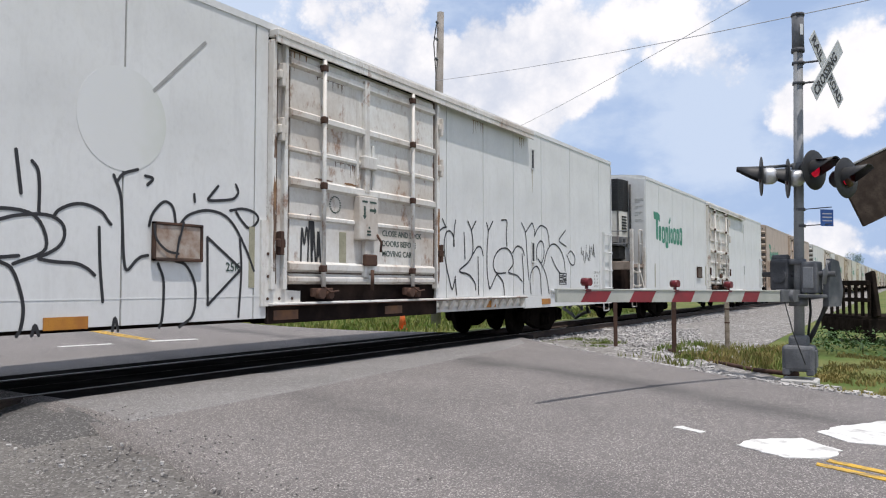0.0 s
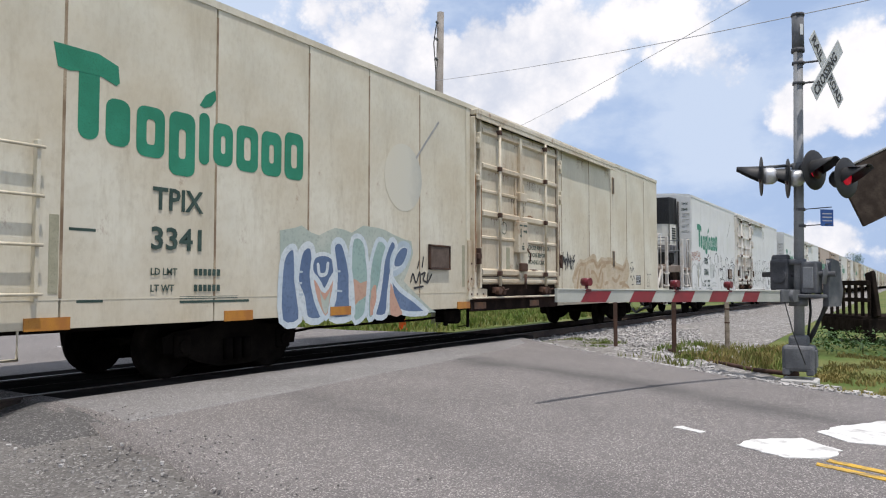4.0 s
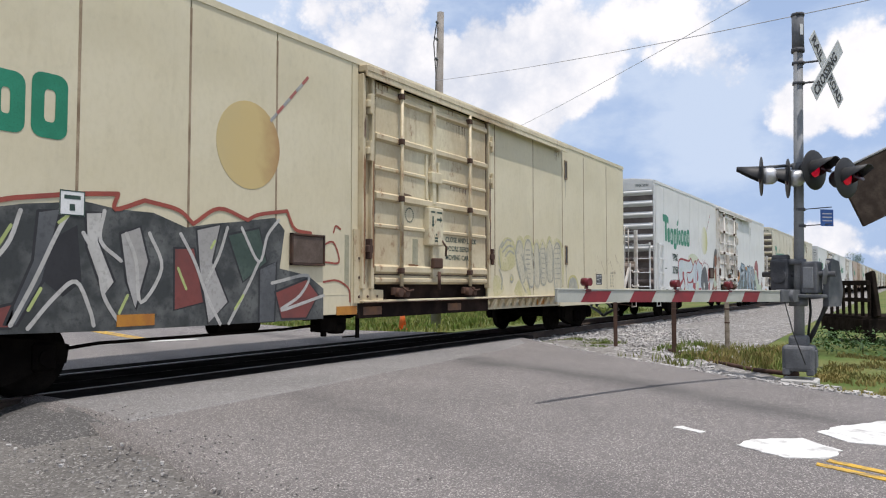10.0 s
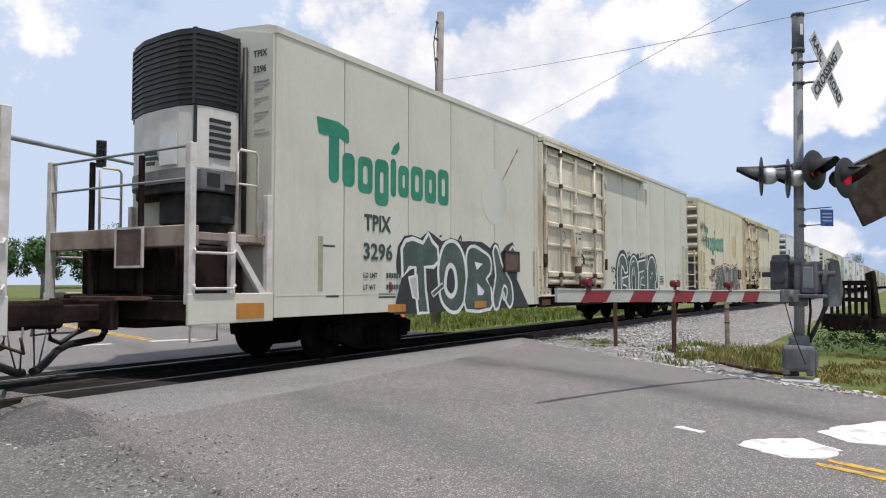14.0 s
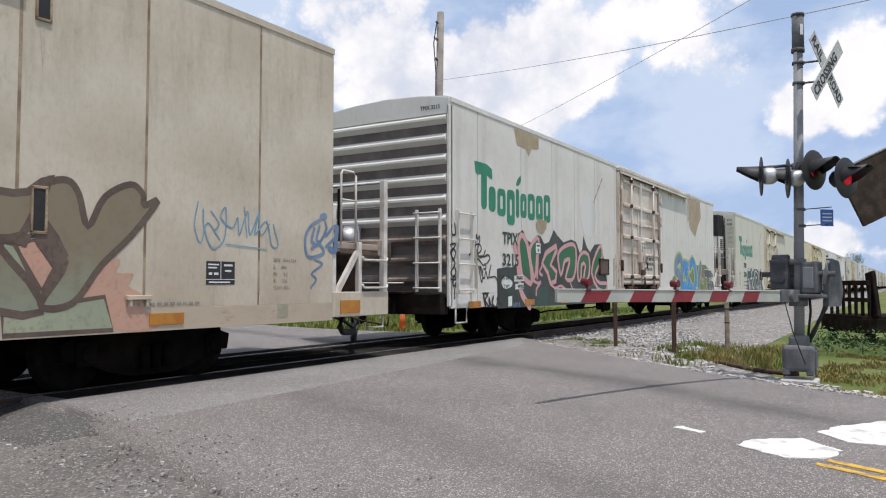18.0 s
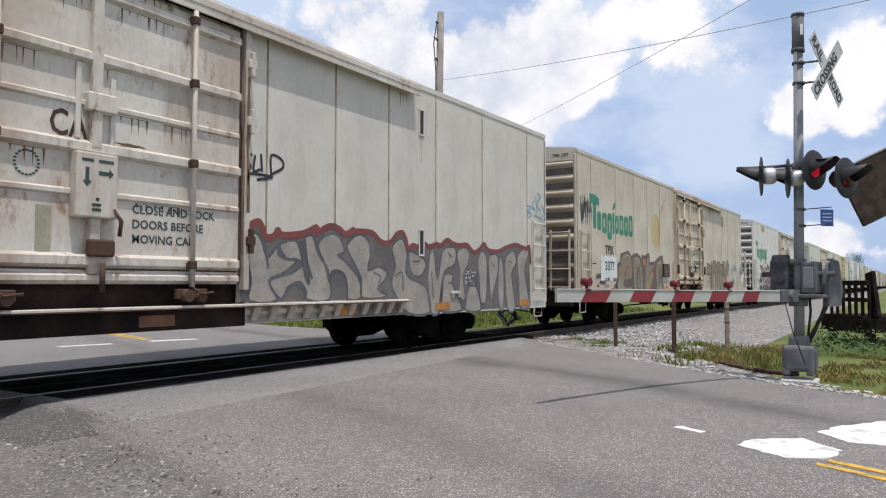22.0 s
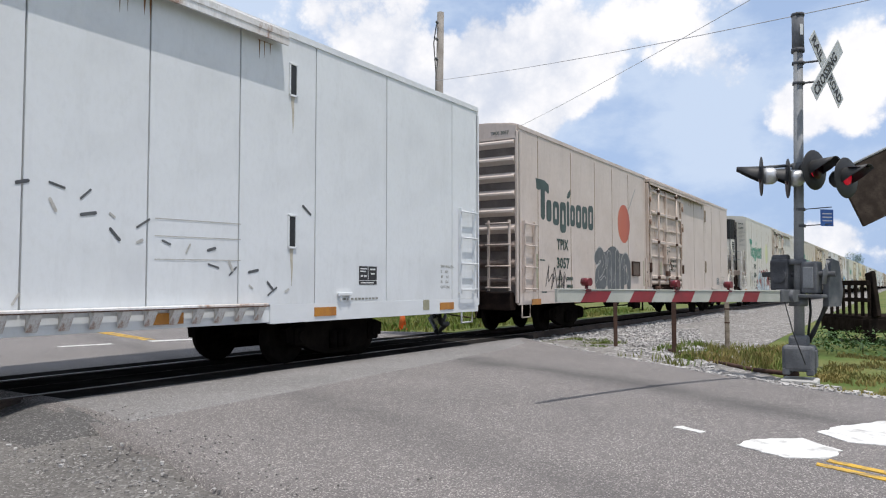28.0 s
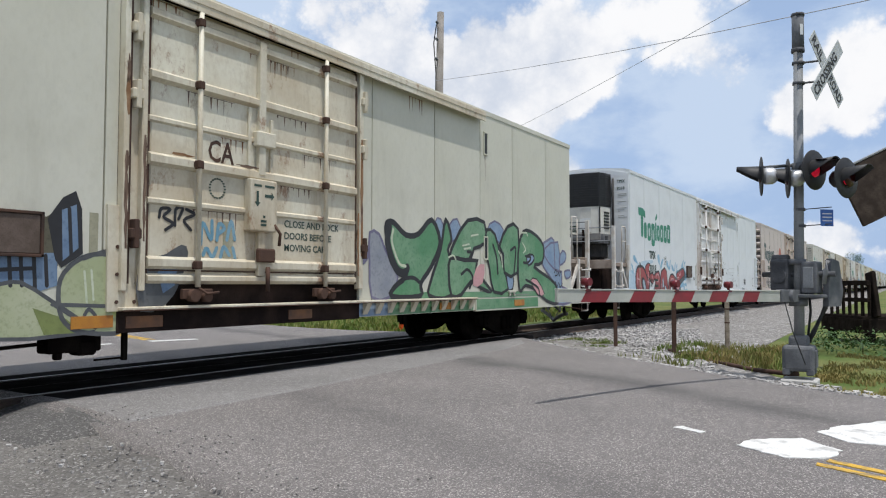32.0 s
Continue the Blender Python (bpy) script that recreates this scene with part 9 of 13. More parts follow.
def art_3(car):
    outlined(car, [(-10.56, 1.56), (-10.60, 1.78), (-10.51, 2.02), (-10.27, 2.19), (-10.01, 2.19), (-9.83, 2.08), (-9.76, 1.84), (-9.82, 1.59), (-10.25, 1.48)], I_FADE, None, 0, 0, 3, "faded yellowish graffiti ground")
    outlined(car, [(-10.82, 1.32), (-10.62, 1.38), (-10.40, 1.21), (-10.37, 1.04), (-10.78, 0.96)], I_FADE, None, 0, 0, 3, "faded yellowish graffiti ground")
    outlined(car, [(-9.81, 0.97), (-9.74, 1.21), (-9.49, 1.34), (-9.18, 1.22), (-9.01, 0.92)], I_FADE, None, 0, 0, 3, "faded yellowish graffiti ground")
    outlined(car, [(-9.75, 1.71), (-9.74, 2.00), (-9.62, 2.15), (-9.45, 2.08), (-9.39, 1.73), (-9.30, 1.35), (-9.47, 1.22), (-9.60, 1.40)], I_FADEGREY, I_FADEBLUE, 0.05, 1, 3, "faded grey letter with yellow rim")
    outlined(car, [(-9.35, 1.73), (-9.31, 2.03), (-9.20, 2.19), (-9.00, 2.12), (-8.93, 1.76), (-8.85, 1.22), (-9.06, 1.15), (-9.18, 1.41)], I_FADEGREY, I_FADEBLUE, 0.05, 1, 3, "faded grey letter with yellow rim")
    outlined(car, [(-8.82, 1.56), (-8.80, 2.04), (-8.66, 2.13), (-8.56, 1.92), (-8.53, 1.22), (-8.77, 1.18)], I_FADEGREY, I_FADEBLUE, 0.05, 1, 3, "faded grey letter with yellow rim")
    outlined(car, [(-8.47, 1.50), (-8.50, 1.99), (-8.36, 2.16), (-8.23, 2.05), (-8.16, 1.58), (-8.18, 1.22), (-8.42, 1.22)], I_FADEGREY, I_FADEBLUE, 0.05, 1, 3, "faded grey letter with yellow rim")
    outlined(car, [(-8.09, 1.58), (-8.11, 2.06), (-7.94, 2.24), (-7.80, 2.08), (-7.77, 1.59), (-7.79, 1.29), (-8.04, 1.29)], I_FADEGREY, I_FADEBLUE, 0.05, 1, 3, "faded grey letter with yellow rim")
    outlined(car, [(-7.69, 1.45), (-7.71, 1.97), (-7.52, 2.20), (-7.33, 2.09), (-7.28, 1.69), (-7.29, 1.07), (-7.63, 1.07)], I_FADEGREY, I_FADEBLUE, 0.05, 1, 3, "faded grey letter with yellow rim")
    stroke(car, [(-9.77, 1.65), (-9.78, 1.96), (-9.62, 2.22), (-9.42, 2.17), (-9.35, 1.99), (-9.32, 2.19), (-9.19, 2.26), (-8.97, 2.21), (-8.89, 1.93), (-8.80, 2.11), (-8.65, 2.20), (-8.52, 2.06), (-8.36, 2.23), (-8.17, 2.09), (-7.96, 2.31), (-7.76, 2.18), (-7.53, 2.28), (-7.26, 2.18), (-7.15, 1.85), (-7.14, 1.22)], 0.09, I_FADE, 0.4)
    strokes(car, [[(-10.50, 1.56), (-10.57, 1.90), (-10.39, 2.09)], [(-10.45, 1.97), (-10.20, 2.14), (-10.00, 2.13)], [(-10.39, 1.88), (-10.13, 2.02), (-9.90, 2.01)], [(-10.26, 1.80), (-10.07, 1.91), (-9.86, 1.86)], [(-10.56, 1.50), (-10.43, 1.33), (-10.46, 1.10)], [(-9.83, 1.96), (-9.64, 1.53), (-9.47, 1.22), (-9.26, 1.02)], [(-9.49, 1.86), (-9.26, 1.48), (-9.06, 1.08)], [(-8.95, 2.03), (-8.78, 1.56)], [(-8.52, 1.92), (-8.40, 1.43)], [(-8.24, 1.94), (-8.09, 1.44)], [(-7.80, 1.97), (-7.69, 1.37)], [(-10.05, 1.33), (-9.99, 1.40), (-9.92, 1.32), (-9.97, 1.24), (-10.04, 1.27)]], 0.045, I_FADEBLUE, 2)
    strokes(car, [[(-9.26, 1.97), (-9.05, 1.97)], [(-7.63, 2.06), (-7.35, 2.08)], [(-8.41, 2.03), (-8.25, 2.03)]], 0.03, I_FADEBLUE, 2.6)
    strokes(car, [[(-9.26, 1.86), (-9.05, 1.86)], [(-7.63, 1.94), (-7.35, 1.96)], [(-8.41, 1.92), (-8.24, 1.92)]], 0.03, I_FADEBLUE, 2.6)
    strokes(car, [[(-9.25, 1.76), (-9.05, 1.76)], [(-7.63, 1.82), (-7.35, 1.83)], [(-8.41, 1.81), (-8.24, 1.80)]], 0.03, I_FADEBLUE, 2.6)
    strokes(car, [[(-9.25, 1.65), (-9.05, 1.65)], [(-7.62, 1.70), (-7.34, 1.71)], [(-8.41, 1.69), (-8.24, 1.69)]], 0.03, I_FADEBLUE, 2.6)
    strokes(car, [[(-9.25, 1.55), (-9.04, 1.54)], [(-7.62, 1.58), (-7.34, 1.59)], [(-8.41, 1.58), (-8.24, 1.57)]], 0.03, I_FADEBLUE, 2.6)
    strokes(car, [[(-9.25, 1.44), (-9.04, 1.44)], [(-7.62, 1.45), (-7.34, 1.46)], [(-8.40, 1.47), (-8.24, 1.46)]], 0.03, I_FADEBLUE, 2.6)
    strokes(car, [[(-9.25, 1.34), (-9.04, 1.33)], [(-7.62, 1.33), (-7.34, 1.34)], [(-8.40, 1.35), (-8.23, 1.34)]], 0.03, I_FADEBLUE, 2.6)
    outlined(car, [(-10.03, 1.40), (-9.92, 1.41), (-9.88, 1.30), (-9.97, 1.23), (-10.05, 1.29)], I_FADEYEL, None, 0, 3, 3)
    outlined(car, [(-6.80, 1.22), (-6.62, 1.39), (-6.30, 1.37), (-6.13, 1.14), (-6.10, 0.84), (-6.76, 0.84)], I_FADEBLUE, I_FADEYEL, 0.06, 0.6, 3, "faded grey and yellow blob")
    outlined(car, [(-7.64, 1.11), (-7.31, 1.16), (-6.86, 1.06), (-6.61, 0.85), (-7.63, 0.84)], I_FADE, None, 0, 0.3, 2)
    sill_paint(car, -10.4, -6.9, I_FADEGREY)
    poly(car, [(-21.88, 1.85), (-21.23, 1.96), (-20.91, 1.91), (-20.58, 1.98), (-19.93, 2.06), (-19.53, 2.01), (-19.09, 2.01), (-18.63, 1.87), (-18.25, 1.94), (-17.72, 2.01), (-17.15, 2.10), (-16.96, 1.94), (-17.05, 1.41), (-16.48, 1.32), (-16.14, 1.13), (-16.14, 0.69), (-17.43, 0.69), (-19.51, 0.69), (-21.78, 0.74), (-21.64, 1.21), (-21.73, 1.58)], I_INKMIX, 0, "graffiti_ground", "dark grey and green graffiti ground")
    outlined(car, [(-21.84, 1.84), (-21.23, 1.93), (-20.89, 1.75), (-21.20, 1.28), (-21.68, 1.25), (-21.76, 1.58)], I_PLUM, None, 0, 1, 1)
    outlined(car, [(-21.15, 1.71), (-20.81, 1.79), (-20.89, 1.42), (-21.27, 1.02), (-21.56, 0.92), (-21.43, 1.22)], I_DKGREEN, I_BLACK, 0.03, 1.6, 1)
    outlined(car, [(-18.80, 1.62), (-18.50, 1.63), (-18.35, 0.97), (-18.79, 0.89)], I_MAROON, I_BLACK, 0.03, 1.6, 1)
    outlined(car, [(-21.17, 0.90), (-20.65, 1.01), (-20.67, 0.77), (-21.05, 0.78)], I_MAROON, I_BLACK, 0.03, 1.6, 1)
    outlined(car, [(-20.44, 1.92), (-20.20, 1.96), (-20.37, 1.22), (-20.62, 0.79), (-20.74, 0.80), (-20.48, 1.43)], I_CHAR, I_BLACK, 0.03, 1.6, 1)
    outlined(car, [(-20.26, 1.64), (-20.03, 1.80), (-19.97, 1.22), (-20.16, 1.08), (-20.34, 1.22)], I_BLACK, I_BLACK, 0.03, 1.6, 1)
    outlined(car, [(-18.48, 1.86), (-18.10, 1.94), (-18.22, 1.47), (-17.96, 0.97), (-18.28, 0.71), (-18.43, 1.39)], I_MIDGREY, I_BLACK, 0.03, 1.6, 1)
    outlined(car, [(-17.99, 1.82), (-17.44, 1.94), (-17.29, 1.49), (-17.72, 1.22)], I_DKGREEN, I_BLACK, 0.03, 1.6, 1)
    outlined(car, [(-19.52, 1.75), (-19.26, 1.84), (-19.14, 1.45), (-19.30, 0.91), (-19.43, 1.22)], I_MIDGREY, I_BLACK, 0.03, 1.6, 1)
    outlined(car, [(-19.93, 1.95), (-19.73, 1.96), (-19.77, 1.66), (-19.57, 1.22), (-19.70, 1.07), (-19.91, 1.58)], I_SILVER, I_BLACK, 0.03, 1.6, 1)
    outlined(car, [(-17.14, 1.09), (-16.51, 1.27), (-16.25, 1.04), (-16.51, 0.71), (-17.01, 0.72)], I_MAROON, I_BLACK, 0.03, 1.6, 1)
    outlined(car, [(-17.43, 1.40), (-17.11, 1.50), (-17.14, 0.69), (-17.43, 0.69)], I_CHAR, I_BLACK, 0.03, 1.6, 1)
    strokes(car, [[(-21.81, 1.81), (-21.45, 1.81)], [(-21.63, 1.81), (-21.65, 1.45)], [(-21.19, 1.59), (-20.99, 1.77), (-20.83, 1.82)], [(-21.38, 0.93), (-21.06, 1.22), (-20.74, 1.56), (-20.61, 1.91)], [(-20.68, 0.80), (-20.46, 1.22), (-20.23, 1.72), (-20.10, 1.95)], [(-20.51, 0.76), (-20.25, 1.06), (-20.02, 1.22), (-19.86, 0.93), (-19.81, 0.76)], [(-19.95, 1.73), (-19.78, 1.44), (-19.70, 1.07), (-19.49, 0.75)], [(-19.71, 1.98), (-19.75, 1.66), (-19.50, 1.45)], [(-19.44, 1.75), (-19.31, 1.45), (-19.24, 0.99), (-18.97, 1.38), (-19.14, 1.77)], [(-18.71, 1.79), (-18.50, 1.47), (-18.31, 1.06), (-18.09, 0.70)], [(-17.99, 1.91), (-18.12, 1.56), (-18.32, 1.22)], [(-17.75, 1.92), (-17.44, 1.49), (-17.29, 1.85), (-17.08, 2.07)]], 0.045, I_SILVER, 4, "graffiti_stroke", "silver highlight stroke")
    strokes(car, [[(-17.44, 1.49), (-17.65, 1.14), (-17.95, 0.70)], [(-17.20, 1.21), (-16.48, 1.32), (-16.64, 1.04), (-17.02, 0.84), (-16.14, 1.03)]], 0.045, I_SILVER, 4, "graffiti_stroke", "silver highlight stroke")
    strokes(car, [[(-20.51, 0.94), (-20.39, 1.15)], [(-19.51, 0.88), (-19.41, 1.07)], [(-20.82, 1.55), (-20.70, 1.76)], [(-17.85, 0.88), (-17.71, 1.05)], [(-18.74, 1.38), (-18.62, 1.14)], [(-20.22, 1.82), (-20.12, 1.90)], [(-18.19, 1.73), (-18.25, 1.64)]], 0.035, I_LIME, 4.6)
    strokes(car, [[(-21.98, 1.90), (-21.60, 1.97), (-21.23, 2.03)], [(-21.23, 2.03), (-21.00, 1.96), (-20.66, 2.03)], [(-20.66, 2.03), (-20.03, 2.13), (-19.55, 2.18)], [(-19.55, 2.18), (-19.58, 2.01), (-19.21, 2.14)], [(-19.21, 2.14), (-18.75, 2.07), (-18.53, 1.92)], [(-18.53, 1.92), (-18.13, 2.14), (-17.65, 2.03)], [(-17.65, 2.03), (-17.44, 2.12), (-16.92, 2.21)], [(-16.92, 2.21), (-16.76, 1.97), (-16.43, 1.93)]], 0.05, I_REDEDGE, 6, "graffiti_edge", "thin red edge line")
    strokes(car, [[(-22.95, 1.59), (-22.89, 1.37), (-22.81, 1.54), (-22.75, 1.35)], [(-22.72, 1.38), (-22.65, 1.57), (-22.58, 1.38), (-22.67, 1.45)], [(-22.53, 1.61), (-22.49, 1.50), (-22.41, 1.64), (-22.47, 1.35)], [(-22.38, 1.39), (-22.32, 1.61), (-22.23, 1.56), (-22.32, 1.47), (-22.19, 1.38)], [(-22.13, 1.54), (-22.04, 1.66), (-22.00, 1.42), (-21.88, 1.37)], [(-23.08, 1.56), (-23.00, 1.43), (-22.95, 1.59)], [(-22.74, 1.02), (-22.65, 0.71), (-22.66, 0.96), (-22.54, 0.99), (-22.63, 0.88), (-22.48, 0.73)], [(-22.45, 0.76), (-22.40, 0.96), (-22.31, 0.75)], [(-22.31, 0.95), (-22.12, 1.01), (-22.18, 0.72)], [(-22.02, 0.95), (-22.12, 0.86), (-21.97, 0.79), (-22.11, 0.69)], [(-21.79, 0.94), (-21.68, 1.21), (-21.76, 1.34)]], 0.05, I_REDEDGE, 2, "scrawl", "bold red-brown scrawl")
    stroke(car, [(-22.05, 0.69), (-21.68, 0.97)], 0.05, I_REDEDGE, 2, "scrawl", "bold red-brown scrawl")
    strokes(car, [[(-16.18, 1.76), (-15.92, 1.82), (-15.79, 1.53), (-16.11, 1.52)], [(-15.92, 1.97), (-15.87, 2.07), (-15.76, 2.03)], [(-16.14, 1.23), (-15.83, 1.25), (-15.56, 1.13), (-15.52, 0.93)]], 0.03, I_REDEDGE, 2)
    tag_scrawl(car, -24.6, -23.6, 3.3, 3.9, I_UMBER, 64, 7, 0.022); tag_scrawl(car, -24.5, -23.5, 2.75, 3.35, I_UMBER, 65, 7, 0.022)
    for k in range(26):
        x, z = -4.9 + (k * 0.37 % 2.3), 1.45 + (k * 0.29 % 0.55)
        stroke(car, [(x, z), (x + 0.03, z + 0.05 + 0.02 * (k % 3))], 0.014, I_BROWN, 0.5, "scuff", "brown flecks of old paint" if k == 0 else "")


def art_4(car):
    outlined(car, [(-9.35, 1.22), (-9.38, 1.63), (-9.21, 1.97), (-8.92, 2.18), (-8.56, 2.18), (-8.27, 1.94), (-8.14, 1.79), (-8.01, 2.01), (-7.70, 2.14), (-7.37, 2.08), (-7.28, 2.00), (-6.30, 2.09), (-6.09, 2.10), (-5.74, 2.20), (-5.37, 2.07), (-5.17, 1.70), (-5.10, 1.04), (-5.23, 0.69), (-8.12, 0.69), (-9.17, 0.70), (-9.31, 1.01)], I_BLACK, I_BLACK, 0.05, 0, 3, "black graffiti ground with white-edged green shapes")
    outlined(car, [(-9.49, 0.95), (-9.41, 1.18), (-9.27, 1.22), (-9.19, 0.80)], I_BLACK, None, 0, 0.3, 3)
    outlined(car, [(-5.39, 0.85), (-5.03, 1.04), (-4.64, 0.89), (-4.51, 0.69), (-5.23, 0.69)], I_BLACK, None, 0, 0.3, 3)
    outlined(car, [(-8.25, 1.98), (-8.12, 2.10), (-7.99, 2.01), (-8.10, 1.89)], I_BLACK, None, 0, 0.3, 3)
    outlined(car, [(-7.41, 2.10), (-7.23, 2.18), (-7.10, 2.07), (-7.28, 1.98)], I_BLACK, None, 0, 0.3, 3)
    outlined(car, [(-6.30, 2.11), (-6.09, 2.16), (-6.01, 2.03), (-6.22, 1.99)], I_BLACK, None, 0, 0.3, 3)
    outlined(car, [(-8.29, 2.13), (-8.24, 2.19), (-8.18, 2.15), (-8.24, 2.08)], I_BLACK, None, 0, 0.3, 2)
    outlined(car, [(-8.12, 2.20), (-8.07, 2.24), (-8.04, 2.18), (-8.09, 2.13)], I_BLACK, None, 0, 0.3, 2)
    outlined(car, [(-7.03, 2.16), (-6.95, 2.21), (-6.87, 2.14), (-6.98, 2.09)], I_BLACK, None, 0, 0.3, 2)
    outlined(car, [(-6.77, 2.21), (-6.70, 2.25), (-6.65, 2.20), (-6.73, 2.15)], I_BLACK, None, 0, 0.3, 2)
    outlined(car, [(-9.47, 1.42), (-9.43, 1.48), (-9.37, 1.42), (-9.43, 1.37)], I_BLACK, None, 0, 0.3, 2)
    outlined(car, [(-9.64, 1.24), (-9.54, 1.28), (-9.45, 1.24), (-9.55, 1.20)], I_BLACK, None, 0, 0.3, 2)
    outlined(car, [(-4.98, 1.04), (-4.90, 1.09), (-4.83, 1.03), (-4.93, 0.98)], I_BLACK, None, 0, 0.3, 2)
    outlined(car, [(-4.69, 0.89), (-4.58, 0.93), (-4.51, 0.85)], I_BLACK, None, 0, 0.3, 2)
    outlined(car, [(-9.25, 1.22), (-9.26, 1.56), (-9.13, 1.88), (-8.91, 2.06), (-8.65, 2.08), (-8.43, 1.94), (-8.31, 1.71), (-8.28, 1.58), (-8.55, 1.54), (-8.69, 1.68), (-8.82, 1.69), (-8.88, 1.56), (-8.92, 1.29), (-8.88, 1.00), (-8.81, 0.80), (-9.12, 0.78), (-9.23, 1.01)], I_DKGREEN, I_WHITE, 0.06, 1.2, 3)
    outlined(car, [(-8.79, 1.38), (-8.24, 1.45), (-8.17, 1.22), (-8.20, 0.80), (-8.37, 0.77), (-8.38, 1.13), (-8.54, 1.17), (-8.75, 1.18)], I_DKGREEN, I_WHITE, 0.055, 2.4, 1)
    outlined(car, [(-8.11, 1.30), (-8.12, 1.68), (-7.97, 1.95), (-7.70, 2.08), (-7.41, 1.98), (-7.25, 1.71), (-7.20, 1.22), (-7.31, 0.77), (-8.00, 0.74)], I_DKGREEN, I_WHITE, 0.06, 1.6, 3)
    outlined(car, [(-7.85, 1.06), (-7.89, 1.45), (-7.81, 1.64), (-7.67, 1.70), (-7.56, 1.46), (-7.54, 1.06), (-7.69, 0.89)], I_BLACK, I_WHITE, 0.045, 3.2, 3)
    outlined(car, [(-7.25, 1.91), (-6.36, 2.01), (-6.26, 1.75), (-6.25, 0.70), (-7.27, 0.72), (-7.22, 1.39)], I_DKGREEN, I_WHITE, 0.055, 2.0, 1)
    outlined(car, [(-7.15, 1.57), (-6.63, 1.64), (-6.63, 1.45), (-6.94, 1.39), (-6.93, 1.19), (-6.57, 1.16), (-6.57, 0.97), (-7.06, 0.96), (-7.02, 1.22)], I_BLACK, I_WHITE, 0.04, 3.6, 1)
    outlined(car, [(-6.21, 1.67), (-6.07, 1.98), (-5.77, 2.11), (-5.48, 2.01), (-5.27, 1.70), (-5.23, 1.34), (-5.39, 1.23), (-5.30, 0.95), (-5.39, 0.70), (-6.12, 0.69), (-6.20, 1.23)], I_DKGREEN, I_WHITE, 0.06, 2.4, 3)
    stroke(car, [(-5.94, 1.45), (-5.83, 1.61), (-5.68, 1.67), (-5.55, 1.50), (-5.58, 1.32), (-5.80, 1.23), (-5.93, 1.05), (-5.80, 0.94), (-5.58, 1.00)], 0.07, I_BLACK, 4)
    strokes(car, [[(-5.93, 1.39), (-5.80, 1.55), (-5.65, 1.58)], [(-7.92, 1.80), (-7.79, 1.91), (-7.61, 1.92)], [(-9.12, 1.71), (-8.98, 1.91)], [(-8.89, 1.76), (-8.70, 1.71)], [(-8.06, 0.91), (-8.00, 1.07)], [(-6.00, 0.87), (-5.92, 0.72)]], 0.03, I_WHITE, 4.6)
    strokes(car, [[(-8.90, 1.00), (-8.90, 0.90)], [(-8.89, 1.54), (-8.89, 1.42)]], 0.02, I_WHITE, 5)
    strokes(car, [[(-8.83, 1.00), (-8.83, 0.90)], [(-8.82, 1.54), (-8.82, 1.43)]], 0.02, I_WHITE, 5)
    strokes(car, [[(-7.85, 0.99), (-7.84, 0.89)], [(-7.83, 1.57), (-7.83, 1.47)]], 0.02, I_WHITE, 5)
    strokes(car, [[(-7.76, 0.99), (-7.75, 0.88)], [(-7.74, 1.58), (-7.74, 1.48)]], 0.02, I_WHITE, 5)
    strokes(car, [[(-7.66, 0.98), (-7.66, 0.87)], [(-7.65, 1.58), (-7.65, 1.49)]], 0.02, I_WHITE, 5)
    strokes(car, [[(-6.91, 0.97), (-6.91, 0.85)], [(-6.89, 1.60), (-6.89, 1.44)]], 0.02, I_WHITE, 5)
    strokes(car, [[(-6.81, 0.97), (-6.81, 0.84)], [(-6.79, 1.61), (-6.79, 1.45)]], 0.02, I_WHITE, 5)
    strokes(car, [[(-5.80, 0.95), (-5.80, 0.80)], [(-5.77, 1.64), (-5.77, 1.47)]], 0.02, I_WHITE, 5)
    strokes(car, [[(-5.67, 0.95), (-5.67, 0.85)], [(-5.65, 1.64), (-5.65, 1.48)]], 0.02, I_WHITE, 5)
    strokes(car, [[(-9.77, 1.64), (-9.71, 1.71), (-9.64, 1.62)], [(-9.61, 1.63), (-9.55, 1.70), (-9.50, 1.62)], [(-9.76, 1.56), (-9.66, 1.58), (-9.54, 1.55)], [(-9.48, 1.68), (-9.41, 1.60)]], 0.035, I_BLACK, 1)
    sill_paint(car, -9.9, -7.2, I_DKGREEN)
    strokes(car, [[(-2.62, 1.73), (-2.41, 1.91), (-2.30, 1.46)], [(-2.75, 1.34), (-2.48, 1.57), (-2.30, 1.18)], [(-2.30, 1.57), (-2.11, 1.24), (-2.25, 1.01)]], 0.05, I_FADEDK, 1)
    strokes(car, [[(-1.86, 1.53), (-1.74, 1.59)], [(-1.87, 1.35), (-1.77, 1.42)]], 0.012, I_BROWN, 1)
    strokes(car, [[(-1.72, 1.44), (-1.59, 1.52)], [(-1.72, 1.28), (-1.62, 1.35)]], 0.012, I_BROWN, 1)
    strokes(car, [[(-1.57, 1.34), (-1.44, 1.45)], [(-1.57, 1.21), (-1.46, 1.28)]], 0.012, I_BROWN, 1)
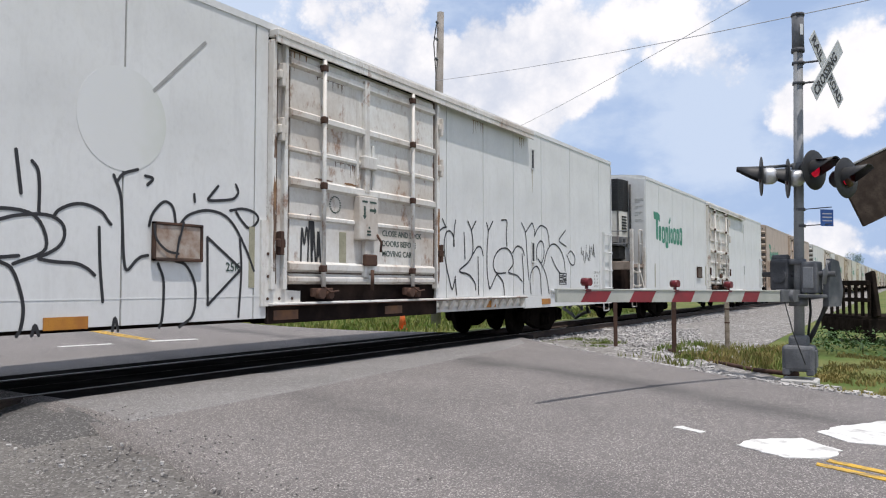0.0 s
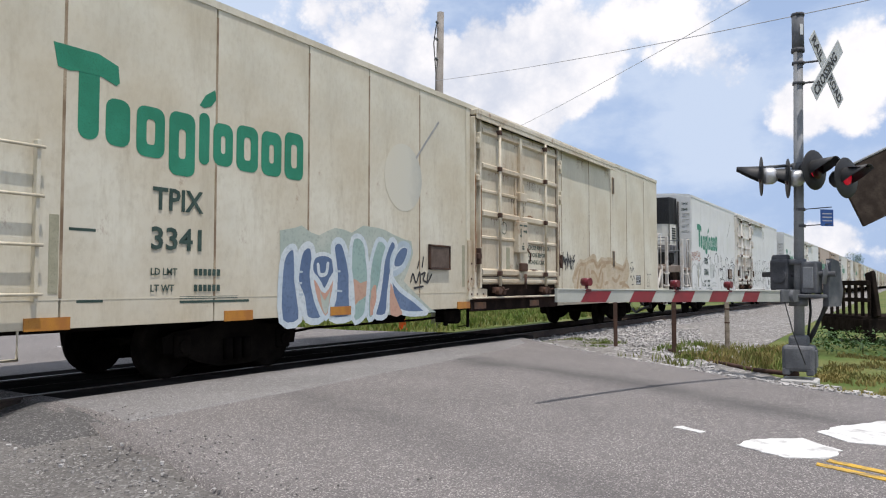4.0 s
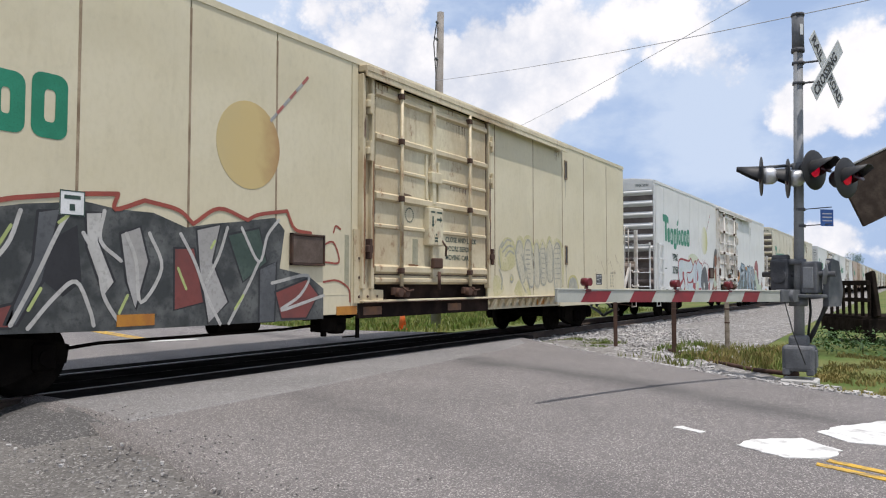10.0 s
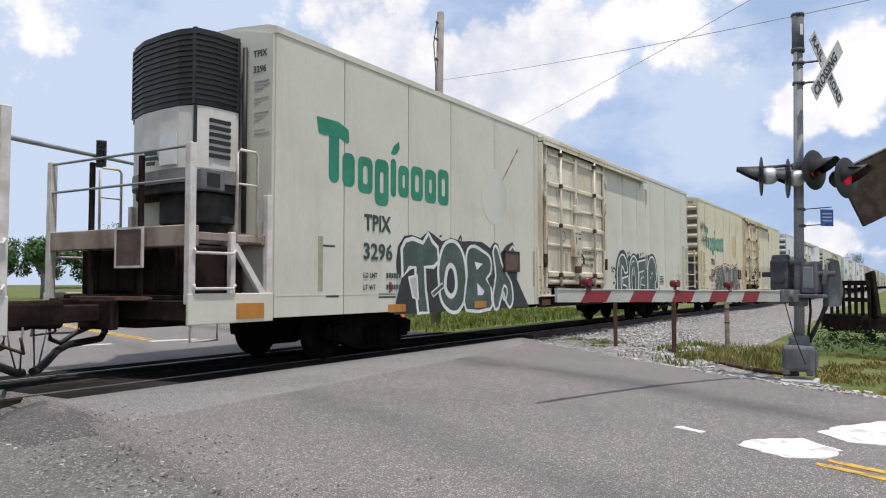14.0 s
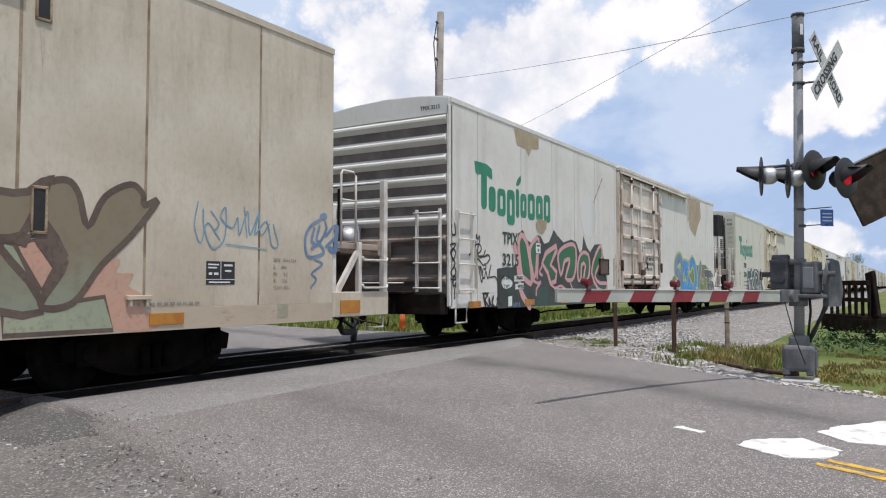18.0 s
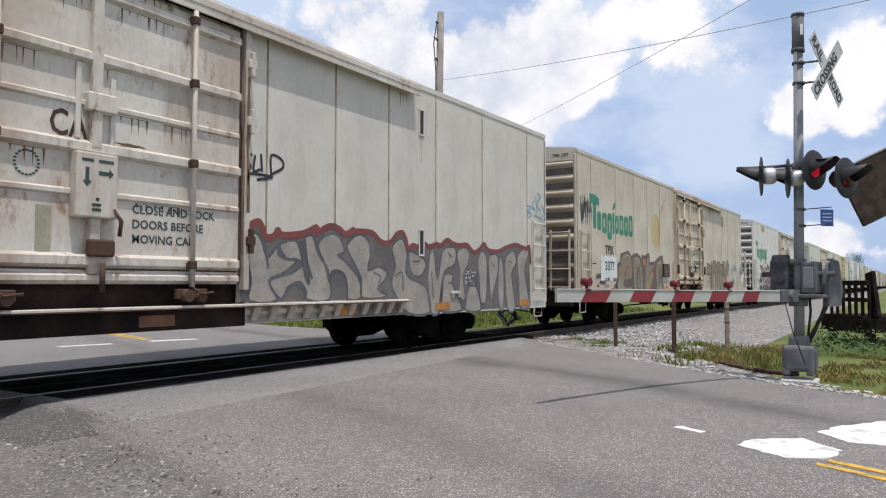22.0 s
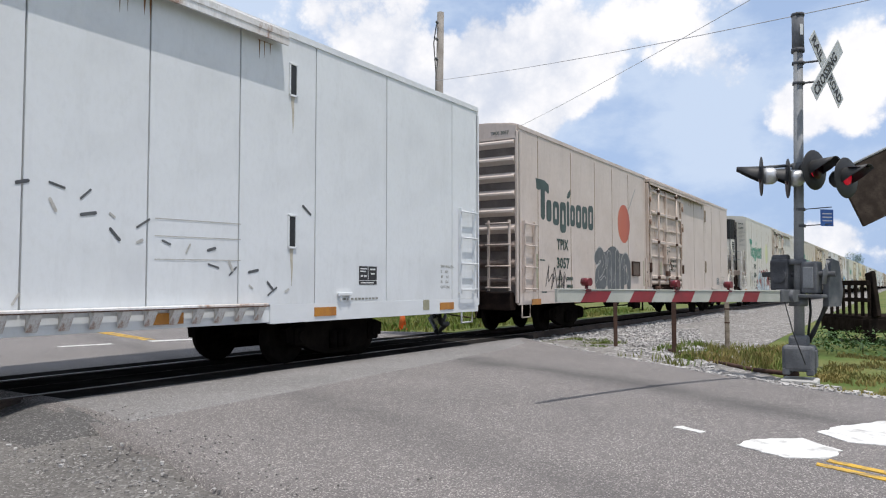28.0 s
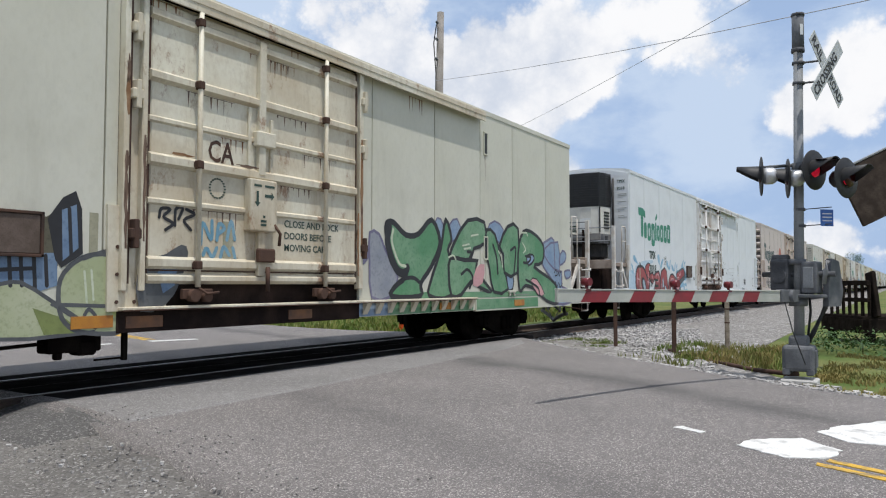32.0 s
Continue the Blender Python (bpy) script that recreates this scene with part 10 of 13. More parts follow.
    outlined(car, [(-20.55, 0.69), (-20.50, 0.86), (-20.45, 1.21), (-20.49, 1.56), (-20.44, 1.83), (-20.25, 2.02), (-20.02, 2.05), (-19.74, 2.01), (-19.49, 2.15), (-19.27, 2.08), (-19.03, 1.99), (-18.69, 2.07), (-18.31, 2.02), (-18.02, 2.04), (-17.49, 2.05), (-17.15, 1.94), (-16.97, 2.07), (-16.79, 2.04), (-16.69, 1.84), (-16.41, 2.03), (-16.12, 2.11), (-15.98, 1.92), (-15.69, 1.85), (-15.86, 1.65), (-15.92, 1.31), (-15.57, 0.96), (-15.30, 0.69), (-17.25, 0.69), (-19.33, 0.69)], I_BLACK, None, 0, 0, 1, "black graffiti ground with white-edged green shapes")
    outlined(car, [(-20.33, 1.80), (-20.22, 1.94), (-19.99, 1.99), (-19.67, 1.93), (-19.49, 2.11), (-19.36, 1.97), (-19.18, 1.87), (-19.14, 1.62), (-19.31, 1.51), (-19.61, 1.50), (-19.57, 1.09), (-19.48, 0.69), (-19.82, 0.69), (-19.90, 1.09), (-19.91, 1.49), (-20.09, 1.48), (-20.30, 1.32)], I_DKGREEN, I_WHITE, 0.075, 1, 1)
    outlined(car, [(-20.11, 1.31), (-19.86, 1.35), (-19.82, 0.93), (-19.98, 0.97)], I_SILVER, I_WHITE, 0.05, 2, 1)
    outlined(car, [(-20.48, 1.39), (-20.32, 1.33), (-20.41, 1.10), (-20.50, 0.89)], I_SILVER, None, 0, 0.6, 1)
    poly(car, [(-19.57, 1.38), (-19.44, 1.39), (-19.41, 1.09), (-19.54, 1.07)], I_BLACK, 4)
    outlined(car, [(-19.14, 1.22), (-19.15, 1.55), (-18.99, 1.89), (-18.73, 2.01), (-18.46, 1.96), (-18.23, 1.73), (-18.13, 1.29), (-18.18, 0.93), (-18.43, 0.69), (-18.75, 0.69), (-19.05, 0.89)], I_DKGREEN, I_WHITE, 0.07, 2, 3)
    outlined(car, [(-18.92, 1.18), (-18.85, 1.47), (-18.71, 1.55), (-18.57, 1.44), (-18.52, 1.15), (-18.65, 0.98), (-18.83, 1.02)], I_BLACK, I_WHITE, 0.1, 4, 3)
    outlined(car, [(-19.39, 1.05), (-19.02, 1.22), (-18.97, 1.14), (-19.34, 0.97)], I_DKGREEN, I_WHITE, 0.03, 5, 1)
    outlined(car, [(-18.15, 1.66), (-18.06, 1.89), (-17.81, 1.95), (-17.49, 1.87), (-17.21, 1.78), (-17.10, 1.62), (-17.14, 1.42), (-17.33, 1.30), (-17.14, 1.18), (-17.09, 0.90), (-17.15, 0.69), (-18.14, 0.69), (-18.18, 1.07), (-18.11, 1.37)], I_DKGREEN, I_WHITE, 0.065, 3, 2)
    poly(car, [(-17.81, 1.64), (-17.46, 1.61), (-17.72, 1.48)], I_WHITE, 5)
    poly(car, [(-17.70, 1.22), (-17.40, 1.06), (-17.48, 0.98), (-17.69, 0.98)], I_WHITE, 5)
    poly(car, [(-17.26, 1.26), (-17.08, 1.38), (-16.96, 1.22), (-17.12, 1.13)], I_BLACK, 5)
    outlined(car, [(-17.03, 1.85), (-16.91, 2.00), (-16.77, 1.88), (-16.64, 1.64), (-16.38, 1.39), (-16.19, 1.22), (-16.11, 0.88), (-16.27, 0.69), (-16.50, 0.89), (-16.59, 1.06), (-16.78, 0.72), (-16.96, 0.69), (-17.04, 0.98), (-16.91, 1.38)], I_DKGREEN, I_WHITE, 0.065, 3.6, 2)
    outlined(car, [(-16.30, 1.86), (-16.12, 2.02), (-15.92, 1.86), (-15.72, 1.83), (-15.89, 1.65), (-16.12, 1.74)], I_DKGREEN, I_WHITE, 0.05, 4, 2)
    stroke(car, [(-16.63, 1.04), (-16.53, 1.17), (-16.40, 1.09), (-16.43, 0.92), (-16.55, 0.87), (-16.63, 1.01)], 0.05, I_WHITE, 6)
    strokes(car, [[(-19.36, 2.06), (-19.32, 2.09), (-19.27, 2.05)], [(-19.10, 2.07), (-19.05, 2.09)], [(-18.43, 2.04), (-18.35, 2.12), (-18.32, 2.05)]], 0.04, I_BLACK, 1)
    strokes(car, [[(-20.69, 1.18), (-20.65, 1.22), (-20.61, 1.16), (-20.67, 1.12)], [(-20.68, 1.07), (-20.62, 1.10)]], 0.04, I_REDEDGE, 1)


def art_5(car):
    cloud(car, -9.3, -2.6, 0.70, 2.05, I_OLIVE, 5, 0, 9, 0.14, label="olive and brown graffiti ground")
    piece(car, run_of(("loop", "zig", "hook", "lean"), -9.0, -4.6, 0.1, 0.2), 0.85, 2.0, (I_LIME, None, (I_SLATE, I_BLUE, I_BLUE)), 0.36, 0.09)
    poly(car, [(-8.6, 0.72), (-8.4, 1.2), (-5.2, 1.2), (-4.8, 0.72)], I_SLATE, 0.6)
    cloud(car, -5.6, -4.3, 1.3, 2.0, I_BROWN, 7, 0.8, 4, 0.2)
    piece(car, [("cap", -4.3, -3.0), ("hook", -3.4, -2.6, 0, -0.5)], 0.9, 1.75, (I_WHITE, I_CHAR, (I_CHAR,)), 0.26, 0.05, 2)
    poly(car, [(-6.9, 4.60), (-4.9, 4.60), (-4.75, 3.95), (-5.3, 3.55), (-5.8, 3.1), (-6.6, 3.4), (-6.95, 3.9)], I_PEEL, 0, "peeled_patch", "peeled brownish patch of bare primer")
    poly(car, [(-22.1, 4.62), (-20.8, 4.62), (-20.8, 4.35), (-21.2, 4.3), (-21.35, 4.1), (-21.5, 4.25), (-21.95, 4.28)], I_PEEL, 0, "peeled_patch", "peeled brownish patch of bare primer")
    poly(car, [(-20.95, 2.72), (-20.35, 2.70), (-20.40, 2.48), (-20.8, 2.50)], I_PEEL, 0, "peeled_patch")
    stroke(car, [(-23.82, 2.02), (-23.79, 2.19), (-23.74, 2.09), (-23.67, 2.17), (-23.66, 2.04)], 0.035, I_BLACK, 1)
    stroke(car, [(-23.72, 2.0), (-23.84, 1.97), (-23.83, 1.84), (-23.72, 1.81), (-23.59, 1.91), (-23.7, 2.0), (-23.74, 1.78), (-23.54, 1.75), (-23.42, 1.89), (-23.5, 1.75), (-23.33, 1.8), (-23.23, 1.73), (-23.37, 1.61)], 0.035, I_BLACK, 1)
    stroke(car, [(-24.08, 1.77), (-23.98, 1.82), (-23.88, 1.68), (-23.73, 1.7), (-23.52, 1.58), (-23.43, 1.61), (-23.41, 1.51), (-23.5, 1.51)], 0.035, I_BLACK, 1)
    stroke(car, [(-23.71, 1.56), (-23.58, 1.23), (-23.54, 1.45), (-23.67, 1.56), (-23.49, 1.31), (-23.41, 1.46), (-23.31, 1.31), (-23.18, 1.6), (-23.27, 1.35), (-22.99, 1.35), (-22.87, 1.18)], 0.03, I_BLACK, 1)
    stroke(car, [(-23.51, 0.99), (-23.41, 0.73), (-23.51, 0.99), (-23.33, 0.99), (-23.44, 0.88), (-23.26, 0.74), (-23.28, 0.93), (-23.17, 0.74), (-23.08, 0.96), (-23.15, 0.83), (-22.98, 0.73), (-22.84, 0.92), (-22.93, 0.88), (-22.71, 0.76)], 0.045, I_BLACK, 5)
    stroke(car, [(-24.75, 2.31), (-24.73, 2.14), (-24.61, 2.16), (-24.64, 2.35)], 0.035, I_BLACK, 1)
    stroke(car, [(-24.8, 1.94), (-24.61, 1.96), (-24.76, 1.78), (-24.69, 1.65), (-24.61, 1.79), (-24.69, 1.87), (-24.79, 1.78), (-24.63, 1.59), (-24.78, 1.42), (-24.68, 1.33), (-24.6, 1.43), (-24.67, 1.56)], 0.035, I_BLACK, 1)
    stroke(car, [(-24.78, 1.29), (-24.59, 1.29), (-24.68, 1.36), (-24.69, 1.16), (-24.59, 1.23), (-24.64, 1.1), (-24.64, 0.93)], 0.035, I_BLACK, 1)
    outlined(car, [(-22.92, 1.52), (-22.52, 1.56), (-22.19, 1.56), (-22.05, 1.65), (-22.15, 2.04), (-21.97, 2.10), (-21.92, 2.31), (-21.67, 2.41), (-21.47, 2.21), (-21.27, 2.14), (-20.91, 2.34), (-20.72, 2.32), (-20.52, 2.15), (-20.23, 2.21), (-20.06, 2.40), (-19.95, 2.52), (-19.75, 2.40), (-19.36, 2.24), (-18.84, 2.34), (-18.51, 2.29), (-18.27, 2.01), (-18.09, 2.12), (-18.00, 2.48), (-17.75, 2.19), (-17.52, 2.06), (-17.18, 2.28), (-16.64, 2.32), (-16.54, 2.12), (-16.19, 1.23), (-16.10, 0.70), (-17.50, 0.69), (-19.99, 0.69), (-21.30, 0.69), (-22.50, 0.69), (-22.89, 0.69)], I_BLACKGREEN, None, 0, 0, 1, "black graffiti ground with green and pink letters")
    stroke(car, [(-22.08, 2.03), (-22.00, 1.78), (-21.91, 1.56), (-21.84, 1.21), (-21.70, 0.95), (-21.34, 0.69)], 0.17, I_PINK, 1)
    outlined(car, [(-21.90, 2.09), (-21.77, 2.29), (-21.57, 2.22), (-21.40, 1.99), (-21.22, 1.40), (-21.28, 1.21), (-21.58, 1.32), (-21.74, 1.39), (-21.85, 1.79)], I_GREENTWO, I_PINK, 0.13, 1.4, 2)
    outlined(car, [(-21.33, 2.00), (-20.91, 2.28), (-20.83, 2.12), (-20.94, 1.84), (-20.97, 1.53), (-21.09, 1.34), (-21.22, 1.57)], I_GREENTWO, I_PINK, 0.11, 2, 2)
    strokes(car, [[(-20.85, 2.10), (-20.88, 1.73), (-20.93, 1.34)], [(-21.14, 1.28), (-20.89, 1.22), (-20.74, 1.25), (-20.96, 1.09), (-20.99, 0.96)], [(-20.67, 1.61), (-20.80, 1.47), (-20.65, 1.41)]], 0.07, I_PINK, 3)
    outlined(car, [(-20.42, 1.94), (-19.81, 2.14), (-19.78, 2.04), (-19.92, 1.91), (-20.16, 1.66), (-19.80, 1.50), (-19.87, 1.27), (-20.17, 1.22), (-20.33, 1.47), (-20.65, 1.69)], I_GREENTWO, I_PINK, 0.12, 2.4, 1)
    outlined(car, [(-19.70, 1.93), (-19.36, 2.12), (-18.84, 2.22), (-18.55, 2.13), (-18.54, 1.69), (-18.70, 1.38), (-18.93, 1.30), (-19.24, 1.35), (-19.04, 1.66), (-18.98, 1.83), (-19.30, 1.77), (-19.40, 1.59), (-19.54, 1.42), (-19.66, 1.65)], I_GREENTWO, I_PINK, 0.1, 3, 2)
    outlined(car, [(-18.44, 1.60), (-18.31, 1.90), (-18.03, 2.04), (-17.65, 1.98), (-17.56, 1.65), (-17.74, 1.29), (-18.08, 1.21), (-17.87, 1.70), (-18.15, 1.71), (-18.20, 1.37), (-18.38, 1.30)], I_GREENTWO, I_PINK, 0.1, 3.4, 2)
    outlined(car, [(-17.43, 1.52), (-17.10, 2.02), (-16.67, 2.28), (-16.60, 1.96), (-16.93, 1.67), (-17.17, 1.40), (-16.78, 1.23), (-16.23, 1.23), (-16.32, 1.02), (-16.95, 1.08)], I_GREENTWO, I_PINK, 0.1, 3.8, 2)
    strokes(car, [[(-20.21, 1.22), (-19.91, 1.11), (-19.54, 1.16), (-19.24, 1.07)], [(-19.44, 1.13), (-19.38, 0.93)], [(-18.93, 1.22), (-18.71, 0.99)], [(-16.51, 1.50), (-16.20, 1.68), (-16.03, 1.51)]], 0.06, I_PINK, 5)
    poly(car, [(-21.64, 1.21), (-21.52, 1.21), (-21.49, 0.71), (-21.62, 0.69)], I_BOTTLEDK, 1)
    poly(car, [(-20.96, 1.03), (-20.34, 1.15), (-20.33, 0.71), (-20.95, 0.71)], I_BOTTLEDK, 1)
    poly(car, [(-19.44, 0.93), (-18.49, 1.06), (-18.37, 0.70), (-19.43, 0.69)], I_BOTTLEDK, 1)
    poly(car, [(-22.42, 0.93), (-22.23, 0.95), (-22.23, 0.73), (-22.42, 0.72)], I_WHITE, 6, "paint_patch", "pale square label")
    poly(car, [(-22.12, 1.38), (-21.66, 1.41), (-21.65, 1.27), (-22.12, 1.25)], I_WHITE, 6)
    poly(car, [(-22.07, 1.20), (-21.66, 1.23), (-21.64, 1.10), (-22.07, 1.08)], I_WHITE, 6)
    outlined(car, [(-22.72, 1.26), (-22.57, 1.36), (-22.41, 1.33), (-22.23, 1.26), (-22.24, 1.16), (-22.46, 1.10), (-22.66, 1.13)], I_WHITE, None, 0, 6, 3)
    strokes(car, [[(-22.17, 0.72), (-22.15, 0.79), (-22.11, 0.71)], [(-22.08, 0.72), (-22.05, 0.80), (-22.00, 0.71)], [(-21.97, 0.79), (-21.90, 0.71)], [(-21.87, 0.79), (-21.84, 0.71)]], 0.03, I_SLATE, 6)
    outlined(car, [(-20.98, 2.63), (-20.61, 2.70), (-20.46, 2.62), (-20.48, 2.47), (-20.60, 2.39), (-20.84, 2.39), (-20.94, 2.49)], I_PEEL, None, 0, 7, 2, "peeled brownish patch of bare primer")


def art_6(car):
    outlined(car, [(-6.47, 1.03), (-6.23, 1.39), (-6.0, 1.47), (-6.04, 1.32), (-5.83, 1.31), (-5.89, 1.17), (-5.71, 1.08), (-5.67, 0.9), (-5.48, 0.7), (-6.05, 0.7), (-6.18, 1.06)], I_PINKISH, None, 0, 0, 3)
    outlined(car, [(-6.9, 0.97), (-6.18, 1.06), (-6.07, 0.7), (-7.24, 0.7), (-7.25, 0.92)], I_SAGE, I_UMBER, 0.05, 0.3, 1)
    outlined(car, [(-7.28, 2.03), (-6.97, 2.09), (-6.94, 1.67), (-7.27, 1.62)], I_TAUPE, I_DKGREEN, 0.05, 0.3, 1)
    outlined(car, [(-7.27, 1.6), (-7.14, 1.57), (-6.89, 1.07), (-6.9, 0.91), (-7.25, 0.92)], I_SAGE, I_UMBER, 0.04, 0.2, 1)
    outlined(car, [(-7.15, 1.57), (-6.95, 1.63), (-6.75, 1.36), (-6.88, 1.14)], I_PINKISH, I_UMBER, 0.04, 0.5, 1)
    outlined(car, [(-6.93, 2.04), (-6.85, 2.2), (-6.63, 2.26), (-6.5, 2.13), (-6.39, 1.8), (-6.2, 2.13), (-5.89, 2.3), (-5.73, 2.21), (-5.71, 2.08), (-5.53, 2.15), (-5.86, 1.74), (-6.23, 1.39), (-6.54, 1.0), (-6.88, 0.99), (-6.63, 1.42), (-6.91, 1.68)], I_KHAKI, I_UMBER, 0.075, 2, 4)
    outlined(car, [(-6.95, 1.99), (-6.71, 1.69), (-6.6, 1.49), (-6.84, 1.05), (-6.88, 1.14), (-6.75, 1.37), (-6.94, 1.58)], I_UMBER, None, 0, 5, 1)
    stroke(car, [(-4.87, 2.11), (-4.85, 1.88), (-4.72, 1.64), (-4.53, 1.77), (-4.51, 2.16), (-4.59, 2.03), (-4.4, 1.91), (-4.31, 2.05), (-4.28, 1.83), (-4.14, 2.15), (-4.1, 1.84), (-3.95, 2.12), (-4.01, 1.85), (-3.8, 2.04), (-3.7, 1.72), (-3.58, 1.73), (-3.67, 2.0)], 0.022, I_BLUETAG, 1)
    strokes(car, [[(-4.95, 2.2), (-5.0, 1.9), (-4.9, 1.7), (-4.8, 1.95), (-4.6, 1.75)], [(-4.75, 2.1), (-4.62, 1.95), (-4.7, 1.85)], [(-4.2, 2.2), (-4.15, 1.8)], [(-3.95, 2.2), (-3.9, 1.85), (-3.75, 2.0)], [(-4.5, 1.7), (-3.8, 1.66)]], 0.018, I_BLUETAG, 1.4)
    stroke(car, [(-2.68, 2.18), (-2.61, 2.2)], 0.10, I_SLATE, 1)
    stroke(car, [(-2.73, 2.13), (-2.92, 2.03), (-3.03, 1.86), (-3.01, 1.64), (-2.91, 1.58), (-2.68, 1.63), (-2.63, 1.69), (-2.74, 1.78), (-2.89, 1.71)], 0.05, I_SLATE, 1)
    stroke(car, [(-2.84, 2.0), (-2.9, 1.82), (-2.84, 1.79)], 0.05, I_SLATE, 1)
    stroke(car, [(-2.73, 2.04), (-2.79, 1.85), (-2.71, 1.82), (-2.58, 2.0), (-2.6, 2.11)], 0.05, I_SLATE, 1)
    stroke(car, [(-2.58, 1.91), (-2.38, 2.07), (-2.34, 1.93), (-2.58, 1.75)], 0.05, I_SLATE, 1)
    stroke(car, [(-2.33, 2.05), (-2.35, 1.88), (-2.37, 1.7), (-2.5, 1.72)], 0.09, I_SLATE, 1)
    stroke(car, [(-2.83, 1.55), (-2.66, 1.49), (-2.89, 1.35), (-2.79, 1.27), (-2.9, 1.15)], 0.03, I_SLATE, 1)
    outlined(car, [(-10.17, 1.63), (-10.15, 1.93), (-10.08, 2.05), (-9.93, 2.10), (-9.69, 1.99), (-9.46, 2.03), (-9.26, 2.20), (-9.25, 1.83), (-9.29, 1.65), (-9.74, 1.63)], I_KHAKITWO, I_UMBER, 0.08, 0.4, 2)
    outlined(car, [(-9.71, 1.49), (-9.51, 1.54), (-9.46, 0.94), (-9.57, 0.86)], I_PINKISH, I_UMBER, 0.05, 0.8, 1)
    outlined(car, [(-9.52, 1.57), (-9.29, 1.64), (-9.24, 1.34), (-9.28, 0.76), (-9.41, 0.85)], I_KHAKITWO, I_UMBER, 0.04, 0.9, 1)
    poly(car, [(-9.42, 1.52), (-9.30, 1.58), (-9.29, 0.85), (-9.38, 0.85)], I_UMBER, 1.6)
    outlined(car, [(-9.27, 0.94), (-9.27, 1.40), (-9.23, 1.83), (-9.11, 2.05), (-8.87, 2.22), (-8.56, 2.21), (-8.32, 2.09), (-8.14, 1.83), (-8.07, 1.42), (-8.07, 0.94), (-8.21, 0.81), (-9.16, 0.75)], I_KHAKITWO, I_UMBER, 0.08, 2, 3)
    outlined(car, [(-8.96, 1.53), (-8.89, 1.76), (-8.75, 1.84), (-8.57, 1.74), (-8.45, 1.42), (-8.49, 0.98), (-8.90, 0.96)], I_UMBER, None, 0, 4, 3)
    outlined(car, [(-8.90, 1.48), (-8.80, 1.67), (-8.66, 1.62), (-8.59, 1.35), (-8.61, 0.97), (-8.83, 0.97)], I_PINKISH, None, 0, 5, 3)
    outlined(car, [(-8.23, 2.06), (-7.93, 2.21), (-7.61, 2.18), (-7.32, 2.08), (-7.03, 2.10), (-6.80, 2.29), (-6.97, 1.90), (-7.09, 1.67), (-7.31, 1.57), (-7.00, 1.22), (-6.87, 0.92), (-7.30, 0.94), (-7.59, 1.29), (-7.66, 0.79), (-8.04, 0.80), (-8.07, 1.49)], I_KHAKITWO, I_UMBER, 0.08, 3, 2)
    poly(car, [(-7.74, 1.84), (-7.49, 1.80), (-7.47, 1.68), (-7.74, 1.70)], I_UMBER, 5)
    poly(car, [(-7.41, 1.66), (-6.98, 1.69), (-7.04, 1.55)], I_UMBER, 5)
    poly(car, [(-7.73, 1.49), (-7.50, 1.22), (-7.38, 0.95), (-7.63, 0.93)], I_UMBER, 5)
    strokes(car, [[(-10.15, 1.55), (-10.08, 1.32), (-10.01, 0.99)], [(-8.05, 1.36), (-8.22, 1.39), (-8.38, 1.36)], [(-9.86, 1.33), (-9.75, 1.31)]], 0.04, I_UMBER, 1)
    outlined(car, [(-21.82, 0.69), (-21.78, 1.21), (-21.57, 1.41), (-21.61, 1.76), (-21.48, 1.87), (-21.37, 1.81), (-21.33, 2.09), (-21.00, 2.15), (-20.59, 2.21), (-20.30, 2.06), (-20.13, 2.12), (-19.70, 2.17), (-19.32, 2.03), (-19.18, 1.86), (-19.28, 2.13), (-18.85, 2.11), (-18.73, 2.18), (-18.42, 2.21), (-18.39, 1.90), (-17.85, 1.95), (-17.26, 2.13), (-16.88, 2.19), (-16.68, 1.80), (-16.89, 1.42), (-16.74, 1.04), (-16.90, 0.69), (-18.78, 0.69), (-20.30, 0.69), (-21.72, 0.69)], I_UMBER, I_UMBER, 0.04, 0.4, 1, "dark brown graffiti ground with khaki letters")
    outlined(car, [(-21.71, 0.69), (-21.64, 1.09), (-21.36, 1.61), (-21.27, 1.98), (-21.00, 2.09), (-20.62, 2.14), (-20.38, 2.03), (-20.27, 1.73), (-20.26, 1.44), (-20.52, 1.37), (-20.96, 1.35), (-21.11, 1.18), (-20.75, 1.08), (-20.33, 1.13), (-20.30, 0.89), (-20.36, 0.69), (-21.10, 0.69), (-21.47, 0.69)], I_KHAKITWO, None, 0, 1, 2)
    outlined(car, [(-20.81, 1.69), (-20.63, 1.73), (-20.58, 1.52), (-20.74, 1.44)], I_RUSTRED, I_UMBER, 0.05, 2, 2)
    outlined(car, [(-20.97, 1.52), (-20.88, 1.56), (-20.84, 1.46), (-20.95, 1.42)], I_KHAKITWO, I_UMBER, 0.04, 2, 2)
    outlined(car, [(-21.56, 1.70), (-21.40, 1.79), (-21.27, 1.72), (-21.36, 1.55), (-21.51, 1.41)], I_KHAKITWO, I_UMBER, 0.04, 1.6, 1)
    poly(car, [(-21.36, 1.66), (-21.25, 1.62), (-21.36, 1.53)], I_RUSTRED, 2.4)
    strokes(car, [[(-21.64, 1.18), (-21.59, 0.69)], [(-21.54, 0.96), (-20.98, 0.91)], [(-21.46, 0.83), (-21.46, 0.69)]], 0.05, I_UMBER, 2.4)
    outlined(car, [(-20.06, 1.22), (-20.15, 1.77), (-20.07, 2.04), (-19.72, 2.09), (-19.39, 1.97), (-19.18, 1.62), (-19.17, 1.06), (-19.33, 0.79), (-19.59, 0.69), (-19.93, 0.83)], I_KHAKITWO, I_UMBER, 0.06, 2, 3)
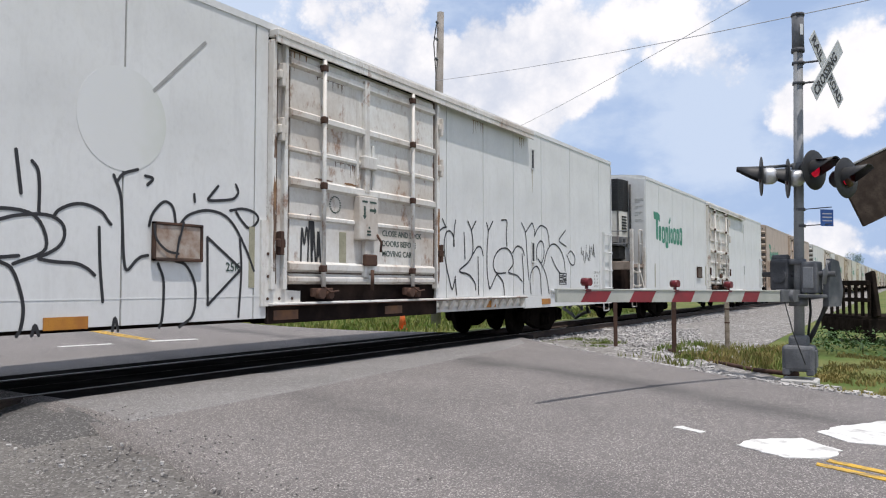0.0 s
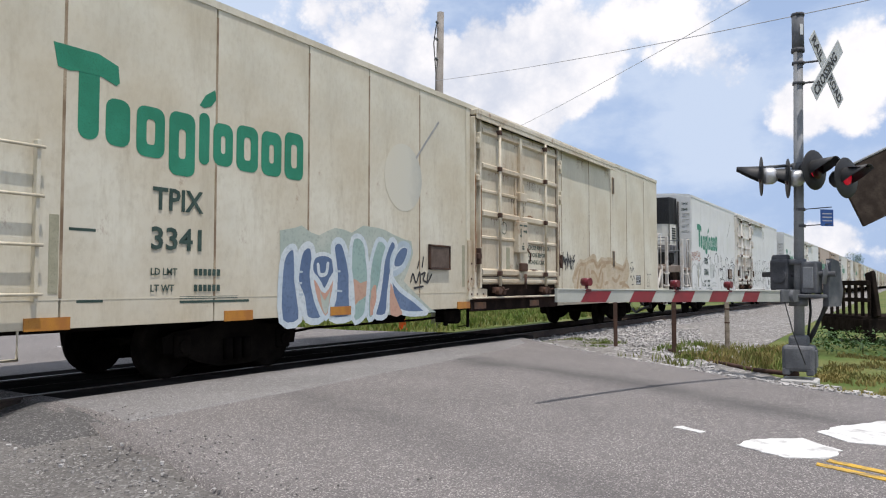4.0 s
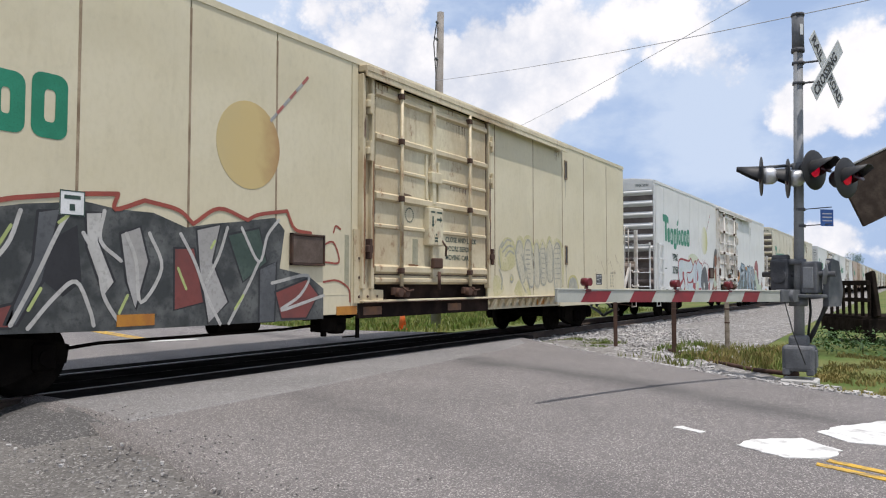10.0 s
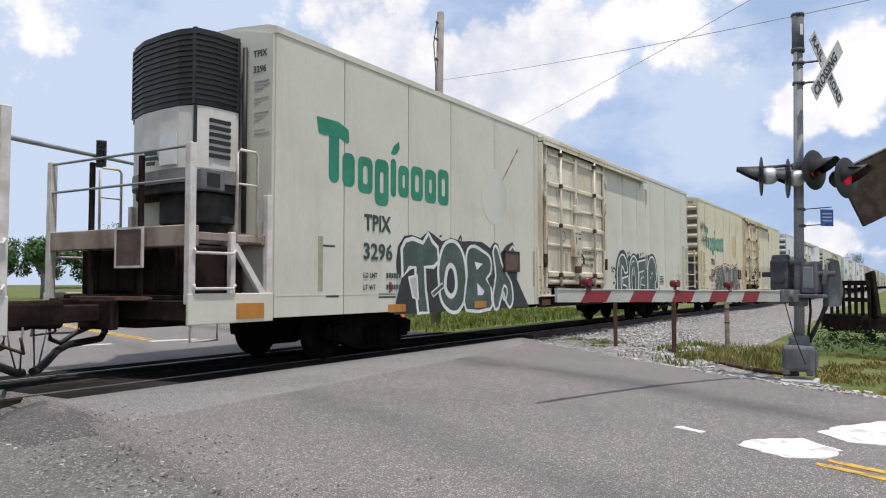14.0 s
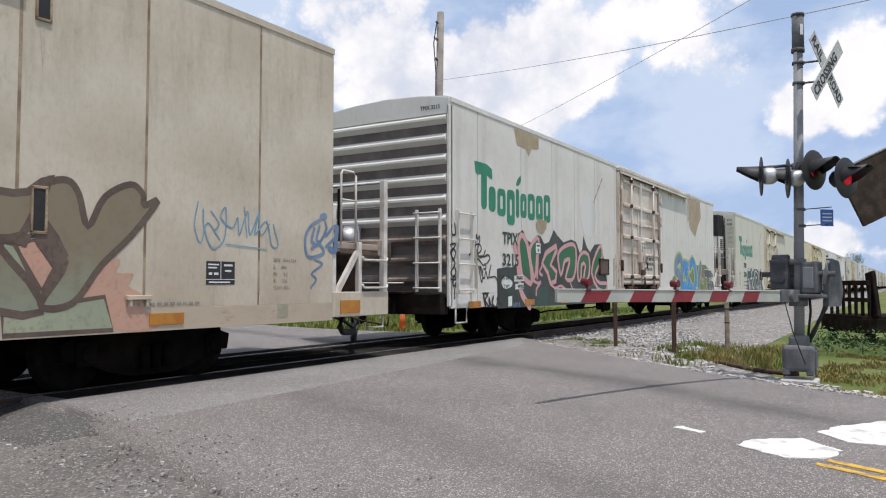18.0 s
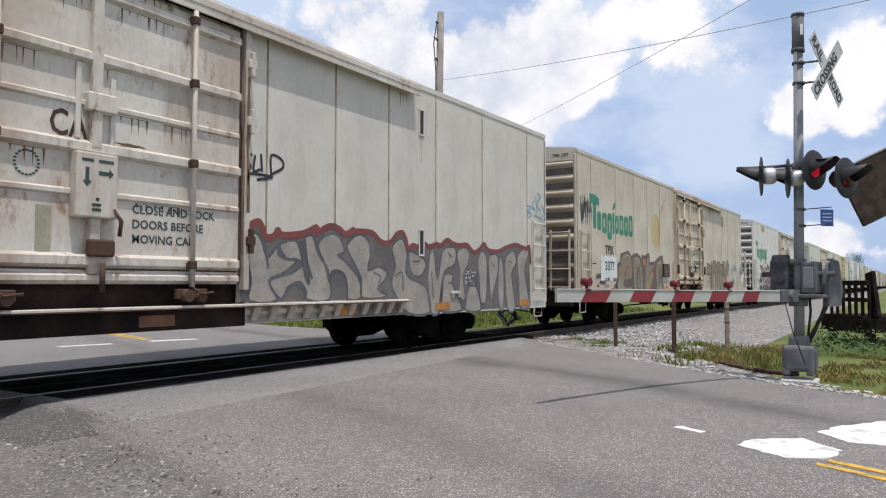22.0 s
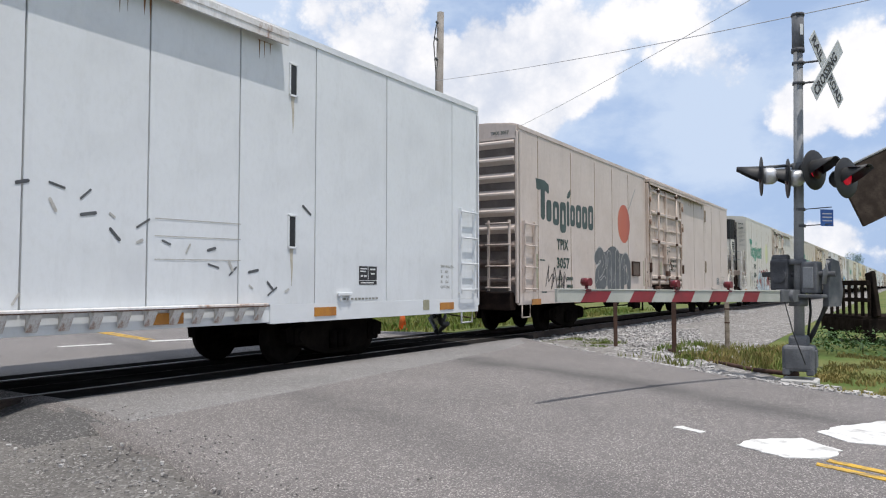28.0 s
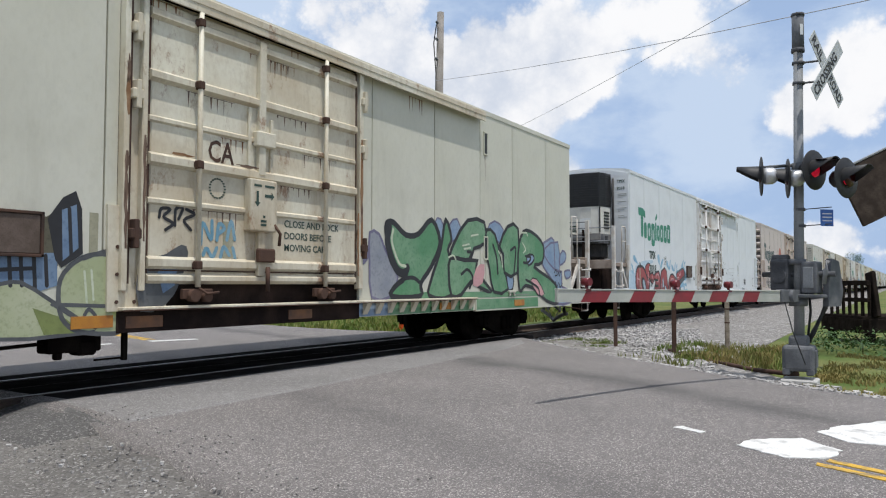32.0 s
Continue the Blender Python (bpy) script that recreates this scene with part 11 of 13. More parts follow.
    outlined(car, [(-19.83, 1.18), (-19.77, 1.68), (-19.61, 1.77), (-19.45, 1.61), (-19.41, 1.14), (-19.53, 0.93), (-19.73, 0.98)], I_UMBER, None, 0, 3.4, 3)
    outlined(car, [(-19.70, 1.22), (-19.67, 1.56), (-19.53, 1.55), (-19.51, 1.18), (-19.62, 1.07)], I_KHAKITWO, None, 0, 4, 3)
    strokes(car, [[(-19.73, 1.41), (-19.49, 1.41)], [(-19.73, 1.22), (-19.49, 1.22)]], 0.025, I_UMBER, 5)
    outlined(car, [(-19.16, 2.04), (-18.82, 2.04), (-18.89, 1.79), (-19.11, 1.80)], I_RUSTRED, I_UMBER, 0.05, 2, 1)
    outlined(car, [(-18.91, 0.69), (-18.89, 1.71), (-18.70, 2.08), (-18.47, 2.13), (-18.44, 1.83), (-17.90, 1.87), (-17.90, 1.75), (-18.36, 1.55), (-18.04, 1.40), (-18.43, 1.04), (-18.01, 0.88), (-17.95, 0.69)], I_KHAKITWO, I_UMBER, 0.05, 2, 1)
    poly(car, [(-18.28, 1.55), (-17.98, 1.66), (-18.01, 1.43), (-18.23, 1.41)], I_RUSTRED, 3.4)
    poly(car, [(-18.60, 1.22), (-18.28, 1.18), (-18.41, 0.97), (-18.66, 0.97)], I_RUSTRED, 3.4)
    outlined(car, [(-18.41, 0.79), (-17.94, 0.81), (-17.89, 0.70), (-18.38, 0.69)], I_ORANGE, None, 0, 3.4, 1)
    outlined(car, [(-17.73, 1.49), (-17.64, 1.83), (-17.26, 2.04), (-16.94, 2.07), (-16.81, 1.80), (-17.03, 1.41), (-16.87, 1.04), (-17.03, 0.71), (-17.72, 0.69), (-17.55, 1.18)], I_KHAKITWO, I_UMBER, 0.06, 2.6, 2)
    poly(car, [(-17.31, 1.68), (-17.10, 1.78), (-17.16, 1.23), (-17.37, 1.04)], I_UMBER, 4)
    strokes(car, [[(-20.96, 2.04), (-20.60, 2.08), (-20.46, 1.99)], [(-19.98, 2.00), (-19.72, 2.01), (-19.50, 1.90)], [(-17.51, 1.90), (-17.13, 1.97)]], 0.05, I_TAUPE, 3)
    stroke(car, [(-21.43, 0.92), (-21.10, 0.87), (-20.89, 0.89)], 0.13, I_ORANGE, 3)
    poly(car, [(-23.11, 0.72), (-22.95, 0.88), (-22.60, 0.95), (-22.15, 1.09), (-21.80, 1.09), (-21.82, 0.69), (-22.71, 0.69)], I_RUSTRED, 0, "rust_patch", "bare orange rust patch")
    poly(car, [(-16.70, 0.69), (-16.71, 1.08), (-16.21, 1.18), (-15.66, 0.98), (-15.66, 0.69)], I_RUSTRED, 0, "rust_patch", "bare orange rust patch")
    tag_scrawl(car, -24.55, -23.75, 2.75, 3.6, I_BLACK, 91, 6, 0.035)
    strokes(car, [[(-23.39, 1.37), (-23.34, 1.48), (-23.29, 1.35)], [(-23.27, 1.37), (-23.23, 1.49), (-23.18, 1.37)], [(-23.15, 1.37), (-23.12, 1.48), (-23.06, 1.38), (-23.04, 1.49)], [(-23.01, 1.49), (-22.98, 1.37)], [(-23.13, 1.21), (-23.09, 1.29), (-23.05, 1.21), (-23.02, 1.31)], [(-22.98, 1.21), (-22.94, 1.30), (-22.89, 1.21)], [(-22.86, 1.30), (-22.80, 1.29), (-22.84, 1.22), (-22.77, 1.20)], [(-22.74, 1.21), (-22.70, 1.30), (-22.65, 1.21)], [(-23.33, 1.16), (-23.18, 1.15)]], 0.04, I_BLACK, 2)


def art_7(car):
    poly(car, [(-8.26, 2.01), (-7.96, 2.02), (-7.75, 2.00), (-7.57, 1.89), (-7.40, 1.86), (-7.25, 1.90), (-7.09, 2.03), (-6.93, 2.06), (-6.83, 1.96), (-6.76, 1.80), (-6.62, 1.85), (-6.44, 1.83), (-6.26, 1.91), (-6.10, 1.86), (-5.86, 1.91), (-5.70, 1.88), (-5.48, 2.00), (-5.26, 1.95), (-5.02, 1.93), (-4.73, 1.95), (-4.47, 1.81), (-4.26, 1.86), (-4.04, 1.99), (-3.87, 1.88), (-3.45, 1.86), (-3.07, 1.97), (-2.60, 2.04), (-2.09, 1.98), (-1.91, 2.02), (-1.84, 0.69), (-3.68, 0.69), (-6.73, 0.69), (-8.23, 0.69)], I_SMOKE, 0, "graffiti_ground", "grey graffiti ground with maroon top edge")
    outlined(car, [(-7.24, 1.79), (-7.06, 1.95), (-6.90, 1.94), (-6.79, 1.70), (-6.82, 1.40), (-6.64, 1.28), (-6.39, 1.22), (-6.16, 1.09), (-6.08, 0.69), (-6.73, 0.69), (-7.07, 0.95), (-7.25, 1.21), (-7.14, 1.51)], I_SILVERDULL, I_CHAR, 0.045, 1, 3, "dull silver letter shape")
    outlined(car, [(-6.74, 1.75), (-6.47, 1.72), (-6.28, 1.66), (-6.20, 1.51), (-6.39, 1.33), (-6.67, 1.40)], I_SILVERDULL, I_CHAR, 0.045, 1, 3, "dull silver letter shape")
    outlined(car, [(-6.14, 1.28), (-6.06, 1.77), (-5.93, 1.80), (-5.81, 1.28), (-5.65, 1.79), (-5.39, 1.90), (-5.16, 1.85), (-5.20, 1.57), (-5.58, 1.42), (-5.64, 1.01), (-5.74, 0.69), (-6.03, 0.69)], I_SILVERDULL, I_CHAR, 0.045, 1, 3, "dull silver letter shape")
    outlined(car, [(-5.58, 1.37), (-5.25, 1.37), (-5.28, 1.20), (-4.96, 0.79), (-4.99, 0.69), (-5.63, 0.69), (-5.72, 0.95)], I_SILVERDULL, I_CHAR, 0.045, 1, 3, "dull silver letter shape")
    outlined(car, [(-5.12, 1.78), (-4.88, 1.91), (-4.65, 1.85), (-4.68, 1.59), (-4.87, 1.35), (-4.81, 0.89), (-5.04, 1.00), (-5.01, 1.44)], I_SILVERDULL, I_CHAR, 0.045, 1, 3, "dull silver letter shape")
    outlined(car, [(-4.76, 0.89), (-4.57, 1.28), (-4.36, 1.14), (-4.18, 0.69), (-4.76, 0.69)], I_SILVERDULL, I_CHAR, 0.045, 1, 3, "dull silver letter shape")
    outlined(car, [(-4.31, 1.66), (-4.15, 1.87), (-3.97, 1.80), (-3.91, 1.54), (-3.96, 0.87), (-4.19, 0.87), (-4.26, 1.37)], I_SILVERDULL, I_CHAR, 0.045, 1, 3, "dull silver letter shape")
    outlined(car, [(-3.86, 1.68), (-3.64, 1.82), (-3.45, 1.78), (-3.42, 1.47), (-3.63, 1.06), (-3.74, 0.84)], I_SILVERDULL, I_CHAR, 0.045, 1, 3, "dull silver letter shape")
    outlined(car, [(-3.35, 1.79), (-3.17, 1.46), (-3.19, 0.72), (-3.36, 0.69), (-3.44, 1.06)], I_SILVERDULL, I_CHAR, 0.045, 1, 3, "dull silver letter shape")
    outlined(car, [(-3.12, 1.63), (-2.94, 1.86), (-2.67, 1.91), (-2.58, 1.66), (-2.80, 1.40), (-2.63, 0.69), (-3.01, 0.69)], I_SILVERDULL, I_CHAR, 0.045, 1, 3, "dull silver letter shape")
    outlined(car, [(-2.53, 1.74), (-2.24, 1.98), (-1.94, 1.91), (-2.15, 1.50), (-1.93, 0.86), (-1.90, 0.69), (-2.38, 0.69), (-2.45, 1.22)], I_SILVERDULL, I_CHAR, 0.045, 1, 3, "dull silver letter shape")
    strokes(car, [[(-7.73, 1.38), (-7.56, 1.32), (-7.61, 1.21)], [(-6.61, 1.59), (-6.40, 1.60)], [(-6.01, 1.41), (-5.96, 0.95)], [(-5.43, 1.77), (-5.30, 1.71)], [(-3.69, 1.62), (-3.57, 1.55)], [(-2.94, 1.69), (-2.78, 1.66)], [(-7.14, 1.33), (-6.95, 1.39), (-6.91, 1.09)], [(-7.85, 1.75), (-7.82, 1.59)], [(-5.20, 1.22), (-5.42, 1.22)]], 0.035, I_SMOKE, 3)
    strokes(car, [[(-8.26, 2.02), (-7.96, 2.03), (-7.75, 2.01), (-7.57, 1.90), (-7.40, 1.87), (-7.25, 1.91), (-7.09, 2.04), (-6.93, 2.07), (-6.83, 1.97), (-6.76, 1.81), (-6.62, 1.87), (-6.44, 1.85), (-6.26, 1.92), (-6.10, 1.87), (-5.86, 1.92), (-5.70, 1.90)], [(-5.70, 1.90), (-5.48, 2.02), (-5.26, 1.96), (-5.03, 1.94), (-4.73, 1.96), (-4.47, 1.83), (-4.26, 1.88), (-4.04, 2.01), (-3.87, 1.90), (-3.45, 1.88), (-3.07, 1.98), (-2.60, 2.06), (-2.09, 2.00), (-1.91, 2.04), (-1.85, 1.69)]], 0.09, I_MAROON, 5, "graffiti_edge", "maroon sprayed edge line")
    strokes(car, [[(-2.01, 2.95), (-1.95, 2.70), (-1.76, 2.81), (-1.98, 2.83), (-1.79, 2.95), (-1.98, 2.97)], [(-1.63, 3.11), (-1.73, 3.00), (-1.57, 2.91), (-1.70, 2.93)], [(-1.54, 3.22), (-1.47, 2.84)], [(-1.34, 3.20), (-1.47, 3.04), (-1.27, 2.91)], [(-1.44, 3.31), (-1.27, 3.25), (-1.37, 3.14)], [(-1.24, 3.06), (-1.10, 2.93), (-1.24, 2.72), (-1.37, 2.76)], [(-1.63, 2.78), (-1.39, 2.76), (-1.13, 2.69)]], 0.035, I_BLUETAG, 1)
    strokes(car, [[(-4.77, 1.44), (-4.67, 1.26)], [(-4.65, 1.48), (-4.53, 1.29)], [(-4.51, 1.45), (-4.40, 1.31)], [(-4.72, 1.22), (-4.36, 1.24)], [(-4.69, 1.17), (-4.40, 1.17)]], 0.04, I_CHAR, 4)
    poly(car, [(-10.65, 1.71), (-10.6, 1.83), (-10.43, 1.96), (-10.28, 2.02), (-10.21, 1.96), (-10.14, 1.83), (-9.99, 1.84), (-9.91, 1.93), (-9.83, 1.87), (-9.48, 1.9), (-9.3, 1.95), (-9.12, 2.02), (-9.09, 1.93), (-8.98, 2.0), (-8.8, 2.06), (-8.61, 2.03), (-8.46, 1.96), (-8.25, 2.02), (-8.22, 0.96), (-10.66, 0.96)], I_SMOKE, 0.4, "graffiti_ground", "grey graffiti ground with maroon top edge")
    outlined(car, [(-10.6, 1.66), (-10.5, 1.81), (-10.34, 1.88), (-10.22, 1.79), (-10.11, 1.56), (-9.96, 1.68), (-9.88, 1.75), (-9.9, 1.61), (-9.74, 1.54), (-9.53, 1.52), (-9.81, 1.34), (-10.08, 1.24), (-9.92, 0.97), (-10.42, 0.97), (-10.4, 1.22), (-10.45, 1.44)], I_SILVERDULL, I_CHAR, 0.045, 1, 3, "dull silver letter shape")
    outlined(car, [(-9.88, 1.72), (-9.71, 1.8), (-9.54, 1.8), (-9.46, 1.66), (-9.35, 1.3), (-9.27, 1.22), (-9.35, 1.71), (-9.36, 1.87), (-9.2, 1.89), (-9.08, 1.64), (-8.86, 1.39), (-8.81, 0.97), (-9.31, 0.97), (-9.34, 1.1), (-9.46, 1.22), (-9.64, 1.18), (-9.73, 1.1), (-9.86, 0.99), (-10.06, 1.24), (-9.65, 1.35), (-9.41, 1.48), (-9.56, 1.54), (-9.74, 1.55)], I_SILVERDULL, I_CHAR, 0.045, 2, 3, "dull silver letter shape")
    outlined(car, [(-9.08, 1.72), (-9.03, 1.85), (-8.8, 1.95), (-8.59, 1.91), (-8.48, 1.69), (-8.64, 1.63), (-8.5, 1.57), (-8.25, 1.4), (-8.09, 1.23), (-8.08, 0.98), (-8.39, 0.97), (-8.42, 1.22), (-8.55, 1.38), (-8.77, 1.38), (-8.82, 1.22), (-8.92, 1.47)], I_SILVERDULL, I_CHAR, 0.045, 1, 3, "dull silver letter shape")
    outlined(car, [(-8.42, 1.75), (-8.32, 1.89), (-8.11, 1.98), (-7.89, 1.9), (-7.82, 1.68), (-7.89, 1.42), (-7.63, 1.48), (-7.38, 1.4), (-7.44, 1.26), (-7.63, 1.12), (-7.35, 0.99), (-8.03, 0.98), (-8.06, 1.27), (-8.22, 1.49)], I_SILVERDULL, I_CHAR, 0.045, 2, 3, "dull silver letter shape")
    strokes(car, [[(-10.2, 1.83), (-10.15, 1.68), (-10.09, 1.43)], [(-9.73, 1.13), (-9.59, 1.19), (-9.41, 1.14), (-9.34, 0.98)], [(-9.44, 1.79), (-9.34, 1.55), (-9.22, 1.29)], [(-8.8, 1.32), (-8.69, 1.39), (-8.5, 1.35), (-8.42, 1.18), (-8.41, 0.96)]], 0.05, I_CHAR, 4)
    stroke(car, [(-10.65, 1.5), (-10.65, 1.71), (-10.6, 1.83), (-10.43, 1.96), (-10.28, 2.02), (-10.21, 1.96), (-10.14, 1.83), (-9.99, 1.84), (-9.91, 1.93), (-9.83, 1.87), (-9.48, 1.9), (-9.3, 1.95), (-9.12, 2.02), (-9.09, 1.93), (-8.98, 2.0), (-8.8, 2.06), (-8.61, 2.03), (-8.46, 1.96), (-8.26, 2.04)], 0.10, I_MAROON, 5, "graffiti_edge", "maroon sprayed edge line")
    strokes(car, [[(-10.41, 2.9), (-10.55, 2.87), (-10.56, 2.8), (-10.45, 2.78), (-10.44, 2.71), (-10.58, 2.66)], [(-10.35, 2.89), (-10.37, 2.69), (-10.26, 2.72)], [(-10.24, 2.92), (-10.22, 2.71)], [(-10.05, 2.68), (-10.05, 2.94), (-9.85, 2.91), (-9.83, 2.8), (-10.03, 2.69)], [(-10.46, 2.65), (-10.02, 2.65), (-10.3, 2.58)]], 0.038, I_BLACK, 1)
    sill_paint(car, -10.6, -6.7, I_SILVERDULL)
    poly(car, [(-20.69, 0.69), (-20.38, 0.85), (-20.47, 1.08), (-20.27, 1.40), (-20.20, 1.59), (-19.98, 1.81), (-19.67, 1.99), (-19.34, 2.05), (-19.12, 1.95), (-18.71, 2.03), (-18.51, 1.90), (-18.31, 2.02), (-17.99, 2.08), (-17.66, 1.95), (-17.18, 2.10), (-16.78, 2.13), (-16.51, 1.83), (-16.09, 1.76), (-16.02, 1.23), (-15.93, 0.82), (-15.63, 0.75), (-15.96, 0.69), (-16.66, 0.69), (-18.39, 0.69), (-19.48, 0.69)], I_BRICK, 0, "graffiti_ground", "dark red graffiti ground with pale blue letters")
    outlined(car, [(-20.51, 1.43), (-20.40, 1.49), (-20.30, 1.46), (-20.31, 1.40), (-20.44, 1.39)], I_BRICK, None, 0, 0, 3)
    outlined(car, [(-20.73, 1.04), (-20.60, 1.08), (-20.45, 1.00), (-20.67, 0.99)], I_BRICK, None, 0, 0, 3)
    outlined(car, [(-15.77, 0.82), (-15.54, 0.93), (-15.51, 0.86), (-15.35, 0.78), (-15.66, 0.69)], I_BRICK, None, 0, 0, 3)
    outlined(car, [(-20.11, 1.58), (-20.00, 1.78), (-19.67, 1.89), (-19.34, 1.94), (-19.14, 1.85), (-19.20, 1.63), (-19.37, 1.49), (-19.68, 1.49), (-19.73, 1.41), (-19.50, 1.30), (-19.24, 1.16), (-19.13, 0.87), (-19.18, 0.69), (-19.63, 0.69), (-19.81, 0.82), (-20.18, 0.90), (-20.40, 1.03), (-20.39, 1.17), (-20.16, 1.25), (-19.98, 1.20), (-20.06, 1.41)], I_BRUSH, I_STONE, 0.08, 1, 3)
    outlined(car, [(-19.11, 1.74), (-18.80, 1.91), (-18.77, 1.65), (-18.60, 1.72), (-18.49, 1.87), (-18.37, 1.74), (-18.44, 1.37), (-18.49, 0.69), (-19.11, 0.69), (-18.94, 1.22)], I_BRUSH, I_STONE, 0.07, 2, 1)
    outlined(car, [(-18.35, 1.35), (-18.25, 1.82), (-17.99, 1.96), (-17.91, 1.69), (-18.02, 1.22), (-17.84, 0.76), (-18.39, 0.69)], I_BRUSH, I_STONE, 0.07, 2.6, 1)
    outlined(car, [(-17.84, 1.36), (-17.68, 1.77), (-17.37, 1.95), (-17.00, 2.02), (-16.78, 1.90), (-16.98, 1.64), (-17.18, 1.37), (-16.97, 1.06), (-16.66, 1.22), (-16.17, 1.05), (-16.08, 0.69), (-17.17, 0.69), (-17.72, 0.74)], I_BRUSH, I_STONE, 0.07, 3, 1)
    strokes(car, [[(-19.25, 1.78), (-19.32, 1.63), (-19.37, 1.52), (-19.66, 1.48)], [(-19.70, 1.41), (-19.41, 1.27)], [(-18.80, 1.79), (-18.93, 1.43), (-18.97, 1.08)], [(-18.78, 1.58), (-18.83, 1.08), (-18.92, 0.72)], [(-18.51, 1.74), (-18.65, 1.44), (-18.74, 1.07)], [(-17.99, 1.84), (-18.14, 1.45), (-18.09, 1.07)], [(-17.18, 1.84), (-17.36, 1.55), (-17.42, 1.22)], [(-16.80, 1.39), (-16.66, 1.22)]], 0.035, I_BLACK, 5)
    strokes(car, [[(-20.32, 1.09), (-20.15, 1.18), (-19.95, 1.14)], [(-19.98, 1.60), (-19.87, 1.77), (-19.51, 1.82)], [(-19.03, 1.64), (-18.89, 1.75)], [(-18.20, 1.67), (-18.10, 1.83)], [(-17.60, 1.62), (-17.36, 1.83)], [(-16.66, 0.97), (-16.25, 0.92)]], 0.04, I_WHITE, 5)
    outlined(car, [(-17.42, 1.38), (-17.23, 1.47), (-17.27, 1.06), (-17.44, 0.90)], I_TAUPE, None, 0, 4.6, 1)
    strokes(car, [[(-15.94, 1.68), (-15.82, 1.70), (-15.89, 1.57), (-15.76, 1.54)], [(-15.70, 1.67), (-15.64, 1.50), (-15.54, 1.67)], [(-15.88, 1.41), (-15.82, 1.23), (-15.70, 1.39)], [(-15.63, 1.23), (-15.57, 1.39), (-15.42, 1.32), (-15.57, 1.26), (-15.35, 1.18)], [(-15.97, 1.87), (-15.67, 1.91), (-15.35, 1.88)]], 0.018, I_BROWN, 1)
    tag_scrawl(car, -22.4, -21.4, 1.2, 1.8, I_GHOSTDK, 104, 4, 0.02)


def art_8(car):
    cloud(car, -20.1, -17.1, 1.0, 2.3, I_CHAR, 5, 0, 6, 0.22, label="charcoal graffiti ground")
    piece(car, run_of(("ess", "bar", "bar", "arch"), -20.0, -17.1, 0.1, 0.08), 1.05, 2.05, (I_MIDGREY, None, (I_CHAR,)), 0.34, 0.03)
    tag_scrawl(car, -23.3, -22.1, 0.95, 1.75, I_BLACK, 111, 3, 0.035)
    tag_scrawl(car, -4.5, -3.3, 0.95, 1.5, I_SILVER, 112, 3, 0.03)
    for i in range(5):
        stroke(car, [(-3.9, 0.95), (-3.9 + 0.25 * (i - 2), 1.55 - 0.1 * abs(i - 2))], 0.02, I_MIDGREY, 1, "scrawl")


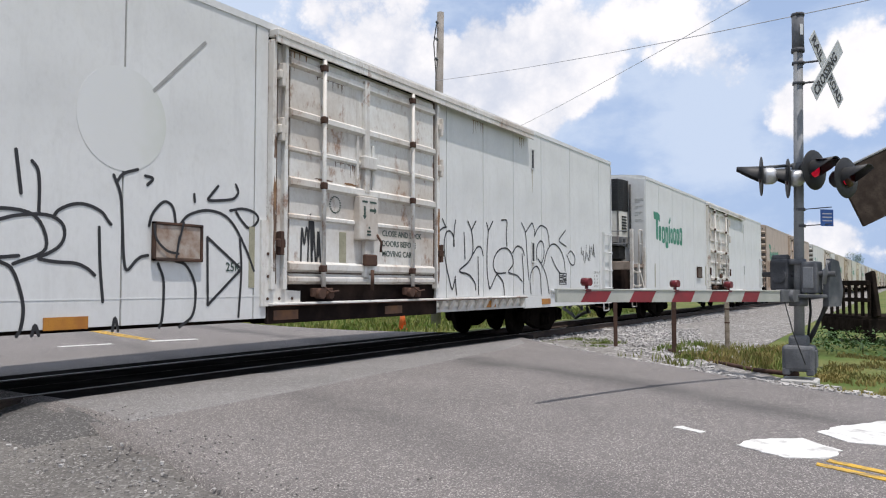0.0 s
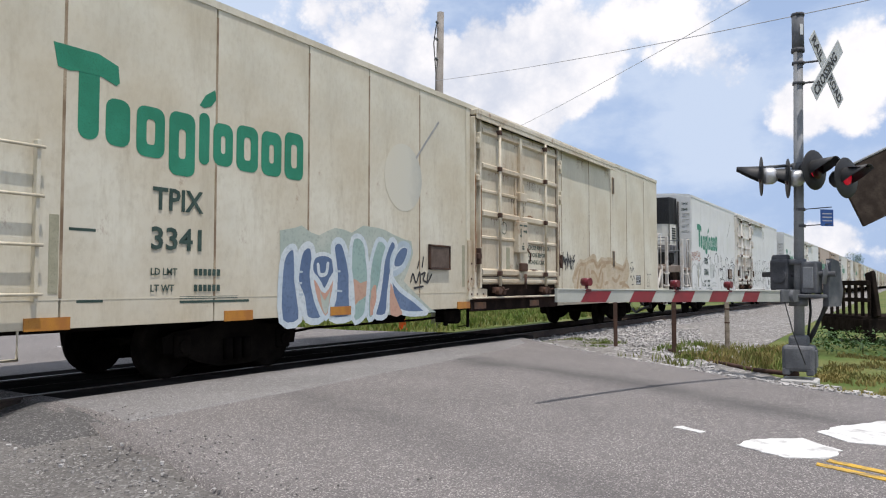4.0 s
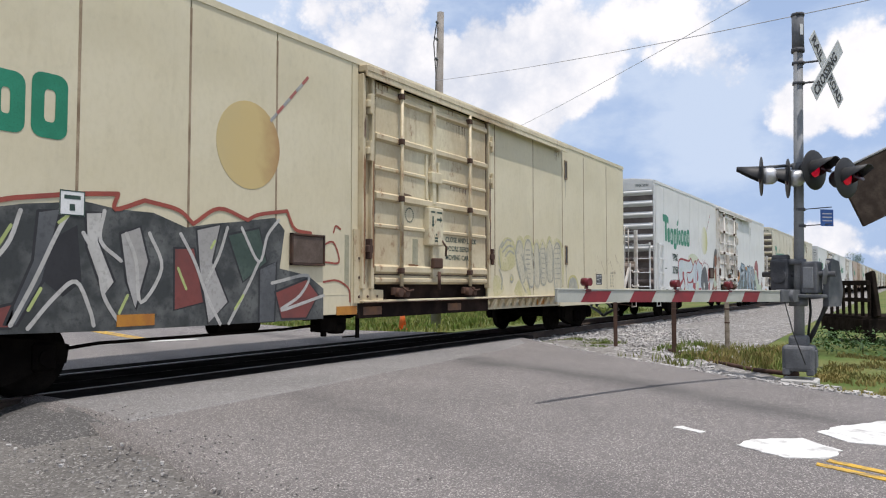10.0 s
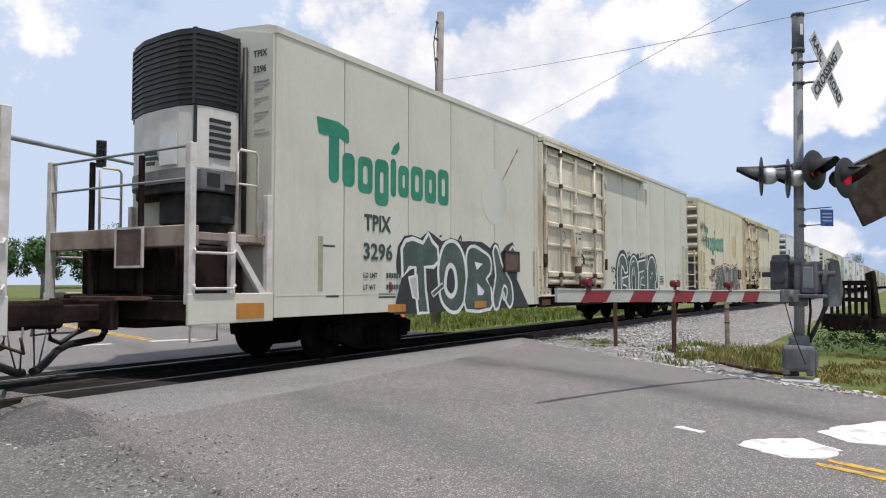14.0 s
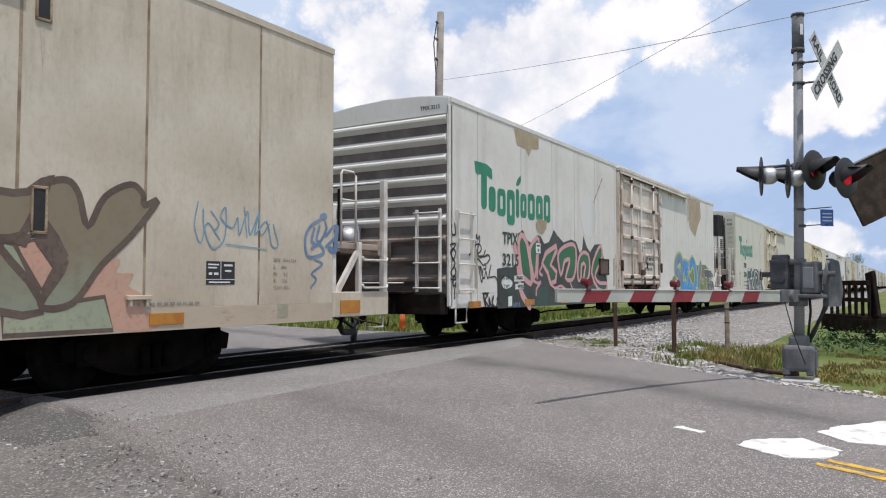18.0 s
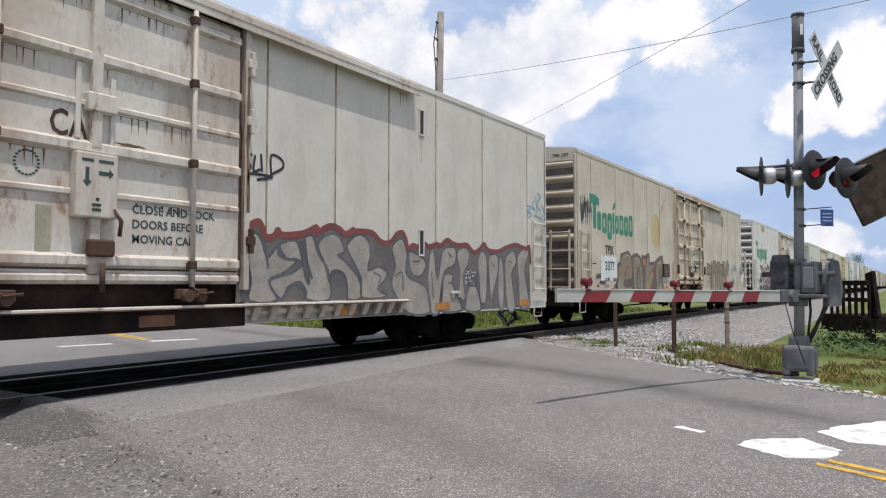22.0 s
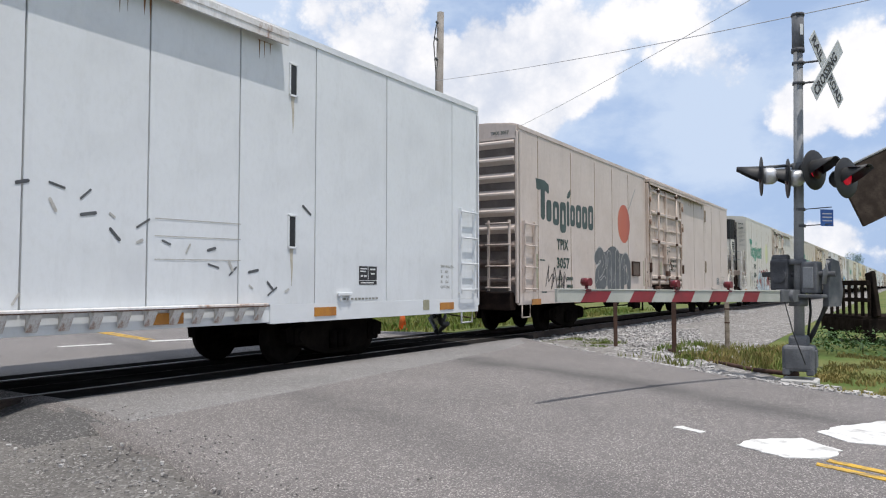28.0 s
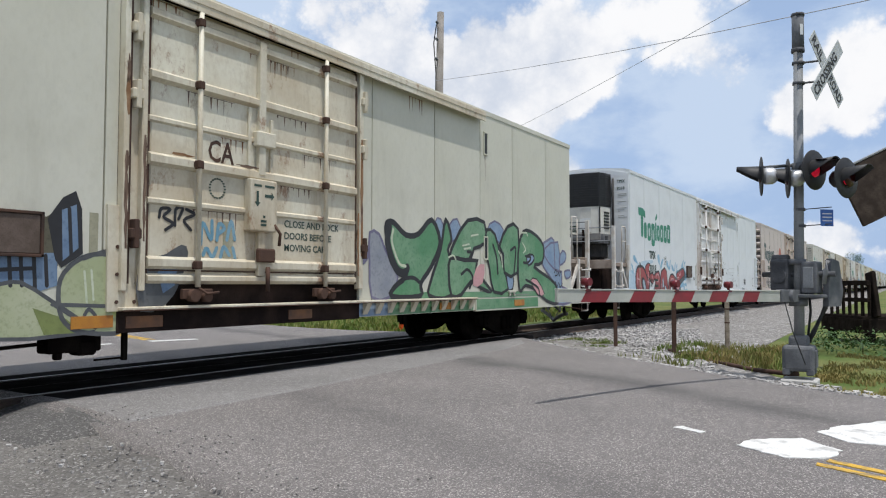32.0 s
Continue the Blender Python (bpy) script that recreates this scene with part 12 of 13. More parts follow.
def art_9(car):
    sky = ink("splash_blue", (0.22, 0.42, 0.58), (0.34, 0.52, 0.64))
    outlined(car, [(-23.48, 1.62), (-23.18, 1.60), (-22.96, 1.54), (-22.85, 1.76), (-22.50, 1.88), (-21.85, 1.97), (-20.99, 2.00), (-20.99, 1.92), (-21.40, 1.85), (-21.84, 1.64), (-22.36, 1.18), (-22.52, 0.74), (-23.46, 0.71)], I_BLUEMIST, None, 0, 0, 2, "pale blue sprayed mist")
    outlined(car, [(-23.09, 2.05), (-23.03, 2.11), (-22.86, 2.08), (-22.74, 1.97), (-22.58, 1.84), (-22.85, 1.89), (-23.05, 1.96)], sky, None, 0, 0.3, 2, "blue paint splash")
    outlined(car, [(-20.44, 2.13), (-20.35, 2.22), (-20.21, 2.19), (-20.15, 2.01), (-20.18, 1.86), (-20.34, 1.96)], sky, None, 0, 0.3, 2, "blue paint splash")
    outlined(car, [(-20.12, 1.77), (-19.96, 1.99), (-19.73, 2.10), (-19.79, 1.93), (-19.99, 1.72)], sky, None, 0, 0.3, 2, "blue paint splash")
    outlined(car, [(-19.38, 1.98), (-19.18, 2.03), (-18.97, 1.80), (-18.85, 2.07), (-18.78, 2.09), (-18.81, 1.87), (-18.92, 1.69), (-19.25, 1.82)], sky, None, 0, 0.3, 2, "blue paint splash")
    outlined(car, [(-18.68, 1.91), (-18.45, 1.86), (-18.30, 1.71), (-18.17, 2.01), (-18.12, 1.96), (-18.22, 1.68), (-18.55, 1.70)], sky, None, 0, 0.3, 2, "blue paint splash")
    outlined(car, [(-17.35, 1.84), (-17.04, 2.08), (-16.92, 2.12), (-17.14, 1.78)], sky, None, 0, 0.3, 2, "blue paint splash")
    outlined(car, [(-23.29, 1.85), (-23.16, 1.80), (-23.02, 1.59), (-23.18, 1.67)], sky, None, 0, 0.3, 2, "blue paint splash")
    outlined(car, [(-23.28, 1.63), (-23.12, 1.62), (-23.01, 1.55), (-23.17, 1.53)], sky, None, 0, 0.3, 2, "blue paint splash")
    outlined(car, [(-21.89, 1.66), (-21.77, 1.81), (-21.52, 1.90), (-21.31, 1.87), (-21.43, 1.73), (-21.38, 1.61), (-21.23, 1.57), (-21.32, 1.40), (-21.47, 1.34), (-21.70, 1.49)], I_REDTWO, I_BLACK, 0.05, 1, 1)
    outlined(car, [(-22.84, 1.31), (-22.82, 1.55), (-22.68, 1.72), (-22.44, 1.78), (-22.12, 1.76), (-21.88, 1.65), (-21.66, 1.44), (-21.46, 1.34), (-21.38, 1.20), (-21.45, 0.96), (-21.34, 0.76), (-21.29, 0.69), (-22.52, 0.69), (-22.72, 0.93), (-22.83, 1.15)], I_REDTWO, I_BLACK, 0.08, 1.4, 2)
    outlined(car, [(-22.25, 1.33), (-22.11, 1.43), (-21.90, 1.35), (-21.75, 1.15), (-21.79, 1.01), (-22.03, 1.01), (-22.21, 1.14)], I_BLACK, None, 0, 3, 3)
    outlined(car, [(-22.13, 1.27), (-22.00, 1.37), (-21.87, 1.21), (-21.80, 1.05), (-21.99, 1.05)], I_SKYPALE, None, 0, 3.6, 1)
    outlined(car, [(-21.35, 1.54), (-21.00, 1.59), (-20.87, 1.49), (-20.66, 1.60), (-20.29, 1.65), (-20.14, 1.44), (-20.07, 1.07), (-20.12, 0.69), (-21.23, 0.69), (-21.32, 0.83), (-21.15, 0.98), (-20.86, 1.01), (-20.72, 1.22), (-20.78, 1.38), (-21.08, 1.20), (-21.32, 1.33)], I_REDTWO, I_BLACK, 0.07, 2, 1)
    outlined(car, [(-20.08, 1.50), (-19.95, 1.66), (-19.57, 1.78), (-19.31, 1.65), (-19.24, 1.30), (-19.13, 1.06), (-19.06, 0.69), (-20.11, 0.69)], I_REDTWO, I_BLACK, 0.06, 2.6, 1)
    outlined(car, [(-19.85, 1.35), (-19.74, 1.46), (-19.67, 1.14), (-19.84, 1.04)], I_SKYPALE, I_BLACK, 0.03, 4, 1)
    outlined(car, [(-19.59, 1.20), (-19.37, 1.07), (-19.19, 0.75), (-19.36, 0.69), (-19.56, 0.90)], I_SKYPALE, I_BLACK, 0.03, 4, 1)
    outlined(car, [(-19.09, 1.21), (-18.86, 1.51), (-18.49, 1.56), (-18.19, 1.39), (-18.12, 1.05), (-18.01, 0.69), (-18.42, 0.69), (-18.55, 1.06), (-18.67, 1.21), (-18.84, 1.04), (-18.78, 0.69), (-19.08, 0.69)], I_REDTWO, I_BLACK, 0.06, 3, 2)
    strokes(car, [[(-22.69, 1.55), (-22.66, 1.21)], [(-22.74, 1.38), (-22.44, 1.35)], [(-22.30, 1.18), (-22.25, 0.73)], [(-22.53, 1.04), (-22.15, 1.03)], [(-21.51, 1.60), (-21.53, 1.20)], [(-21.63, 1.28), (-21.42, 1.28)], [(-20.64, 1.44), (-20.53, 1.54), (-20.37, 1.53), (-20.29, 1.42), (-20.36, 1.30), (-20.53, 1.30), (-20.63, 1.40)], [(-18.86, 1.30), (-18.68, 1.40), (-18.42, 1.39)], [(-18.79, 0.90), (-18.52, 0.87)], [(-20.00, 1.22), (-19.89, 0.92)], [(-21.08, 1.48), (-20.95, 1.22)]], 0.045, I_PINK, 5, "paint_line", "pale pink line")
    poly(car, [(-22.44, 1.87), (-22.35, 1.89), (-22.35, 1.73), (-22.43, 1.71)], I_BLACK, 6)
    poly(car, [(-22.55, 0.89), (-22.37, 0.90), (-22.36, 0.69), (-22.53, 0.69)], I_WHITE, 6, "paint_patch", "pale square label")
    poly(car, [(-21.43, 1.85), (-20.63, 1.86), (-20.62, 1.59), (-21.42, 1.57)], I_WHITE, 0.2, "number_patch", "white patch behind the number")
    outlined(car, [(-18.04, 1.47), (-18.08, 1.64), (-18.01, 1.7), (-17.59, 1.75), (-17.12, 1.86), (-16.82, 1.81), (-16.59, 1.58), (-16.56, 1.37), (-16.92, 1.34), (-17.47, 1.15), (-17.97, 1.31)], sky, None, 0, 0.1, 3)
    outlined(car, [(-18.03, 1.7), (-17.97, 1.89), (-17.89, 1.96), (-17.84, 1.91), (-17.92, 1.83), (-17.98, 1.69)], sky, None, 0, 0.1, 3)
    outlined(car, [(-16.91, 1.88), (-16.85, 2.02), (-16.73, 2.08), (-16.67, 2.03), (-16.8, 1.97), (-16.87, 1.86)], sky, None, 0, 0.3, 3)
    outlined(car, [(-16.96, 1.18), (-16.73, 1.26), (-16.56, 1.22), (-16.54, 1.12), (-16.73, 1.15)], sky, None, 0, 0.1, 3)
    outlined(car, [(-16.86, 0.97), (-16.63, 1.03), (-16.45, 1.02), (-16.37, 0.91), (-16.42, 0.83), (-16.58, 0.89)], sky, None, 0, 0.3, 3)
    stroke(car, [(-17.41, 1.15), (-17.01, 1.19), (-16.91, 1.03), (-16.94, 0.82), (-17.01, 0.7)], 0.16, sky, 0.1)
    outlined(car, [(-18.0, 1.53), (-17.94, 1.62), (-17.59, 1.7), (-17.1, 1.79), (-16.93, 1.74), (-16.88, 1.51), (-17.72, 1.3), (-17.69, 1.04), (-18.03, 1.05), (-18.2, 1.21), (-18.2, 1.45), (-18.08, 1.43), (-17.93, 1.34), (-17.91, 1.37)], I_RED, I_CHAR, 0.07, 1, 2)
    outlined(car, [(-17.72, 1.29), (-16.9, 1.52), (-16.96, 1.75), (-16.73, 1.66), (-16.68, 1.48), (-16.78, 1.42), (-17.49, 1.19), (-17.39, 0.9), (-17.55, 0.86), (-17.57, 1.0), (-17.67, 1.04)], I_CHAR, I_BLACK, 0.03, 2.2, 1)
    stroke(car, [(-17.91, 1.44), (-17.68, 1.46)], 0.05, I_PINK, 4)
    stroke(car, [(-17.67, 1.62), (-17.56, 1.54), (-17.44, 1.57), (-17.36, 1.68)], 0.05, I_PINK, 4)
    stroke(car, [(-17.94, 1.05), (-17.65, 1.06)], 0.05, I_PINK, 4)
    stroke(car, [(-17.77, 1.4), (-17.74, 1.01)], 0.06, I_PINK, 4)
    outlined(car, [(-17.86, 0.99), (-17.56, 0.98), (-17.55, 0.7), (-17.86, 0.7)], I_GHOST, I_PINK, 0.03, 5, 1)
    outlined(car, [(-17.82, 0.85), (-17.78, 0.92), (-17.73, 0.94), (-17.66, 0.91), (-17.64, 0.84), (-17.67, 0.77), (-17.74, 0.75), (-17.8, 0.79)], I_BROWN, I_UMBER, 0.03, 6.5, 3)
    for k in range(22):
        x, z = -10.2 + (k * 2.37 % 4.4), 1.0 + (k * 0.61 % 1.35)
        stroke(car, [(x, z), (x + 0.06 + 0.05 * (k % 3), z + 0.1 - 0.07 * (k % 4))], 0.025 + 0.012 * (k % 2), I_CHAR if k % 3 else I_SILVER, 0.5, "scuff", "dark scuff in the paint" if k == 0 else "")
    for z in (1.75, 1.95, 1.48):
        stroke(car, [(-8.6, z), (-7.3, z + 0.02)], 0.012, I_SILVER, 0.4, "scratch")


def art_10(car):
    outlined(car, [(-10.8, 2.02), (-10.55, 2.01), (-10.38, 1.76), (-10.02, 1.31), (-10.26, 0.98), (-10.74, 0.99), (-10.8, 1.54)], I_BLUEGREY, I_VIOLET, 0.05, 0.2)
    outlined(car, [(-11.43, 1.66), (-11.3, 1.79), (-10.94, 1.79), (-10.86, 1.66), (-11.09, 1.52), (-11.38, 1.53)], I_MISTBLUE, I_VIOLET, 0.13, 0.2)
    outlined(car, [(-8.84, 2.33), (-8.66, 2.4), (-8.48, 2.12), (-8.7, 1.99)], I_MISTBLUE, I_VIOLET, 0.04, 0.2)
    outlined(car, [(-8.33, 2.32), (-8.06, 2.44), (-7.9, 2.15), (-8.25, 2.01)], I_MISTBLUE, I_VIOLET, 0.04, 0.2)
    outlined(car, [(-6.84, 2.32), (-6.52, 2.51), (-6.14, 2.36), (-6.29, 2.06)], I_MISTBLUE, I_VIOLET, 0.04, 0.2)
    outlined(car, [(-4.04, 2.02), (-3.22, 2.23), (-3.14, 1.53), (-3.8, 1.72)], I_MISTBLUE, I_VIOLET, 0.05, 0.2)
    outlined(car, [(-6.2, 1.41), (-5.7, 1.42), (-5.7, 1.1), (-6.0, 1.1)], I_MISTBLUE, I_BLACK, 0.05, 0.6)
    outlined(car, [(-10.35, 2.19), (-10.15, 2.23), (-9.78, 2.04), (-9.39, 2.08), (-8.96, 2.36), (-8.68, 1.97), (-8.98, 1.51), (-9.32, 1.21), (-9.32, 0.99), (-10.2, 0.99), (-10.08, 1.17), (-9.82, 1.32), (-10.2, 1.56), (-10.33, 1.94)], I_LEAFGREEN, I_BLACK, 0.10, 1, 3)
    stroke(car, [(-10.27, 2.15), (-10.31, 1.87), (-10.08, 1.47), (-9.82, 1.38), (-9.74, 1.48)], 0.15, I_BLACK, 4)
    stroke(car, [(-10.16, 2.11), (-10.19, 1.89), (-9.99, 1.56), (-9.79, 1.5)], 0.05, I_PALEGREEN, 4.4)
    stroke(car, [(-10.23, 1.07), (-9.96, 1.25), (-9.58, 1.31), (-9.29, 1.2)], 0.07, I_BLACK, 4)
    outlined(car, [(-8.48, 2.4), (-8.27, 2.05), (-8.4, 1.84), (-8.24, 1.53), (-8.31, 0.98), (-9.04, 0.99), (-8.97, 1.29), (-8.66, 1.83)], I_LEAFGREEN, I_BLACK, 0.08, 2, 3)
    outlined(car, [(-7.66, 2.44), (-6.98, 2.45), (-6.96, 2.03), (-7.41, 1.9), (-7.54, 1.69), (-7.94, 1.68), (-8.31, 1.73), (-8.16, 1.99)], I_LEAFGREEN, I_BLACK, 0.08, 3, 2)
    outlined(car, [(-8.31, 1.69), (-7.78, 1.66), (-7.24, 1.66), (-7.35, 1.48), (-6.65, 1.04), (-7.16, 1.13), (-7.54, 1.25), (-7.9, 1.0), (-8.27, 0.98), (-8.37, 1.37)], I_LEAFGREEN, I_BLACK, 0.08, 4, 2)
    outlined(car, [(-7.33, 1.51), (-6.98, 1.6), (-7.07, 1.21), (-7.45, 1.17)], I_PINK, None, 0, 5)
    outlined(car, [(-6.89, 2.3), (-6.52, 2.23), (-6.24, 1.7), (-5.92, 1.1), (-6.58, 1.04), (-6.76, 1.52), (-6.92, 1.9)], I_LEAFGREEN, I_BLACK, 0.07, 5, 2)
    outlined(car, [(-5.94, 2.43), (-5.43, 2.42), (-5.48, 1.45), (-6.1, 1.44), (-6.14, 1.83), (-6.31, 2.01)], I_LEAFGREEN, I_BLACK, 0.08, 6, 2)
    outlined(car, [(-5.17, 2.37), (-4.62, 2.36), (-4.1, 2.11), (-4.16, 1.71), (-4.63, 1.6), (-3.43, 1.22), (-3.25, 0.75), (-3.93, 0.81), (-4.52, 1.07), (-5.07, 1.17), (-5.37, 1.07), (-5.44, 1.87)], I_LEAFGREEN, I_BLACK, 0.08, 7, 3)
    outlined(car, [(-5.01, 1.83), (-4.68, 1.87), (-4.62, 1.75), (-4.91, 1.62)], I_MISTBLUE, I_BLACK, 0.05, 9)
    outlined(car, [(-4.8, 1.29), (-4.46, 1.31), (-4.05, 0.97), (-4.41, 0.95)], I_PINK, I_BLACK, 0.03, 9)
    sill_paint(car, -10.2, -7.4, I_LEAFGREEN); sill_paint(car, -11.05, -10.2, I_MISTBLUE); sill_paint(car, -7.3, -4.4, I_LEAFGREEN, False)
    poly(car, [(-10.3, 0.93), (-4.3, 0.93), (-4.3, 1.04), (-10.2, 1.06)], I_LEAFGREEN, 0.5)
    outlined(car, [(-4.27, 2.03), (-3.81, 2.25), (-3.46, 2.27), (-3.40, 1.56), (-2.98, 1.51), (-2.98, 1.14), (-2.41, 1.03), (-2.36, 0.76), (-3.40, 0.73), (-3.49, 1.24), (-4.09, 1.61)], I_MISTBLUE, I_VIOLET, 0.06, 0.3, 2)
    outlined(car, [(-3.14, 1.83), (-2.93, 2.03), (-2.71, 1.95), (-2.77, 1.78), (-3.09, 1.67)], I_MISTBLUE, I_VIOLET, 0.05, 0.3, 2)
    outlined(car, [(-2.82, 1.51), (-2.48, 1.55), (-2.42, 1.41), (-2.70, 1.34)], I_MISTBLUE, I_VIOLET, 0.05, 0.3, 2)
    strokes(car, [[(-3.46, 1.48), (-3.36, 1.55), (-3.28, 1.43), (-3.42, 1.40)], [(-3.22, 1.50), (-3.14, 1.40), (-3.08, 1.52)], [(-3.39, 1.26), (-3.30, 1.14), (-3.22, 1.24)], [(-3.17, 1.22), (-3.11, 1.12), (-2.97, 1.21)], [(-3.28, 1.03), (-3.05, 1.05), (-2.82, 0.96), (-3.11, 0.91)]], 0.03, I_BLACK, 9)
    strokes(car, [[(-8.38, 1.70), (-8.21, 1.74), (-8.12, 1.66)], [(-7.86, 1.94), (-7.61, 1.98)], [(-7.80, 1.88), (-7.55, 1.91)], [(-7.52, 2.15), (-7.25, 2.19)], [(-6.37, 1.89), (-6.24, 1.76), (-6.19, 1.56)], [(-5.27, 2.34), (-5.02, 2.35), (-4.96, 2.29)], [(-5.22, 2.12), (-5.06, 1.98), (-5.17, 1.90)]], 0.035, I_PALEGREEN, 10)
    strokes(car, [[(-7.67, 1.83), (-7.51, 1.82), (-7.61, 1.69)], [(-7.91, 1.39), (-7.67, 1.48), (-7.47, 1.33), (-7.59, 1.12)], [(-6.61, 2.01), (-6.46, 1.75), (-6.40, 1.42)], [(-5.80, 1.93), (-5.56, 1.98), (-5.65, 1.43)], [(-5.06, 1.83), (-4.79, 1.80), (-4.95, 1.68), (-5.16, 1.68)], [(-5.05, 1.30), (-4.73, 1.22), (-4.39, 1.10), (-4.33, 0.94)]], 0.06, I_BLACK, 10)

    poly(car, [(-16.99, 1.86), (-16.59, 1.87), (-16.12, 1.87), (-15.99, 1.95), (-16.00, 1.50), (-15.99, 1.38), (-16.25, 1.10), (-16.97, 1.11)], I_DARKOLIVE, 0, "graffiti_ground", "olive and blue graffiti with black outlines")
    poly(car, [(-16.98, 1.48), (-16.58, 1.49), (-16.00, 1.51), (-15.99, 1.18), (-16.25, 1.10), (-16.97, 1.21)], I_SLATE, 0.6)
    outlined(car, [(-16.11, 1.85), (-15.95, 2.08), (-15.81, 2.16), (-15.74, 1.98), (-15.72, 1.51), (-15.95, 1.36), (-16.02, 1.44)], I_BLACK, None, 0, 0.8, 1)
    outlined(car, [(-15.96, 1.95), (-15.80, 2.02), (-15.77, 1.57), (-15.94, 1.43)], I_SLATE, None, 0, 1.4, 1)
    strokes(car, [[(-16.48, 1.47), (-16.46, 1.18)], [(-16.37, 1.48), (-16.35, 1.18)], [(-16.24, 1.48), (-16.22, 1.16)], [(-16.12, 1.48), (-16.10, 1.18)], [(-15.88, 1.97), (-15.85, 1.50)], [(-16.58, 1.33), (-16.25, 1.35)]], 0.04, I_BLACK, 2)
    outlined(car, [(-16.97, 1.11), (-16.57, 1.19), (-16.36, 1.21), (-16.07, 1.04), (-15.70, 0.80), (-15.60, 0.69), (-16.96, 0.69)], I_SAGELIME, I_CHAR, 0.04, 2, 2)
    outlined(car, [(-15.97, 0.98), (-15.96, 1.24), (-15.81, 1.42), (-15.59, 1.51), (-15.32, 1.49), (-15.19, 1.34), (-15.12, 1.03), (-15.21, 0.69), (-15.69, 0.69), (-15.90, 0.80)], I_SAGELIME, I_CHAR, 0.05, 2.6, 3)
    outlined(car, [(-15.38, 1.28), (-15.21, 1.29), (-15.17, 0.84), (-15.36, 0.84)], I_LIME, None, 0, 4, 1)
    poly(car, [(-16.24, 0.96), (-15.89, 0.84), (-15.70, 0.69), (-16.12, 0.69)], I_OLIVE, 3.4)
    strokes(car, [[(-16.01, 0.98), (-15.76, 0.83), (-15.60, 0.77), (-15.56, 0.85), (-15.64, 0.93), (-15.69, 0.87)], [(-15.71, 1.46), (-15.45, 1.55), (-15.21, 1.53), (-15.10, 1.34), (-15.08, 0.96)], [(-16.04, 0.99), (-15.44, 0.96)]], 0.04, I_CHAR, 5)
    strokes(car, [[(-15.70, 1.33), (-15.66, 0.95)], [(-15.62, 1.34), (-15.59, 1.03)]], 0.025, I_PALEGREEN, 5)
    outlined(car, [(-15.09, 1.39), (-14.73, 1.54), (-14.51, 1.66), (-14.41, 1.57), (-14.52, 1.22), (-14.72, 0.96), (-15.06, 0.89)], I_CHAR, None, 0, 78, 2, "charcoal and blue spike on the door")
    outlined(car, [(-14.84, 1.33), (-14.55, 1.52), (-14.60, 1.18), (-14.76, 1.09)], I_SLATE, None, 0, 82, 1)
    strokes(car, [[(-14.83, 1.96), (-14.80, 2.06), (-14.68, 2.06), (-14.77, 1.97), (-14.64, 1.90), (-14.74, 1.82)], [(-14.61, 1.88), (-14.60, 2.07), (-14.50, 2.09), (-14.56, 1.96)], [(-14.45, 2.08), (-14.33, 2.03), (-14.48, 1.95), (-14.38, 1.84)]], 0.04, I_BLACK, 80)
    strokes(car, [[(-14.23, 1.68), (-14.20, 1.94), (-14.07, 1.74), (-14.06, 1.97)], [(-13.98, 1.74), (-13.95, 1.94), (-13.86, 1.89), (-13.96, 1.82)], [(-13.82, 1.75), (-13.75, 1.99), (-13.69, 1.76)], [(-14.19, 1.55), (-14.14, 1.63), (-14.05, 1.53), (-13.98, 1.64)], [(-13.92, 1.53), (-13.87, 1.66), (-13.78, 1.56)], [(-13.72, 1.65), (-13.68, 1.52)]], 0.05, I_BLUETAG, 80)


# ---------------------------------------------------------------- cars, front of the train first
WHITE = car_paint("paint_white", (0.70, 0.71, 0.70), (0.52, 0.51, 0.48), 0.25, 0.0, 0.30)
BRIGHT = car_paint("paint_bright", (0.71, 0.735, 0.75), (0.58, 0.59, 0.58), 0.15, 5.0, 0.25)
CREAM = car_paint("paint_cream", (0.66, 0.63, 0.52), (0.46, 0.37, 0.23), 0.8, 9.0, 0.58, 0.62)
YELLOWED = car_paint("paint_yellowed", (0.66, 0.60, 0.435), (0.53, 0.46, 0.28), 0.4, 14.0, 0.35)
GREENISH = car_paint("paint_greenish", (0.61, 0.60, 0.51), (0.49, 0.47, 0.36), 0.3, 21.0, 0.35)
OFFWHITE = car_paint("paint_offwhite", (0.68, 0.67, 0.63), (0.52, 0.48, 0.40), 0.35, 27.0, 0.40)
TAN = car_paint("paint_tan", (0.59, 0.54, 0.44), (0.35, 0.26, 0.17), 0.8, 33.0, 0.58, 0.63)
GREYWHITE = car_paint("paint_greywhite", (0.63, 0.605, 0.545), (0.47, 0.42, 0.34), 0.6, 41.0, 0.5)
PINKISH = car_paint("paint_pinkish", (0.61, 0.53, 0.48), (0.42, 0.33, 0.27), 0.6, 47.0, 0.45)
BROWNISH = car_paint("paint_brownish", (0.52, 0.42, 0.34), (0.34, 0.24, 0.18), 0.7, 51.0, 0.5)


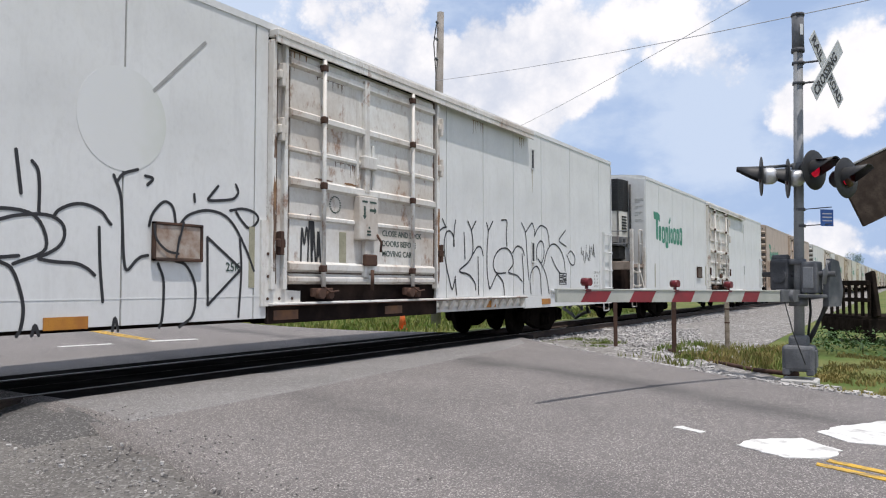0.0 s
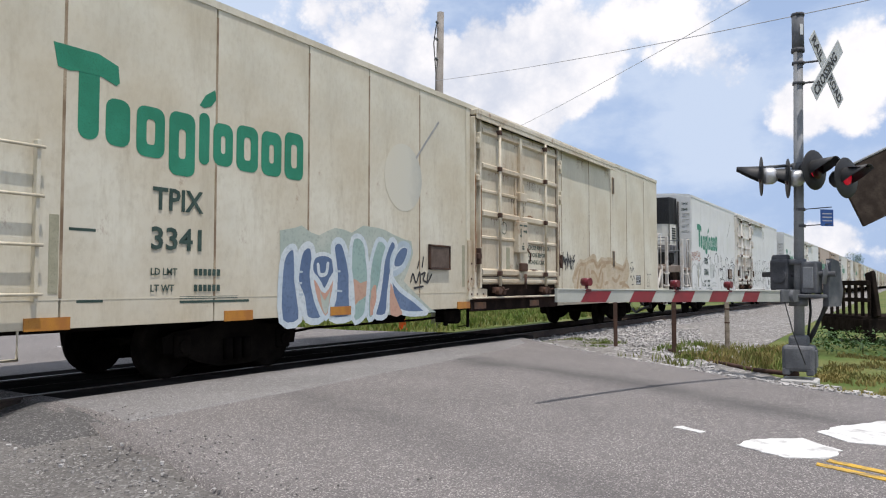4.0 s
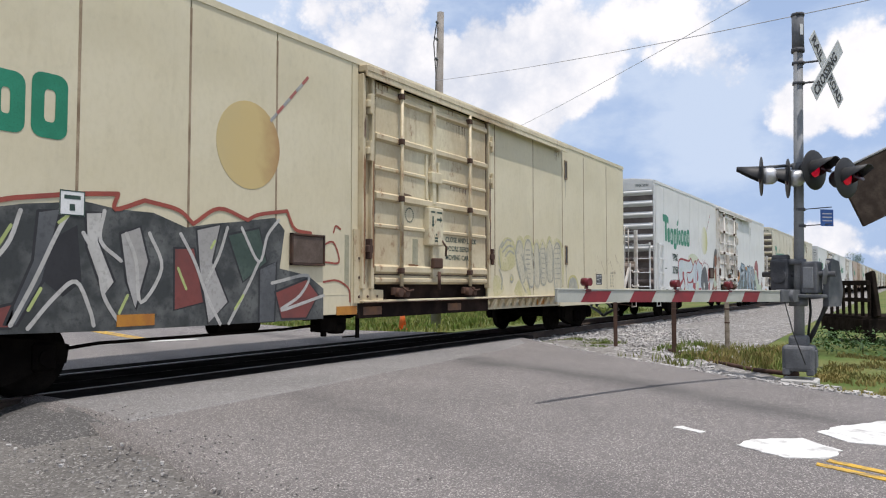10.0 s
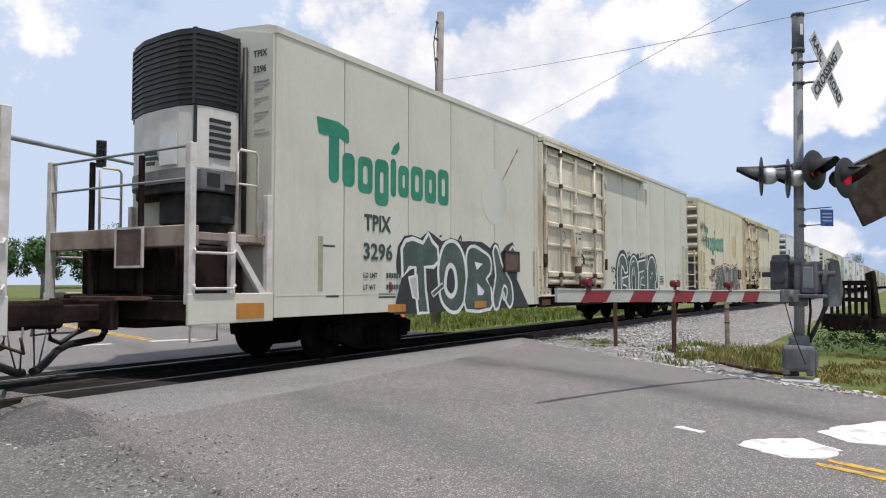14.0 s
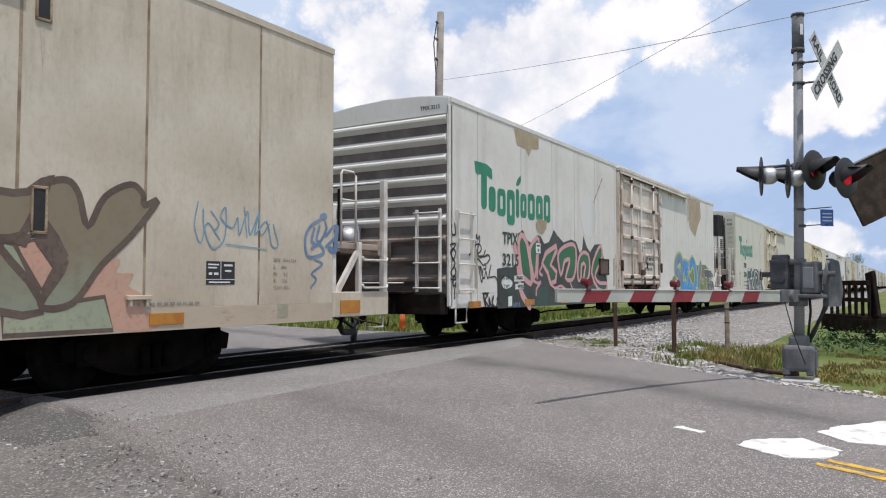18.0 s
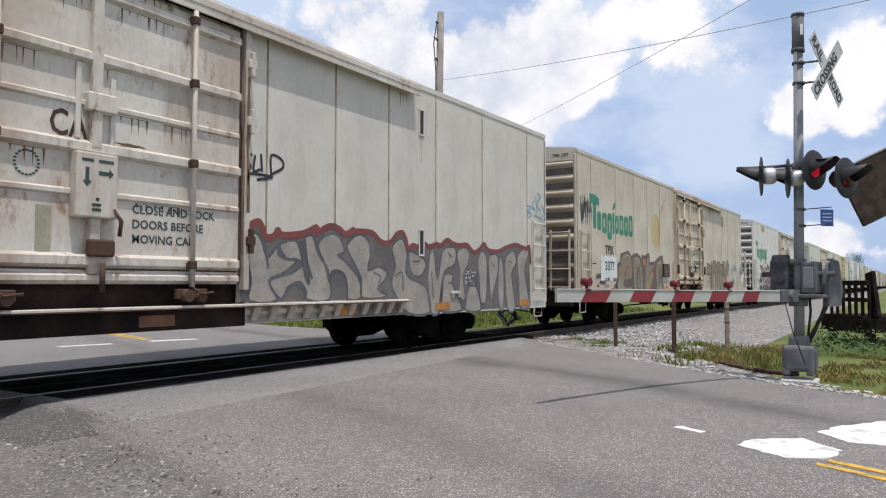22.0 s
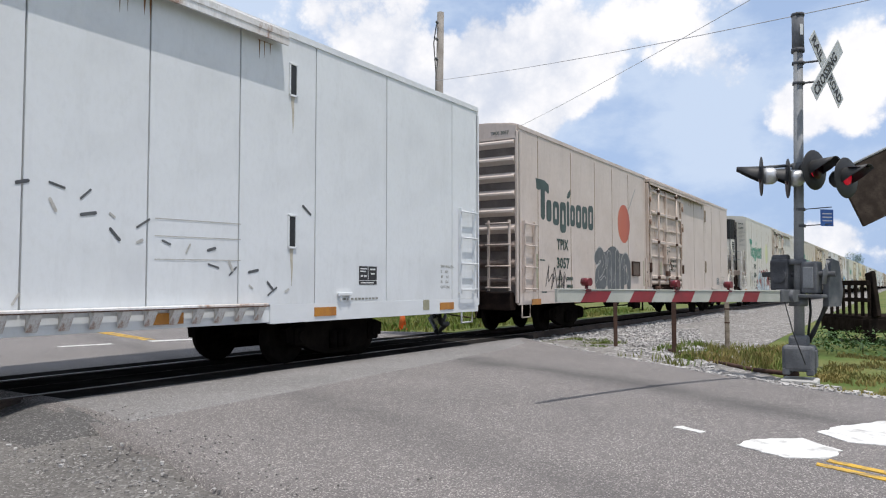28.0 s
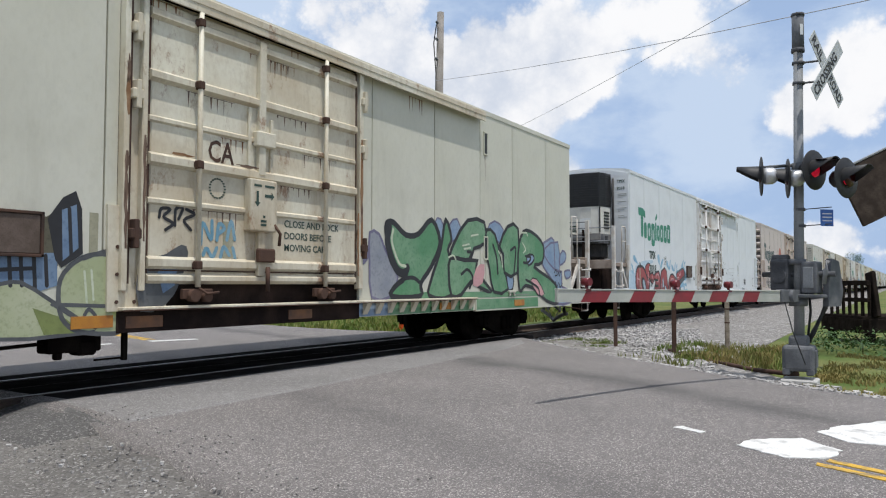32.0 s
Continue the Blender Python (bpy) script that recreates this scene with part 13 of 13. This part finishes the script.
def fruit_paint(name, left, mid, right, soft=0.35):
    """A faded painted ball: one colour to the left, another in the middle, a third along its right rim."""
    m, nt, bs = nodes_of(name)
    co, sep = nt.nodes.new("ShaderNodeTexCoord"), nt.nodes.new("ShaderNodeSeparateXYZ")
    nt.links.new(co.outputs["Object"], sep.inputs[0])
    wob = nt.nodes.new("ShaderNodeMath")
    nt.links.new(sep.outputs["X"], wob.inputs[0])
    nt.links.new(stretch_range(nt, noise_tex(nt, 3.0, 4), 0.3, 0.7, -0.12, 0.12), wob.inputs[1])
    col = blend(nt, stretch_range(nt, wob.outputs[0], -0.45, -0.45 + soft), left, mid)
    col = blend(nt, stretch_range(nt, wob.outputs[0], 0.12, 0.58), col, right)
    nt.links.new(col, bs.inputs["Base Color"])
    bs.inputs["Roughness"].default_value = 0.55
    return m


SPHERE_ORANGE = fruit_paint("sphere_orange", (0.53, 0.42, 0.20), (0.56, 0.43, 0.19), (0.38, 0.22, 0.09))
SPHERE_OCHRE = fruit_paint("sphere_ochre", (0.52, 0.42, 0.24), (0.50, 0.38, 0.15), (0.30, 0.18, 0.06))
SPHERE_LIME = fruit_paint("sphere_lime", (0.60, 0.60, 0.42), (0.52, 0.53, 0.27), (0.44, 0.46, 0.30))
SPHERE_YELLOW = fruit_paint("sphere_yellow", (0.66, 0.66, 0.60), (0.58, 0.58, 0.34), (0.45, 0.43, 0.17), 0.7)
SPHERE_WHITE = fruit_paint("sphere_white", (0.665, 0.675, 0.665), (0.655, 0.665, 0.65), (0.58, 0.60, 0.55), 0.5)
SPHERE_OFFWHITE = fruit_paint("sphere_offwhite", (0.645, 0.635, 0.60), (0.635, 0.63, 0.60), (0.48, 0.485, 0.47), 0.5)
SPHERE_CREAM = fruit_paint("sphere_cream", (0.60, 0.565, 0.46), (0.58, 0.56, 0.47), (0.42, 0.42, 0.37), 0.5)
SPHERE_PALE = fruit_paint("sphere_pale", (0.575, 0.565, 0.48), (0.57, 0.565, 0.495), (0.46, 0.46, 0.41), 0.5)
SPHERE_RED = fruit_paint("sphere_red", (0.45, 0.12, 0.06), (0.45, 0.10, 0.05), (0.34, 0.08, 0.05))
STRAWRED = worn("straw_red", (0.40, 0.12, 0.10), (0.3, 0.12, 0.1), 4, 0.6)

# the doors of the same cars, dirtier and rustier
for paint, base, grime, shift in ((WHITE, (0.74, 0.74, 0.71), (0.42, 0.33, 0.25), 3), (BRIGHT, (0.76, 0.77, 0.77), (0.40, 0.31, 0.24), 8), (CREAM, (0.68, 0.64, 0.52), (0.38, 0.27, 0.16), 12),
                                  (YELLOWED, (0.68, 0.62, 0.44), (0.40, 0.28, 0.15), 17), (GREENISH, (0.70, 0.67, 0.55), (0.42, 0.31, 0.18), 24), (OFFWHITE, (0.70, 0.66, 0.60), (0.40, 0.30, 0.22), 30),
                                  (TAN, (0.62, 0.55, 0.43), (0.33, 0.23, 0.14), 36), (GREYWHITE, (0.66, 0.63, 0.56), (0.36, 0.26, 0.19), 44), (PINKISH, (0.60, 0.52, 0.46), (0.34, 0.24, 0.18), 49)):
    DOORS[paint.name] = car_paint(paint.name + "_door", base, grime, 0.8, shift, 0.75, 0.57, 2.6)

CARS = []


def add_car(index, kind, paint, label, **more):
    CARS.append((index, reefer(index, kind, paint, label, **more)))


add_car(0, "B", WHITE, "white insulated railway car with black line scrawls", number="3306", art=art_0, sphere=(SPHERE_WHITE, STRAWGREY, 5.55))
add_car(1, "A", CREAM, "cream insulated railway car with rust streaks and blue lettering", number="3341", art=art_1, sphere=(SPHERE_CREAM, STRAWGREY, 6.24))
add_car(2, "A", WHITE, "white insulated railway car with large painted graffiti", number="3350", art=art_2, sphere=(SPHERE_YELLOW, STRAWRED, 6.24))
add_car(3, "A", YELLOWED, "yellowed cream insulated railway car with graffiti", number="3330", art=art_3, sphere=(SPHERE_ORANGE, STRAWRED, 6.24))
add_car(4, "B", GREENISH, "pale greenish cream insulated railway car with dark green graffiti", number="3296", art=art_4, sphere=(SPHERE_PALE, STRAWRED, 5.55))
add_car(5, "A", OFFWHITE, "off-white insulated railway car with peeling brown patches", number="3215", art=art_5, sphere=(SPHERE_OFFWHITE, STRAWRED, 6.24))
add_car(6, "A", TAN, "dirty tan insulated railway car with bare rust patches", number="3377", patch_mat=I_WHITE, art=art_6, sphere=(SPHERE_OCHRE, STRAWRED, 6.24))
add_car(7, "B", GREYWHITE, "grey-white insulated railway car with blue graffiti", number="3284", art=art_7, sphere=(SPHERE_LIME, STRAWRED, 5.5))
add_car(8, "A", PINKISH, "pinkish beige insulated railway car with a red fruit", number="3057", art=art_8, sphere=(SPHERE_RED, STRAWGREY, 6.32))
add_car(9, "B", BRIGHT, "bright white insulated railway car with red graffiti", number="3018", art=art_9, sphere=None)
add_car(10, "A", GREENISH, "greenish cream insulated railway car with green graffiti", number="3310", art=art_10, sphere=(SPHERE_PALE, STRAWRED, 6.32))
FAR = [(WHITE, "B"), (BROWNISH, "A"), (OFFWHITE, "A"), (TAN, "B"), (GREENISH, "A"), (GREYWHITE, "A"), (OFFWHITE, "B"), (TAN, "A"), (CREAM, "A"), (PINKISH, "B"), (GREYWHITE, "A"), (OFFWHITE, "A"), (GREENISH, "B"), (TAN, "A"), (GREYWHITE, "A"), (CREAM, "B")]
for i, (paint, kind) in enumerate(FAR):
    add_car(-1 - i, kind, paint, "weathered white insulated railway car farther up the train" if paint is not BROWNISH else "brownish insulated railway car farther up the train", detail=False)


# the train loses a little speed and gains it again: metres ahead of an even pace at a time
SLIP = [(0.0, 0.02), (2.2, -0.07), (6.5, -0.16), (9.0, -0.20), (12.0, -0.24), (15.0, -0.31), (18.4, -0.33), (20.0, -0.32), (23.0, -0.18), (26.0, -0.06), (29.6, 0.05), (31.0, 0.03), (32.0, 0.03)]
# couplings stretched or pressed, car by car, in metres
SLACK = {3: 0.08, 4: 0.12, 8: -0.15}


def motions():
    """The train rolls past at a nearly even speed; its wheels turn; added flaps make the flashers blink."""
    for index, car in CARS:
        x = FIRST_FRONT - index * PITCH
        walk(car, [(t, pose(x + t * SPEED + slip + SLACK.get(index, 0.0), TRACK_Y, 0)) for t, slip in SLIP])
    step = 0.0667
    for index, sets in ROLLING:
        # turn while the car is abreast of the crossing
        x = FIRST_FRONT - index * PITCH
        t0, t1 = max(0.0, (-6 - x) / SPEED), min(32.0, (62 - x) / SPEED)
        for w in sets:
            home = w.matrix_basis.copy()
            rows, n = [], int((t1 - t0) / step)
            if t0 > 0.01:
                rows.append((0.0, home))
            for k in range(n + 1):
                rows.append((t0 + k * step, home @ Matrix.Rotation(k * step * SPEED / 0.42, 4, "Y")))
            if rows[-1][0] < 31.9:
                rows.append((32.0, rows[-1][1]))
            walk(w, rows)

    # flashers take turns, blinked by their added flaps; each drops at once
    beat, open_pose = 1.243, pose(0, -0.055, 0.136, -84, 0, 0)
    for k, flap in enumerate(BLINK_FLAPS):
        shut = pose(0, -0.055, 0.136)
        rows, is_open = [], (k == 0)
        rows.append((0.0, open_pose if is_open else shut))
        t = 0.02
        while t + 0.1 < 31.9:
            rows += [(t, open_pose if is_open else shut), (t + 0.06, shut if is_open else open_pose)]
            is_open = not is_open
            t += beat / 2
        rows.append((32.0, rows[-1][1]))
        walk(flap, rows)


motions()
